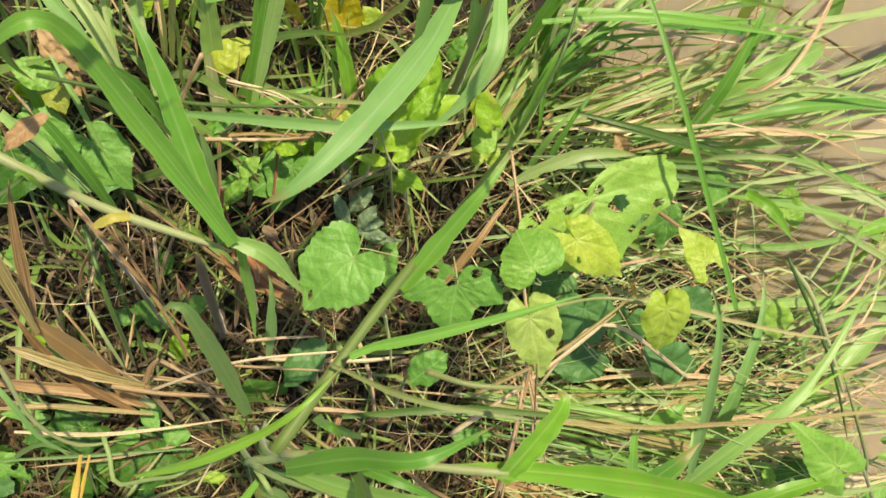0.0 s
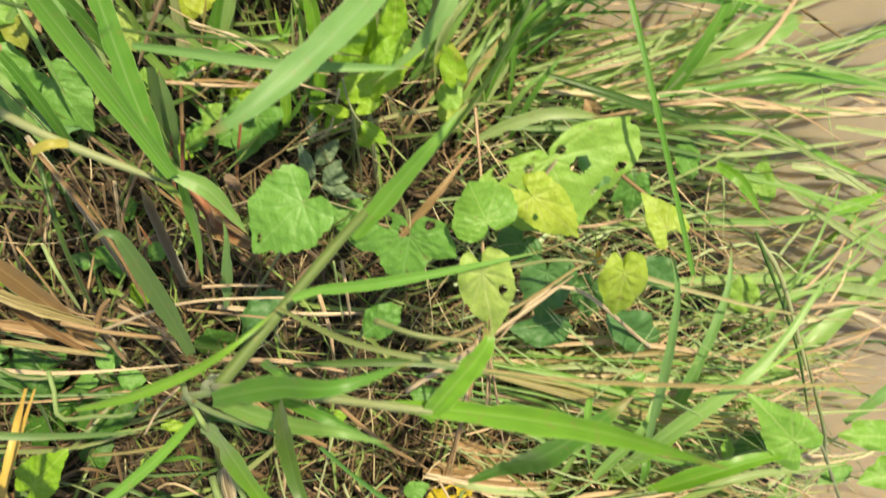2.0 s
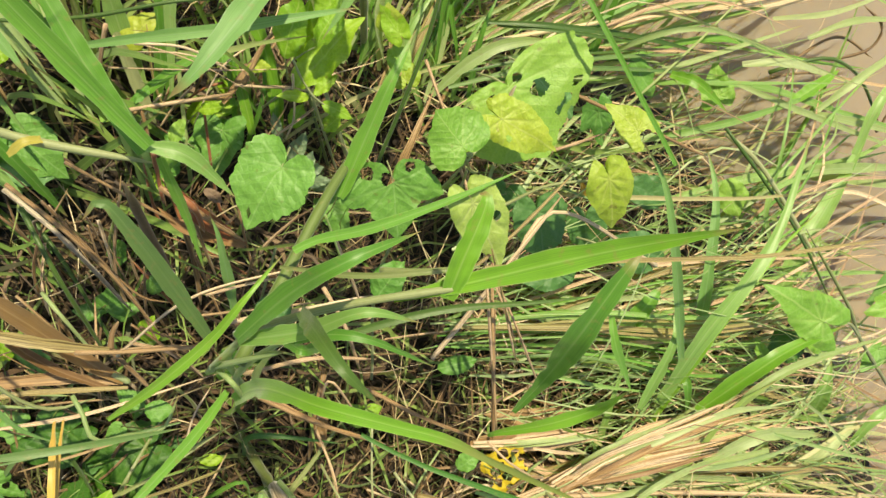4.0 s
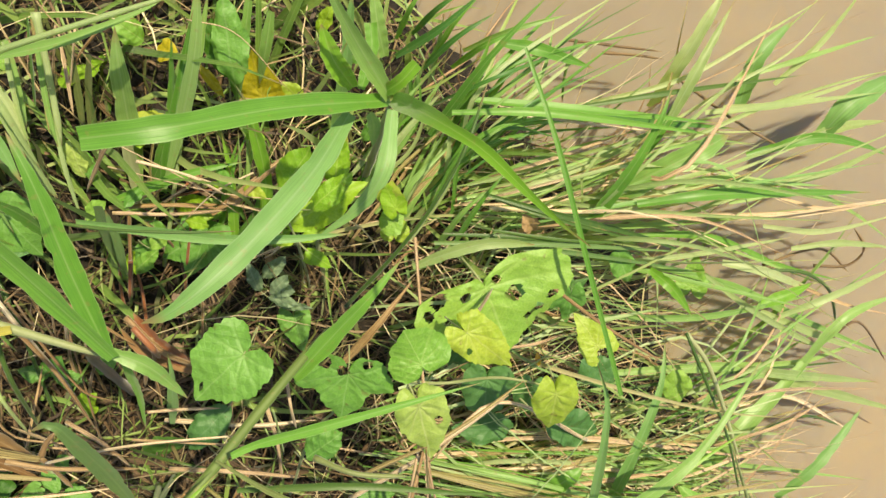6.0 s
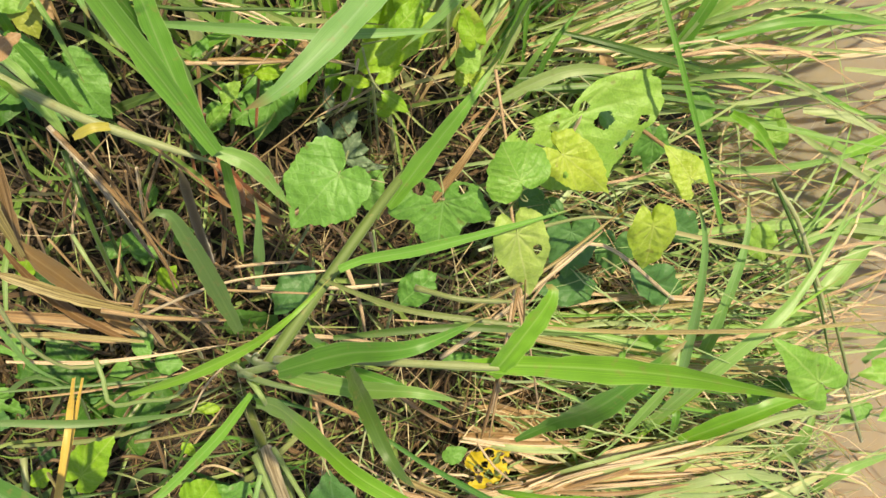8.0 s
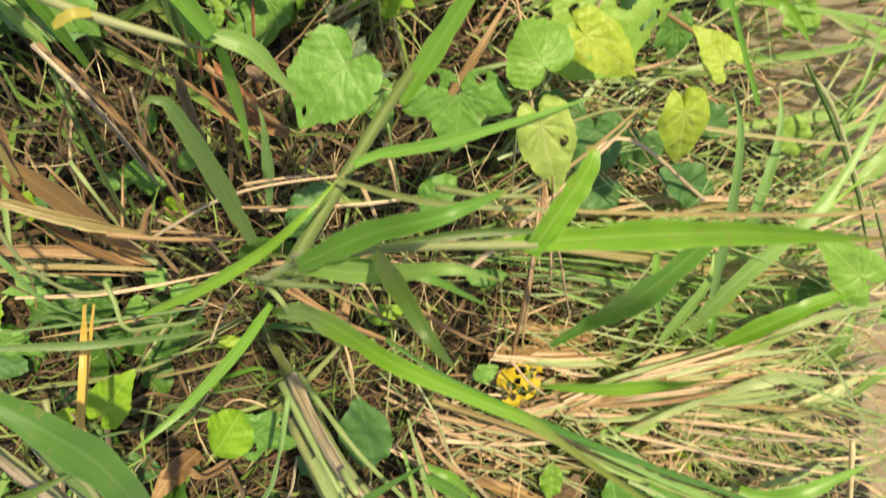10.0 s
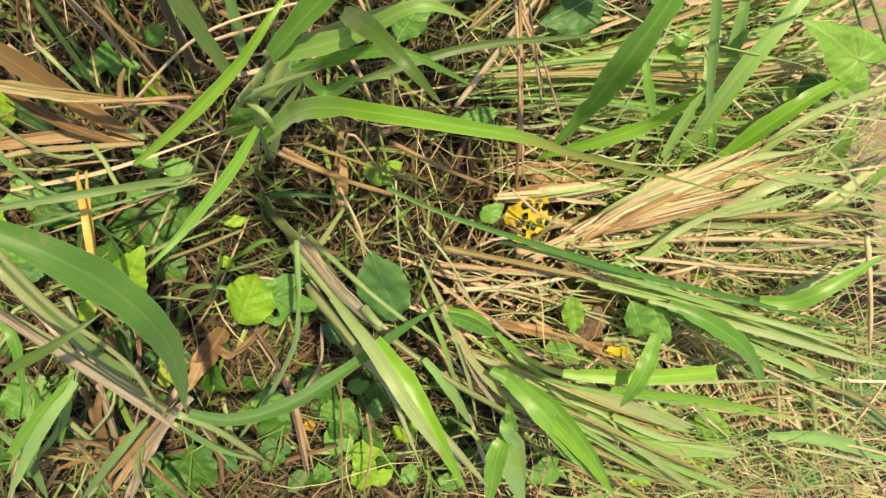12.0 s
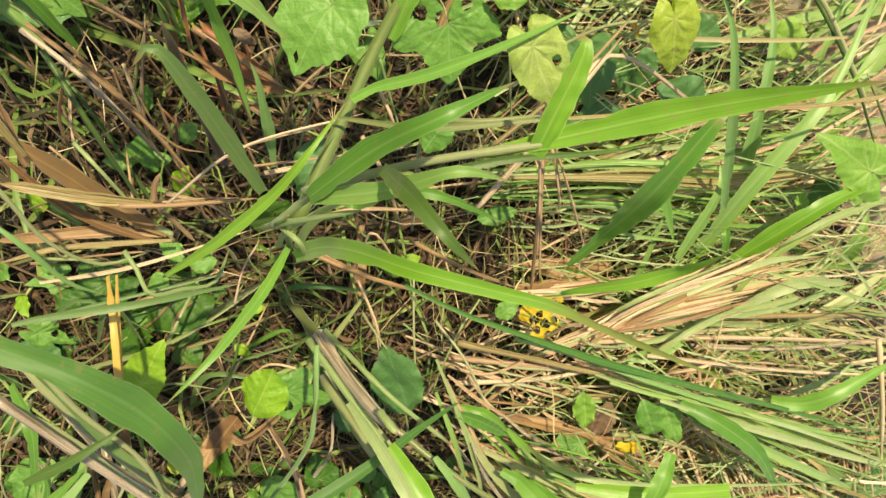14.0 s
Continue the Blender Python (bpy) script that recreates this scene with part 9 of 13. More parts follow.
stalk(straw_bundle_e, M_STRAW, 0.0064, [(0.717, -0.695, 0.021), (0.701, -0.812, 0.077), (0.779, -1.019, 0.014)])
stalk(straw_bundle_e, M_STRAW, 0.0063, [(0.642, -0.622, 0.054), (0.702, -0.727, 0.053), (0.748, -0.865, 0.015)])
stalk(straw_bundle_e, M_STRAW, 0.0056, [(0.610, -0.634, 0.022), (0.649, -0.741, 0.045), (0.661, -0.851, 0.012)])
stalk(straw_bundle_e, M_STRAW, 0.0034, [(0.607, -0.607, 0.034), (0.598, -0.702, 0.064), (0.671, -0.887, 0.028)])
stalk(straw_bundle_e, M_STRAWG, 0.0035, [(0.585, -0.649, 0.039), (0.595, -0.769, 0.069), (0.727, -1.043, 0.031)])
stalk(straw_bundle_e, M_BRNLEAF, 0.0048, [(0.607, -0.616, 0.042), (0.640, -0.741, 0.048), (0.705, -0.900, 0.015)])
stalk(straw_bundle_e, M_STRAW, 0.0055, [(0.802, -0.766, 0.023), (0.817, -0.837, 0.072), (0.875, -1.008, 0.030)])
stalk(straw_bundle_e, M_STRAWG, 0.0067, [(0.657, -0.713, 0.049), (0.683, -0.768, 0.058), (0.702, -0.942, 0.013)])
stalk(straw_bundle_e, M_STRAWG, 0.0046, [(0.680, -0.701, 0.049), (0.707, -0.792, 0.061), (0.741, -0.950, 0.036)])
stalk(straw_bundle_e, M_STRAW, 0.0065, [(0.694, -0.626, 0.033), (0.705, -0.737, 0.052), (0.802, -0.882, 0.011)])
stalk(straw_bundle_e, M_STRAW, 0.0067, [(0.814, -0.640, 0.045), (0.818, -0.706, 0.077), (0.868, -0.866, 0.033)])
stalk(straw_bundle_e, M_BRNLEAF, 0.0049, [(0.687, -0.691, 0.028), (0.703, -0.781, 0.047), (0.748, -0.902, 0.030)])
stalk(straw_bundle_e, M_STRAW, 0.0049, [(0.805, -0.731, 0.029), (0.845, -0.834, 0.045), (0.913, -1.012, 0.020)])
stalk(straw_bundle_e, M_STRAW, 0.0045, [(0.722, -0.686, 0.041), (0.737, -0.793, 0.080), (0.860, -1.020, 0.033)])
stalk(straw_bundle_e, M_STRAW, 0.0065, [(0.780, -0.730, 0.023), (0.779, -0.796, 0.058), (0.838, -0.955, 0.049)])
stalk(straw_bundle_e, M_STRAW, 0.0061, [(0.598, -0.599, 0.035), (0.623, -0.723, 0.056), (0.692, -0.925, 0.018)])
stalk(straw_bundle_e, M_STRAW, 0.0052, [(0.554, -0.524, 0.046), (0.556, -0.622, 0.076), (0.634, -0.870, 0.015)])
stalk(straw_bundle_e, M_STRAW, 0.0057, [(0.669, -0.700, 0.038), (0.660, -0.792, 0.078), (0.749, -0.934, 0.030)])
stalk(straw_bundle_e, M_BRNLEAF, 0.0060, [(0.597, -0.616, 0.046), (0.623, -0.729, 0.051), (0.640, -0.842, 0.048)])
stalk(straw_bundle_e, M_STRAW, 0.0037, [(0.536, -0.558, 0.042), (0.552, -0.648, 0.068), (0.583, -0.842, 0.023)])
stalk(straw_bundle_e, M_STRAW, 0.0047, [(0.797, -0.671, 0.020), (0.809, -0.780, 0.043), (0.868, -0.892, 0.047)])
stalk(straw_bundle_e, M_BRNLEAF, 0.0062, [(0.577, -0.590, 0.030), (0.593, -0.670, 0.056), (0.629, -0.766, 0.027)])
stalk(straw_bundle_e, M_STRAWG, 0.0045, [(0.750, -0.672, 0.034), (0.742, -0.718, 0.073), (0.823, -0.900, 0.014)])
stalk(straw_bundle_e, M_STRAW, 0.0044, [(0.680, -0.672, 0.034), (0.707, -0.746, 0.061), (0.768, -0.893, 0.027)])
stalk(straw_bundle_e, M_STRAW, 0.0059, [(0.788, -0.763, 0.055), (0.815, -0.853, 0.062), (0.885, -0.967, 0.044)])
stalk(straw_bundle_e, M_STRAW, 0.0037, [(0.536, -0.584, 0.051), (0.560, -0.671, 0.070), (0.587, -0.829, 0.030)])
stalk(straw_bundle_e, M_STRAWG, 0.0059, [(0.532, -0.617, 0.035), (0.536, -0.696, 0.058), (0.553, -0.855, 0.013)])
stalk(straw_bundle_e, M_BRNLEAF, 0.0054, [(0.632, -0.618, 0.058), (0.666, -0.677, 0.072), (0.755, -0.884, 0.028)])
stalk(straw_bundle_e, M_BRNLEAF, 0.0037, [(0.622, -0.668, 0.026), (0.648, -0.752, 0.050), (0.688, -0.891, 0.044)])
stalk(straw_bundle_e, M_STRAW, 0.0060, [(0.709, -0.673, 0.029), (0.697, -0.743, 0.065), (0.771, -0.907, 0.032)])
stalk(straw_bundle_e, M_STRAWG, 0.0043, [(0.569, -0.570, 0.048), (0.593, -0.652, 0.069), (0.630, -0.786, 0.025)])
stalk(straw_bundle_e, M_BRNLEAF, 0.0064, [(0.556, -0.610, 0.031), (0.565, -0.727, 0.069), (0.605, -0.877, 0.025)])
stalk(straw_bundle_e, M_STRAW, 0.0053, [(0.651, -0.596, 0.051), (0.647, -0.658, 0.070), (0.747, -0.823, 0.015)])
stalk(straw_bundle_e, M_STRAW, 0.0062, [(0.777, -0.673, 0.038), (0.845, -0.836, 0.041), (0.963, -1.156, 0.023)])
stalk(straw_bundle_e, M_STRAWG, 0.0032, [(0.571, -0.557, 0.040), (0.583, -0.678, 0.067), (0.628, -0.840, 0.028)])
stalk(straw_bundle_e, M_STRAW, 0.0046, [(0.553, -0.646, 0.041), (0.580, -0.695, 0.046), (0.565, -0.815, 0.024)])
stalk(straw_bundle_e, M_STRAWG, 0.0034, [(0.613, -0.676, 0.045), (0.598, -0.722, 0.052), (0.655, -0.836, 0.045)])
stalk(straw_bundle_e, M_STRAW, 0.0036, [(0.668, -0.699, 0.025), (0.681, -0.841, 0.054), (0.729, -1.003, 0.038)])
stalk(straw_bundle_e, M_STRAWG, 0.0054, [(0.614, -0.644, 0.056), (0.635, -0.780, 0.053), (0.635, -0.885, 0.040)])
stalk(straw_bundle_e, M_STRAWG, 0.0058, [(0.610, -0.611, 0.027), (0.623, -0.719, 0.071), (0.662, -0.872, 0.039)])

straw_bundle_f = thing("straw_bundle", (0.431, -0.390), "long loose straws lying across the flattened grass", "straw", "straw bundles")
stalk(straw_bundle_f, M_STRAW, 0.0066, [(0.252, -0.289, 0.100), (0.355, -0.342, 0.100), (0.499, -0.414, 0.090)])
stalk(straw_bundle_f, M_STRAW, 0.0060, [(0.254, -0.330, 0.090), (0.351, -0.358, 0.100), (0.422, -0.373, 0.100)])
stalk(straw_bundle_f, M_BRNLEAF, 0.0098, [(0.296, -0.390, 0.090), (0.371, -0.436, 0.100), (0.460, -0.532, 0.080)])
stalk(straw_bundle_f, M_STRAW, 0.0067, [(0.347, -0.311, 0.100), (0.577, -0.389, 0.100), (0.924, -0.550, 0.060)])
stalk(straw_bundle_f, M_STRAW, 0.0049, [(0.480, -0.367, 0.120), (0.687, -0.477, 0.110), (0.922, -0.597, 0.080)])
stalk(straw_bundle_f, M_BRNLEAF, 0.0036, [(0.377, -0.018, 0.200), (0.359, -0.098, 0.200), (0.346, -0.199, 0.180)])
stalk(straw_bundle_f, M_STRAW, 0.0026, [(0.371, -0.046, 0.200), (0.376, -0.077, 0.200), (0.382, -0.133, 0.180)])
stalk(straw_bundle_f, M_STRAW, 0.0045, [(0.225, -0.026, 0.100), (0.236, -0.069, 0.100), (0.242, -0.127, 0.080)])
stalk(straw_bundle_f, M_STRAW, 0.0052, [(0.307, -0.117, 0.150), (0.377, -0.046, 0.200), (0.449, 0.016, 0.220)])
stalk(straw_bundle_f, M_STRAW, 0.0050, [(0.128, -0.089, 0.100), (0.195, -0.089, 0.120), (0.259, -0.115, 0.100)])
stalk(straw_bundle_f, M_BRNLEAF, 0.0044, [(0.488, 0.126, 0.150), (0.573, 0.063, 0.160), (0.669, 0.003, 0.140)])
stalk(straw_bundle_f, M_STRAW, 0.0034, [(0.425, 0.056, 0.200), (0.478, 0.058, 0.200), (0.524, 0.060, 0.180)])
stalk(straw_bundle_f, M_STRAW, 0.0032, [(0.362, 0.165, 0.180), (0.365, 0.094, 0.200), (0.377, 0.040, 0.180)])
stalk(straw_bundle_f, M_STRAW, 0.0027, [(0.119, 0.232, 0.150), (0.160, 0.220, 0.150), (0.192, 0.198, 0.120)])
stalk(straw_bundle_f, M_STRAW, 0.0039, [(0.093, 0.182, 0.120), (0.142, 0.180, 0.120), (0.192, 0.180, 0.100)])
stalk(straw_bundle_f, M_BRNLEAF, 0.0050, [(0.202, 0.187, 0.100), (0.229, 0.217, 0.120), (0.250, 0.230, 0.120)])
stalk(straw_bundle_f, M_STRAW, 0.0034, [(0.193, 0.188, 0.100), (0.272, 0.161, 0.100), (0.205, 0.126, 0.100)])
stalk(straw_bundle_f, M_STRAW, 0.0047, [(0.126, -0.034, 0.100), (0.216, -0.040, 0.120), (0.272, -0.048, 0.100)])
stalk(straw_bundle_f, M_STRAW, 0.0042, [(0.036, -0.027, 0.100), (0.072, -0.045, 0.120), (0.091, -0.081, 0.100)])
stalk(straw_bundle_f, M_STRAW, 0.0033, [(0.244, 0.021, 0.150), (0.247, -0.005, 0.160), (0.255, -0.047, 0.120)])
stalk(straw_bundle_f, M_STRAW, 0.0033, [(0.363, 0.076, 0.200), (0.375, -0.032, 0.200), (0.386, -0.125, 0.180)])
stalk(straw_bundle_f, M_STRAW, 0.0045, [(0.603, -0.108, 0.100), (0.448, 0.000, 0.200), (0.374, -0.061, 0.200)])
stalk(straw_bundle_f, M_STRAW, 0.0039, [(0.347, -0.557, 0.061), (0.375, -0.491, 0.123), (0.440, -0.500, 0.088)])
stalk(straw_bundle_f, M_STRAWG, 0.0071, [(0.691, -0.652, 0.084), (0.717, -0.658, 0.115), (0.853, -0.798, 0.052)])
stalk(straw_bundle_f, M_STRAW, 0.0036, [(0.440, -0.403, 0.068), (0.489, -0.380, 0.076), (0.539, -0.355, 0.073)])
stalk(straw_bundle_f, M_BRNLEAF, 0.0052, [(0.252, -0.428, 0.092), (0.299, -0.488, 0.071), (0.326, -0.499, 0.094)])
stalk(straw_bundle_f, M_STEM, 0.0054, [(0.349, -0.593, 0.107), (0.380, -0.660, 0.116), (0.442, -0.789, 0.053)])
stalk(straw_bundle_f, M_STRAW, 0.0040, [(0.242, -0.299, 0.086), (0.286, -0.319, 0.112), (0.347, -0.323, 0.107)])
stalk(straw_bundle_f, M_STRAW, 0.0041, [(0.268, -0.313, 0.092), (0.280, -0.353, 0.123), (0.333, -0.453, 0.064)])
stalk(straw_bundle_f, M_STRAW, 0.0048, [(0.687, -0.591, 0.061), (0.758, -0.592, 0.071), (0.828, -0.585, 0.075)])
stalk(straw_bundle_f, M_STEM, 0.0038, [(0.397, -0.576, 0.085), (0.460, -0.587, 0.126), (0.556, -0.658, 0.058)])
stalk(straw_bundle_f, M_STRAW, 0.0055, [(0.654, -0.719, 0.070), (0.657, -0.681, 0.095), (0.708, -0.708, 0.100)])
stalk(straw_bundle_f, M_STRAW, 0.0033, [(0.469, -0.539, 0.098), (0.545, -0.530, 0.090), (0.589, -0.506, 0.107)])
stalk(straw_bundle_f, M_STRAW, 0.0034, [(0.502, -0.508, 0.104), (0.547, -0.525, 0.084), (0.588, -0.547, 0.052)])
stalk(straw_bundle_f, M_STRAWG, 0.0064, [(0.740, -0.464, 0.062), (0.765, -0.510, 0.072), (0.780, -0.494, 0.106)])
stalk(straw_bundle_f, M_STEM, 0.0030, [(0.257, -0.402, 0.074), (0.273, -0.369, 0.126), (0.316, -0.392, 0.099)])
stalk(straw_bundle_f, M_STEM, 0.0029, [(0.429, -0.486, 0.070), (0.454, -0.472, 0.102), (0.496, -0.486, 0.105)])
stalk(straw_bundle_f, M_STRAW, 0.0041, [(0.481, -0.448, 0.105), (0.507, -0.457, 0.094), (0.550, -0.480, 0.058)])
stalk(straw_bundle_f, M_BRNLEAF, 0.0051, [(0.229, -0.416, 0.077), (0.242, -0.402, 0.077), (0.260, -0.407, 0.072)])
stalk(straw_bundle_f, M_STEM, 0.0057, [(0.430, -0.473, 0.099), (0.471, -0.496, 0.097), (0.537, -0.551, 0.088)])
stalk(straw_bundle_f, M_STRAW, 0.0039, [(0.496, -0.719, 0.062), (0.523, -0.693, 0.086), (0.545, -0.676, 0.079)])
stalk(straw_bundle_f, M_STRAW, 0.0050, [(0.515, -0.416, 0.100), (0.559, -0.414, 0.117), (0.645, -0.446, 0.056)])
stalk(straw_bundle_f, M_STRAWG, 0.0047, [(0.345, -0.383, 0.079), (0.391, -0.395, 0.103), (0.456, -0.440, 0.075)])
stalk(straw_bundle_f, M_STRAW, 0.0046, [(0.545, -0.645, 0.080), (0.595, -0.656, 0.084), (0.643, -0.664, 0.080)])
stalk(straw_bundle_f, M_STEM, 0.0052, [(0.337, -0.523, 0.094), (0.389, -0.558, 0.079), (0.462, -0.659, 0.069)])
stalk(straw_bundle_f, M_BRNLEAF, 0.0033, [(0.537, -0.425, 0.093), (0.611, -0.417, 0.073), (0.677, -0.400, 0.062)])
stalk(straw_bundle_f, M_STEM, 0.0040, [(0.261, -0.404, 0.116), (0.286, -0.415, 0.113), (0.325, -0.440, 0.098)])
stalk(straw_bundle_f, M_STEM, 0.0044, [(0.457, -0.358, 0.104), (0.518, -0.338, 0.087), (0.564, -0.316, 0.106)])
stalk(straw_bundle_f, M_STRAW, 0.0036, [(0.361, -0.388, 0.079), (0.410, -0.394, 0.097), (0.482, -0.438, 0.077)])
stalk(straw_bundle_f, M_STEM, 0.0034, [(0.726, -0.514, 0.085), (0.782, -0.516, 0.090), (0.828, -0.523, 0.109)])
stalk(straw_bundle_f, M_STEM, 0.0060, [(0.442, -0.629, 0.075), (0.457, -0.570, 0.126), (0.527, -0.602, 0.069)])
stalk(straw_bundle_f, M_STRAWG, 0.0049, [(0.408, -0.571, 0.104), (0.480, -0.626, 0.073), (0.582, -0.694, 0.052)])
stalk(straw_bundle_f, M_STEM, 0.0052, [(0.451, -0.286, 0.096), (0.511, -0.334, 0.087), (0.611, -0.364, 0.054)])
stalk(straw_bundle_f, M_STRAWG, 0.0050, [(0.342, -0.652, 0.075), (0.360, -0.654, 0.105), (0.397, -0.714, 0.088)])
stalk(straw_bundle_f, M_STRAW, 0.0053, [(0.301, -0.496, 0.065), (0.336, -0.449, 0.129), (0.412, -0.517, 0.074)])
stalk(straw_bundle_f, M_STRAWG, 0.0044, [(0.719, -0.418, 0.101), (0.802, -0.444, 0.095), (0.837, -0.483, 0.103)])
stalk(straw_bundle_f, M_STRAW, 0.0026, [(0.173, -0.558, 0.060), (0.227, -0.513, 0.112), (0.305, -0.617, 0.054)])
stalk(straw_bundle_f, M_BRNLEAF, 0.0059, [(0.509, -0.630, 0.071), (0.540, -0.612, 0.088), (0.566, -0.653, 0.071)])
stalk(straw_bundle_f, M_STEM, 0.0030, [(0.274, -0.601, 0.064), (0.275, -0.581, 0.126), (0.323, -0.665, 0.076)])
stalk(straw_bundle_f, M_BRNLEAF, 0.0060, [(0.399, -0.552, 0.065), (0.433, -0.547, 0.085), (0.471, -0.577, 0.073)])
stalk(straw_bundle_f, M_STRAW, 0.0052, [(0.337, -0.605, 0.098), (0.405, -0.638, 0.075), (0.467, -0.656, 0.072)])
stalk(straw_bundle_f, M_STEM, 0.0061, [(0.476, -0.616, 0.078), (0.513, -0.676, 0.077), (0.545, -0.730, 0.109)])
stalk(straw_bundle_f, M_STRAWG, 0.0045, [(0.496, -0.668, 0.093), (0.549, -0.717, 0.103), (0.603, -0.768, 0.091)])
stalk(straw_bundle_f, M_STRAWG, 0.0041, [(0.499, -0.435, 0.082), (0.549, -0.407, 0.097), (0.601, -0.380, 0.101)])
stalk(straw_bundle_f, M_STEM, 0.0042, [(0.435, -0.538, 0.068), (0.420, -0.530, 0.124), (0.479, -0.555, 0.095)])
stalk(straw_bundle_f, M_STRAWG, 0.0042, [(0.387, -0.455, 0.068), (0.414, -0.488, 0.103), (0.471, -0.562, 0.091)])
stalk(straw_bundle_f, M_STRAW, 0.0061, [(0.434, -0.667, 0.085), (0.443, -0.623, 0.123), (0.501, -0.622, 0.094)])
stalk(straw_bundle_f, M_STRAWG, 0.0036, [(0.482, -0.434, 0.082), (0.544, -0.464, 0.078), (0.580, -0.448, 0.079)])
stalk(straw_bundle_f, M_STRAW, 0.0048, [(0.533, -0.412, 0.096), (0.601, -0.449, 0.083), (0.654, -0.489, 0.095)])
stalk(straw_bundle_f, M_STRAWG, 0.0052, [(0.555, -0.749, 0.082), (0.602, -0.853, 0.071), (0.640, -0.916, 0.082)])
stalk(straw_bundle_f, M_STEM, 0.0047, [(0.656, -0.599, 0.091), (0.730, -0.625, 0.087), (0.808, -0.645, 0.094)])
stalk(straw_bundle_f, M_STEM, 0.0062, [(0.620, -0.794, 0.085), (0.670, -0.819, 0.071), (0.684, -0.819, 0.105)])
stalk(straw_bundle_f, M_BRNLEAF, 0.0032, [(0.495, -0.528, 0.096), (0.529, -0.561, 0.094), (0.580, -0.573, 0.051)])
stalk(straw_bundle_f, M_STRAW, 0.0034, [(0.242, -0.422, 0.065), (0.271, -0.454, 0.087), (0.308, -0.521, 0.073)])
stalk(straw_bundle_f, M_STEM, 0.0027, [(0.537, -0.326, 0.071), (0.575, -0.334, 0.076), (0.596, -0.335, 0.105)])
stalk(straw_bundle_f, M_BRNLEAF, 0.0053, [(0.424, -0.425, 0.072), (0.452, -0.405, 0.109), (0.496, -0.453, 0.081)])
stalk(straw_bundle_f, M_STRAWG, 0.0066, [(0.734, -0.685, 0.117), (0.799, -0.740, 0.125), (0.916, -0.891, 0.107)])
stalk(straw_bundle_f, M_STEM, 0.0037, [(0.410, -0.322, 0.073), (0.409, -0.321, 0.126), (0.466, -0.358, 0.104)])
stalk(straw_bundle_f, M_STRAW, 0.0062, [(0.637, -0.693, 0.119), (0.710, -0.776, 0.086), (0.736, -0.812, 0.108)])
stalk(straw_bundle_f, M_STRAWG, 0.0046, [(0.606, -0.697, 0.084), (0.658, -0.680, 0.106), (0.757, -0.720, 0.095)])
stalk(straw_bundle_f, M_STEM, 0.0028, [(0.352, -0.407, 0.086), (0.396, -0.455, 0.084), (0.426, -0.493, 0.095)])
stalk(straw_bundle_f, M_STRAWG, 0.0055, [(0.744, -0.675, 0.074), (0.761, -0.655, 0.090), (0.824, -0.664, 0.061)])

dead_leaf_r = thing("dead_leaf", (0.556, 0.154), "folded striped grey-brown dry leaf wedged in the grass", "leaf", "dead leaves")
leaf(dead_leaf_r, V_TAN, "ovate", (0.496, 0.173, 0.120), (0.523, 0.147, 0.100), 0.7, cup=0.9)
blade(grass_l, M_GREEN, 0.0152, [(0.631, 0.184, 0.120), (0.732, 0.198, 0.140), (0.999, 0.190, 0.080)])
blade(grass_l, M_STRAW, 0.0057, [(0.594, 0.171, 0.100), (0.817, 0.165, 0.090), (1.046, 0.168, 0.040)])
blade(grass_l, M_PALE, 0.0099, [(0.727, 0.286, 0.090), (0.820, 0.296, 0.090), (1.022, 0.318, 0.050)])
blade(grass_l, M_DARK, 0.0068, [(0.543, 0.285, 0.100), (0.674, 0.308, 0.110), (0.876, 0.335, 0.080)])
blade(grass_l, M_GREEN, 0.0108, [(0.429, 0.293, 0.130), (0.561, 0.285, 0.150), (0.723, 0.275, 0.130)])
blade(grass_l, M_PALE, 0.0148, [(0.940, 0.260, 0.030), (0.983, 0.273, 0.040), (1.060, 0.281, 0.030)])
blade(grass_l, M_PALE, 0.0149, [(0.806, 0.095, 0.050), (0.869, 0.081, 0.060), (1.006, 0.034, 0.020)], face=(-0.51, 0.21, 0.83))
blade(grass_l, M_BLUE, 0.0112, [(0.695, 0.193, 0.080), (0.741, 0.209, 0.100), (0.956, 0.194, 0.050)], face=(-0.48, 0.13, 0.87))
blade(grass_l, M_BLUE, 0.0183, [(0.953, -0.268, 0.040), (0.998, -0.211, 0.060), (1.079, -0.131, 0.050)], tip=3)
blade(grass_l, M_PALE, 0.0161, [(0.845, -0.055, 0.040), (0.941, -0.071, 0.050), (1.155, -0.120, 0.000)])
blade(grass_l, M_PALE, 0.0125, [(0.893, 0.018, 0.030), (0.963, -0.010, 0.040), (1.137, -0.074, -0.000)])
blade(grass_l, M_STRAW, 0.0072, [(0.869, -0.115, 0.040), (0.945, -0.105, 0.050), (1.123, -0.202, 0.000)])
blade(grass_l, M_PALE, 0.0093, [(0.773, 0.086, 0.050), (0.875, 0.019, 0.060), (1.142, -0.107, 0.000)])
stalk(grass_h, M_BROWN, 0.0038, [(0.637, 0.353, 0.000), (0.684, 0.352, 0.000), (0.724, 0.349, 0.000)])
stalk(grass_h, M_BROWN, 0.0037, [(0.907, 0.068, -0.020), (0.981, 0.062, -0.030), (1.066, 0.038, -0.050)])
stalk(grass_h, M_DARK, 0.0050, [(0.939, -0.203, -0.020), (1.041, -0.176, -0.020), (1.155, -0.218, -0.050)])
blade(grass_g, M_LIGHT, 0.0109, [(0.143, 0.277, 0.088), (0.168, 0.337, 0.132), (0.176, 0.386, 0.154)], tip=5)
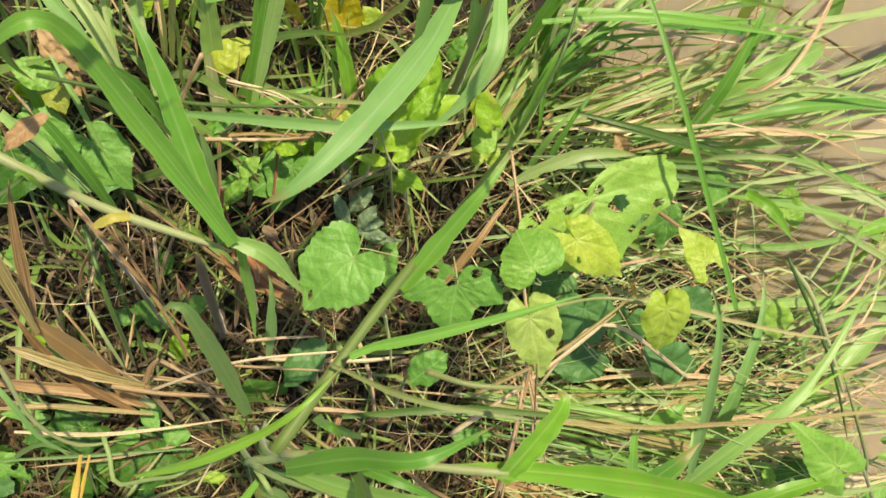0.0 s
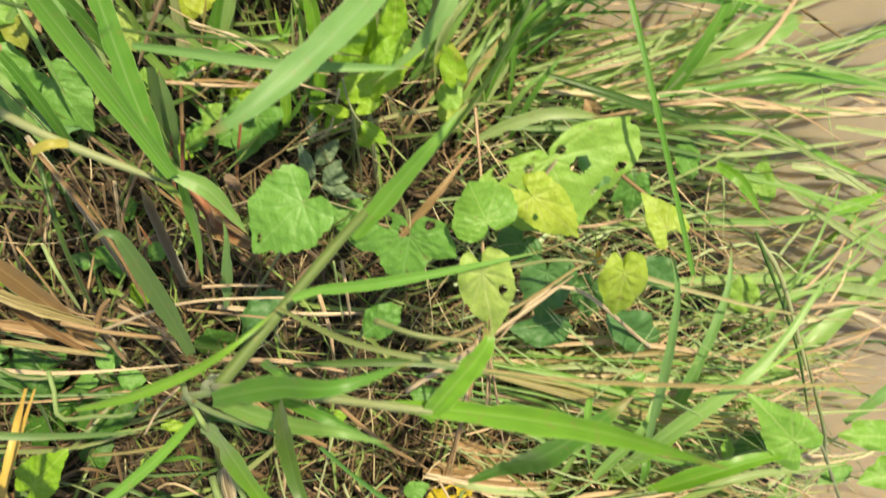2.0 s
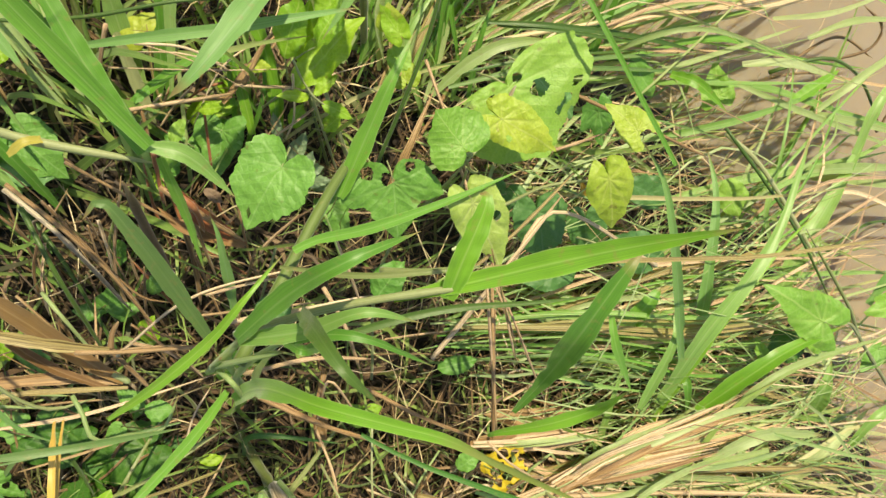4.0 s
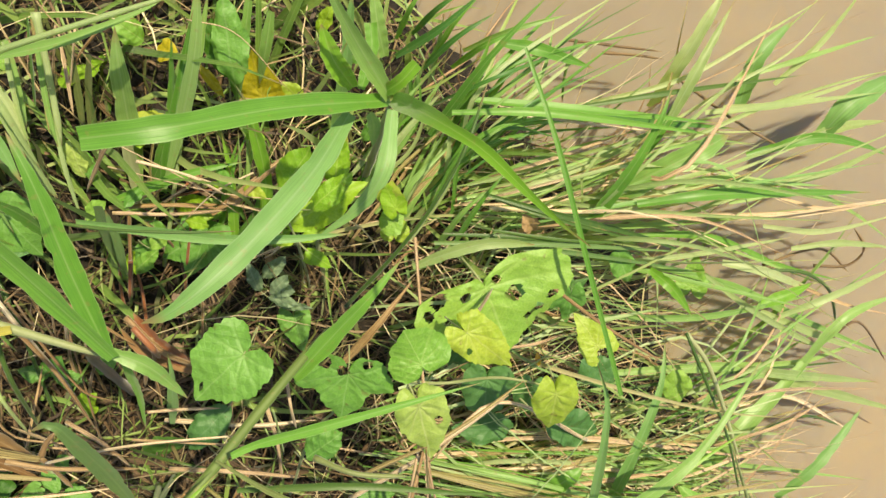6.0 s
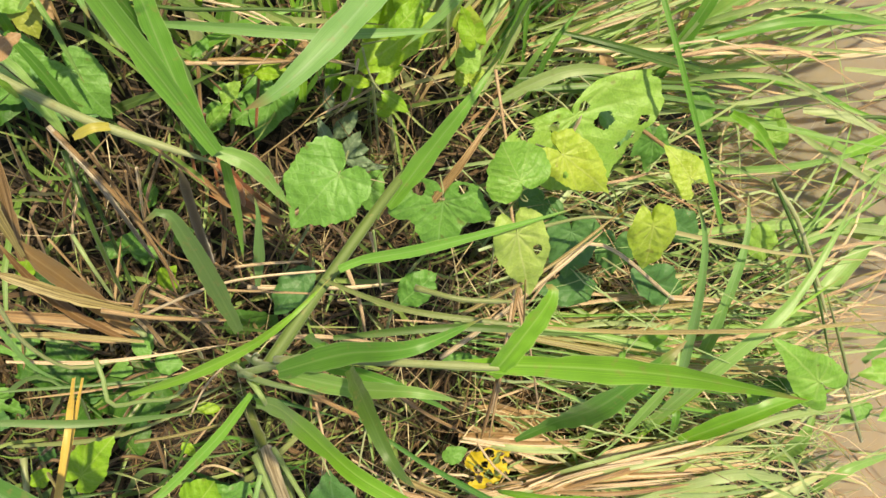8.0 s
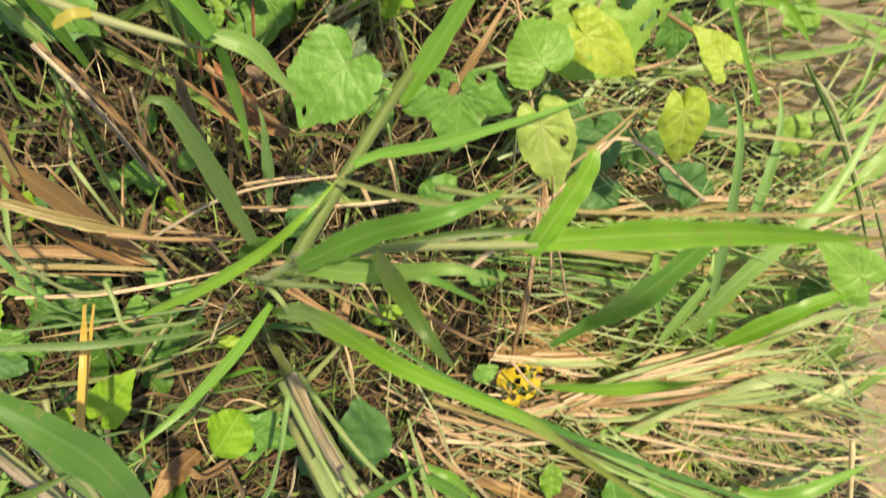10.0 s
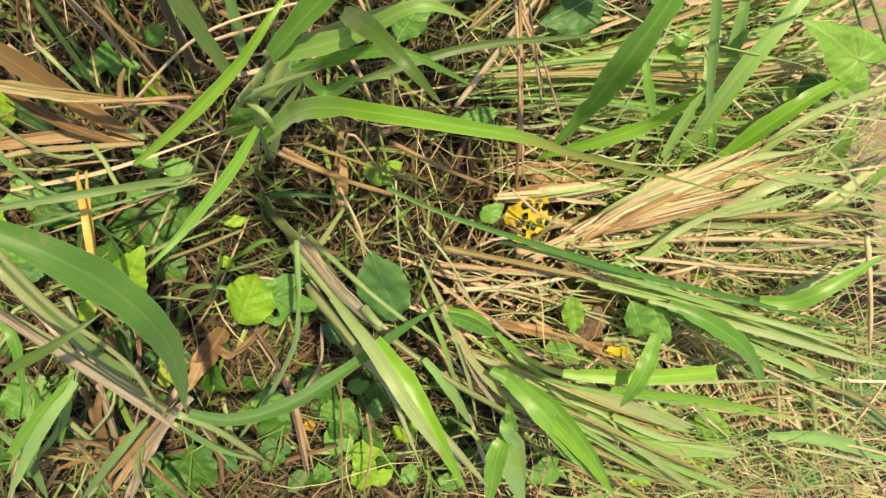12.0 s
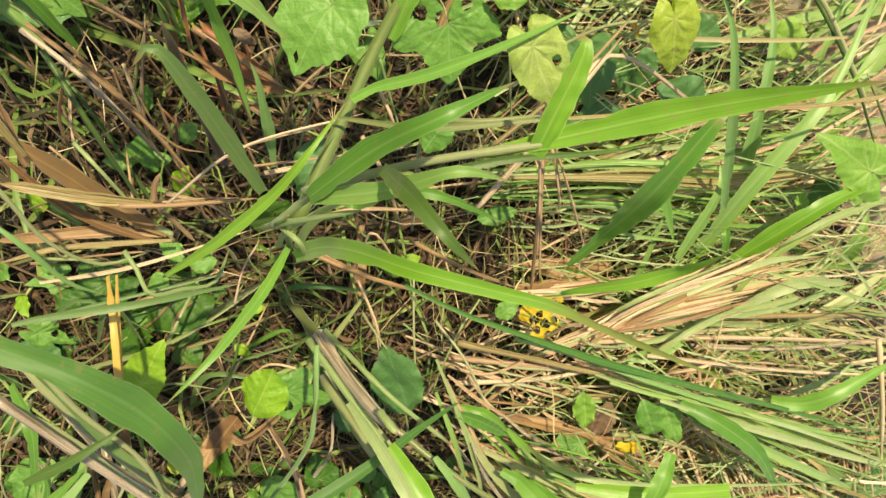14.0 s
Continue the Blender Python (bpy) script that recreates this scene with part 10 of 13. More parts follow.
stalk(grass_g, M_PALE, 0.0050, [(0.028, 0.316, 0.198), (0.088, 0.338, 0.209), (0.161, 0.365, 0.209)])
stalk(grass_g, M_STRAW, 0.0010, [(0.166, 0.351, 0.165), (0.206, 0.341, 0.170), (0.249, 0.296, 0.154)])
blade(grass_g, M_LIGHT, 0.0151, [(0.351, 0.333, 0.077), (0.339, 0.364, 0.099), (0.332, 0.398, 0.110)], tip=5, face=(-0.20, 0.03, 0.98))
blade(grass_g, M_BLUE, 0.0136, [(0.302, 0.251, 0.055), (0.306, 0.314, 0.110), (0.308, 0.388, 0.143)], tip=5)
blade(grass_j, M_GREEN, 0.0237, [(0.264, -0.371, 0.220), (0.279, -0.395, 0.250), (0.296, -0.436, 0.260), (0.334, -0.542, 0.250)], tip=3, face=(-0.23, 0.51, 0.83))
blade(grass_j, M_PALE, 0.0132, [(0.385, -0.495, 0.170), (0.424, -0.526, 0.190), (0.484, -0.593, 0.180)], tip=5, face=(-0.30, 0.51, 0.81))
blade(grass_j, M_PALE, 0.0123, [(0.406, -0.554, 0.150), (0.462, -0.613, 0.160), (0.575, -0.727, 0.130)], tip=4)
blade(grass_j, M_GREEN, 0.0228, [(0.257, -0.460, 0.200), (0.235, -0.480, 0.210), (0.213, -0.544, 0.200)], tip=3, face=(-0.17, 0.52, 0.84))
blade(grass_j, M_BLUE, 0.0150, [(0.267, -0.434, 0.200), (0.253, -0.443, 0.220), (0.267, -0.490, 0.200)], tip=3, face=(-0.19, 0.50, 0.84))
blade(grass_j, M_LIGHT, 0.0081, [(0.431, -0.387, 0.120), (0.518, -0.439, 0.140), (0.687, -0.607, 0.120), (0.923, -0.822, 0.060)])
blade(grass_j, M_PALE, 0.0080, [(0.495, -0.368, 0.120), (0.537, -0.350, 0.130), (0.631, -0.356, 0.110)], tip=4)
blade(grass_j, M_LIGHT, 0.0124, [(0.535, -0.259, 0.120), (0.581, -0.191, 0.140), (0.597, -0.154, 0.130)], tip=3, face=(-0.43, 0.27, 0.86))
blade(grass_j, M_PALE, 0.0092, [(0.432, -0.305, 0.120), (0.546, -0.292, 0.140), (0.637, -0.291, 0.140), (0.732, -0.323, 0.120)], tip=4)
stalk(grass_f, M_STRAW, 0.0027, [(0.226, -0.170, 0.100), (0.206, -0.111, 0.140), (0.193, -0.139, 0.100)])
stalk(grass_f, M_BRNLEAF, 0.0056, [(0.132, -0.106, 0.120), (0.184, -0.155, 0.120), (0.246, -0.207, 0.100)])
stalk(grass_f, M_BRNLEAF, 0.0072, [(0.206, -0.122, 0.060), (0.187, -0.158, 0.070), (0.165, -0.220, 0.040)])
stalk(straw_bundle_d, M_BRNLEAF, 0.0042, [(0.017, -0.003, 0.220), (0.054, -0.014, 0.220), (0.114, -0.032, 0.200)])
stalk(straw_bundle_d, M_PURPLE, 0.0077, [(-0.099, -0.102, 0.270), (-0.070, -0.162, 0.260), (-0.045, -0.248, 0.220)])
stalk(straw_bundle_d, M_PURPLE, 0.0092, [(-0.041, -0.304, 0.120), (-0.092, -0.352, 0.100), (-0.156, -0.423, 0.060)])
stalk(straw_bundle_d, M_PALE, 0.0070, [(-0.033, -0.288, 0.200), (-0.013, -0.333, 0.180), (0.006, -0.413, 0.140)])
stalk(straw_bundle_d, M_STEM, 0.0079, [(-0.103, -0.098, 0.200), (-0.086, -0.164, 0.200), (-0.061, -0.254, 0.180), (-0.048, -0.309, 0.160)])
stalk(straw_bundle_d, M_PURPLE, 0.0087, [(-0.102, -0.231, 0.100), (-0.107, -0.272, 0.120), (-0.134, -0.361, 0.080)])
stalk(straw_bundle_d, M_STEM, 0.0061, [(-0.100, -0.179, 0.100), (-0.105, -0.231, 0.120), (-0.176, -0.323, 0.080)])
stalk(grass_f, M_PALE, 0.0069, [(0.115, -0.196, 0.140), (0.138, -0.247, 0.200), (0.163, -0.313, 0.240), (0.186, -0.393, 0.240)])
stalk(grass_f, M_PALE, 0.0053, [(0.133, -0.191, 0.140), (0.171, -0.250, 0.200), (0.217, -0.330, 0.200)])
blade(grass_f, M_STEM, 0.0142, [(0.328, -0.432, 0.200), (0.389, -0.487, 0.200), (0.496, -0.602, 0.170)], tip=7, face=(-0.21, 0.43, 0.88))
blade(grass_f, M_PALE, 0.0107, [(0.350, -0.483, 0.200), (0.409, -0.574, 0.190), (0.506, -0.741, 0.150)], tip=6, face=(-0.21, 0.46, 0.86))
blade(grass_f, M_PALE, 0.0088, [(0.384, -0.514, 0.190), (0.456, -0.592, 0.180), (0.587, -0.719, 0.140)], tip=4, face=(-0.23, 0.46, 0.86))
blade(grass_f, M_LIGHT, 0.0082, [(0.423, -0.601, 0.180), (0.495, -0.686, 0.170), (0.597, -0.814, 0.130)], tip=4, face=(-0.24, 0.49, 0.84))
blade(grass_f, M_GREEN, 0.0150, [(0.228, -0.294, 0.200), (0.250, -0.314, 0.200), (0.279, -0.357, 0.180)], tip=3, face=(-0.11, 0.33, 0.94))
blade(grass_f, M_STEM, 0.0084, [(0.231, -0.305, 0.180), (0.243, -0.359, 0.200), (0.272, -0.425, 0.200), (0.352, -0.531, 0.180)], tip=5, face=(-0.12, 0.41, 0.91))
blade(grass_f, M_BLUE, 0.0214, [(0.238, -0.481, 0.180), (0.251, -0.524, 0.180), (0.262, -0.620, 0.150)], tip=4, face=(-0.10, 0.45, 0.89))
blade(grass_f, M_PURPLE, 0.0051, [(0.236, -0.334, 0.200), (0.244, -0.389, 0.190), (0.265, -0.461, 0.170)], tip=5)
blade(grass_f, M_STRAW, 0.0042, [(0.238, -0.280, 0.150), (0.264, -0.319, 0.160), (0.293, -0.360, 0.150)], tip=5)
blade(grass_f, M_STRAW, 0.0054, [(0.232, -0.465, 0.140), (0.236, -0.544, 0.120), (0.247, -0.643, 0.100)], tip=5)
blade(grass_f, M_PALE, 0.0047, [(0.223, -0.230, 0.200), (0.231, -0.307, 0.200), (0.237, -0.390, 0.180), (0.236, -0.480, 0.150)], tip=5)
blade(grass_f, M_STRAW, 0.0041, [(0.232, -0.272, 0.170), (0.245, -0.345, 0.170), (0.259, -0.431, 0.150), (0.262, -0.517, 0.120)], tip=5)
blade(grass_f, M_LIGHT, 0.0055, [(0.217, -0.276, 0.180), (0.222, -0.338, 0.180), (0.227, -0.421, 0.150)], tip=5)
blade(grass_f, M_GREEN, 0.0112, [(0.241, -0.315, 0.160), (0.264, -0.330, 0.170), (0.287, -0.374, 0.150)], tip=3, face=(-0.12, 0.36, 0.93))
blade(grass_f, M_GREEN, 0.0095, [(0.286, -0.370, 0.150), (0.301, -0.409, 0.150), (0.307, -0.473, 0.120)], tip=3, face=(-0.14, 0.40, 0.91))
blade(grass_f, M_STEM, 0.0087, [(0.247, -0.371, 0.160), (0.320, -0.454, 0.160), (0.407, -0.562, 0.140)], tip=5, face=(-0.15, 0.42, 0.89))
blade(grass_f, M_STRAWG, 0.0069, [(0.219, -0.391, 0.150), (0.268, -0.452, 0.150), (0.333, -0.539, 0.130)], tip=5, face=(-0.11, 0.42, 0.90))
blade(grass_f, M_BLUE, 0.0110, [(0.196, -0.333, 0.200), (0.212, -0.383, 0.200), (0.227, -0.460, 0.170)], tip=4, face=(-0.07, 0.41, 0.91))
blade(grass_f, M_LIGHT, 0.0071, [(0.299, -0.422, 0.160), (0.353, -0.486, 0.160), (0.422, -0.573, 0.140)], tip=5, face=(-0.17, 0.44, 0.88))
blade(grass_d, M_GREEN, 0.0122, [(-0.136, -0.139, 0.150), (-0.127, -0.174, 0.180), (-0.157, -0.246, 0.160)])
blade(grass_d, M_GREEN, 0.0158, [(-0.217, -0.346, 0.100), (-0.153, -0.255, 0.150), (-0.142, -0.215, 0.160)], face=(0.15, 0.35, 0.92))
blade(grass_d, M_LIGHT, 0.0100, [(-0.134, -0.225, 0.150), (-0.176, -0.278, 0.140), (-0.235, -0.336, 0.100)])
blade(grass_d, M_LIGHT, 0.0087, [(-0.110, -0.230, 0.150), (-0.148, -0.285, 0.140), (-0.227, -0.343, 0.100)])
blade(grass_d, M_PALE, 0.0099, [(-0.129, -0.397, 0.100), (-0.082, -0.320, 0.140), (-0.053, -0.292, 0.140)])
blade(grass_d, M_STEM, 0.0050, [(-0.090, -0.101, 0.280), (-0.084, -0.111, 0.280), (-0.066, -0.152, 0.270), (-0.053, -0.206, 0.250), (-0.032, -0.279, 0.220)], tip=6)
blade(grass_d, M_DULL, 0.0070, [(-0.075, -0.085, 0.260), (-0.069, -0.134, 0.240), (-0.060, -0.196, 0.220), (-0.031, -0.265, 0.200)], tip=6, face=(0.18, 0.24, 0.95))
blade(grass_d, M_BLUE, 0.0109, [(-0.094, -0.220, 0.200), (-0.130, -0.245, 0.200), (-0.171, -0.282, 0.180), (-0.221, -0.334, 0.150)], tip=4, face=(0.25, 0.29, 0.92))
blade(grass_d, M_DULL, 0.0091, [(-0.066, -0.292, 0.180), (-0.107, -0.316, 0.180), (-0.166, -0.366, 0.150)], tip=4, face=(0.20, 0.32, 0.93))
blade(grass_d, M_DULL, 0.0096, [(-0.207, -0.276, 0.120), (-0.198, -0.312, 0.120), (-0.214, -0.383, 0.100)], tip=4, face=(0.25, 0.29, 0.92))
blade(grass_d, M_GREEN, 0.0067, [(-0.127, -0.263, 0.140), (-0.146, -0.285, 0.140), (-0.164, -0.314, 0.130)], tip=3, face=(0.22, 0.28, 0.93))
leaf(dead_leaf_b, V_TAN, "ovate", (0.002, 0.265, 0.240), (0.022, 0.235, 0.230), 0.45, cup=0.9)
blade(grass_g, M_LIGHT, 0.0145, [(-0.069, 0.209, 0.110), (-0.036, 0.176, 0.121), (-0.011, 0.120, 0.099)], tip=4, face=(0.09, 0.18, 0.98))
blade(grass_g, M_GREEN, 0.0119, [(0.092, 0.189, 0.088), (0.161, 0.217, 0.110), (0.213, 0.229, 0.110)])
stalk(grass_g, M_STRAW, 0.0012, [(0.102, 0.245, 0.132), (0.161, 0.212, 0.132), (0.204, 0.178, 0.110)])
stalk(grass_g, M_STRAW, 0.0013, [(0.090, 0.223, 0.110), (0.181, 0.201, 0.121), (0.252, 0.190, 0.110)])
stalk(grass_g, M_BRNLEAF, 0.0031, [(0.087, 0.181, 0.088), (0.140, 0.184, 0.094), (0.194, 0.178, 0.083)])
blade(grass_g, M_BRNLEAF, 0.0077, [(0.178, 0.174, 0.088), (0.209, 0.199, 0.099), (0.253, 0.235, 0.094)], tip=5)
blade(grass_p, M_OLIVE, 0.0050, [(-0.112, -0.165, 0.100), (-0.003, -0.156, 0.130), (0.106, -0.128, 0.120)])
blade(grass_p, M_STRAW, 0.0040, [(-0.077, -0.057, 0.160), (0.002, -0.065, 0.170), (0.114, -0.064, 0.170)])
blade(grass_j, M_PALE, 0.0109, [(0.631, -0.329, 0.100), (0.716, -0.269, 0.140), (0.896, -0.281, 0.120)], tip=3, face=(-0.44, 0.37, 0.82))
blade(grass_j, M_PALE, 0.0151, [(0.610, -0.357, 0.110), (0.687, -0.341, 0.130), (0.784, -0.382, 0.110)], tip=5, face=(-0.42, 0.41, 0.81))
blade(grass_j, M_GREEN, 0.0207, [(0.537, -0.177, 0.100), (0.565, -0.140, 0.130), (0.586, -0.125, 0.130)], tip=5, face=(-0.38, 0.31, 0.87))
blade(grass_j, M_LIGHT, 0.0148, [(0.850, -0.431, 0.080), (0.896, -0.391, 0.100), (1.028, -0.404, 0.070)])
blade(grass_j, M_LIGHT, 0.0050, [(0.413, -0.174, 0.100), (0.484, -0.212, 0.120), (0.603, -0.272, 0.100)])
blade(straw_bundle, M_STRAW, 0.0046, [(0.413, -0.307, 0.109), (0.499, -0.292, 0.122), (0.594, -0.282, 0.138), (0.671, -0.288, 0.113)], tip=3, roll=-20)
blade(straw_bundle, M_BRNLEAF, 0.0044, [(0.425, -0.326, 0.113), (0.496, -0.295, 0.147), (0.584, -0.304, 0.122), (0.658, -0.300, 0.137)], tip=5, roll=-18)
blade(straw_bundle, M_BRNLEAF, 0.0030, [(0.413, -0.307, 0.122), (0.496, -0.295, 0.126), (0.604, -0.305, 0.117), (0.671, -0.294, 0.134)], tip=3, roll=-20)
blade(straw_bundle, M_STRAW, 0.0051, [(0.425, -0.308, 0.122), (0.495, -0.285, 0.142), (0.587, -0.281, 0.139), (0.675, -0.285, 0.125)], tip=3, roll=-28)
blade(straw_bundle, M_PALE, 0.0039, [(0.420, -0.329, 0.111), (0.496, -0.307, 0.124), (0.599, -0.310, 0.130), (0.658, -0.305, 0.128)], tip=3, roll=-6)
blade(straw_bundle, M_BRNLEAF, 0.0064, [(0.417, -0.314, 0.126), (0.500, -0.307, 0.131), (0.589, -0.304, 0.127), (0.664, -0.309, 0.130)], tip=5, roll=-9)
blade(straw_bundle, M_STRAW, 0.0043, [(0.410, -0.303, 0.125), (0.489, -0.291, 0.122), (0.587, -0.286, 0.146), (0.678, -0.291, 0.119)], tip=3, roll=-13)
blade(straw_bundle, M_BRNLEAF, 0.0038, [(0.420, -0.316, 0.114), (0.499, -0.297, 0.121), (0.601, -0.298, 0.122), (0.666, -0.287, 0.119)], tip=4, roll=-1)
blade(straw_bundle, M_BRNLEAF, 0.0055, [(0.415, -0.309, 0.125), (0.498, -0.303, 0.115), (0.588, -0.285, 0.142), (0.693, -0.305, 0.102)], tip=3, roll=27)
blade(straw_bundle, M_BRNLEAF, 0.0048, [(0.412, -0.320, 0.125), (0.490, -0.313, 0.116), (0.609, -0.319, 0.115), (0.674, -0.313, 0.121)], tip=3, roll=-24)
blade(straw_bundle, M_STRAW, 0.0038, [(0.429, -0.333, 0.095), (0.486, -0.304, 0.131), (0.609, -0.316, 0.113), (0.675, -0.310, 0.120)], tip=3, roll=20)
blade(straw_bundle, M_STRAW, 0.0060, [(0.420, -0.320, 0.107), (0.469, -0.281, 0.149), (0.586, -0.295, 0.132), (0.701, -0.313, 0.103)], tip=3, roll=13)
blade(straw_bundle, M_PALE, 0.0057, [(0.429, -0.317, 0.095), (0.478, -0.281, 0.138), (0.597, -0.292, 0.115), (0.668, -0.278, 0.134)], tip=5, roll=-21)
blade(straw_bundle, M_BRNLEAF, 0.0056, [(0.421, -0.314, 0.128), (0.502, -0.307, 0.113), (0.603, -0.313, 0.114), (0.674, -0.309, 0.119)], tip=5, roll=-12)
blade(straw_bundle, M_STRAW, 0.0033, [(0.414, -0.321, 0.115), (0.503, -0.318, 0.111), (0.590, -0.313, 0.114), (0.697, -0.325, 0.117)], tip=3, roll=-11)
blade(straw_bundle, M_STRAW, 0.0034, [(0.416, -0.323, 0.118), (0.475, -0.298, 0.135), (0.593, -0.308, 0.123), (0.661, -0.303, 0.139)], tip=5, roll=-34)
blade(straw_bundle, M_BRNLEAF, 0.0044, [(0.343, -0.244, 0.088), (0.406, -0.257, 0.104), (0.481, -0.263, 0.122)], tip=4, roll=3)
blade(straw_bundle, M_STRAW, 0.0049, [(0.336, -0.231, 0.117), (0.399, -0.243, 0.137), (0.479, -0.262, 0.126)], tip=3, roll=-25)
blade(straw_bundle, M_PALE, 0.0056, [(0.340, -0.245, 0.094), (0.391, -0.242, 0.139), (0.486, -0.272, 0.122)], tip=5, roll=-31)
blade(straw_bundle, M_STRAW, 0.0067, [(0.347, -0.246, 0.104), (0.407, -0.265, 0.112), (0.482, -0.275, 0.123)], tip=3, roll=-22)
blade(straw_bundle, M_STRAW, 0.0048, [(0.332, -0.234, 0.117), (0.398, -0.248, 0.130), (0.485, -0.267, 0.125)], tip=5, roll=21)
blade(straw_bundle, M_STRAW, 0.0048, [(0.353, -0.245, 0.085), (0.405, -0.251, 0.105), (0.493, -0.272, 0.102)], tip=3, roll=16)
blade(straw_bundle, M_PALE, 0.0066, [(0.341, -0.244, 0.096), (0.392, -0.248, 0.130), (0.471, -0.263, 0.140)], tip=5, roll=-6)
blade(straw_bundle_b, M_STRAW, 0.0030, [(0.454, -0.322, 0.111), (0.516, -0.309, 0.146), (0.632, -0.342, 0.117)], tip=4, roll=7)
blade(straw_bundle_b, M_BRNLEAF, 0.0056, [(0.445, -0.319, 0.124), (0.514, -0.319, 0.149), (0.617, -0.336, 0.136)], tip=5, roll=-14)
blade(straw_bundle_b, M_STRAW, 0.0057, [(0.451, -0.316, 0.125), (0.520, -0.317, 0.133), (0.639, -0.343, 0.117)], tip=3, roll=28)
blade(straw_bundle_b, M_STRAW, 0.0032, [(0.446, -0.320, 0.090), (0.532, -0.317, 0.123), (0.636, -0.327, 0.133)], tip=4, roll=-25)
blade(straw_bundle_b, M_STRAW, 0.0028, [(0.464, -0.335, 0.102), (0.502, -0.308, 0.149), (0.634, -0.349, 0.112)], tip=5, roll=28)
blade(straw_bundle_b, M_BRNLEAF, 0.0058, [(0.454, -0.316, 0.118), (0.527, -0.316, 0.119), (0.645, -0.332, 0.126)], tip=4, roll=16)
blade(straw_bundle_b, M_BRNLEAF, 0.0059, [(0.445, -0.314, 0.118), (0.543, -0.327, 0.113), (0.627, -0.332, 0.128)], tip=3, roll=-16)
blade(straw_bundle_b, M_STRAW, 0.0051, [(0.447, -0.321, 0.116), (0.538, -0.332, 0.119), (0.622, -0.345, 0.127)], tip=4, roll=-26)
blade(straw_bundle_b, M_PALE, 0.0062, [(0.441, -0.323, 0.111), (0.538, -0.333, 0.121), (0.644, -0.359, 0.103)], tip=4, roll=34)
blade(straw_bundle_b, M_STRAW, 0.0042, [(0.343, -0.314, 0.106), (0.507, -0.317, 0.108), (0.755, -0.335, 0.107)], tip=4, roll=-31)
blade(straw_bundle_b, M_BRNLEAF, 0.0043, [(0.351, -0.329, 0.082), (0.499, -0.298, 0.129), (0.765, -0.340, 0.094)], tip=3, roll=-27)
blade(straw_bundle_b, M_PALE, 0.0053, [(0.347, -0.327, 0.099), (0.498, -0.313, 0.124), (0.775, -0.363, 0.078)], tip=5, roll=-31)
blade(straw_bundle_b, M_STRAW, 0.0043, [(0.342, -0.319, 0.102), (0.491, -0.310, 0.124), (0.783, -0.366, 0.077)], tip=5, roll=3)
blade(straw_bundle_b, M_STRAW, 0.0057, [(0.352, -0.331, 0.098), (0.503, -0.318, 0.121), (0.766, -0.359, 0.096)], tip=5, roll=-23)
blade(straw_bundle_b, M_STRAW, 0.0051, [(0.347, -0.325, 0.088), (0.499, -0.313, 0.118), (0.776, -0.355, 0.075)], tip=5, roll=34)
blade(straw_bundle_b, M_PALE, 0.0053, [(0.351, -0.328, 0.086), (0.502, -0.313, 0.112), (0.740, -0.333, 0.109)], tip=5, roll=35)
blade(straw_bundle_b, M_STRAW, 0.0040, [(0.352, -0.344, 0.080), (0.497, -0.330, 0.105), (0.759, -0.365, 0.094)], tip=3, roll=-24)
stalk(grass_c, M_PALE, 0.0052, [(0.122, -0.017, 0.350), (0.141, 0.000, 0.385), (0.162, 0.017, 0.415)])
stalk(grass_c, M_PALE, 0.0041, [(0.125, -0.014, 0.360), (0.144, -0.006, 0.400), (0.169, -0.000, 0.435)])
stalk(grass_c, M_PALE, 0.0038, [(0.127, -0.017, 0.360), (0.134, -0.026, 0.370), (0.136, -0.043, 0.350)])
stalk(grass_c, M_PALE, 0.0042, [(0.115, -0.030, 0.300), (0.125, -0.013, 0.360), (0.133, -0.003, 0.390)])
blade(grass_l, M_PALE, 0.0102, [(0.880, 0.194, 0.050), (0.957, 0.218, 0.060), (1.085, 0.254, 0.030)])
blade(grass_l, M_PALE, 0.0086, [(0.862, 0.142, 0.050), (0.963, 0.133, 0.050), (1.119, 0.149, 0.020)])
blade(grass_l, M_PALE, 0.0106, [(0.921, 0.108, 0.040), (0.994, 0.116, 0.050), (1.129, 0.098, 0.020)])
blade(grass_l, M_STRAW, 0.0060, [(0.883, 0.179, 0.050), (0.967, 0.163, 0.050), (1.103, 0.173, 0.020)])
blade(grass_l, M_PALE, 0.0124, [(0.917, 0.013, 0.040), (0.988, 0.047, 0.060), (1.123, 0.075, 0.030)])
blade(grass_l, M_LIGHT, 0.0163, [(0.967, -0.057, 0.040), (1.013, 0.014, 0.060), (1.132, 0.032, 0.030)])
blade(grass_l, M_STRAW, 0.0055, [(0.928, 0.061, 0.040), (1.031, 0.023, 0.040), (1.163, -0.010, 0.010)])
blade(grass_l, M_PALE, 0.0097, [(0.843, 0.322, 0.060), (0.893, 0.371, 0.070), (0.969, 0.444, 0.050)])
blade(grass_l, M_LIGHT, 0.0077, [(0.778, 0.326, 0.070), (0.847, 0.348, 0.080), (1.017, 0.392, 0.040)])
blade(grass_l, M_PALE, 0.0070, [(0.766, 0.293, 0.070), (0.854, 0.302, 0.080), (1.027, 0.343, 0.040)])
blade(grass_i, M_STRAWG, 0.0068, [(0.380, -0.611, 0.111), (0.405, -0.673, 0.151), (0.523, -0.837, 0.117)], roll=-54)
blade(grass_i, M_PALE, 0.0027, [(0.353, -0.414, 0.128), (0.344, -0.421, 0.190), (0.376, -0.525, 0.138)], roll=44)
blade(grass_i, M_STRAW, 0.0043, [(0.283, -0.408, 0.131), (0.281, -0.436, 0.168), (0.309, -0.530, 0.135)], roll=-34)
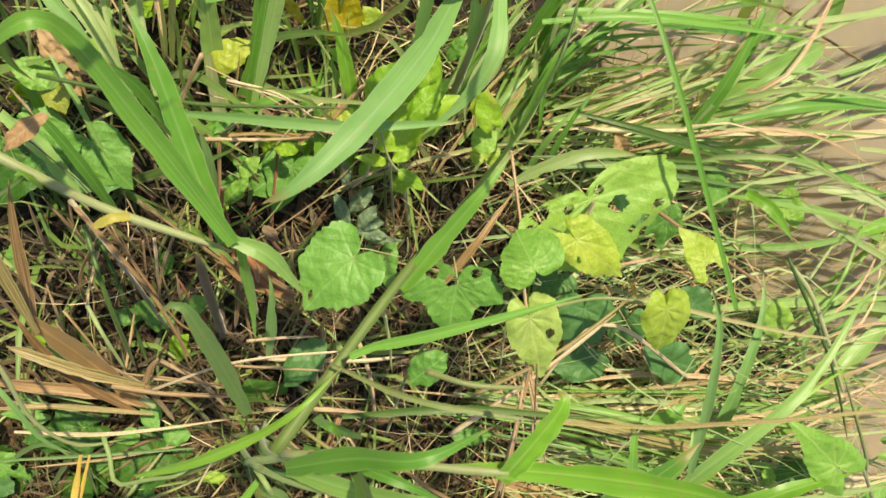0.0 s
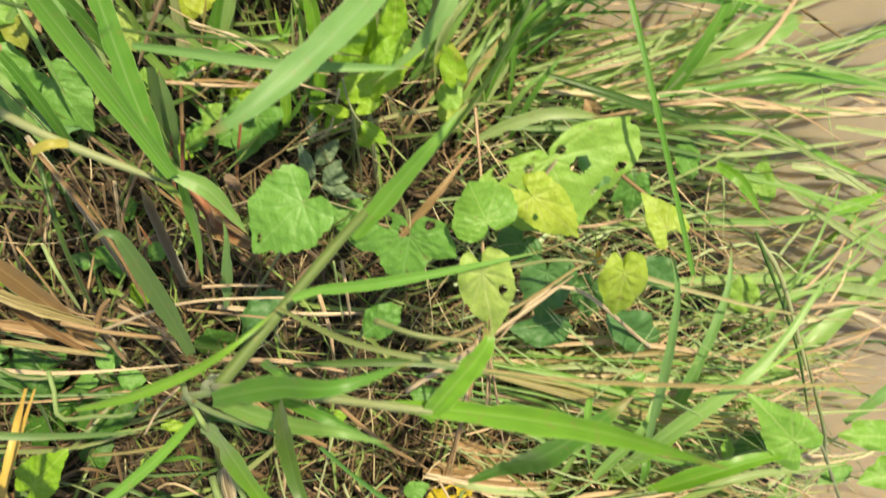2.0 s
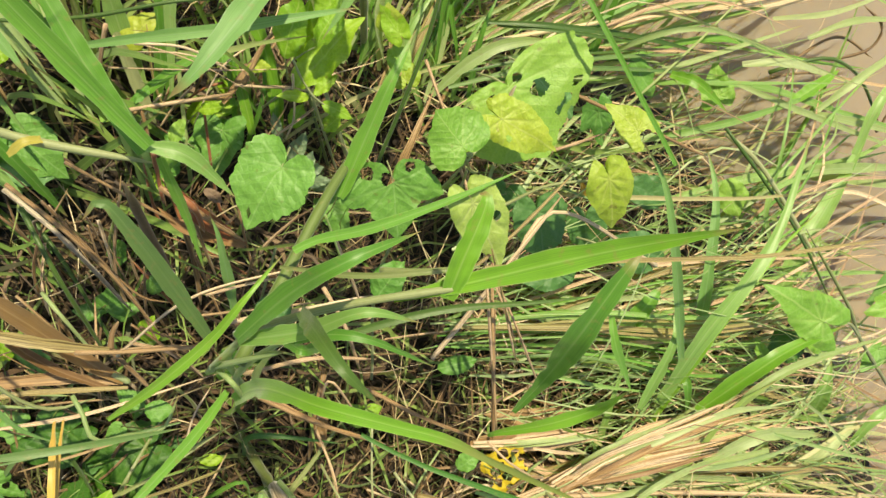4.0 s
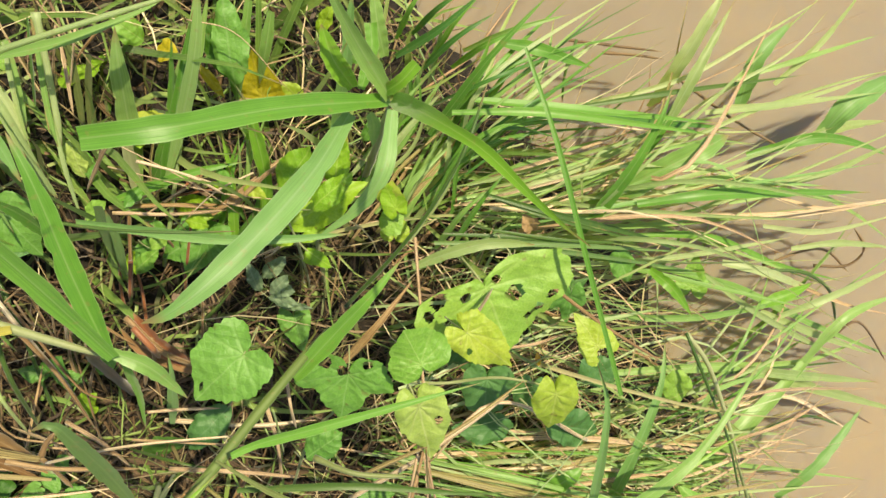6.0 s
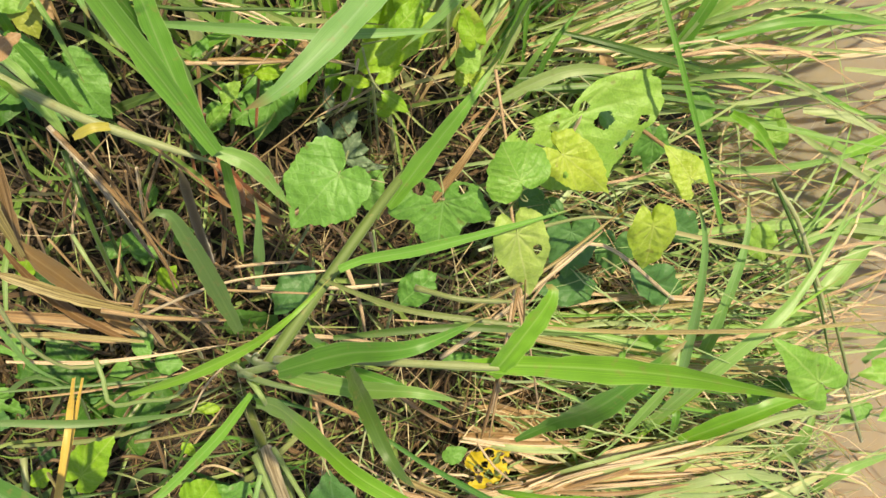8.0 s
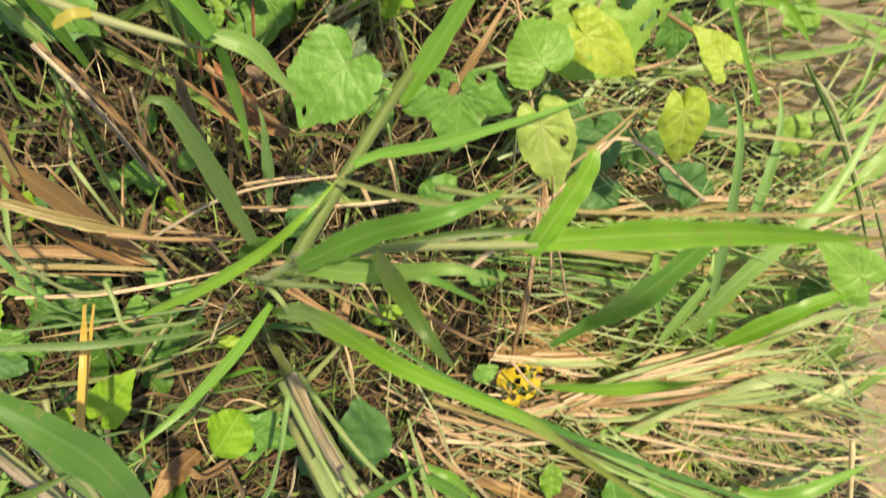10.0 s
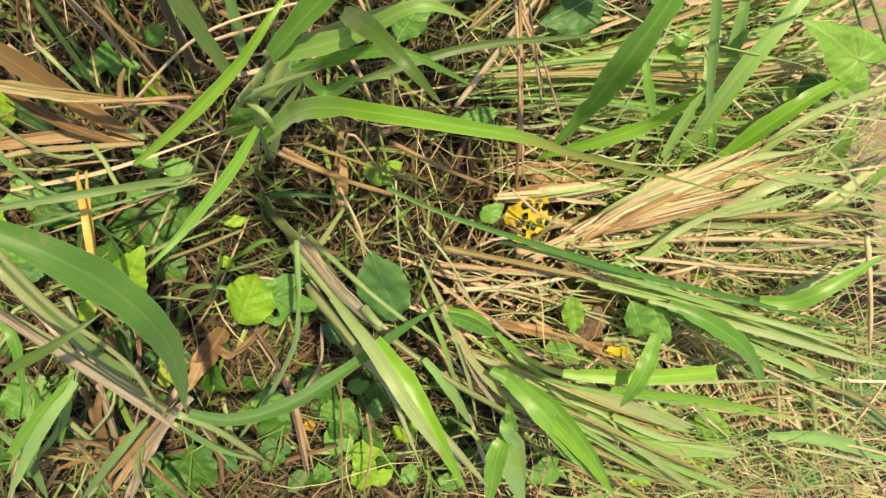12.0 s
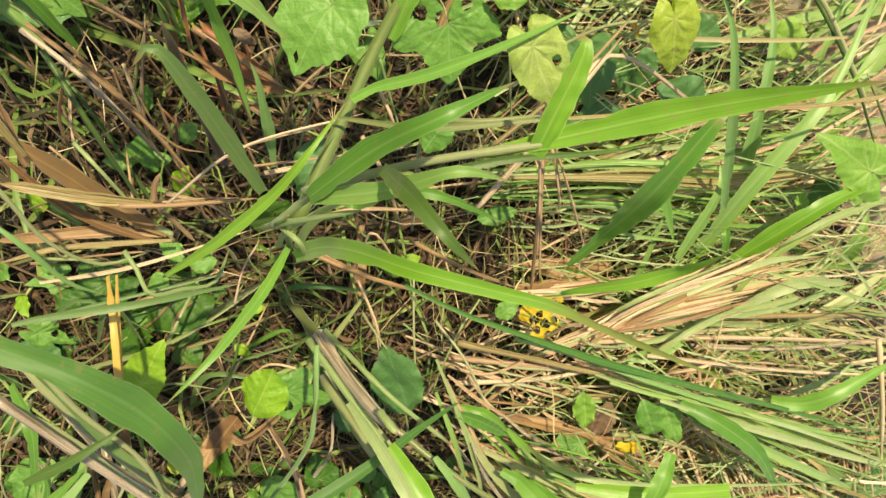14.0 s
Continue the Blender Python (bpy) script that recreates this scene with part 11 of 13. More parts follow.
blade(grass_i, M_LIGHT, 0.0045, [(0.265, -0.323, 0.154), (0.274, -0.355, 0.159), (0.321, -0.433, 0.096)], roll=46)
blade(grass_i, M_LIGHT, 0.0042, [(0.306, -0.517, 0.111), (0.328, -0.534, 0.150), (0.373, -0.627, 0.119)], roll=-3)
blade(grass_i, M_PALE, 0.0028, [(0.436, -0.523, 0.112), (0.458, -0.530, 0.160), (0.510, -0.620, 0.117)], roll=44)
blade(grass_i, M_PALE, 0.0047, [(0.294, -0.396, 0.129), (0.302, -0.403, 0.177), (0.333, -0.454, 0.136)], roll=-52)
blade(grass_i, M_STRAW, 0.0035, [(0.476, -0.535, 0.138), (0.519, -0.603, 0.160), (0.609, -0.752, 0.094)], roll=-14)
blade(grass_i, M_PALE, 0.0050, [(0.317, -0.455, 0.121), (0.332, -0.463, 0.177), (0.380, -0.547, 0.154)], roll=37)
blade(grass_i, M_PALE, 0.0026, [(0.361, -0.406, 0.155), (0.385, -0.490, 0.159), (0.439, -0.596, 0.149)], roll=-24)
blade(grass_i, M_STRAW, 0.0049, [(0.429, -0.605, 0.116), (0.435, -0.617, 0.163), (0.487, -0.723, 0.133)], roll=55)
blade(grass_i, M_STRAWG, 0.0043, [(0.319, -0.463, 0.137), (0.308, -0.514, 0.163), (0.321, -0.631, 0.121)], roll=56)
blade(grass_i, M_PALE, 0.0062, [(0.324, -0.536, 0.109), (0.335, -0.537, 0.174), (0.393, -0.665, 0.106)], roll=-60)
blade(grass_i, M_STRAWG, 0.0024, [(0.377, -0.444, 0.149), (0.404, -0.498, 0.180), (0.491, -0.642, 0.108)], roll=-48)
blade(grass_i, M_LIGHT, 0.0052, [(0.213, -0.479, 0.110), (0.226, -0.472, 0.168), (0.252, -0.570, 0.116)], roll=-26)
blade(grass_i, M_LIGHT, 0.0062, [(0.439, -0.508, 0.144), (0.452, -0.545, 0.181), (0.520, -0.629, 0.152)], roll=-23)
blade(grass_i, M_PALE, 0.0061, [(0.494, -0.556, 0.103), (0.495, -0.557, 0.180), (0.558, -0.689, 0.117)], roll=26)
blade(grass_i, M_STRAWG, 0.0054, [(0.281, -0.476, 0.134), (0.320, -0.507, 0.171), (0.355, -0.604, 0.148)], roll=36)
blade(grass_i, M_PALE, 0.0038, [(0.259, -0.389, 0.142), (0.275, -0.420, 0.153), (0.329, -0.500, 0.109)], roll=-30)
blade(grass_i, M_PALE, 0.0056, [(0.432, -0.491, 0.112), (0.425, -0.470, 0.180), (0.474, -0.570, 0.118)], roll=49)
blade(grass_i, M_STRAW, 0.0034, [(0.456, -0.592, 0.143), (0.478, -0.632, 0.169), (0.524, -0.742, 0.137)], roll=-34)
blade(grass_i, M_STRAW, 0.0059, [(0.284, -0.518, 0.126), (0.333, -0.541, 0.154), (0.385, -0.587, 0.130)], roll=-27)
blade(grass_i, M_STRAWG, 0.0023, [(0.352, -0.444, 0.104), (0.361, -0.486, 0.144), (0.410, -0.596, 0.103)], roll=-2)
blade(grass_i, M_STRAWG, 0.0040, [(0.558, -0.512, 0.103), (0.534, -0.508, 0.171), (0.615, -0.655, 0.109)], roll=53)
blade(grass_i, M_LIGHT, 0.0067, [(0.455, -0.615, 0.157), (0.536, -0.661, 0.154), (0.658, -0.801, 0.092)], roll=7)
blade(grass_i, M_STRAWG, 0.0030, [(0.242, -0.416, 0.115), (0.251, -0.443, 0.155), (0.288, -0.520, 0.127)], roll=20)
stalk(straw_bundle_d, M_STRAWG, 0.0021, [(-0.097, -0.338, 0.106), (-0.111, -0.368, 0.126), (-0.138, -0.439, 0.076)])
stalk(straw_bundle_d, M_STEM, 0.0033, [(-0.087, -0.244, 0.119), (-0.099, -0.286, 0.138), (-0.166, -0.340, 0.098)])
stalk(straw_bundle_d, M_PALE, 0.0037, [(-0.149, -0.181, 0.092), (-0.142, -0.176, 0.167), (-0.200, -0.225, 0.072)])
stalk(straw_bundle_d, M_BROWN, 0.0049, [(-0.065, -0.234, 0.066), (-0.047, -0.231, 0.162), (-0.092, -0.306, 0.104)])
stalk(straw_bundle_d, M_STRAWG, 0.0030, [(-0.087, -0.189, 0.095), (-0.054, -0.186, 0.168), (-0.065, -0.246, 0.102)])
stalk(straw_bundle_d, M_STRAWG, 0.0043, [(-0.082, -0.275, 0.101), (-0.060, -0.305, 0.131), (-0.056, -0.360, 0.092)])
stalk(straw_bundle_d, M_STEM, 0.0027, [(-0.148, -0.355, 0.098), (-0.162, -0.348, 0.168), (-0.259, -0.464, 0.058)])
stalk(straw_bundle_d, M_STRAWG, 0.0031, [(-0.220, -0.327, 0.081), (-0.163, -0.332, 0.124), (-0.134, -0.387, 0.086)])
stalk(straw_bundle_d, M_BROWN, 0.0022, [(-0.126, -0.205, 0.104), (-0.141, -0.226, 0.117), (-0.177, -0.264, 0.104)])
stalk(straw_bundle_d, M_STEM, 0.0022, [(-0.157, -0.352, 0.088), (-0.176, -0.375, 0.108), (-0.204, -0.438, 0.063)])
stalk(straw_bundle_d, M_BRNLEAF, 0.0042, [(-0.180, -0.328, 0.085), (-0.128, -0.320, 0.139), (-0.135, -0.356, 0.107)])
stalk(straw_bundle_d, M_BRNLEAF, 0.0056, [(-0.131, -0.362, 0.074), (-0.101, -0.388, 0.119), (-0.098, -0.489, 0.068)])
stalk(straw_bundle_d, M_STEM, 0.0059, [(-0.153, -0.266, 0.122), (-0.141, -0.320, 0.119), (-0.136, -0.407, 0.070)])
stalk(straw_bundle_d, M_STRAWG, 0.0024, [(-0.166, -0.189, 0.070), (-0.179, -0.207, 0.105), (-0.197, -0.230, 0.095)])
stalk(straw_bundle_d, M_PURPLE, 0.0035, [(-0.174, -0.248, 0.087), (-0.157, -0.270, 0.119), (-0.157, -0.335, 0.093)])
stalk(straw_bundle_d, M_STEM, 0.0023, [(-0.177, -0.199, 0.130), (-0.184, -0.231, 0.146), (-0.218, -0.309, 0.082)])
stalk(straw_bundle_d, M_PURPLE, 0.0051, [(-0.209, -0.309, 0.072), (-0.219, -0.334, 0.135), (-0.287, -0.457, 0.054)])
stalk(straw_bundle_d, M_PURPLE, 0.0058, [(-0.146, -0.180, 0.065), (-0.108, -0.190, 0.146), (-0.125, -0.278, 0.065)])
stalk(straw_bundle_d, M_PURPLE, 0.0017, [(-0.016, -0.239, 0.137), (-0.028, -0.241, 0.163), (-0.059, -0.319, 0.083)])
stalk(straw_bundle_d, M_PURPLE, 0.0023, [(-0.060, -0.290, 0.093), (-0.078, -0.296, 0.154), (-0.152, -0.426, 0.057)])
stalk(straw_bundle_d, M_STEM, 0.0033, [(-0.043, -0.308, 0.122), (-0.043, -0.376, 0.104), (-0.040, -0.435, 0.089)])
stalk(straw_bundle_d, M_STRAWG, 0.0041, [(-0.165, -0.331, 0.093), (-0.129, -0.317, 0.167), (-0.165, -0.419, 0.079)])
blade(straw_bundle_d, M_PURPLE, 0.0121, [(-0.025, -0.298, 0.160), (-0.051, -0.313, 0.150), (-0.099, -0.359, 0.120), (-0.154, -0.436, 0.080)], tip=6, face=(0.18, 0.33, 0.93))
blade(straw_bundle_d, M_BROWN, 0.0100, [(-0.106, -0.273, 0.120), (-0.122, -0.298, 0.120), (-0.150, -0.378, 0.090), (-0.168, -0.437, 0.070)], tip=6, face=(0.21, 0.32, 0.92))
blade(straw_bundle_d, M_BRNLEAF, 0.0092, [(-0.060, -0.325, 0.120), (-0.116, -0.363, 0.100), (-0.179, -0.383, 0.080)], tip=5, face=(0.19, 0.32, 0.93))
blade(straw_bundle_d, M_SHEATH, 0.0106, [(-0.077, -0.213, 0.100), (-0.086, -0.246, 0.100), (-0.101, -0.287, 0.080)], cut=True, face=(0.17, 0.24, 0.95))
blade(straw_bundle_d, M_SHEATH, 0.0085, [(-0.102, -0.355, 0.080), (-0.148, -0.361, 0.080), (-0.213, -0.374, 0.060)], tip=4, face=(0.20, 0.31, 0.93))
blade(straw_bundle_d, M_BROWN, 0.0065, [(-0.204, -0.298, 0.060), (-0.166, -0.317, 0.070), (-0.141, -0.354, 0.070)], tip=5, face=(0.22, 0.28, 0.94))
blade(straw_bundle_d, M_BROWN, 0.0069, [(-0.041, -0.372, 0.100), (-0.044, -0.416, 0.090), (-0.060, -0.471, 0.070)], tip=4, face=(0.13, 0.35, 0.93))
blade(straw_bundle_d, M_SHEATH, 0.0074, [(-0.242, -0.339, 0.060), (-0.189, -0.340, 0.080), (-0.152, -0.350, 0.080)], tip=4, face=(0.23, 0.29, 0.93))
stalk(straw_bundle_d, M_BRNLEAF, 0.0041, [(0.007, -0.287, 0.100), (0.024, -0.297, 0.110), (0.067, -0.273, 0.120)])
stalk(straw_bundle_d, M_BROWN, 0.0031, [(0.020, -0.177, 0.100), (0.024, -0.211, 0.100), (0.020, -0.245, 0.080)])
stalk(straw_bundle_d, M_STRAWG, 0.0034, [(0.004, -0.171, 0.120), (0.044, -0.171, 0.120), (0.097, -0.175, 0.100)])
stalk(straw_bundle_d, M_PURPLE, 0.0039, [(0.071, -0.386, 0.080), (0.098, -0.350, 0.100), (0.114, -0.305, 0.100)])
stalk(straw_bundle_d, M_STRAW, 0.0030, [(0.046, -0.296, 0.100), (0.052, -0.346, 0.100), (0.051, -0.428, 0.080), (0.037, -0.520, 0.060)])
stalk(straw_bundle_d, M_AMBER, 0.0052, [(0.016, -0.475, 0.070), (0.061, -0.474, 0.080), (0.081, -0.485, 0.070)])
stalk(straw_bundle_d, M_BRNLEAF, 0.0030, [(0.124, -0.410, 0.140), (0.114, -0.471, 0.120), (0.083, -0.549, 0.100)])
stalk(straw_bundle_d, M_STRAWG, 0.0030, [(0.114, -0.351, 0.140), (0.092, -0.427, 0.120), (0.061, -0.536, 0.100)])
blade(grass_j, M_LIGHT, 0.0055, [(0.434, -0.372, 0.115), (0.525, -0.437, 0.146), (0.648, -0.530, 0.142), (0.897, -0.728, 0.076)], tip=4, roll=-30)
blade(grass_j, M_PALE, 0.0053, [(0.408, -0.371, 0.108), (0.548, -0.457, 0.136), (0.712, -0.582, 0.124), (0.879, -0.740, 0.084)], tip=3, roll=-9)
blade(grass_j, M_PALE, 0.0054, [(0.418, -0.376, 0.104), (0.530, -0.442, 0.140), (0.678, -0.547, 0.154), (0.916, -0.780, 0.062)], tip=3, roll=-0)
blade(grass_j, M_PALE, 0.0043, [(0.407, -0.358, 0.131), (0.536, -0.457, 0.146), (0.678, -0.565, 0.145), (0.901, -0.781, 0.062)], tip=3, roll=21)
blade(grass_j, M_LIGHT, 0.0053, [(0.407, -0.363, 0.122), (0.548, -0.449, 0.148), (0.656, -0.543, 0.150), (0.885, -0.742, 0.094)], tip=3, roll=35)
blade(grass_j, M_PALE, 0.0035, [(0.418, -0.369, 0.120), (0.521, -0.429, 0.164), (0.681, -0.554, 0.142), (0.882, -0.737, 0.086)], tip=5, roll=19)
stalk(straw_bundle_f, M_PURPLE, 0.0046, [(-0.016, 0.136, 0.140), (0.019, 0.083, 0.150), (0.046, 0.001, 0.100)])
stalk(straw_bundle_f, M_BRNLEAF, 0.0056, [(0.110, 0.107, 0.200), (0.137, 0.075, 0.200), (0.163, 0.044, 0.160)])
stalk(straw_bundle_f, M_RED, 0.0054, [(0.118, 0.104, 0.220), (0.132, 0.085, 0.220), (0.133, 0.062, 0.180)])
stalk(straw_bundle_f, M_DARK, 0.0045, [(-0.003, 0.117, 0.160), (0.010, 0.055, 0.170), (0.013, -0.032, 0.100)])
stalk(straw_bundle_f, M_STRAW, 0.0027, [(-0.008, 0.083, 0.100), (-0.016, 0.048, 0.120), (-0.028, 0.015, 0.080)])
stalk(straw_bundle_f, M_STRAW, 0.0025, [(0.041, -0.018, 0.200), (0.116, 0.020, 0.260), (0.209, 0.020, 0.260)])
stalk(straw_bundle_f, M_PALE, 0.0036, [(-0.013, 0.043, 0.140), (-0.001, 0.019, 0.150), (0.008, -0.026, 0.120)])
stalk(straw_bundle_f, M_OLIVE, 0.0050, [(0.257, 0.004, 0.280), (0.288, -0.003, 0.300), (0.331, -0.011, 0.300)])
stalk(straw_bundle_f, M_STRAW, 0.0030, [(0.368, 0.014, 0.220), (0.354, -0.070, 0.220), (0.355, -0.186, 0.160)])
stalk(straw_bundle_f, M_STRAW, 0.0026, [(0.373, -0.042, 0.200), (0.383, -0.092, 0.200), (0.417, -0.201, 0.140)])
stalk(straw_bundle_f, M_BRNLEAF, 0.0059, [(0.253, -0.358, 0.100), (0.316, -0.399, 0.100), (0.395, -0.466, 0.090), (0.504, -0.532, 0.070)])
stalk(straw_bundle_f, M_STRAWG, 0.0070, [(0.262, -0.265, 0.120), (0.343, -0.318, 0.120), (0.417, -0.366, 0.120), (0.487, -0.402, 0.100)])
stalk(straw_bundle_f, M_PURPLE, 0.0071, [(0.563, -0.405, 0.080), (0.705, -0.463, 0.080), (0.922, -0.540, 0.060)])
stalk(straw_bundle_f, M_STRAW, 0.0030, [(0.518, -0.404, 0.080), (0.663, -0.470, 0.080), (0.867, -0.578, 0.060)])
stalk(straw_bundle_f, M_STRAWG, 0.0074, [(0.557, -0.352, 0.100), (0.719, -0.410, 0.100), (0.901, -0.485, 0.080)])
blade(straw_bundle_f, M_PALE, 0.0081, [(0.437, -0.350, 0.100), (0.512, -0.359, 0.110), (0.592, -0.353, 0.120), (0.702, -0.375, 0.110)], cut=True, face=(-0.33, 0.30, 0.89))
blade(straw_bundle_f, M_LIGHT, 0.0194, [(0.469, -0.383, 0.090), (0.509, -0.383, 0.100), (0.556, -0.386, 0.090)], tip=3, face=(-0.28, 0.32, 0.91))
stalk(straw_bundle_f, M_LONG, 0.0047, [(0.740, -0.679, 0.100), (0.744, -0.780, 0.090), (0.753, -0.899, 0.070)])
stalk(straw_bundle_f, M_LONG, 0.0045, [(0.685, -0.614, 0.100), (0.691, -0.718, 0.090), (0.702, -0.848, 0.070)])
stalk(straw_bundle_f, M_LONG, 0.0057, [(0.839, -0.505, 0.100), (0.838, -0.586, 0.100), (0.858, -0.699, 0.080)])
stalk(straw_bundle_f, M_LONG, 0.0043, [(0.519, -0.555, 0.077), (0.535, -0.623, 0.091), (0.579, -0.765, 0.032)])
stalk(straw_bundle_f, M_PURPLE, 0.0040, [(0.518, -0.537, 0.079), (0.538, -0.625, 0.069), (0.567, -0.727, 0.057)])
stalk(straw_bundle_f, M_STRAW, 0.0042, [(0.539, -0.542, 0.072), (0.539, -0.594, 0.099), (0.578, -0.718, 0.053)])
stalk(straw_bundle_f, M_BRNLEAF, 0.0051, [(0.546, -0.545, 0.077), (0.565, -0.600, 0.068), (0.596, -0.669, 0.051)])
stalk(straw_bundle_f, M_BRNLEAF, 0.0037, [(0.535, -0.567, 0.097), (0.560, -0.642, 0.073), (0.602, -0.733, 0.048)])
stalk(straw_bundle_f, M_BRNLEAF, 0.0048, [(0.548, -0.580, 0.074), (0.554, -0.617, 0.079), (0.601, -0.711, 0.032)])
stalk(straw_bundle_f, M_PURPLE, 0.0026, [(0.556, -0.542, 0.089), (0.579, -0.624, 0.083), (0.621, -0.754, 0.031)])
stalk(straw_bundle_f, M_STRAW, 0.0051, [(0.537, -0.578, 0.097), (0.561, -0.648, 0.074), (0.591, -0.725, 0.053)])
stalk(straw_bundle_f, M_BRNLEAF, 0.0026, [(0.542, -0.573, 0.097), (0.572, -0.674, 0.074), (0.617, -0.788, 0.058)])
stalk(straw_bundle_f, M_BRNLEAF, 0.0046, [(0.570, -0.617, 0.065), (0.580, -0.671, 0.085), (0.633, -0.798, 0.039)])
stalk(straw_bundle_f, M_AMBER, 0.0040, [(0.577, -0.609, 0.070), (0.577, -0.639, 0.084), (0.625, -0.731, 0.044)])
stalk(straw_bundle_f, M_STRAW, 0.0049, [(0.588, -0.583, 0.067), (0.587, -0.639, 0.099), (0.666, -0.810, 0.034)])
stalk(straw_bundle_f, M_BRNLEAF, 0.0029, [(0.584, -0.588, 0.092), (0.604, -0.648, 0.078), (0.648, -0.731, 0.056)])
stalk(straw_bundle_f, M_LONG, 0.0035, [(0.610, -0.622, 0.064), (0.607, -0.658, 0.096), (0.645, -0.769, 0.055)])
stalk(straw_bundle_f, M_BRNLEAF, 0.0031, [(0.602, -0.599, 0.075), (0.623, -0.684, 0.082), (0.688, -0.843, 0.032)])
stalk(straw_bundle_f, M_STRAW, 0.0048, [(0.616, -0.622, 0.068), (0.638, -0.694, 0.071), (0.671, -0.793, 0.053)])
stalk(straw_bundle_f, M_LONG, 0.0031, [(0.604, -0.600, 0.093), (0.631, -0.694, 0.091), (0.693, -0.855, 0.038)])
stalk(straw_bundle_f, M_BRNLEAF, 0.0036, [(0.608, -0.622, 0.082), (0.626, -0.691, 0.093), (0.670, -0.815, 0.055)])
stalk(straw_bundle_f, M_BRNLEAF, 0.0042, [(0.628, -0.648, 0.076), (0.639, -0.726, 0.093), (0.733, -0.908, 0.044)])
stalk(straw_bundle_f, M_STRAW, 0.0044, [(0.616, -0.634, 0.097), (0.640, -0.716, 0.097), (0.698, -0.864, 0.047)])
stalk(straw_bundle_f, M_STRAW, 0.0032, [(0.646, -0.641, 0.072), (0.680, -0.746, 0.069), (0.736, -0.886, 0.049)])
stalk(straw_bundle_f, M_STRAW, 0.0053, [(0.646, -0.665, 0.056), (0.652, -0.701, 0.079), (0.691, -0.797, 0.042)])
stalk(straw_bundle_f, M_STRAW, 0.0033, [(0.629, -0.645, 0.095), (0.649, -0.707, 0.076), (0.692, -0.796, 0.042)])
stalk(straw_bundle_f, M_STRAW, 0.0043, [(0.651, -0.688, 0.065), (0.656, -0.736, 0.081), (0.725, -0.863, 0.039)])
stalk(straw_bundle_f, M_AMBER, 0.0045, [(0.663, -0.654, 0.068), (0.666, -0.702, 0.084), (0.715, -0.805, 0.059)])
stalk(straw_bundle_f, M_LONG, 0.0027, [(0.690, -0.706, 0.055), (0.688, -0.741, 0.085), (0.728, -0.846, 0.049)])
stalk(straw_bundle_f, M_STRAW, 0.0042, [(0.682, -0.679, 0.074), (0.705, -0.749, 0.075), (0.770, -0.876, 0.035)])
stalk(straw_bundle_f, M_BRNLEAF, 0.0040, [(0.687, -0.710, 0.066), (0.702, -0.762, 0.080), (0.739, -0.865, 0.044)])
stalk(straw_bundle_f, M_BRNLEAF, 0.0029, [(0.691, -0.714, 0.057), (0.693, -0.761, 0.079), (0.755, -0.890, 0.037)])
stalk(straw_bundle_f, M_STRAW, 0.0048, [(0.702, -0.683, 0.064), (0.696, -0.718, 0.100), (0.758, -0.847, 0.056)])
stalk(straw_bundle_f, M_STRAW, 0.0036, [(0.704, -0.728, 0.077), (0.719, -0.779, 0.072), (0.761, -0.864, 0.044)])
stalk(straw_bundle_f, M_STRAW, 0.0028, [(0.699, -0.719, 0.078), (0.738, -0.819, 0.064), (0.796, -0.949, 0.036)])
stalk(straw_bundle_f, M_LONG, 0.0049, [(0.704, -0.725, 0.082), (0.717, -0.790, 0.096), (0.789, -0.948, 0.042)])
stalk(straw_bundle_f, M_STRAW, 0.0037, [(0.747, -0.734, 0.050), (0.745, -0.765, 0.083), (0.801, -0.879, 0.044)])
stalk(straw_bundle_f, M_PURPLE, 0.0034, [(0.308, -0.411, 0.086), (0.358, -0.479, 0.082), (0.417, -0.558, 0.072)])
stalk(straw_bundle_f, M_PURPLE, 0.0037, [(0.293, -0.373, 0.119), (0.320, -0.419, 0.115), (0.370, -0.498, 0.051)])
stalk(straw_bundle_f, M_BRNLEAF, 0.0047, [(0.416, -0.496, 0.102), (0.477, -0.579, 0.089), (0.557, -0.695, 0.056)])
stalk(straw_bundle_f, M_AMBER, 0.0041, [(0.421, -0.488, 0.077), (0.458, -0.522, 0.086), (0.513, -0.582, 0.062)])
stalk(straw_bundle_f, M_AMBER, 0.0033, [(0.368, -0.422, 0.116), (0.414, -0.479, 0.083), (0.454, -0.529, 0.071)])
stalk(straw_bundle_f, M_STRAW, 0.0034, [(0.263, -0.450, 0.073), (0.302, -0.489, 0.092), (0.351, -0.573, 0.075)])
stalk(straw_bundle_f, M_AMBER, 0.0040, [(0.279, -0.520, 0.071), (0.323, -0.563, 0.113), (0.403, -0.701, 0.053)])
stalk(straw_bundle_f, M_BRNLEAF, 0.0032, [(0.385, -0.459, 0.088), (0.421, -0.504, 0.085), (0.469, -0.551, 0.066)])
stalk(straw_bundle_f, M_AMBER, 0.0039, [(0.354, -0.486, 0.073), (0.393, -0.515, 0.129), (0.481, -0.662, 0.070)])
stalk(straw_bundle_f, M_BRNLEAF, 0.0029, [(0.407, -0.471, 0.116), (0.461, -0.516, 0.120), (0.556, -0.614, 0.061)])
stalk(straw_bundle_f, M_PURPLE, 0.0035, [(0.387, -0.498, 0.096), (0.421, -0.526, 0.117), (0.492, -0.622, 0.062)])
stalk(straw_bundle_f, M_AMBER, 0.0035, [(0.270, -0.364, 0.081), (0.304, -0.375, 0.095), (0.346, -0.407, 0.078)])
stalk(straw_bundle_f, M_BRNLEAF, 0.0025, [(0.427, -0.516, 0.112), (0.484, -0.566, 0.103), (0.563, -0.634, 0.067)])
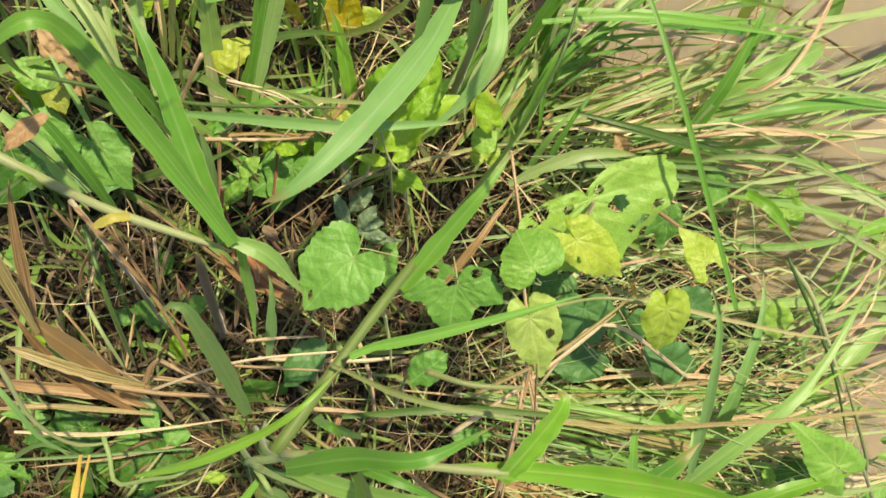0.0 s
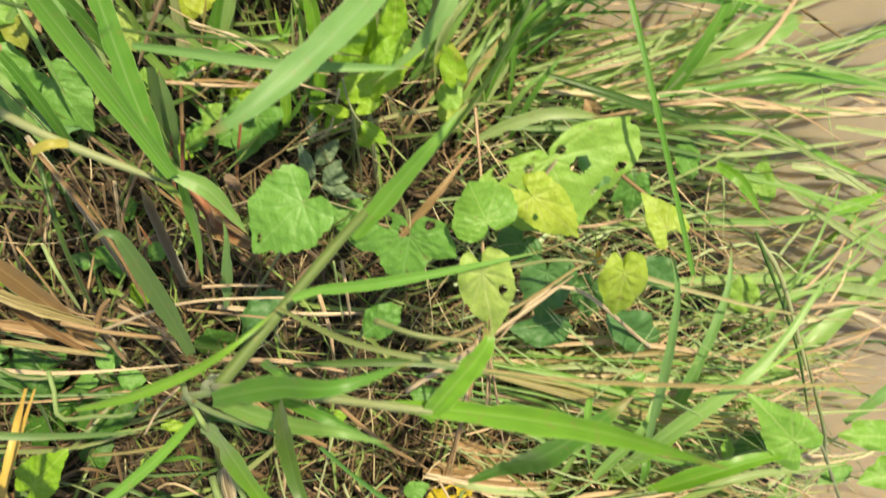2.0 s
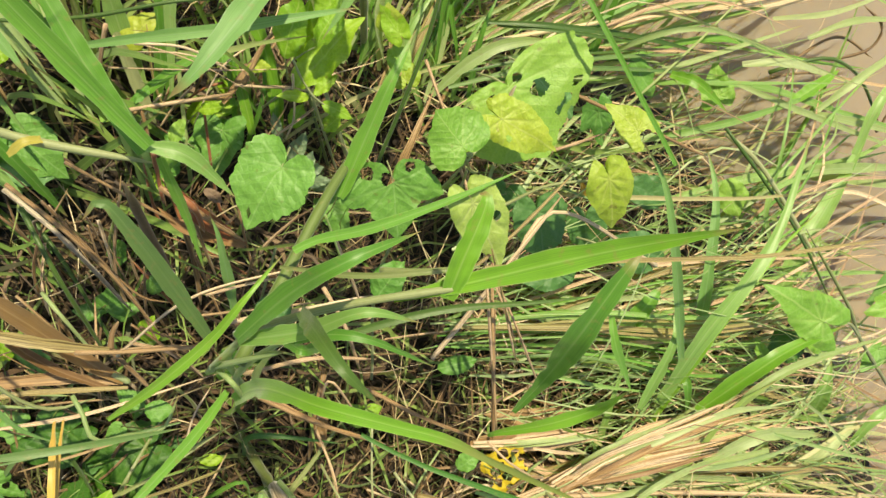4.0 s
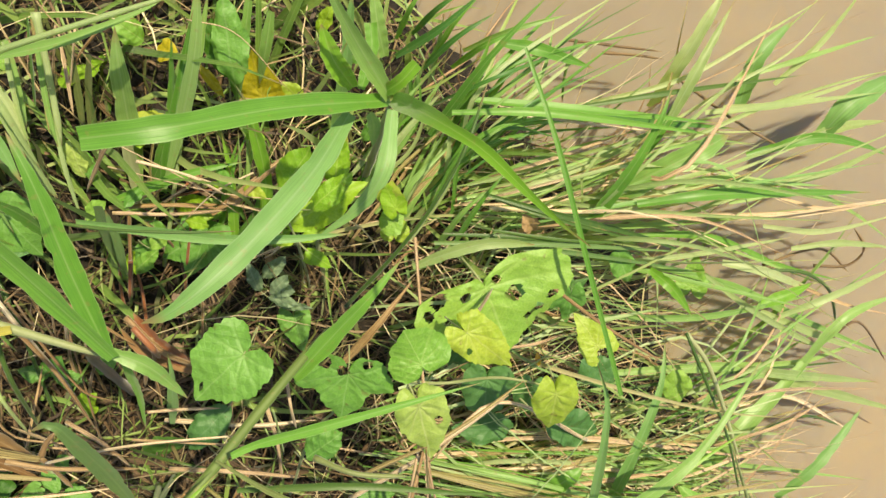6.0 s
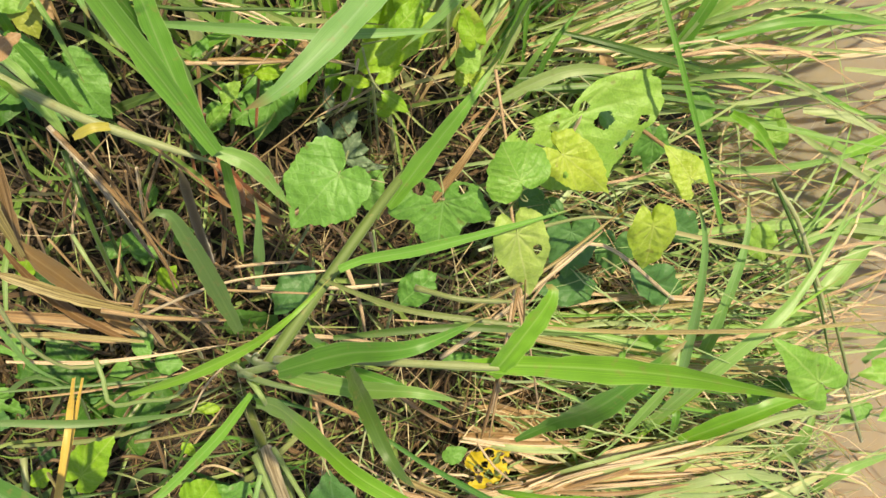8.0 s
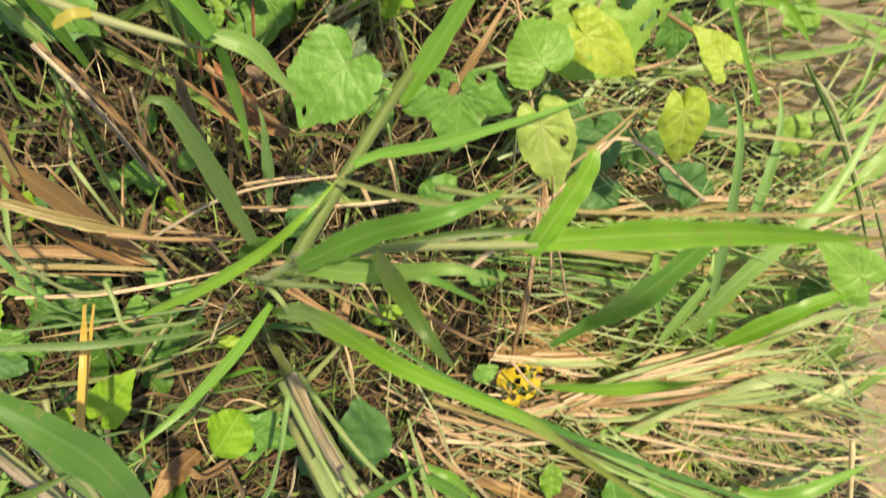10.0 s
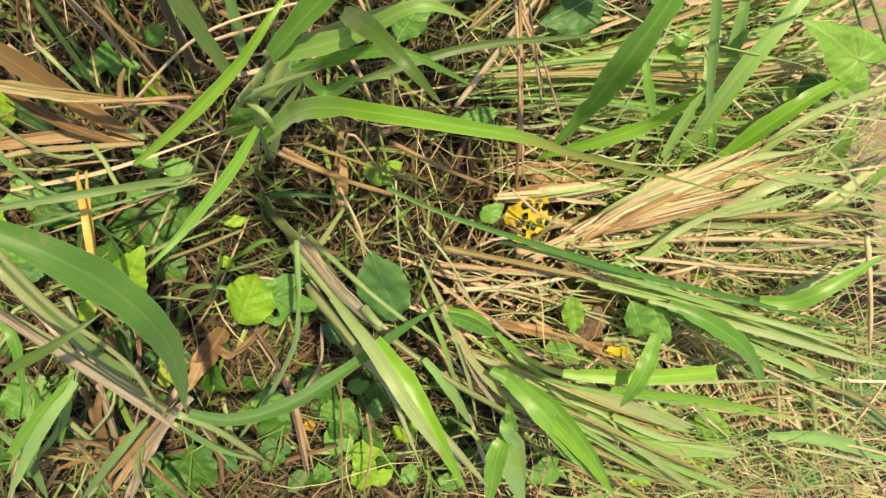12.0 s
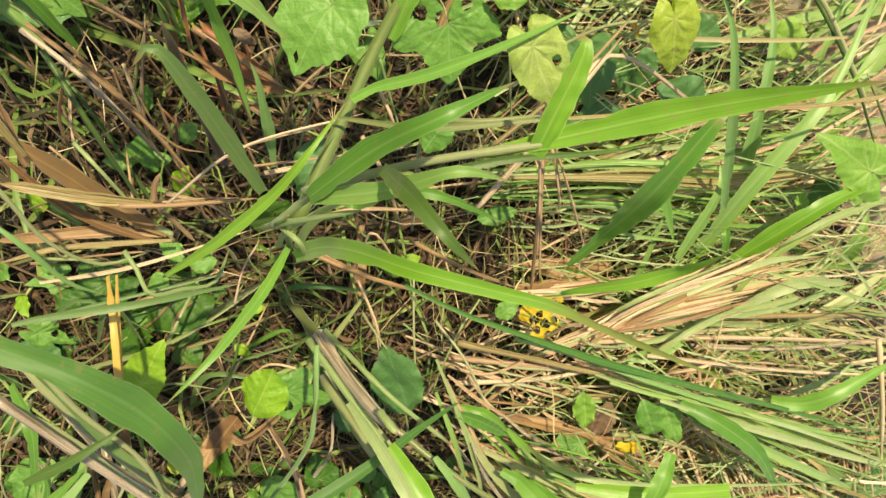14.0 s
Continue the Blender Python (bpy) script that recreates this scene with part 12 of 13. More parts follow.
stalk(straw_bundle_f, M_STRAW, 0.0033, [(0.250, -0.475, 0.062), (0.293, -0.515, 0.098), (0.356, -0.591, 0.078)])
stalk(straw_bundle_f, M_STRAW, 0.0042, [(0.376, -0.547, 0.079), (0.420, -0.602, 0.092), (0.477, -0.688, 0.080)])
stalk(straw_bundle_f, M_STRAW, 0.0030, [(0.230, -0.410, 0.118), (0.278, -0.475, 0.096), (0.334, -0.557, 0.064)])
stalk(straw_bundle_f, M_BRNLEAF, 0.0026, [(0.287, -0.486, 0.073), (0.336, -0.490, 0.110), (0.409, -0.570, 0.072)])
stalk(straw_bundle_f, M_BRNLEAF, 0.0023, [(0.289, -0.435, 0.093), (0.326, -0.481, 0.106), (0.388, -0.563, 0.061)])
stalk(straw_bundle_f, M_AMBER, 0.0023, [(0.269, -0.372, 0.075), (0.322, -0.403, 0.100), (0.398, -0.500, 0.052)])
stalk(straw_bundle_f, M_STRAW, 0.0043, [(0.292, -0.440, 0.072), (0.323, -0.439, 0.112), (0.386, -0.503, 0.056)])
stalk(straw_bundle_f, M_BRNLEAF, 0.0036, [(0.263, -0.473, 0.111), (0.331, -0.531, 0.081), (0.401, -0.590, 0.066)])
stalk(straw_bundle_f, M_STRAW, 0.0043, [(0.334, -0.497, 0.078), (0.364, -0.508, 0.121), (0.435, -0.615, 0.057)])
stalk(straw_bundle_f, M_AMBER, 0.0028, [(0.267, -0.408, 0.068), (0.293, -0.422, 0.092), (0.332, -0.494, 0.053)])
stalk(straw_bundle_f, M_BRNLEAF, 0.0024, [(0.323, -0.492, 0.072), (0.358, -0.493, 0.099), (0.418, -0.560, 0.053)])
stalk(straw_bundle_f, M_PURPLE, 0.0037, [(0.320, -0.433, 0.106), (0.377, -0.492, 0.102), (0.449, -0.574, 0.075)])
stalk(straw_bundle_f, M_PURPLE, 0.0027, [(0.351, -0.555, 0.108), (0.414, -0.637, 0.096), (0.497, -0.753, 0.059)])
blade(straw_bundle_f, M_AMBER, 0.0069, [(0.270, -0.366, 0.100), (0.354, -0.432, 0.100), (0.422, -0.490, 0.080)], tip=5, face=(-0.17, 0.38, 0.91))
blade(straw_bundle_f, M_BRNLEAF, 0.0041, [(0.250, -0.389, 0.120), (0.316, -0.446, 0.120), (0.408, -0.535, 0.090)], tip=5)
blade(straw_bundle_f, M_AMBER, 0.0055, [(0.397, -0.382, 0.100), (0.367, -0.391, 0.100), (0.346, -0.426, 0.070)], tip=5)
blade(straw_bundle_f, M_STRAW, 0.0051, [(0.347, -0.408, 0.090), (0.364, -0.428, 0.090), (0.391, -0.468, 0.070)], tip=5)
stalk(straw_bundle_f, M_BRNLEAF, 0.0042, [(0.377, -0.380, 0.080), (0.385, -0.417, 0.080), (0.397, -0.478, 0.060)])
stalk(straw_bundle_f, M_STRAW, 0.0040, [(0.301, -0.355, 0.100), (0.326, -0.344, 0.110), (0.361, -0.356, 0.090)])
stalk(straw_bundle_f, M_STRAW, 0.0039, [(0.391, -0.536, 0.070), (0.396, -0.485, 0.090), (0.417, -0.486, 0.090), (0.470, -0.539, 0.070)])
stalk(straw_bundle_f, M_BRNLEAF, 0.0041, [(0.417, -0.314, 0.100), (0.435, -0.355, 0.100), (0.461, -0.402, 0.080)])
stalk(straw_bundle_f, M_STRAW, 0.0031, [(0.229, -0.353, 0.120), (0.263, -0.405, 0.120), (0.324, -0.475, 0.100)])
stalk(straw_bundle_f, M_PURPLE, 0.0035, [(0.228, -0.374, 0.120), (0.244, -0.424, 0.120), (0.280, -0.513, 0.100)])
stalk(straw_bundle_f, M_STRAW, 0.0030, [(0.212, -0.344, 0.140), (0.226, -0.391, 0.140), (0.224, -0.496, 0.100)])
blade(straw_bundle_f, M_BRNLEAF, 0.0173, [(0.338, -0.245, 0.090), (0.380, -0.250, 0.100), (0.420, -0.262, 0.100), (0.485, -0.285, 0.080)], tip=6, face=(-0.23, 0.25, 0.94))
stalk(straw_bundle_f, M_STRAW, 0.0029, [(0.340, -0.215, 0.160), (0.354, -0.239, 0.170), (0.378, -0.269, 0.160)])
stalk(straw_bundle_f, M_BRNLEAF, 0.0036, [(0.392, -0.279, 0.150), (0.374, -0.269, 0.160), (0.355, -0.291, 0.130)])
blade(straw_bundle_f, M_STRAW, 0.0044, [(0.396, -0.254, 0.130), (0.424, -0.269, 0.130), (0.460, -0.291, 0.110)], tip=5)
blade(grass_k, M_PALE, 0.0040, [(0.349, -0.108, 0.082), (0.464, -0.140, 0.104), (0.633, -0.211, 0.101), (0.817, -0.242, 0.063)], tip=5, roll=-27)
blade(grass_k, M_PALE, 0.0035, [(0.365, -0.150, 0.098), (0.485, -0.194, 0.104), (0.638, -0.270, 0.117), (0.831, -0.340, 0.066)], tip=5, roll=33)
blade(grass_k, M_DULL, 0.0046, [(0.319, -0.148, 0.063), (0.463, -0.170, 0.127), (0.633, -0.262, 0.096), (0.832, -0.350, 0.061)], tip=5, roll=-29)
blade(grass_k, M_GREEN, 0.0036, [(0.324, -0.121, 0.099), (0.506, -0.184, 0.124), (0.620, -0.249, 0.110), (0.773, -0.300, 0.085)], tip=5, roll=-13)
blade(grass_k, M_DULL, 0.0028, [(0.353, -0.114, 0.072), (0.470, -0.151, 0.107), (0.626, -0.193, 0.114), (0.820, -0.235, 0.087)], tip=3, roll=-35)
blade(grass_k, M_LIGHT, 0.0062, [(0.356, -0.106, 0.073), (0.479, -0.130, 0.121), (0.620, -0.189, 0.111), (0.793, -0.235, 0.078)], tip=3, roll=30)
blade(grass_k, M_LIGHT, 0.0028, [(0.336, -0.124, 0.091), (0.474, -0.153, 0.116), (0.626, -0.220, 0.100), (0.825, -0.271, 0.069)], tip=4, roll=1)
blade(grass_k, M_LIGHT, 0.0049, [(0.350, -0.136, 0.063), (0.488, -0.173, 0.099), (0.575, -0.232, 0.105), (0.757, -0.292, 0.100)], tip=4, roll=35)
blade(grass_k, M_LIGHT, 0.0035, [(0.349, -0.120, 0.071), (0.463, -0.142, 0.109), (0.622, -0.209, 0.110), (0.784, -0.258, 0.097)], tip=3, roll=-30)
blade(grass_k, M_STRAWG, 0.0061, [(0.351, -0.108, 0.097), (0.491, -0.144, 0.128), (0.621, -0.190, 0.117), (0.813, -0.232, 0.098)], tip=4, roll=-9)
blade(grass_k, M_GREEN, 0.0027, [(0.367, -0.130, 0.089), (0.481, -0.171, 0.103), (0.605, -0.228, 0.111), (0.802, -0.288, 0.092)], tip=4, roll=31)
blade(grass_k, M_LIGHT, 0.0022, [(0.376, -0.107, 0.097), (0.473, -0.123, 0.129), (0.619, -0.179, 0.109), (0.835, -0.236, 0.074)], tip=4, roll=-2)
blade(grass_k, M_STRAWG, 0.0064, [(0.370, -0.123, 0.076), (0.501, -0.148, 0.097), (0.636, -0.195, 0.091), (0.813, -0.257, 0.080)], tip=5, roll=-31)
blade(grass_k, M_GREEN, 0.0022, [(0.347, -0.109, 0.070), (0.477, -0.124, 0.109), (0.618, -0.174, 0.104), (0.831, -0.228, 0.077)], tip=5, roll=6)
blade(grass_k, M_STRAWG, 0.0030, [(0.366, -0.115, 0.095), (0.483, -0.146, 0.129), (0.613, -0.196, 0.119), (0.821, -0.266, 0.066)], tip=4, roll=-15)
blade(grass_k, M_PALE, 0.0035, [(0.325, -0.096, 0.097), (0.481, -0.136, 0.090), (0.608, -0.179, 0.113), (0.807, -0.231, 0.064)], tip=4, roll=10)
blade(grass_k, M_LIGHT, 0.0060, [(0.346, -0.116, 0.063), (0.484, -0.126, 0.123), (0.616, -0.172, 0.126), (0.784, -0.223, 0.082)], tip=3, roll=-1)
blade(grass_k, M_GREEN, 0.0035, [(0.329, -0.111, 0.097), (0.470, -0.147, 0.108), (0.622, -0.227, 0.095), (0.814, -0.289, 0.071)], tip=4, roll=21)
blade(grass_k, M_STRAWG, 0.0032, [(0.348, -0.130, 0.061), (0.465, -0.131, 0.122), (0.583, -0.166, 0.127), (0.796, -0.235, 0.087)], tip=3, roll=-17)
blade(grass_k, M_STRAWG, 0.0033, [(0.347, -0.124, 0.090), (0.515, -0.157, 0.095), (0.611, -0.191, 0.125), (0.796, -0.236, 0.095)], tip=5, roll=-16)
blade(grass_m, M_STRAWG, 0.0044, [(0.369, 0.151, 0.065), (0.364, 0.207, 0.069), (0.437, 0.278, 0.076)], tip=4, roll=-13)
blade(grass_m, M_LIGHT, 0.0032, [(0.375, 0.149, 0.034), (0.398, 0.217, 0.061), (0.424, 0.288, 0.082)], tip=4, roll=19)
blade(grass_m, M_LIGHT, 0.0042, [(0.382, 0.154, 0.034), (0.390, 0.216, 0.090), (0.421, 0.281, 0.107)], tip=4, roll=-18)
blade(grass_m, M_PALE, 0.0051, [(0.380, 0.157, 0.064), (0.407, 0.220, 0.069), (0.449, 0.286, 0.107)], tip=3, roll=-26)
blade(grass_m, M_STRAWG, 0.0076, [(0.353, 0.154, 0.068), (0.402, 0.213, 0.082), (0.456, 0.280, 0.078)], tip=3, roll=8)
blade(grass_m, M_LIGHT, 0.0079, [(0.350, 0.165, 0.041), (0.400, 0.224, 0.062), (0.460, 0.286, 0.108)], tip=3, roll=32)
blade(grass_m, M_PALE, 0.0064, [(0.387, 0.135, 0.055), (0.422, 0.201, 0.080), (0.435, 0.255, 0.103)], tip=3, roll=13)
blade(grass_m, M_PALE, 0.0035, [(0.364, 0.146, 0.053), (0.383, 0.200, 0.090), (0.439, 0.275, 0.078)], tip=3, roll=25)
blade(grass_m, M_PALE, 0.0082, [(0.391, 0.152, 0.043), (0.415, 0.207, 0.089), (0.415, 0.276, 0.105)], tip=3, roll=-17)
blade(grass_m, M_LIGHT, 0.0057, [(0.365, 0.135, 0.048), (0.390, 0.189, 0.076), (0.432, 0.252, 0.088)], tip=4, roll=9)
blade(grass_m, M_STRAWG, 0.0072, [(0.347, 0.148, 0.067), (0.402, 0.207, 0.069), (0.438, 0.266, 0.094)], tip=5, roll=-3)
blade(grass_m, M_LIGHT, 0.0045, [(0.370, 0.165, 0.069), (0.390, 0.216, 0.061), (0.422, 0.287, 0.080)], tip=5, roll=-8)
blade(grass_m, M_LIGHT, 0.0087, [(0.388, 0.125, 0.032), (0.372, 0.195, 0.093), (0.423, 0.250, 0.098)], tip=4, roll=17)
blade(grass_m, M_LIGHT, 0.0045, [(0.372, 0.150, 0.036), (0.414, 0.203, 0.083), (0.449, 0.277, 0.071)], tip=5, roll=-11)
blade(grass_m, M_STRAW, 0.0032, [(0.433, 0.177, 0.067), (0.533, 0.185, 0.087), (0.673, 0.216, 0.078)], tip=5, roll=4)
blade(grass_m, M_PALE, 0.0061, [(0.446, 0.182, 0.043), (0.526, 0.207, 0.098), (0.669, 0.252, 0.071)], tip=4, roll=5)
blade(grass_m, M_STRAW, 0.0041, [(0.434, 0.181, 0.065), (0.548, 0.216, 0.078), (0.682, 0.242, 0.085)], tip=3, roll=17)
blade(grass_m, M_PALE, 0.0028, [(0.439, 0.196, 0.052), (0.529, 0.216, 0.084), (0.637, 0.248, 0.096)], tip=4, roll=14)
blade(grass_m, M_STRAW, 0.0047, [(0.463, 0.202, 0.049), (0.519, 0.230, 0.109), (0.650, 0.266, 0.077)], tip=3, roll=29)
blade(grass_m, M_LIGHT, 0.0043, [(0.440, 0.182, 0.071), (0.526, 0.196, 0.089), (0.669, 0.233, 0.087)], tip=5, roll=17)
blade(grass_m, M_PALE, 0.0029, [(0.456, 0.177, 0.079), (0.524, 0.204, 0.073), (0.657, 0.229, 0.088)], tip=3, roll=4)
blade(grass_m, M_LIGHT, 0.0052, [(0.449, 0.196, 0.052), (0.526, 0.231, 0.084), (0.662, 0.266, 0.070)], tip=3, roll=-10)
blade(grass_m, M_LIGHT, 0.0035, [(0.470, 0.184, 0.059), (0.517, 0.214, 0.105), (0.653, 0.254, 0.086)], tip=5, roll=15)
blade(grass_m, M_PALE, 0.0039, [(0.449, 0.190, 0.063), (0.548, 0.221, 0.104), (0.658, 0.255, 0.076)], tip=5, roll=21)
blade(grass_m, M_STRAW, 0.0044, [(0.434, 0.175, 0.062), (0.516, 0.204, 0.108), (0.679, 0.236, 0.069)], tip=5, roll=34)
blade(grass_m, M_LIGHT, 0.0027, [(0.453, 0.162, 0.062), (0.519, 0.193, 0.104), (0.633, 0.223, 0.063)], tip=3, roll=-34)
blade(grass_m, M_PALE, 0.0053, [(0.444, 0.201, 0.080), (0.545, 0.229, 0.092), (0.687, 0.263, 0.063)], tip=5, roll=28)
blade(grass_m, M_LIGHT, 0.0063, [(0.433, 0.186, 0.080), (0.559, 0.207, 0.070), (0.651, 0.243, 0.084)], tip=3, roll=18)
leaf(ground_herb_b, V_BRIGHT, "ovate", (0.280, 0.350, 0.100), (0.293, 0.375, 0.120), 0.7)
leaf(ground_herb_b, V_GREEN, "ovate", (0.313, 0.325, 0.100), (0.331, 0.341, 0.120), 0.7)
leaf(ground_herb_b, V_BRIGHT, "ovate", (0.230, 0.247, 0.100), (0.209, 0.259, 0.120), 0.7)
leaf(ground_herb_b, V_GREEN, "ovate", (0.183, 0.220, 0.100), (0.198, 0.206, 0.120), 0.7)
leaf(ground_herb_b, V_BRIGHT, "ovate", (0.268, 0.237, 0.100), (0.255, 0.211, 0.120), 0.7)
leaf(ground_herb_b, V_GREEN, "ovate", (0.324, 0.249, 0.100), (0.337, 0.272, 0.120), 0.7)
leaf(ground_herb_b, V_YELLOW, "ovate", (0.208, 0.203, 0.100), (0.229, 0.195, 0.120), 0.7)
leaf(ground_herb_b, V_GREEN, "ovate", (0.116, 0.204, 0.100), (0.103, 0.186, 0.120), 0.7)
leaf(ground_herb_b, V_BRIGHT, "ovate", (0.155, 0.171, 0.100), (0.176, 0.168, 0.120), 0.7)
leaf(ground_herb_b, V_PALE, "ovate", (0.055, 0.246, 0.090), (0.064, 0.207, 0.080), 0.79)
leaf(ground_herb_b, V_GREEN, "ovate", (0.186, 0.155, 0.060), (0.124, 0.123, 0.050), 0.92)
leaf(ground_herb_b, V_GREEN, "ovate", (0.118, 0.146, 0.060), (0.103, 0.112, 0.050), 0.91)
leaf(ground_herb_b, V_LIGHT, "ovate", (-0.022, 0.281, 0.120), (-0.019, 0.264, 0.120), 1.24)
leaf(ground_herb_b, V_LIGHT, "ovate", (0.016, 0.324, 0.120), (0.015, 0.304, 0.120), 0.87)
blade(grass_m, M_LIGHT, 0.0082, [(0.336, 0.200, 0.052), (0.364, 0.259, 0.084), (0.381, 0.331, 0.132)], tip=5, roll=-33)
blade(grass_m, M_LIGHT, 0.0065, [(0.354, 0.210, 0.056), (0.364, 0.273, 0.075), (0.400, 0.335, 0.135)], tip=4, roll=-8)
blade(grass_m, M_PALE, 0.0051, [(0.326, 0.188, 0.046), (0.379, 0.237, 0.081), (0.392, 0.298, 0.110)], tip=5, roll=-18)
blade(grass_m, M_LIGHT, 0.0083, [(0.327, 0.208, 0.035), (0.362, 0.268, 0.072), (0.376, 0.327, 0.121)], tip=3, roll=-27)
blade(grass_m, M_PALE, 0.0061, [(0.311, 0.194, 0.046), (0.359, 0.261, 0.070), (0.377, 0.329, 0.125)], tip=4, roll=-22)
blade(grass_m, M_LIGHT, 0.0059, [(0.342, 0.186, 0.035), (0.365, 0.239, 0.085), (0.390, 0.301, 0.135)], tip=4, roll=23)
blade(grass_m, M_GREEN, 0.0064, [(0.341, 0.211, 0.046), (0.376, 0.264, 0.076), (0.366, 0.324, 0.132)], tip=5, roll=-27)
blade(grass_m, M_GREEN, 0.0053, [(0.330, 0.202, 0.041), (0.378, 0.261, 0.102), (0.375, 0.325, 0.130)], tip=3, roll=-8)
blade(grass_m, M_LIGHT, 0.0080, [(0.354, 0.197, 0.057), (0.340, 0.252, 0.104), (0.384, 0.315, 0.127)], tip=3, roll=-8)
blade(grass_m, M_PALE, 0.0077, [(0.351, 0.181, 0.031), (0.355, 0.243, 0.110), (0.402, 0.302, 0.126)], tip=5, roll=-7)
blade(grass_m, M_PALE, 0.0035, [(0.353, 0.185, 0.055), (0.347, 0.235, 0.108), (0.396, 0.301, 0.136)], tip=3, roll=24)
blade(grass_m, M_GREEN, 0.0043, [(0.328, 0.191, 0.051), (0.353, 0.251, 0.093), (0.397, 0.299, 0.116)], tip=4, roll=-4)
blade(grass_m, M_LIGHT, 0.0043, [(0.324, 0.174, 0.028), (0.366, 0.240, 0.092), (0.393, 0.297, 0.100)], tip=3, roll=9)
blade(grass_m, M_LIGHT, 0.0081, [(0.330, 0.192, 0.049), (0.361, 0.243, 0.099), (0.405, 0.317, 0.117)], tip=4, roll=4)
blade(grass_g, M_PALE, 0.0060, [(0.181, 0.148, 0.025), (0.216, 0.228, 0.081), (0.199, 0.276, 0.100)], tip=4, roll=24)
blade(grass_g, M_LIGHT, 0.0053, [(0.185, 0.149, 0.023), (0.211, 0.198, 0.087), (0.213, 0.262, 0.111)], tip=4, roll=31)
blade(grass_g, M_PALE, 0.0030, [(0.202, 0.157, 0.026), (0.224, 0.222, 0.080), (0.187, 0.291, 0.107)], tip=3, roll=-9)
blade(grass_g, M_GREEN, 0.0066, [(0.184, 0.137, 0.041), (0.193, 0.205, 0.083), (0.207, 0.255, 0.109)], tip=3, roll=-4)
blade(grass_g, M_GREEN, 0.0054, [(0.184, 0.122, 0.023), (0.220, 0.178, 0.092), (0.226, 0.236, 0.105)], tip=4, roll=8)
blade(grass_g, M_GREEN, 0.0045, [(0.216, 0.145, 0.031), (0.197, 0.207, 0.099), (0.217, 0.262, 0.101)], tip=5, roll=32)
blade(grass_g, M_PALE, 0.0046, [(0.183, 0.148, 0.032), (0.205, 0.201, 0.097), (0.205, 0.261, 0.118)], tip=4, roll=-25)
blade(grass_g, M_LIGHT, 0.0065, [(0.202, 0.157, 0.037), (0.212, 0.215, 0.090), (0.233, 0.277, 0.106)], tip=3, roll=-5)
blade(grass_g, M_BLUE, 0.0110, [(-0.016, 0.320, 0.200), (0.004, 0.286, 0.195), (0.021, 0.256, 0.188), (0.036, 0.217, 0.177)], tip=6, face=(0.14, 0.01, 0.99))
blade(grass_g, M_PALE, 0.0098, [(-0.002, 0.304, 0.162), (0.017, 0.280, 0.157), (0.028, 0.253, 0.149), (0.032, 0.231, 0.142)], tip=6, face=(0.13, 0.02, 0.99))
blade(grass_g, M_PALE, 0.0085, [(0.003, 0.307, 0.152), (0.022, 0.281, 0.147), (0.034, 0.247, 0.140)], tip=6, face=(0.13, -0.01, 0.99))
blade(grass_g, M_PALE, 0.0064, [(0.023, 0.240, 0.112), (0.033, 0.216, 0.108), (0.045, 0.193, 0.100)], tip=6, face=(0.11, 0.05, 0.99))
stalk(grass_g, M_PALE, 0.0065, [(0.048, 0.352, 0.140), (0.052, 0.296, 0.127), (0.054, 0.241, 0.112)])
blade(grass_g, M_STRAWG, 0.0048, [(0.044, 0.347, 0.135), (0.046, 0.293, 0.122), (0.045, 0.253, 0.113)], tip=6)
blade(grass_g, M_GREEN, 0.0056, [(0.047, 0.346, 0.160), (0.038, 0.308, 0.120), (0.026, 0.268, 0.070)], tip=5)
blade(grass_g, M_LIGHT, 0.0074, [(0.024, 0.329, 0.138), (0.026, 0.294, 0.128), (0.028, 0.256, 0.115)], tip=6, face=(0.12, -0.02, 0.99))
blade(grass_g, M_OLIVE, 0.0071, [(0.061, 0.334, 0.100), (0.062, 0.293, 0.070), (0.058, 0.243, 0.030)], tip=6, face=(0.08, -0.02, 1.00))
blade(grass_g, M_OLIVE, 0.0065, [(0.079, 0.322, 0.100), (0.070, 0.287, 0.060), (0.062, 0.243, 0.020)], tip=6, face=(0.08, -0.02, 1.00))
stalk(grass_g, M_STRAW, 0.0023, [(0.062, 0.342, 0.140), (0.055, 0.319, 0.120), (0.048, 0.302, 0.100)])
stalk(grass_g, M_STRAW, 0.0021, [(0.073, 0.342, 0.120), (0.063, 0.312, 0.090), (0.052, 0.279, 0.060)])
stalk(grass_g, M_BRNLEAF, 0.0028, [(0.087, 0.342, 0.100), (0.070, 0.322, 0.090), (0.052, 0.296, 0.060)])
blade(grass_g, M_BRNLEAF, 0.0043, [(-0.022, 0.272, 0.080), (-0.014, 0.239, 0.070), (-0.009, 0.206, 0.050)], tip=5)
blade(grass_g, M_GREEN, 0.0101, [(-0.029, 0.211, 0.160), (-0.015, 0.183, 0.140), (-0.003, 0.149, 0.110), (0.009, 0.102, 0.060)], tip=6, face=(0.14, 0.11, 0.98))
blade(grass_g, M_GREEN, 0.0087, [(0.092, 0.200, 0.330), (0.080, 0.222, 0.360), (0.069, 0.234, 0.380)], tip=4, face=(0.11, 0.07, 0.99))
blade(grass_g, M_LIGHT, 0.0075, [(-0.021, 0.228, 0.140), (-0.003, 0.248, 0.150), (0.006, 0.259, 0.150)], tip=3, face=(0.15, 0.02, 0.99))
blade(grass_g, M_GREEN, 0.0089, [(-0.059, 0.250, 0.100), (-0.045, 0.224, 0.100), (-0.041, 0.192, 0.070)], tip=5, face=(0.18, 0.04, 0.98))
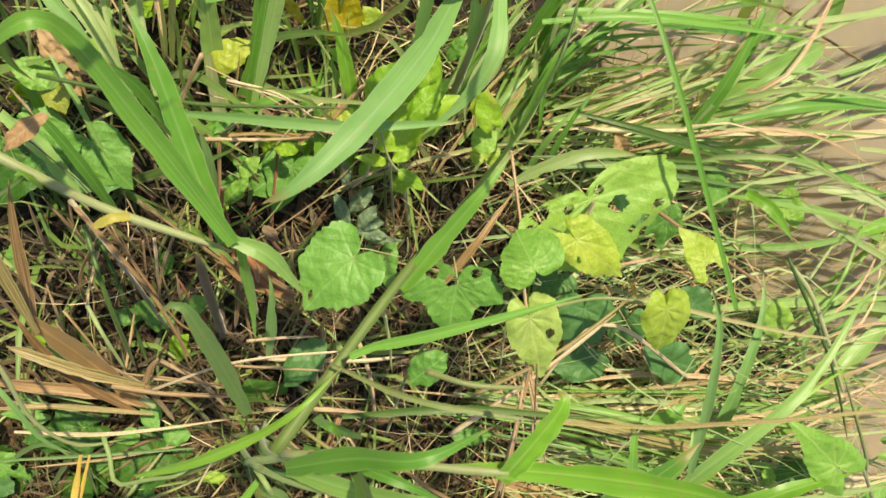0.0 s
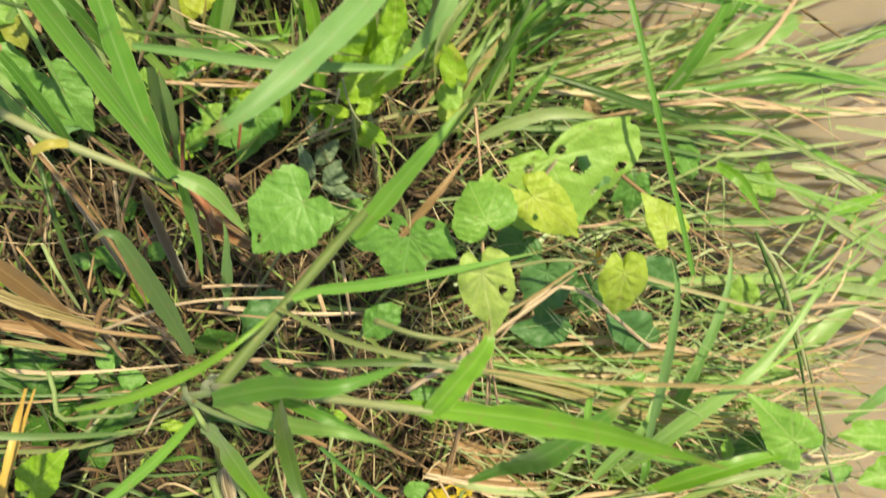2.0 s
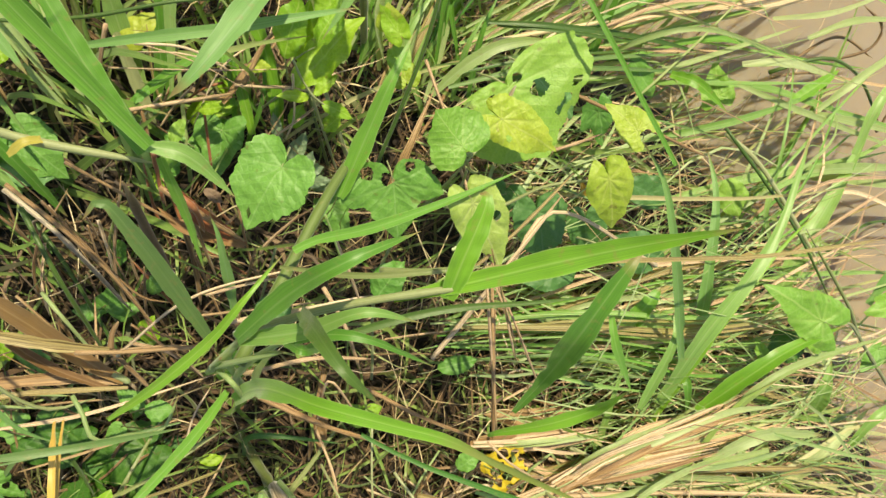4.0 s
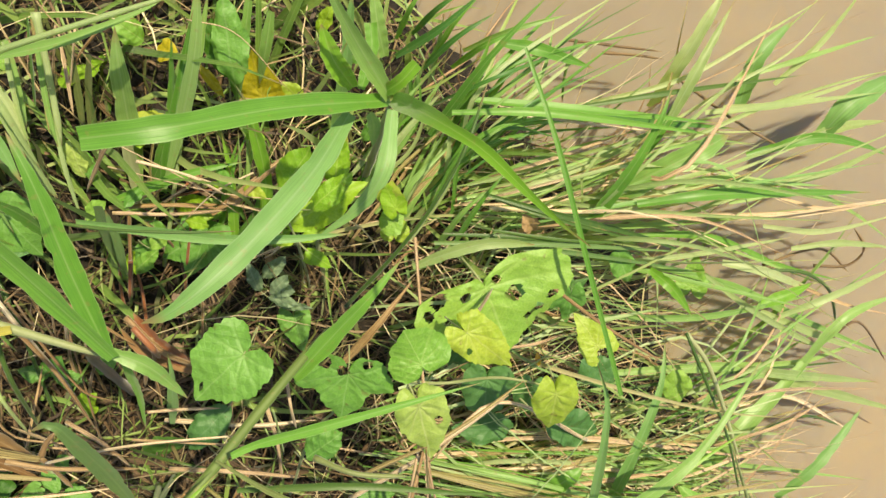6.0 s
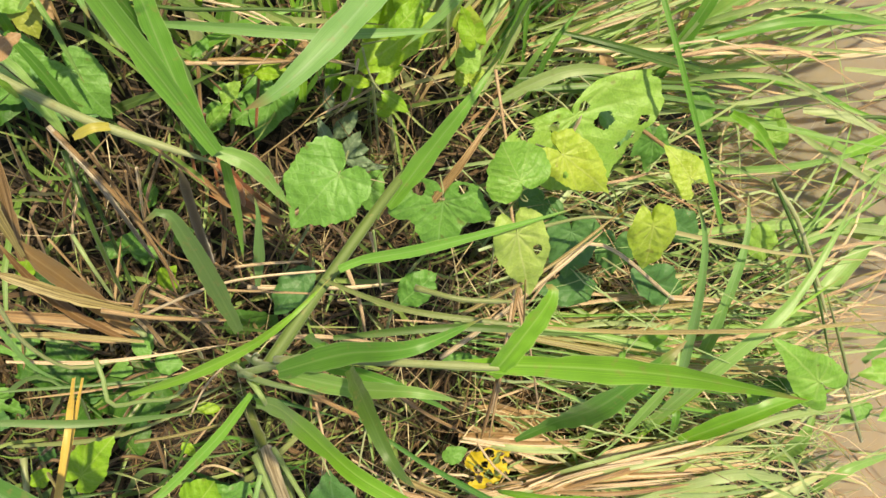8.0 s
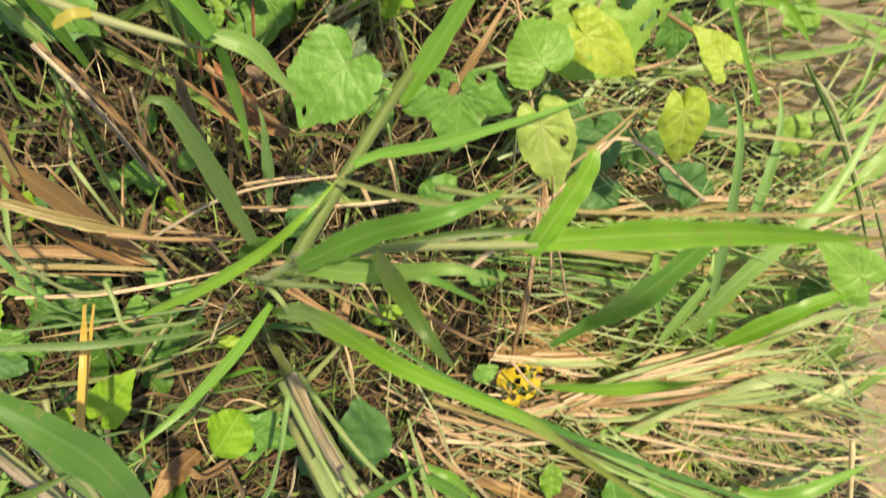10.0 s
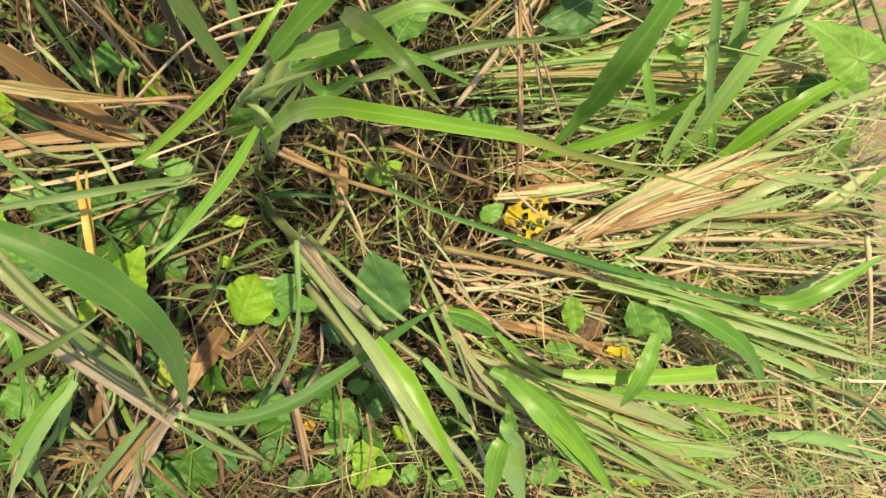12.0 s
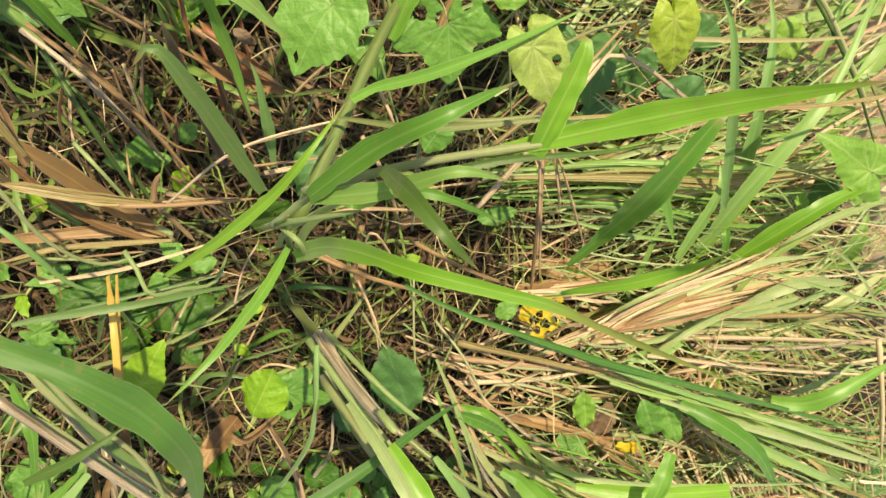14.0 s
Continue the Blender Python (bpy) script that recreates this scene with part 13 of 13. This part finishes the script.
stalk(grass_g, M_STRAW, 0.0041, [(0.100, 0.254, 0.140), (0.083, 0.228, 0.110), (0.064, 0.195, 0.070)])
blade(grass_g, M_STEM, 0.0120, [(0.102, 0.257, 0.090), (0.104, 0.221, 0.060), (0.107, 0.163, 0.020)], tip=8, face=(0.05, 0.04, 1.00))
blade(grass_g, M_GREEN, 0.0111, [(0.143, 0.259, 0.100), (0.130, 0.221, 0.070), (0.112, 0.184, 0.030)], tip=6, face=(0.03, 0.04, 1.00))
blade(grass_g, M_DULL, 0.0136, [(0.088, 0.195, 0.160), (0.088, 0.151, 0.100), (0.088, 0.098, 0.040)], cut=True, face=(0.06, 0.10, 0.99))
stalk(grass_g, M_AMBER, 0.0048, [(0.086, 0.182, 0.090), (0.137, 0.184, 0.090), (0.192, 0.180, 0.070)])
stalk(grass_g, M_BRNLEAF, 0.0030, [(0.143, 0.211, 0.070), (0.132, 0.199, 0.070), (0.117, 0.181, 0.050)])
stalk(grass_g, M_RED, 0.0030, [(0.166, 0.211, 0.070), (0.151, 0.198, 0.070), (0.130, 0.180, 0.050)])
stalk(grass_g, M_STRAW, 0.0030, [(0.154, 0.198, 0.070), (0.136, 0.186, 0.070), (0.113, 0.168, 0.050)])
stalk(grass_g, M_BRNLEAF, 0.0030, [(0.175, 0.218, 0.070), (0.167, 0.208, 0.070), (0.154, 0.193, 0.050)])
stalk(grass_g, M_RED, 0.0030, [(0.184, 0.196, 0.070), (0.164, 0.194, 0.070), (0.139, 0.186, 0.050)])
stalk(grass_g, M_STRAW, 0.0030, [(0.125, 0.197, 0.070), (0.113, 0.188, 0.070), (0.095, 0.174, 0.050)])
stalk(grass_g, M_BRNLEAF, 0.0031, [(0.250, 0.228, 0.070), (0.234, 0.215, 0.070), (0.215, 0.196, 0.050)])
stalk(grass_g, M_RED, 0.0031, [(0.194, 0.185, 0.070), (0.207, 0.194, 0.070), (0.217, 0.198, 0.050)])
stalk(grass_g, M_STRAW, 0.0017, [(0.117, 0.230, 0.120), (0.154, 0.220, 0.130), (0.200, 0.201, 0.110)])
stalk(grass_g, M_STRAW, 0.0018, [(0.218, 0.219, 0.120), (0.182, 0.200, 0.120), (0.144, 0.158, 0.080)])
blade(grass_g, M_PALE, 0.0059, [(0.004, 0.314, 0.170), (0.027, 0.273, 0.170), (0.045, 0.224, 0.150)], tip=6)
blade(grass_g, M_PALE, 0.0048, [(0.010, 0.288, 0.150), (0.035, 0.242, 0.150), (0.051, 0.194, 0.130)], tip=6)
blade(grass_g, M_PALE, 0.0042, [(0.025, 0.327, 0.150), (0.031, 0.278, 0.150), (0.036, 0.239, 0.140)], tip=6)
blade(grass_g, M_LIGHT, 0.0052, [(0.049, 0.333, 0.150), (0.051, 0.280, 0.140), (0.055, 0.240, 0.130)], tip=6)
blade(grass_g, M_STRAW, 0.0033, [(0.064, 0.340, 0.140), (0.068, 0.300, 0.140), (0.069, 0.268, 0.130)], tip=6)
blade(grass_g, M_PALE, 0.0045, [(0.053, 0.262, 0.130), (0.060, 0.219, 0.130), (0.067, 0.178, 0.120)], tip=6)
blade(grass_g, M_LIGHT, 0.0047, [(-0.012, 0.253, 0.160), (0.003, 0.217, 0.160), (0.017, 0.169, 0.140)], tip=5)

# ==== end of placed plants ====

# ---- litter and sward ----
def flow(y):
    """Direction in which the flattened grass lies, by y."""
    return np.radians(np.interp(y, [-1.3, -0.9, -0.5, -0.2, 0.0, 0.3, 0.6], [-48, -44, -36, -16, 2, 20, 30]))

def field(n, x0, x1, y0, y1, seed, keep=None):
    rs = np.random.RandomState(seed)
    x, y = rs.uniform(x0, x1, n), rs.uniform(y0, y1, n)
    if keep is not None:
        m = keep(x, y, rs)
        x, y = x[m], y[m]
    return rs, x, y

def on_mat(x, y, rs):
    """Where the grass lies flattened: the water side and the far end."""
    a = np.clip((x - 0.28 + 0.35 * np.clip(-y - 0.25, 0, 1)) / 0.3, 0.03, 1)
    a = a * np.clip((shore(y) - x) / 0.36, 0, 1)
    a = a * np.clip(1.6 * (np.hypot((x - 0.84) / 0.12, (y + 0.575) / 0.07) - 0.55), 0.12, 1)    # a bare muddy hollow
    return rs.uniform(0, 1, len(x)) < a

def on_land(x, y, rs):
    return x < shore(y) - 0.04

def greener(x, y, rs):
    """As on_mat, thinning out away from the bend of the shore."""
    return on_mat(x, y, rs) & (rs.uniform(0, 1, len(x)) < np.interp(y, [-1.2, -0.7, -0.3, 0.0, 0.2], [0.16, 0.26, 0.42, 0.55, 0.7]) * np.where((x > 0.45) & (y > -0.1), 0.55, 1.0))

def base_at(x, y, rs, lo, hi):
    return np.stack([x, y, np.maximum(ground_z(x, y), WATER) + rs.uniform(lo, hi, len(x))], 1)

def uni(rs, x, lo, hi):
    return rs.uniform(lo, hi, len(x))

def sparse_left(x, y, rs):
    """Thinner on the shaded crown side."""
    return (x < shore(y) - 0.05) & (rs.uniform(0, 1, len(x)) < np.interp(x + 0.3 * y, [-0.1, 0.15, 0.4], [0.10, 0.22, 0.9]))

def swirl(x, y, amount):
    """Patches of neighbouring straws share a direction."""
    return np.array([noise.noise(Vector((a * 7, b * 7, 3))) + 0.5 * noise.noise(Vector((a * 19, b * 19, 9))) for a, b in zip(x, y)]) * amount

def widths(rs, x, mid, spread):
    return mid * np.exp(rs.normal(0, spread, len(x)))

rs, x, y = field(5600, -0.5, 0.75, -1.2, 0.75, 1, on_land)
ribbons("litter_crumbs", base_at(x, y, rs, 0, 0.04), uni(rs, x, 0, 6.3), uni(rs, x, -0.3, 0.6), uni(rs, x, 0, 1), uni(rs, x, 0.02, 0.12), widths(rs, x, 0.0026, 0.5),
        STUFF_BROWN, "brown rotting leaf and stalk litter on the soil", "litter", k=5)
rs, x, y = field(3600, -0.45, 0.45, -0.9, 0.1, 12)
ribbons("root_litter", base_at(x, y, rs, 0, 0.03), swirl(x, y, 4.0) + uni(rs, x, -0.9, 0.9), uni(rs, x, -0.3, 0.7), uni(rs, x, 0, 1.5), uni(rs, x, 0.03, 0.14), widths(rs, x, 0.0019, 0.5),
        STUFF_BROWN, "rotting stalks and roots round the grass crowns, browns darkened for shade", "litter", k=6)
rs, x, y = field(2300, -0.5, 0.75, -1.2, 0.75, 2, sparse_left)
ribbons("straw_litter", base_at(x, y, rs, 0, 0.08), swirl(x, y, 4.0) + uni(rs, x, -0.7, 0.7), uni(rs, x, -0.2, 0.6), uni(rs, x, 0, 1.2), uni(rs, x, 0.06, 0.28), widths(rs, x, 0.0014, 0.5),
        STUFF_LITTER, "loose thin dry straw lying criss-cross", "straw", k=6)
rs, x, y = field(620, -0.35, 0.9, -1.0, 0.6, 8, sparse_left)
ribbons("long_straws", base_at(x, y, rs, 0.02, 0.12), uni(rs, x, 0, 6.3), uni(rs, x, -0.15, 0.35), uni(rs, x, 0, 0.5), uni(rs, x, 0.08, 0.28), uni(rs, x, 0.0007, 0.0022),
        M_LONG, "long single dry straws lying over the litter", "straw", k=7)
rs, x, y = field(5200, 0.05, 1.15, -1.4, 0.7, 3, lambda x, y, rs: on_mat(x, y, rs) & (rs.uniform(0, 1, len(x)) < np.interp(y, [-0.7, -0.35, 0.05, 0.3], [1.0, 0.72, 0.65, 0.4])))
ribbons("flattened_straw", base_at(x, y, rs, 0, 0.08), flow(y) + swirl(x, y, 1.2) + rs.normal(0, 0.28, len(x)), uni(rs, x, -0.1, 0.4), uni(rs, x, 0, 0.8), uni(rs, x, 0.10, 0.42), widths(rs, x, 0.0024, 0.55),
        STUFF_STRAW, "mat of flattened dry straw lying towards the water", "straw", k=6)
rs, x, y = field(2600, 0.1, 1.1, -1.4, 0.7, 4, greener)
ribbons("flattened_grass", base_at(x, y, rs, 0.01, 0.09), flow(y) + swirl(x, y, 0.9) + rs.normal(0, 0.3, len(x)), uni(rs, x, 0, 0.4), uni(rs, x, 0.1, 0.8), uni(rs, x, 0.15, 0.46), widths(rs, x, 0.0045, 0.4),
        STUFF_PALE, "pale half-dry grass flattened towards the water", "grass", k=7, fold=0.4)
rs, x, y = field(1700, 0.15, 1.05, -1.4, 0.7, 5, greener)
ribbons("leaning_grass", base_at(x, y, rs, 0.0, 0.06), flow(y) + rs.normal(0, 0.4, len(x)), uni(rs, x, 0.1, 0.6), uni(rs, x, 0.2, 1.2), uni(rs, x, 0.12, 0.46), widths(rs, x, 0.0055, 0.4),
        STUFF_GREEN, "green grass leaning over the straw towards the water", "grass", k=7, fold=0.4)
rs, x, y = field(2300, -0.5, 0.6, -1.2, 0.75, 6, on_land)
ribbons("upright_grass", base_at(x, y, rs, -0.01, 0), uni(rs, x, 0, 6.3), uni(rs, x, 0.6, 1.4), uni(rs, x, 0.2, 1.6), uni(rs, x, 0.05, 0.20), widths(rs, x, 0.0035, 0.45),
        STUFF_GREEN, "short green grass growing through the litter", "grass", k=6, fold=0.4)
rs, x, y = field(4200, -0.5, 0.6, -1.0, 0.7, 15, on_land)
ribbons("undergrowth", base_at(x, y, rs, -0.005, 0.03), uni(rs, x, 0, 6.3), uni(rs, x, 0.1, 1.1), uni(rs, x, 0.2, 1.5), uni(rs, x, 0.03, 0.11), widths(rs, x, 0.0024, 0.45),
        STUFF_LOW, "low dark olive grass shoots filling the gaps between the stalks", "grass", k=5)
rs, x, y = field(160, -0.25, 0.45, 0.1, 0.8, 9, on_land)
ribbons("tall_grass", base_at(x, y, rs, -0.01, 0), uni(rs, x, -0.6, 2.6), uni(rs, x, 0.8, 1.45), uni(rs, x, 0.2, 1.3), uni(rs, x, 0.14, 0.32), uni(rs, x, 0.004, 0.011),
        STUFF_GREEN, "taller green grass with broader blades behind the tussock", "grass", k=7, fold=0.4)

rs, x, y = field(3000, 0.2, 1.0, -0.9, 0.5, 13, on_mat)
ribbons("fine_grass", base_at(x, y, rs, 0.03, 0.13), flow(y) + swirl(x, y, 0.8) + rs.normal(0, 0.42, len(x)), uni(rs, x, -0.1, 0.45), uni(rs, x, 0.1, 0.9), uni(rs, x, 0.10, 0.38), widths(rs, x, 0.0021, 0.45),
        STUFF_FINE, "fine pale green grass blades lying over the straw mat", "grass", k=7, fold=0.4)
rs, x, y = field(900, 0.1, 0.95, -0.9, 0.5, 14, on_mat)
ribbons("cross_straws", base_at(x, y, rs, 0.03, 0.12), flow(y) + rs.normal(0, 1.1, len(x)), uni(rs, x, -0.2, 0.5), uni(rs, x, 0, 0.7), uni(rs, x, 0.06, 0.26), widths(rs, x, 0.0012, 0.4),
        STUFF_STRAW, "thin dry straws lying across the mat", "straw", k=7)

def far_bank(x, y, rs):
    wob = np.array([noise.noise(Vector((a * 2.3, b * 2.3, 7))) + 0.6 * noise.noise(Vector((a * 6, b * 6, 2))) for a, b in zip(x, y)])
    near = ((x - 0.4) / 1.0) ** 2 + ((y + 0.15) / 1.15) ** 2 + 0.35 * wob + rs.normal(0, 0.10, len(x)) < 1.0
    fade = np.exp(-np.clip(np.hypot(x, y) - 3.5, 0, None) ** 2 / 6)
    return ~near & (x < shore(y) + 0.08 * wob + rs.normal(0, 0.05, len(x))) & (rs.uniform(0, 1, len(x)) < fade)

rs, x, y = field(62000, -7.0, 2.4, -7.5, 7.0, 10, far_bank)
ribbons("bank_grass", base_at(x, y, rs, -0.01, 0.02), uni(rs, x, 0, 6.3), uni(rs, x, 0.3, 1.3), uni(rs, x, 0.3, 1.6), uni(rs, x, 0.15, 0.45), uni(rs, x, 0.006, 0.016),
        STUFF_GREEN, "rough green grass covering the rest of the bank", "grass", k=5, fold=0.4)
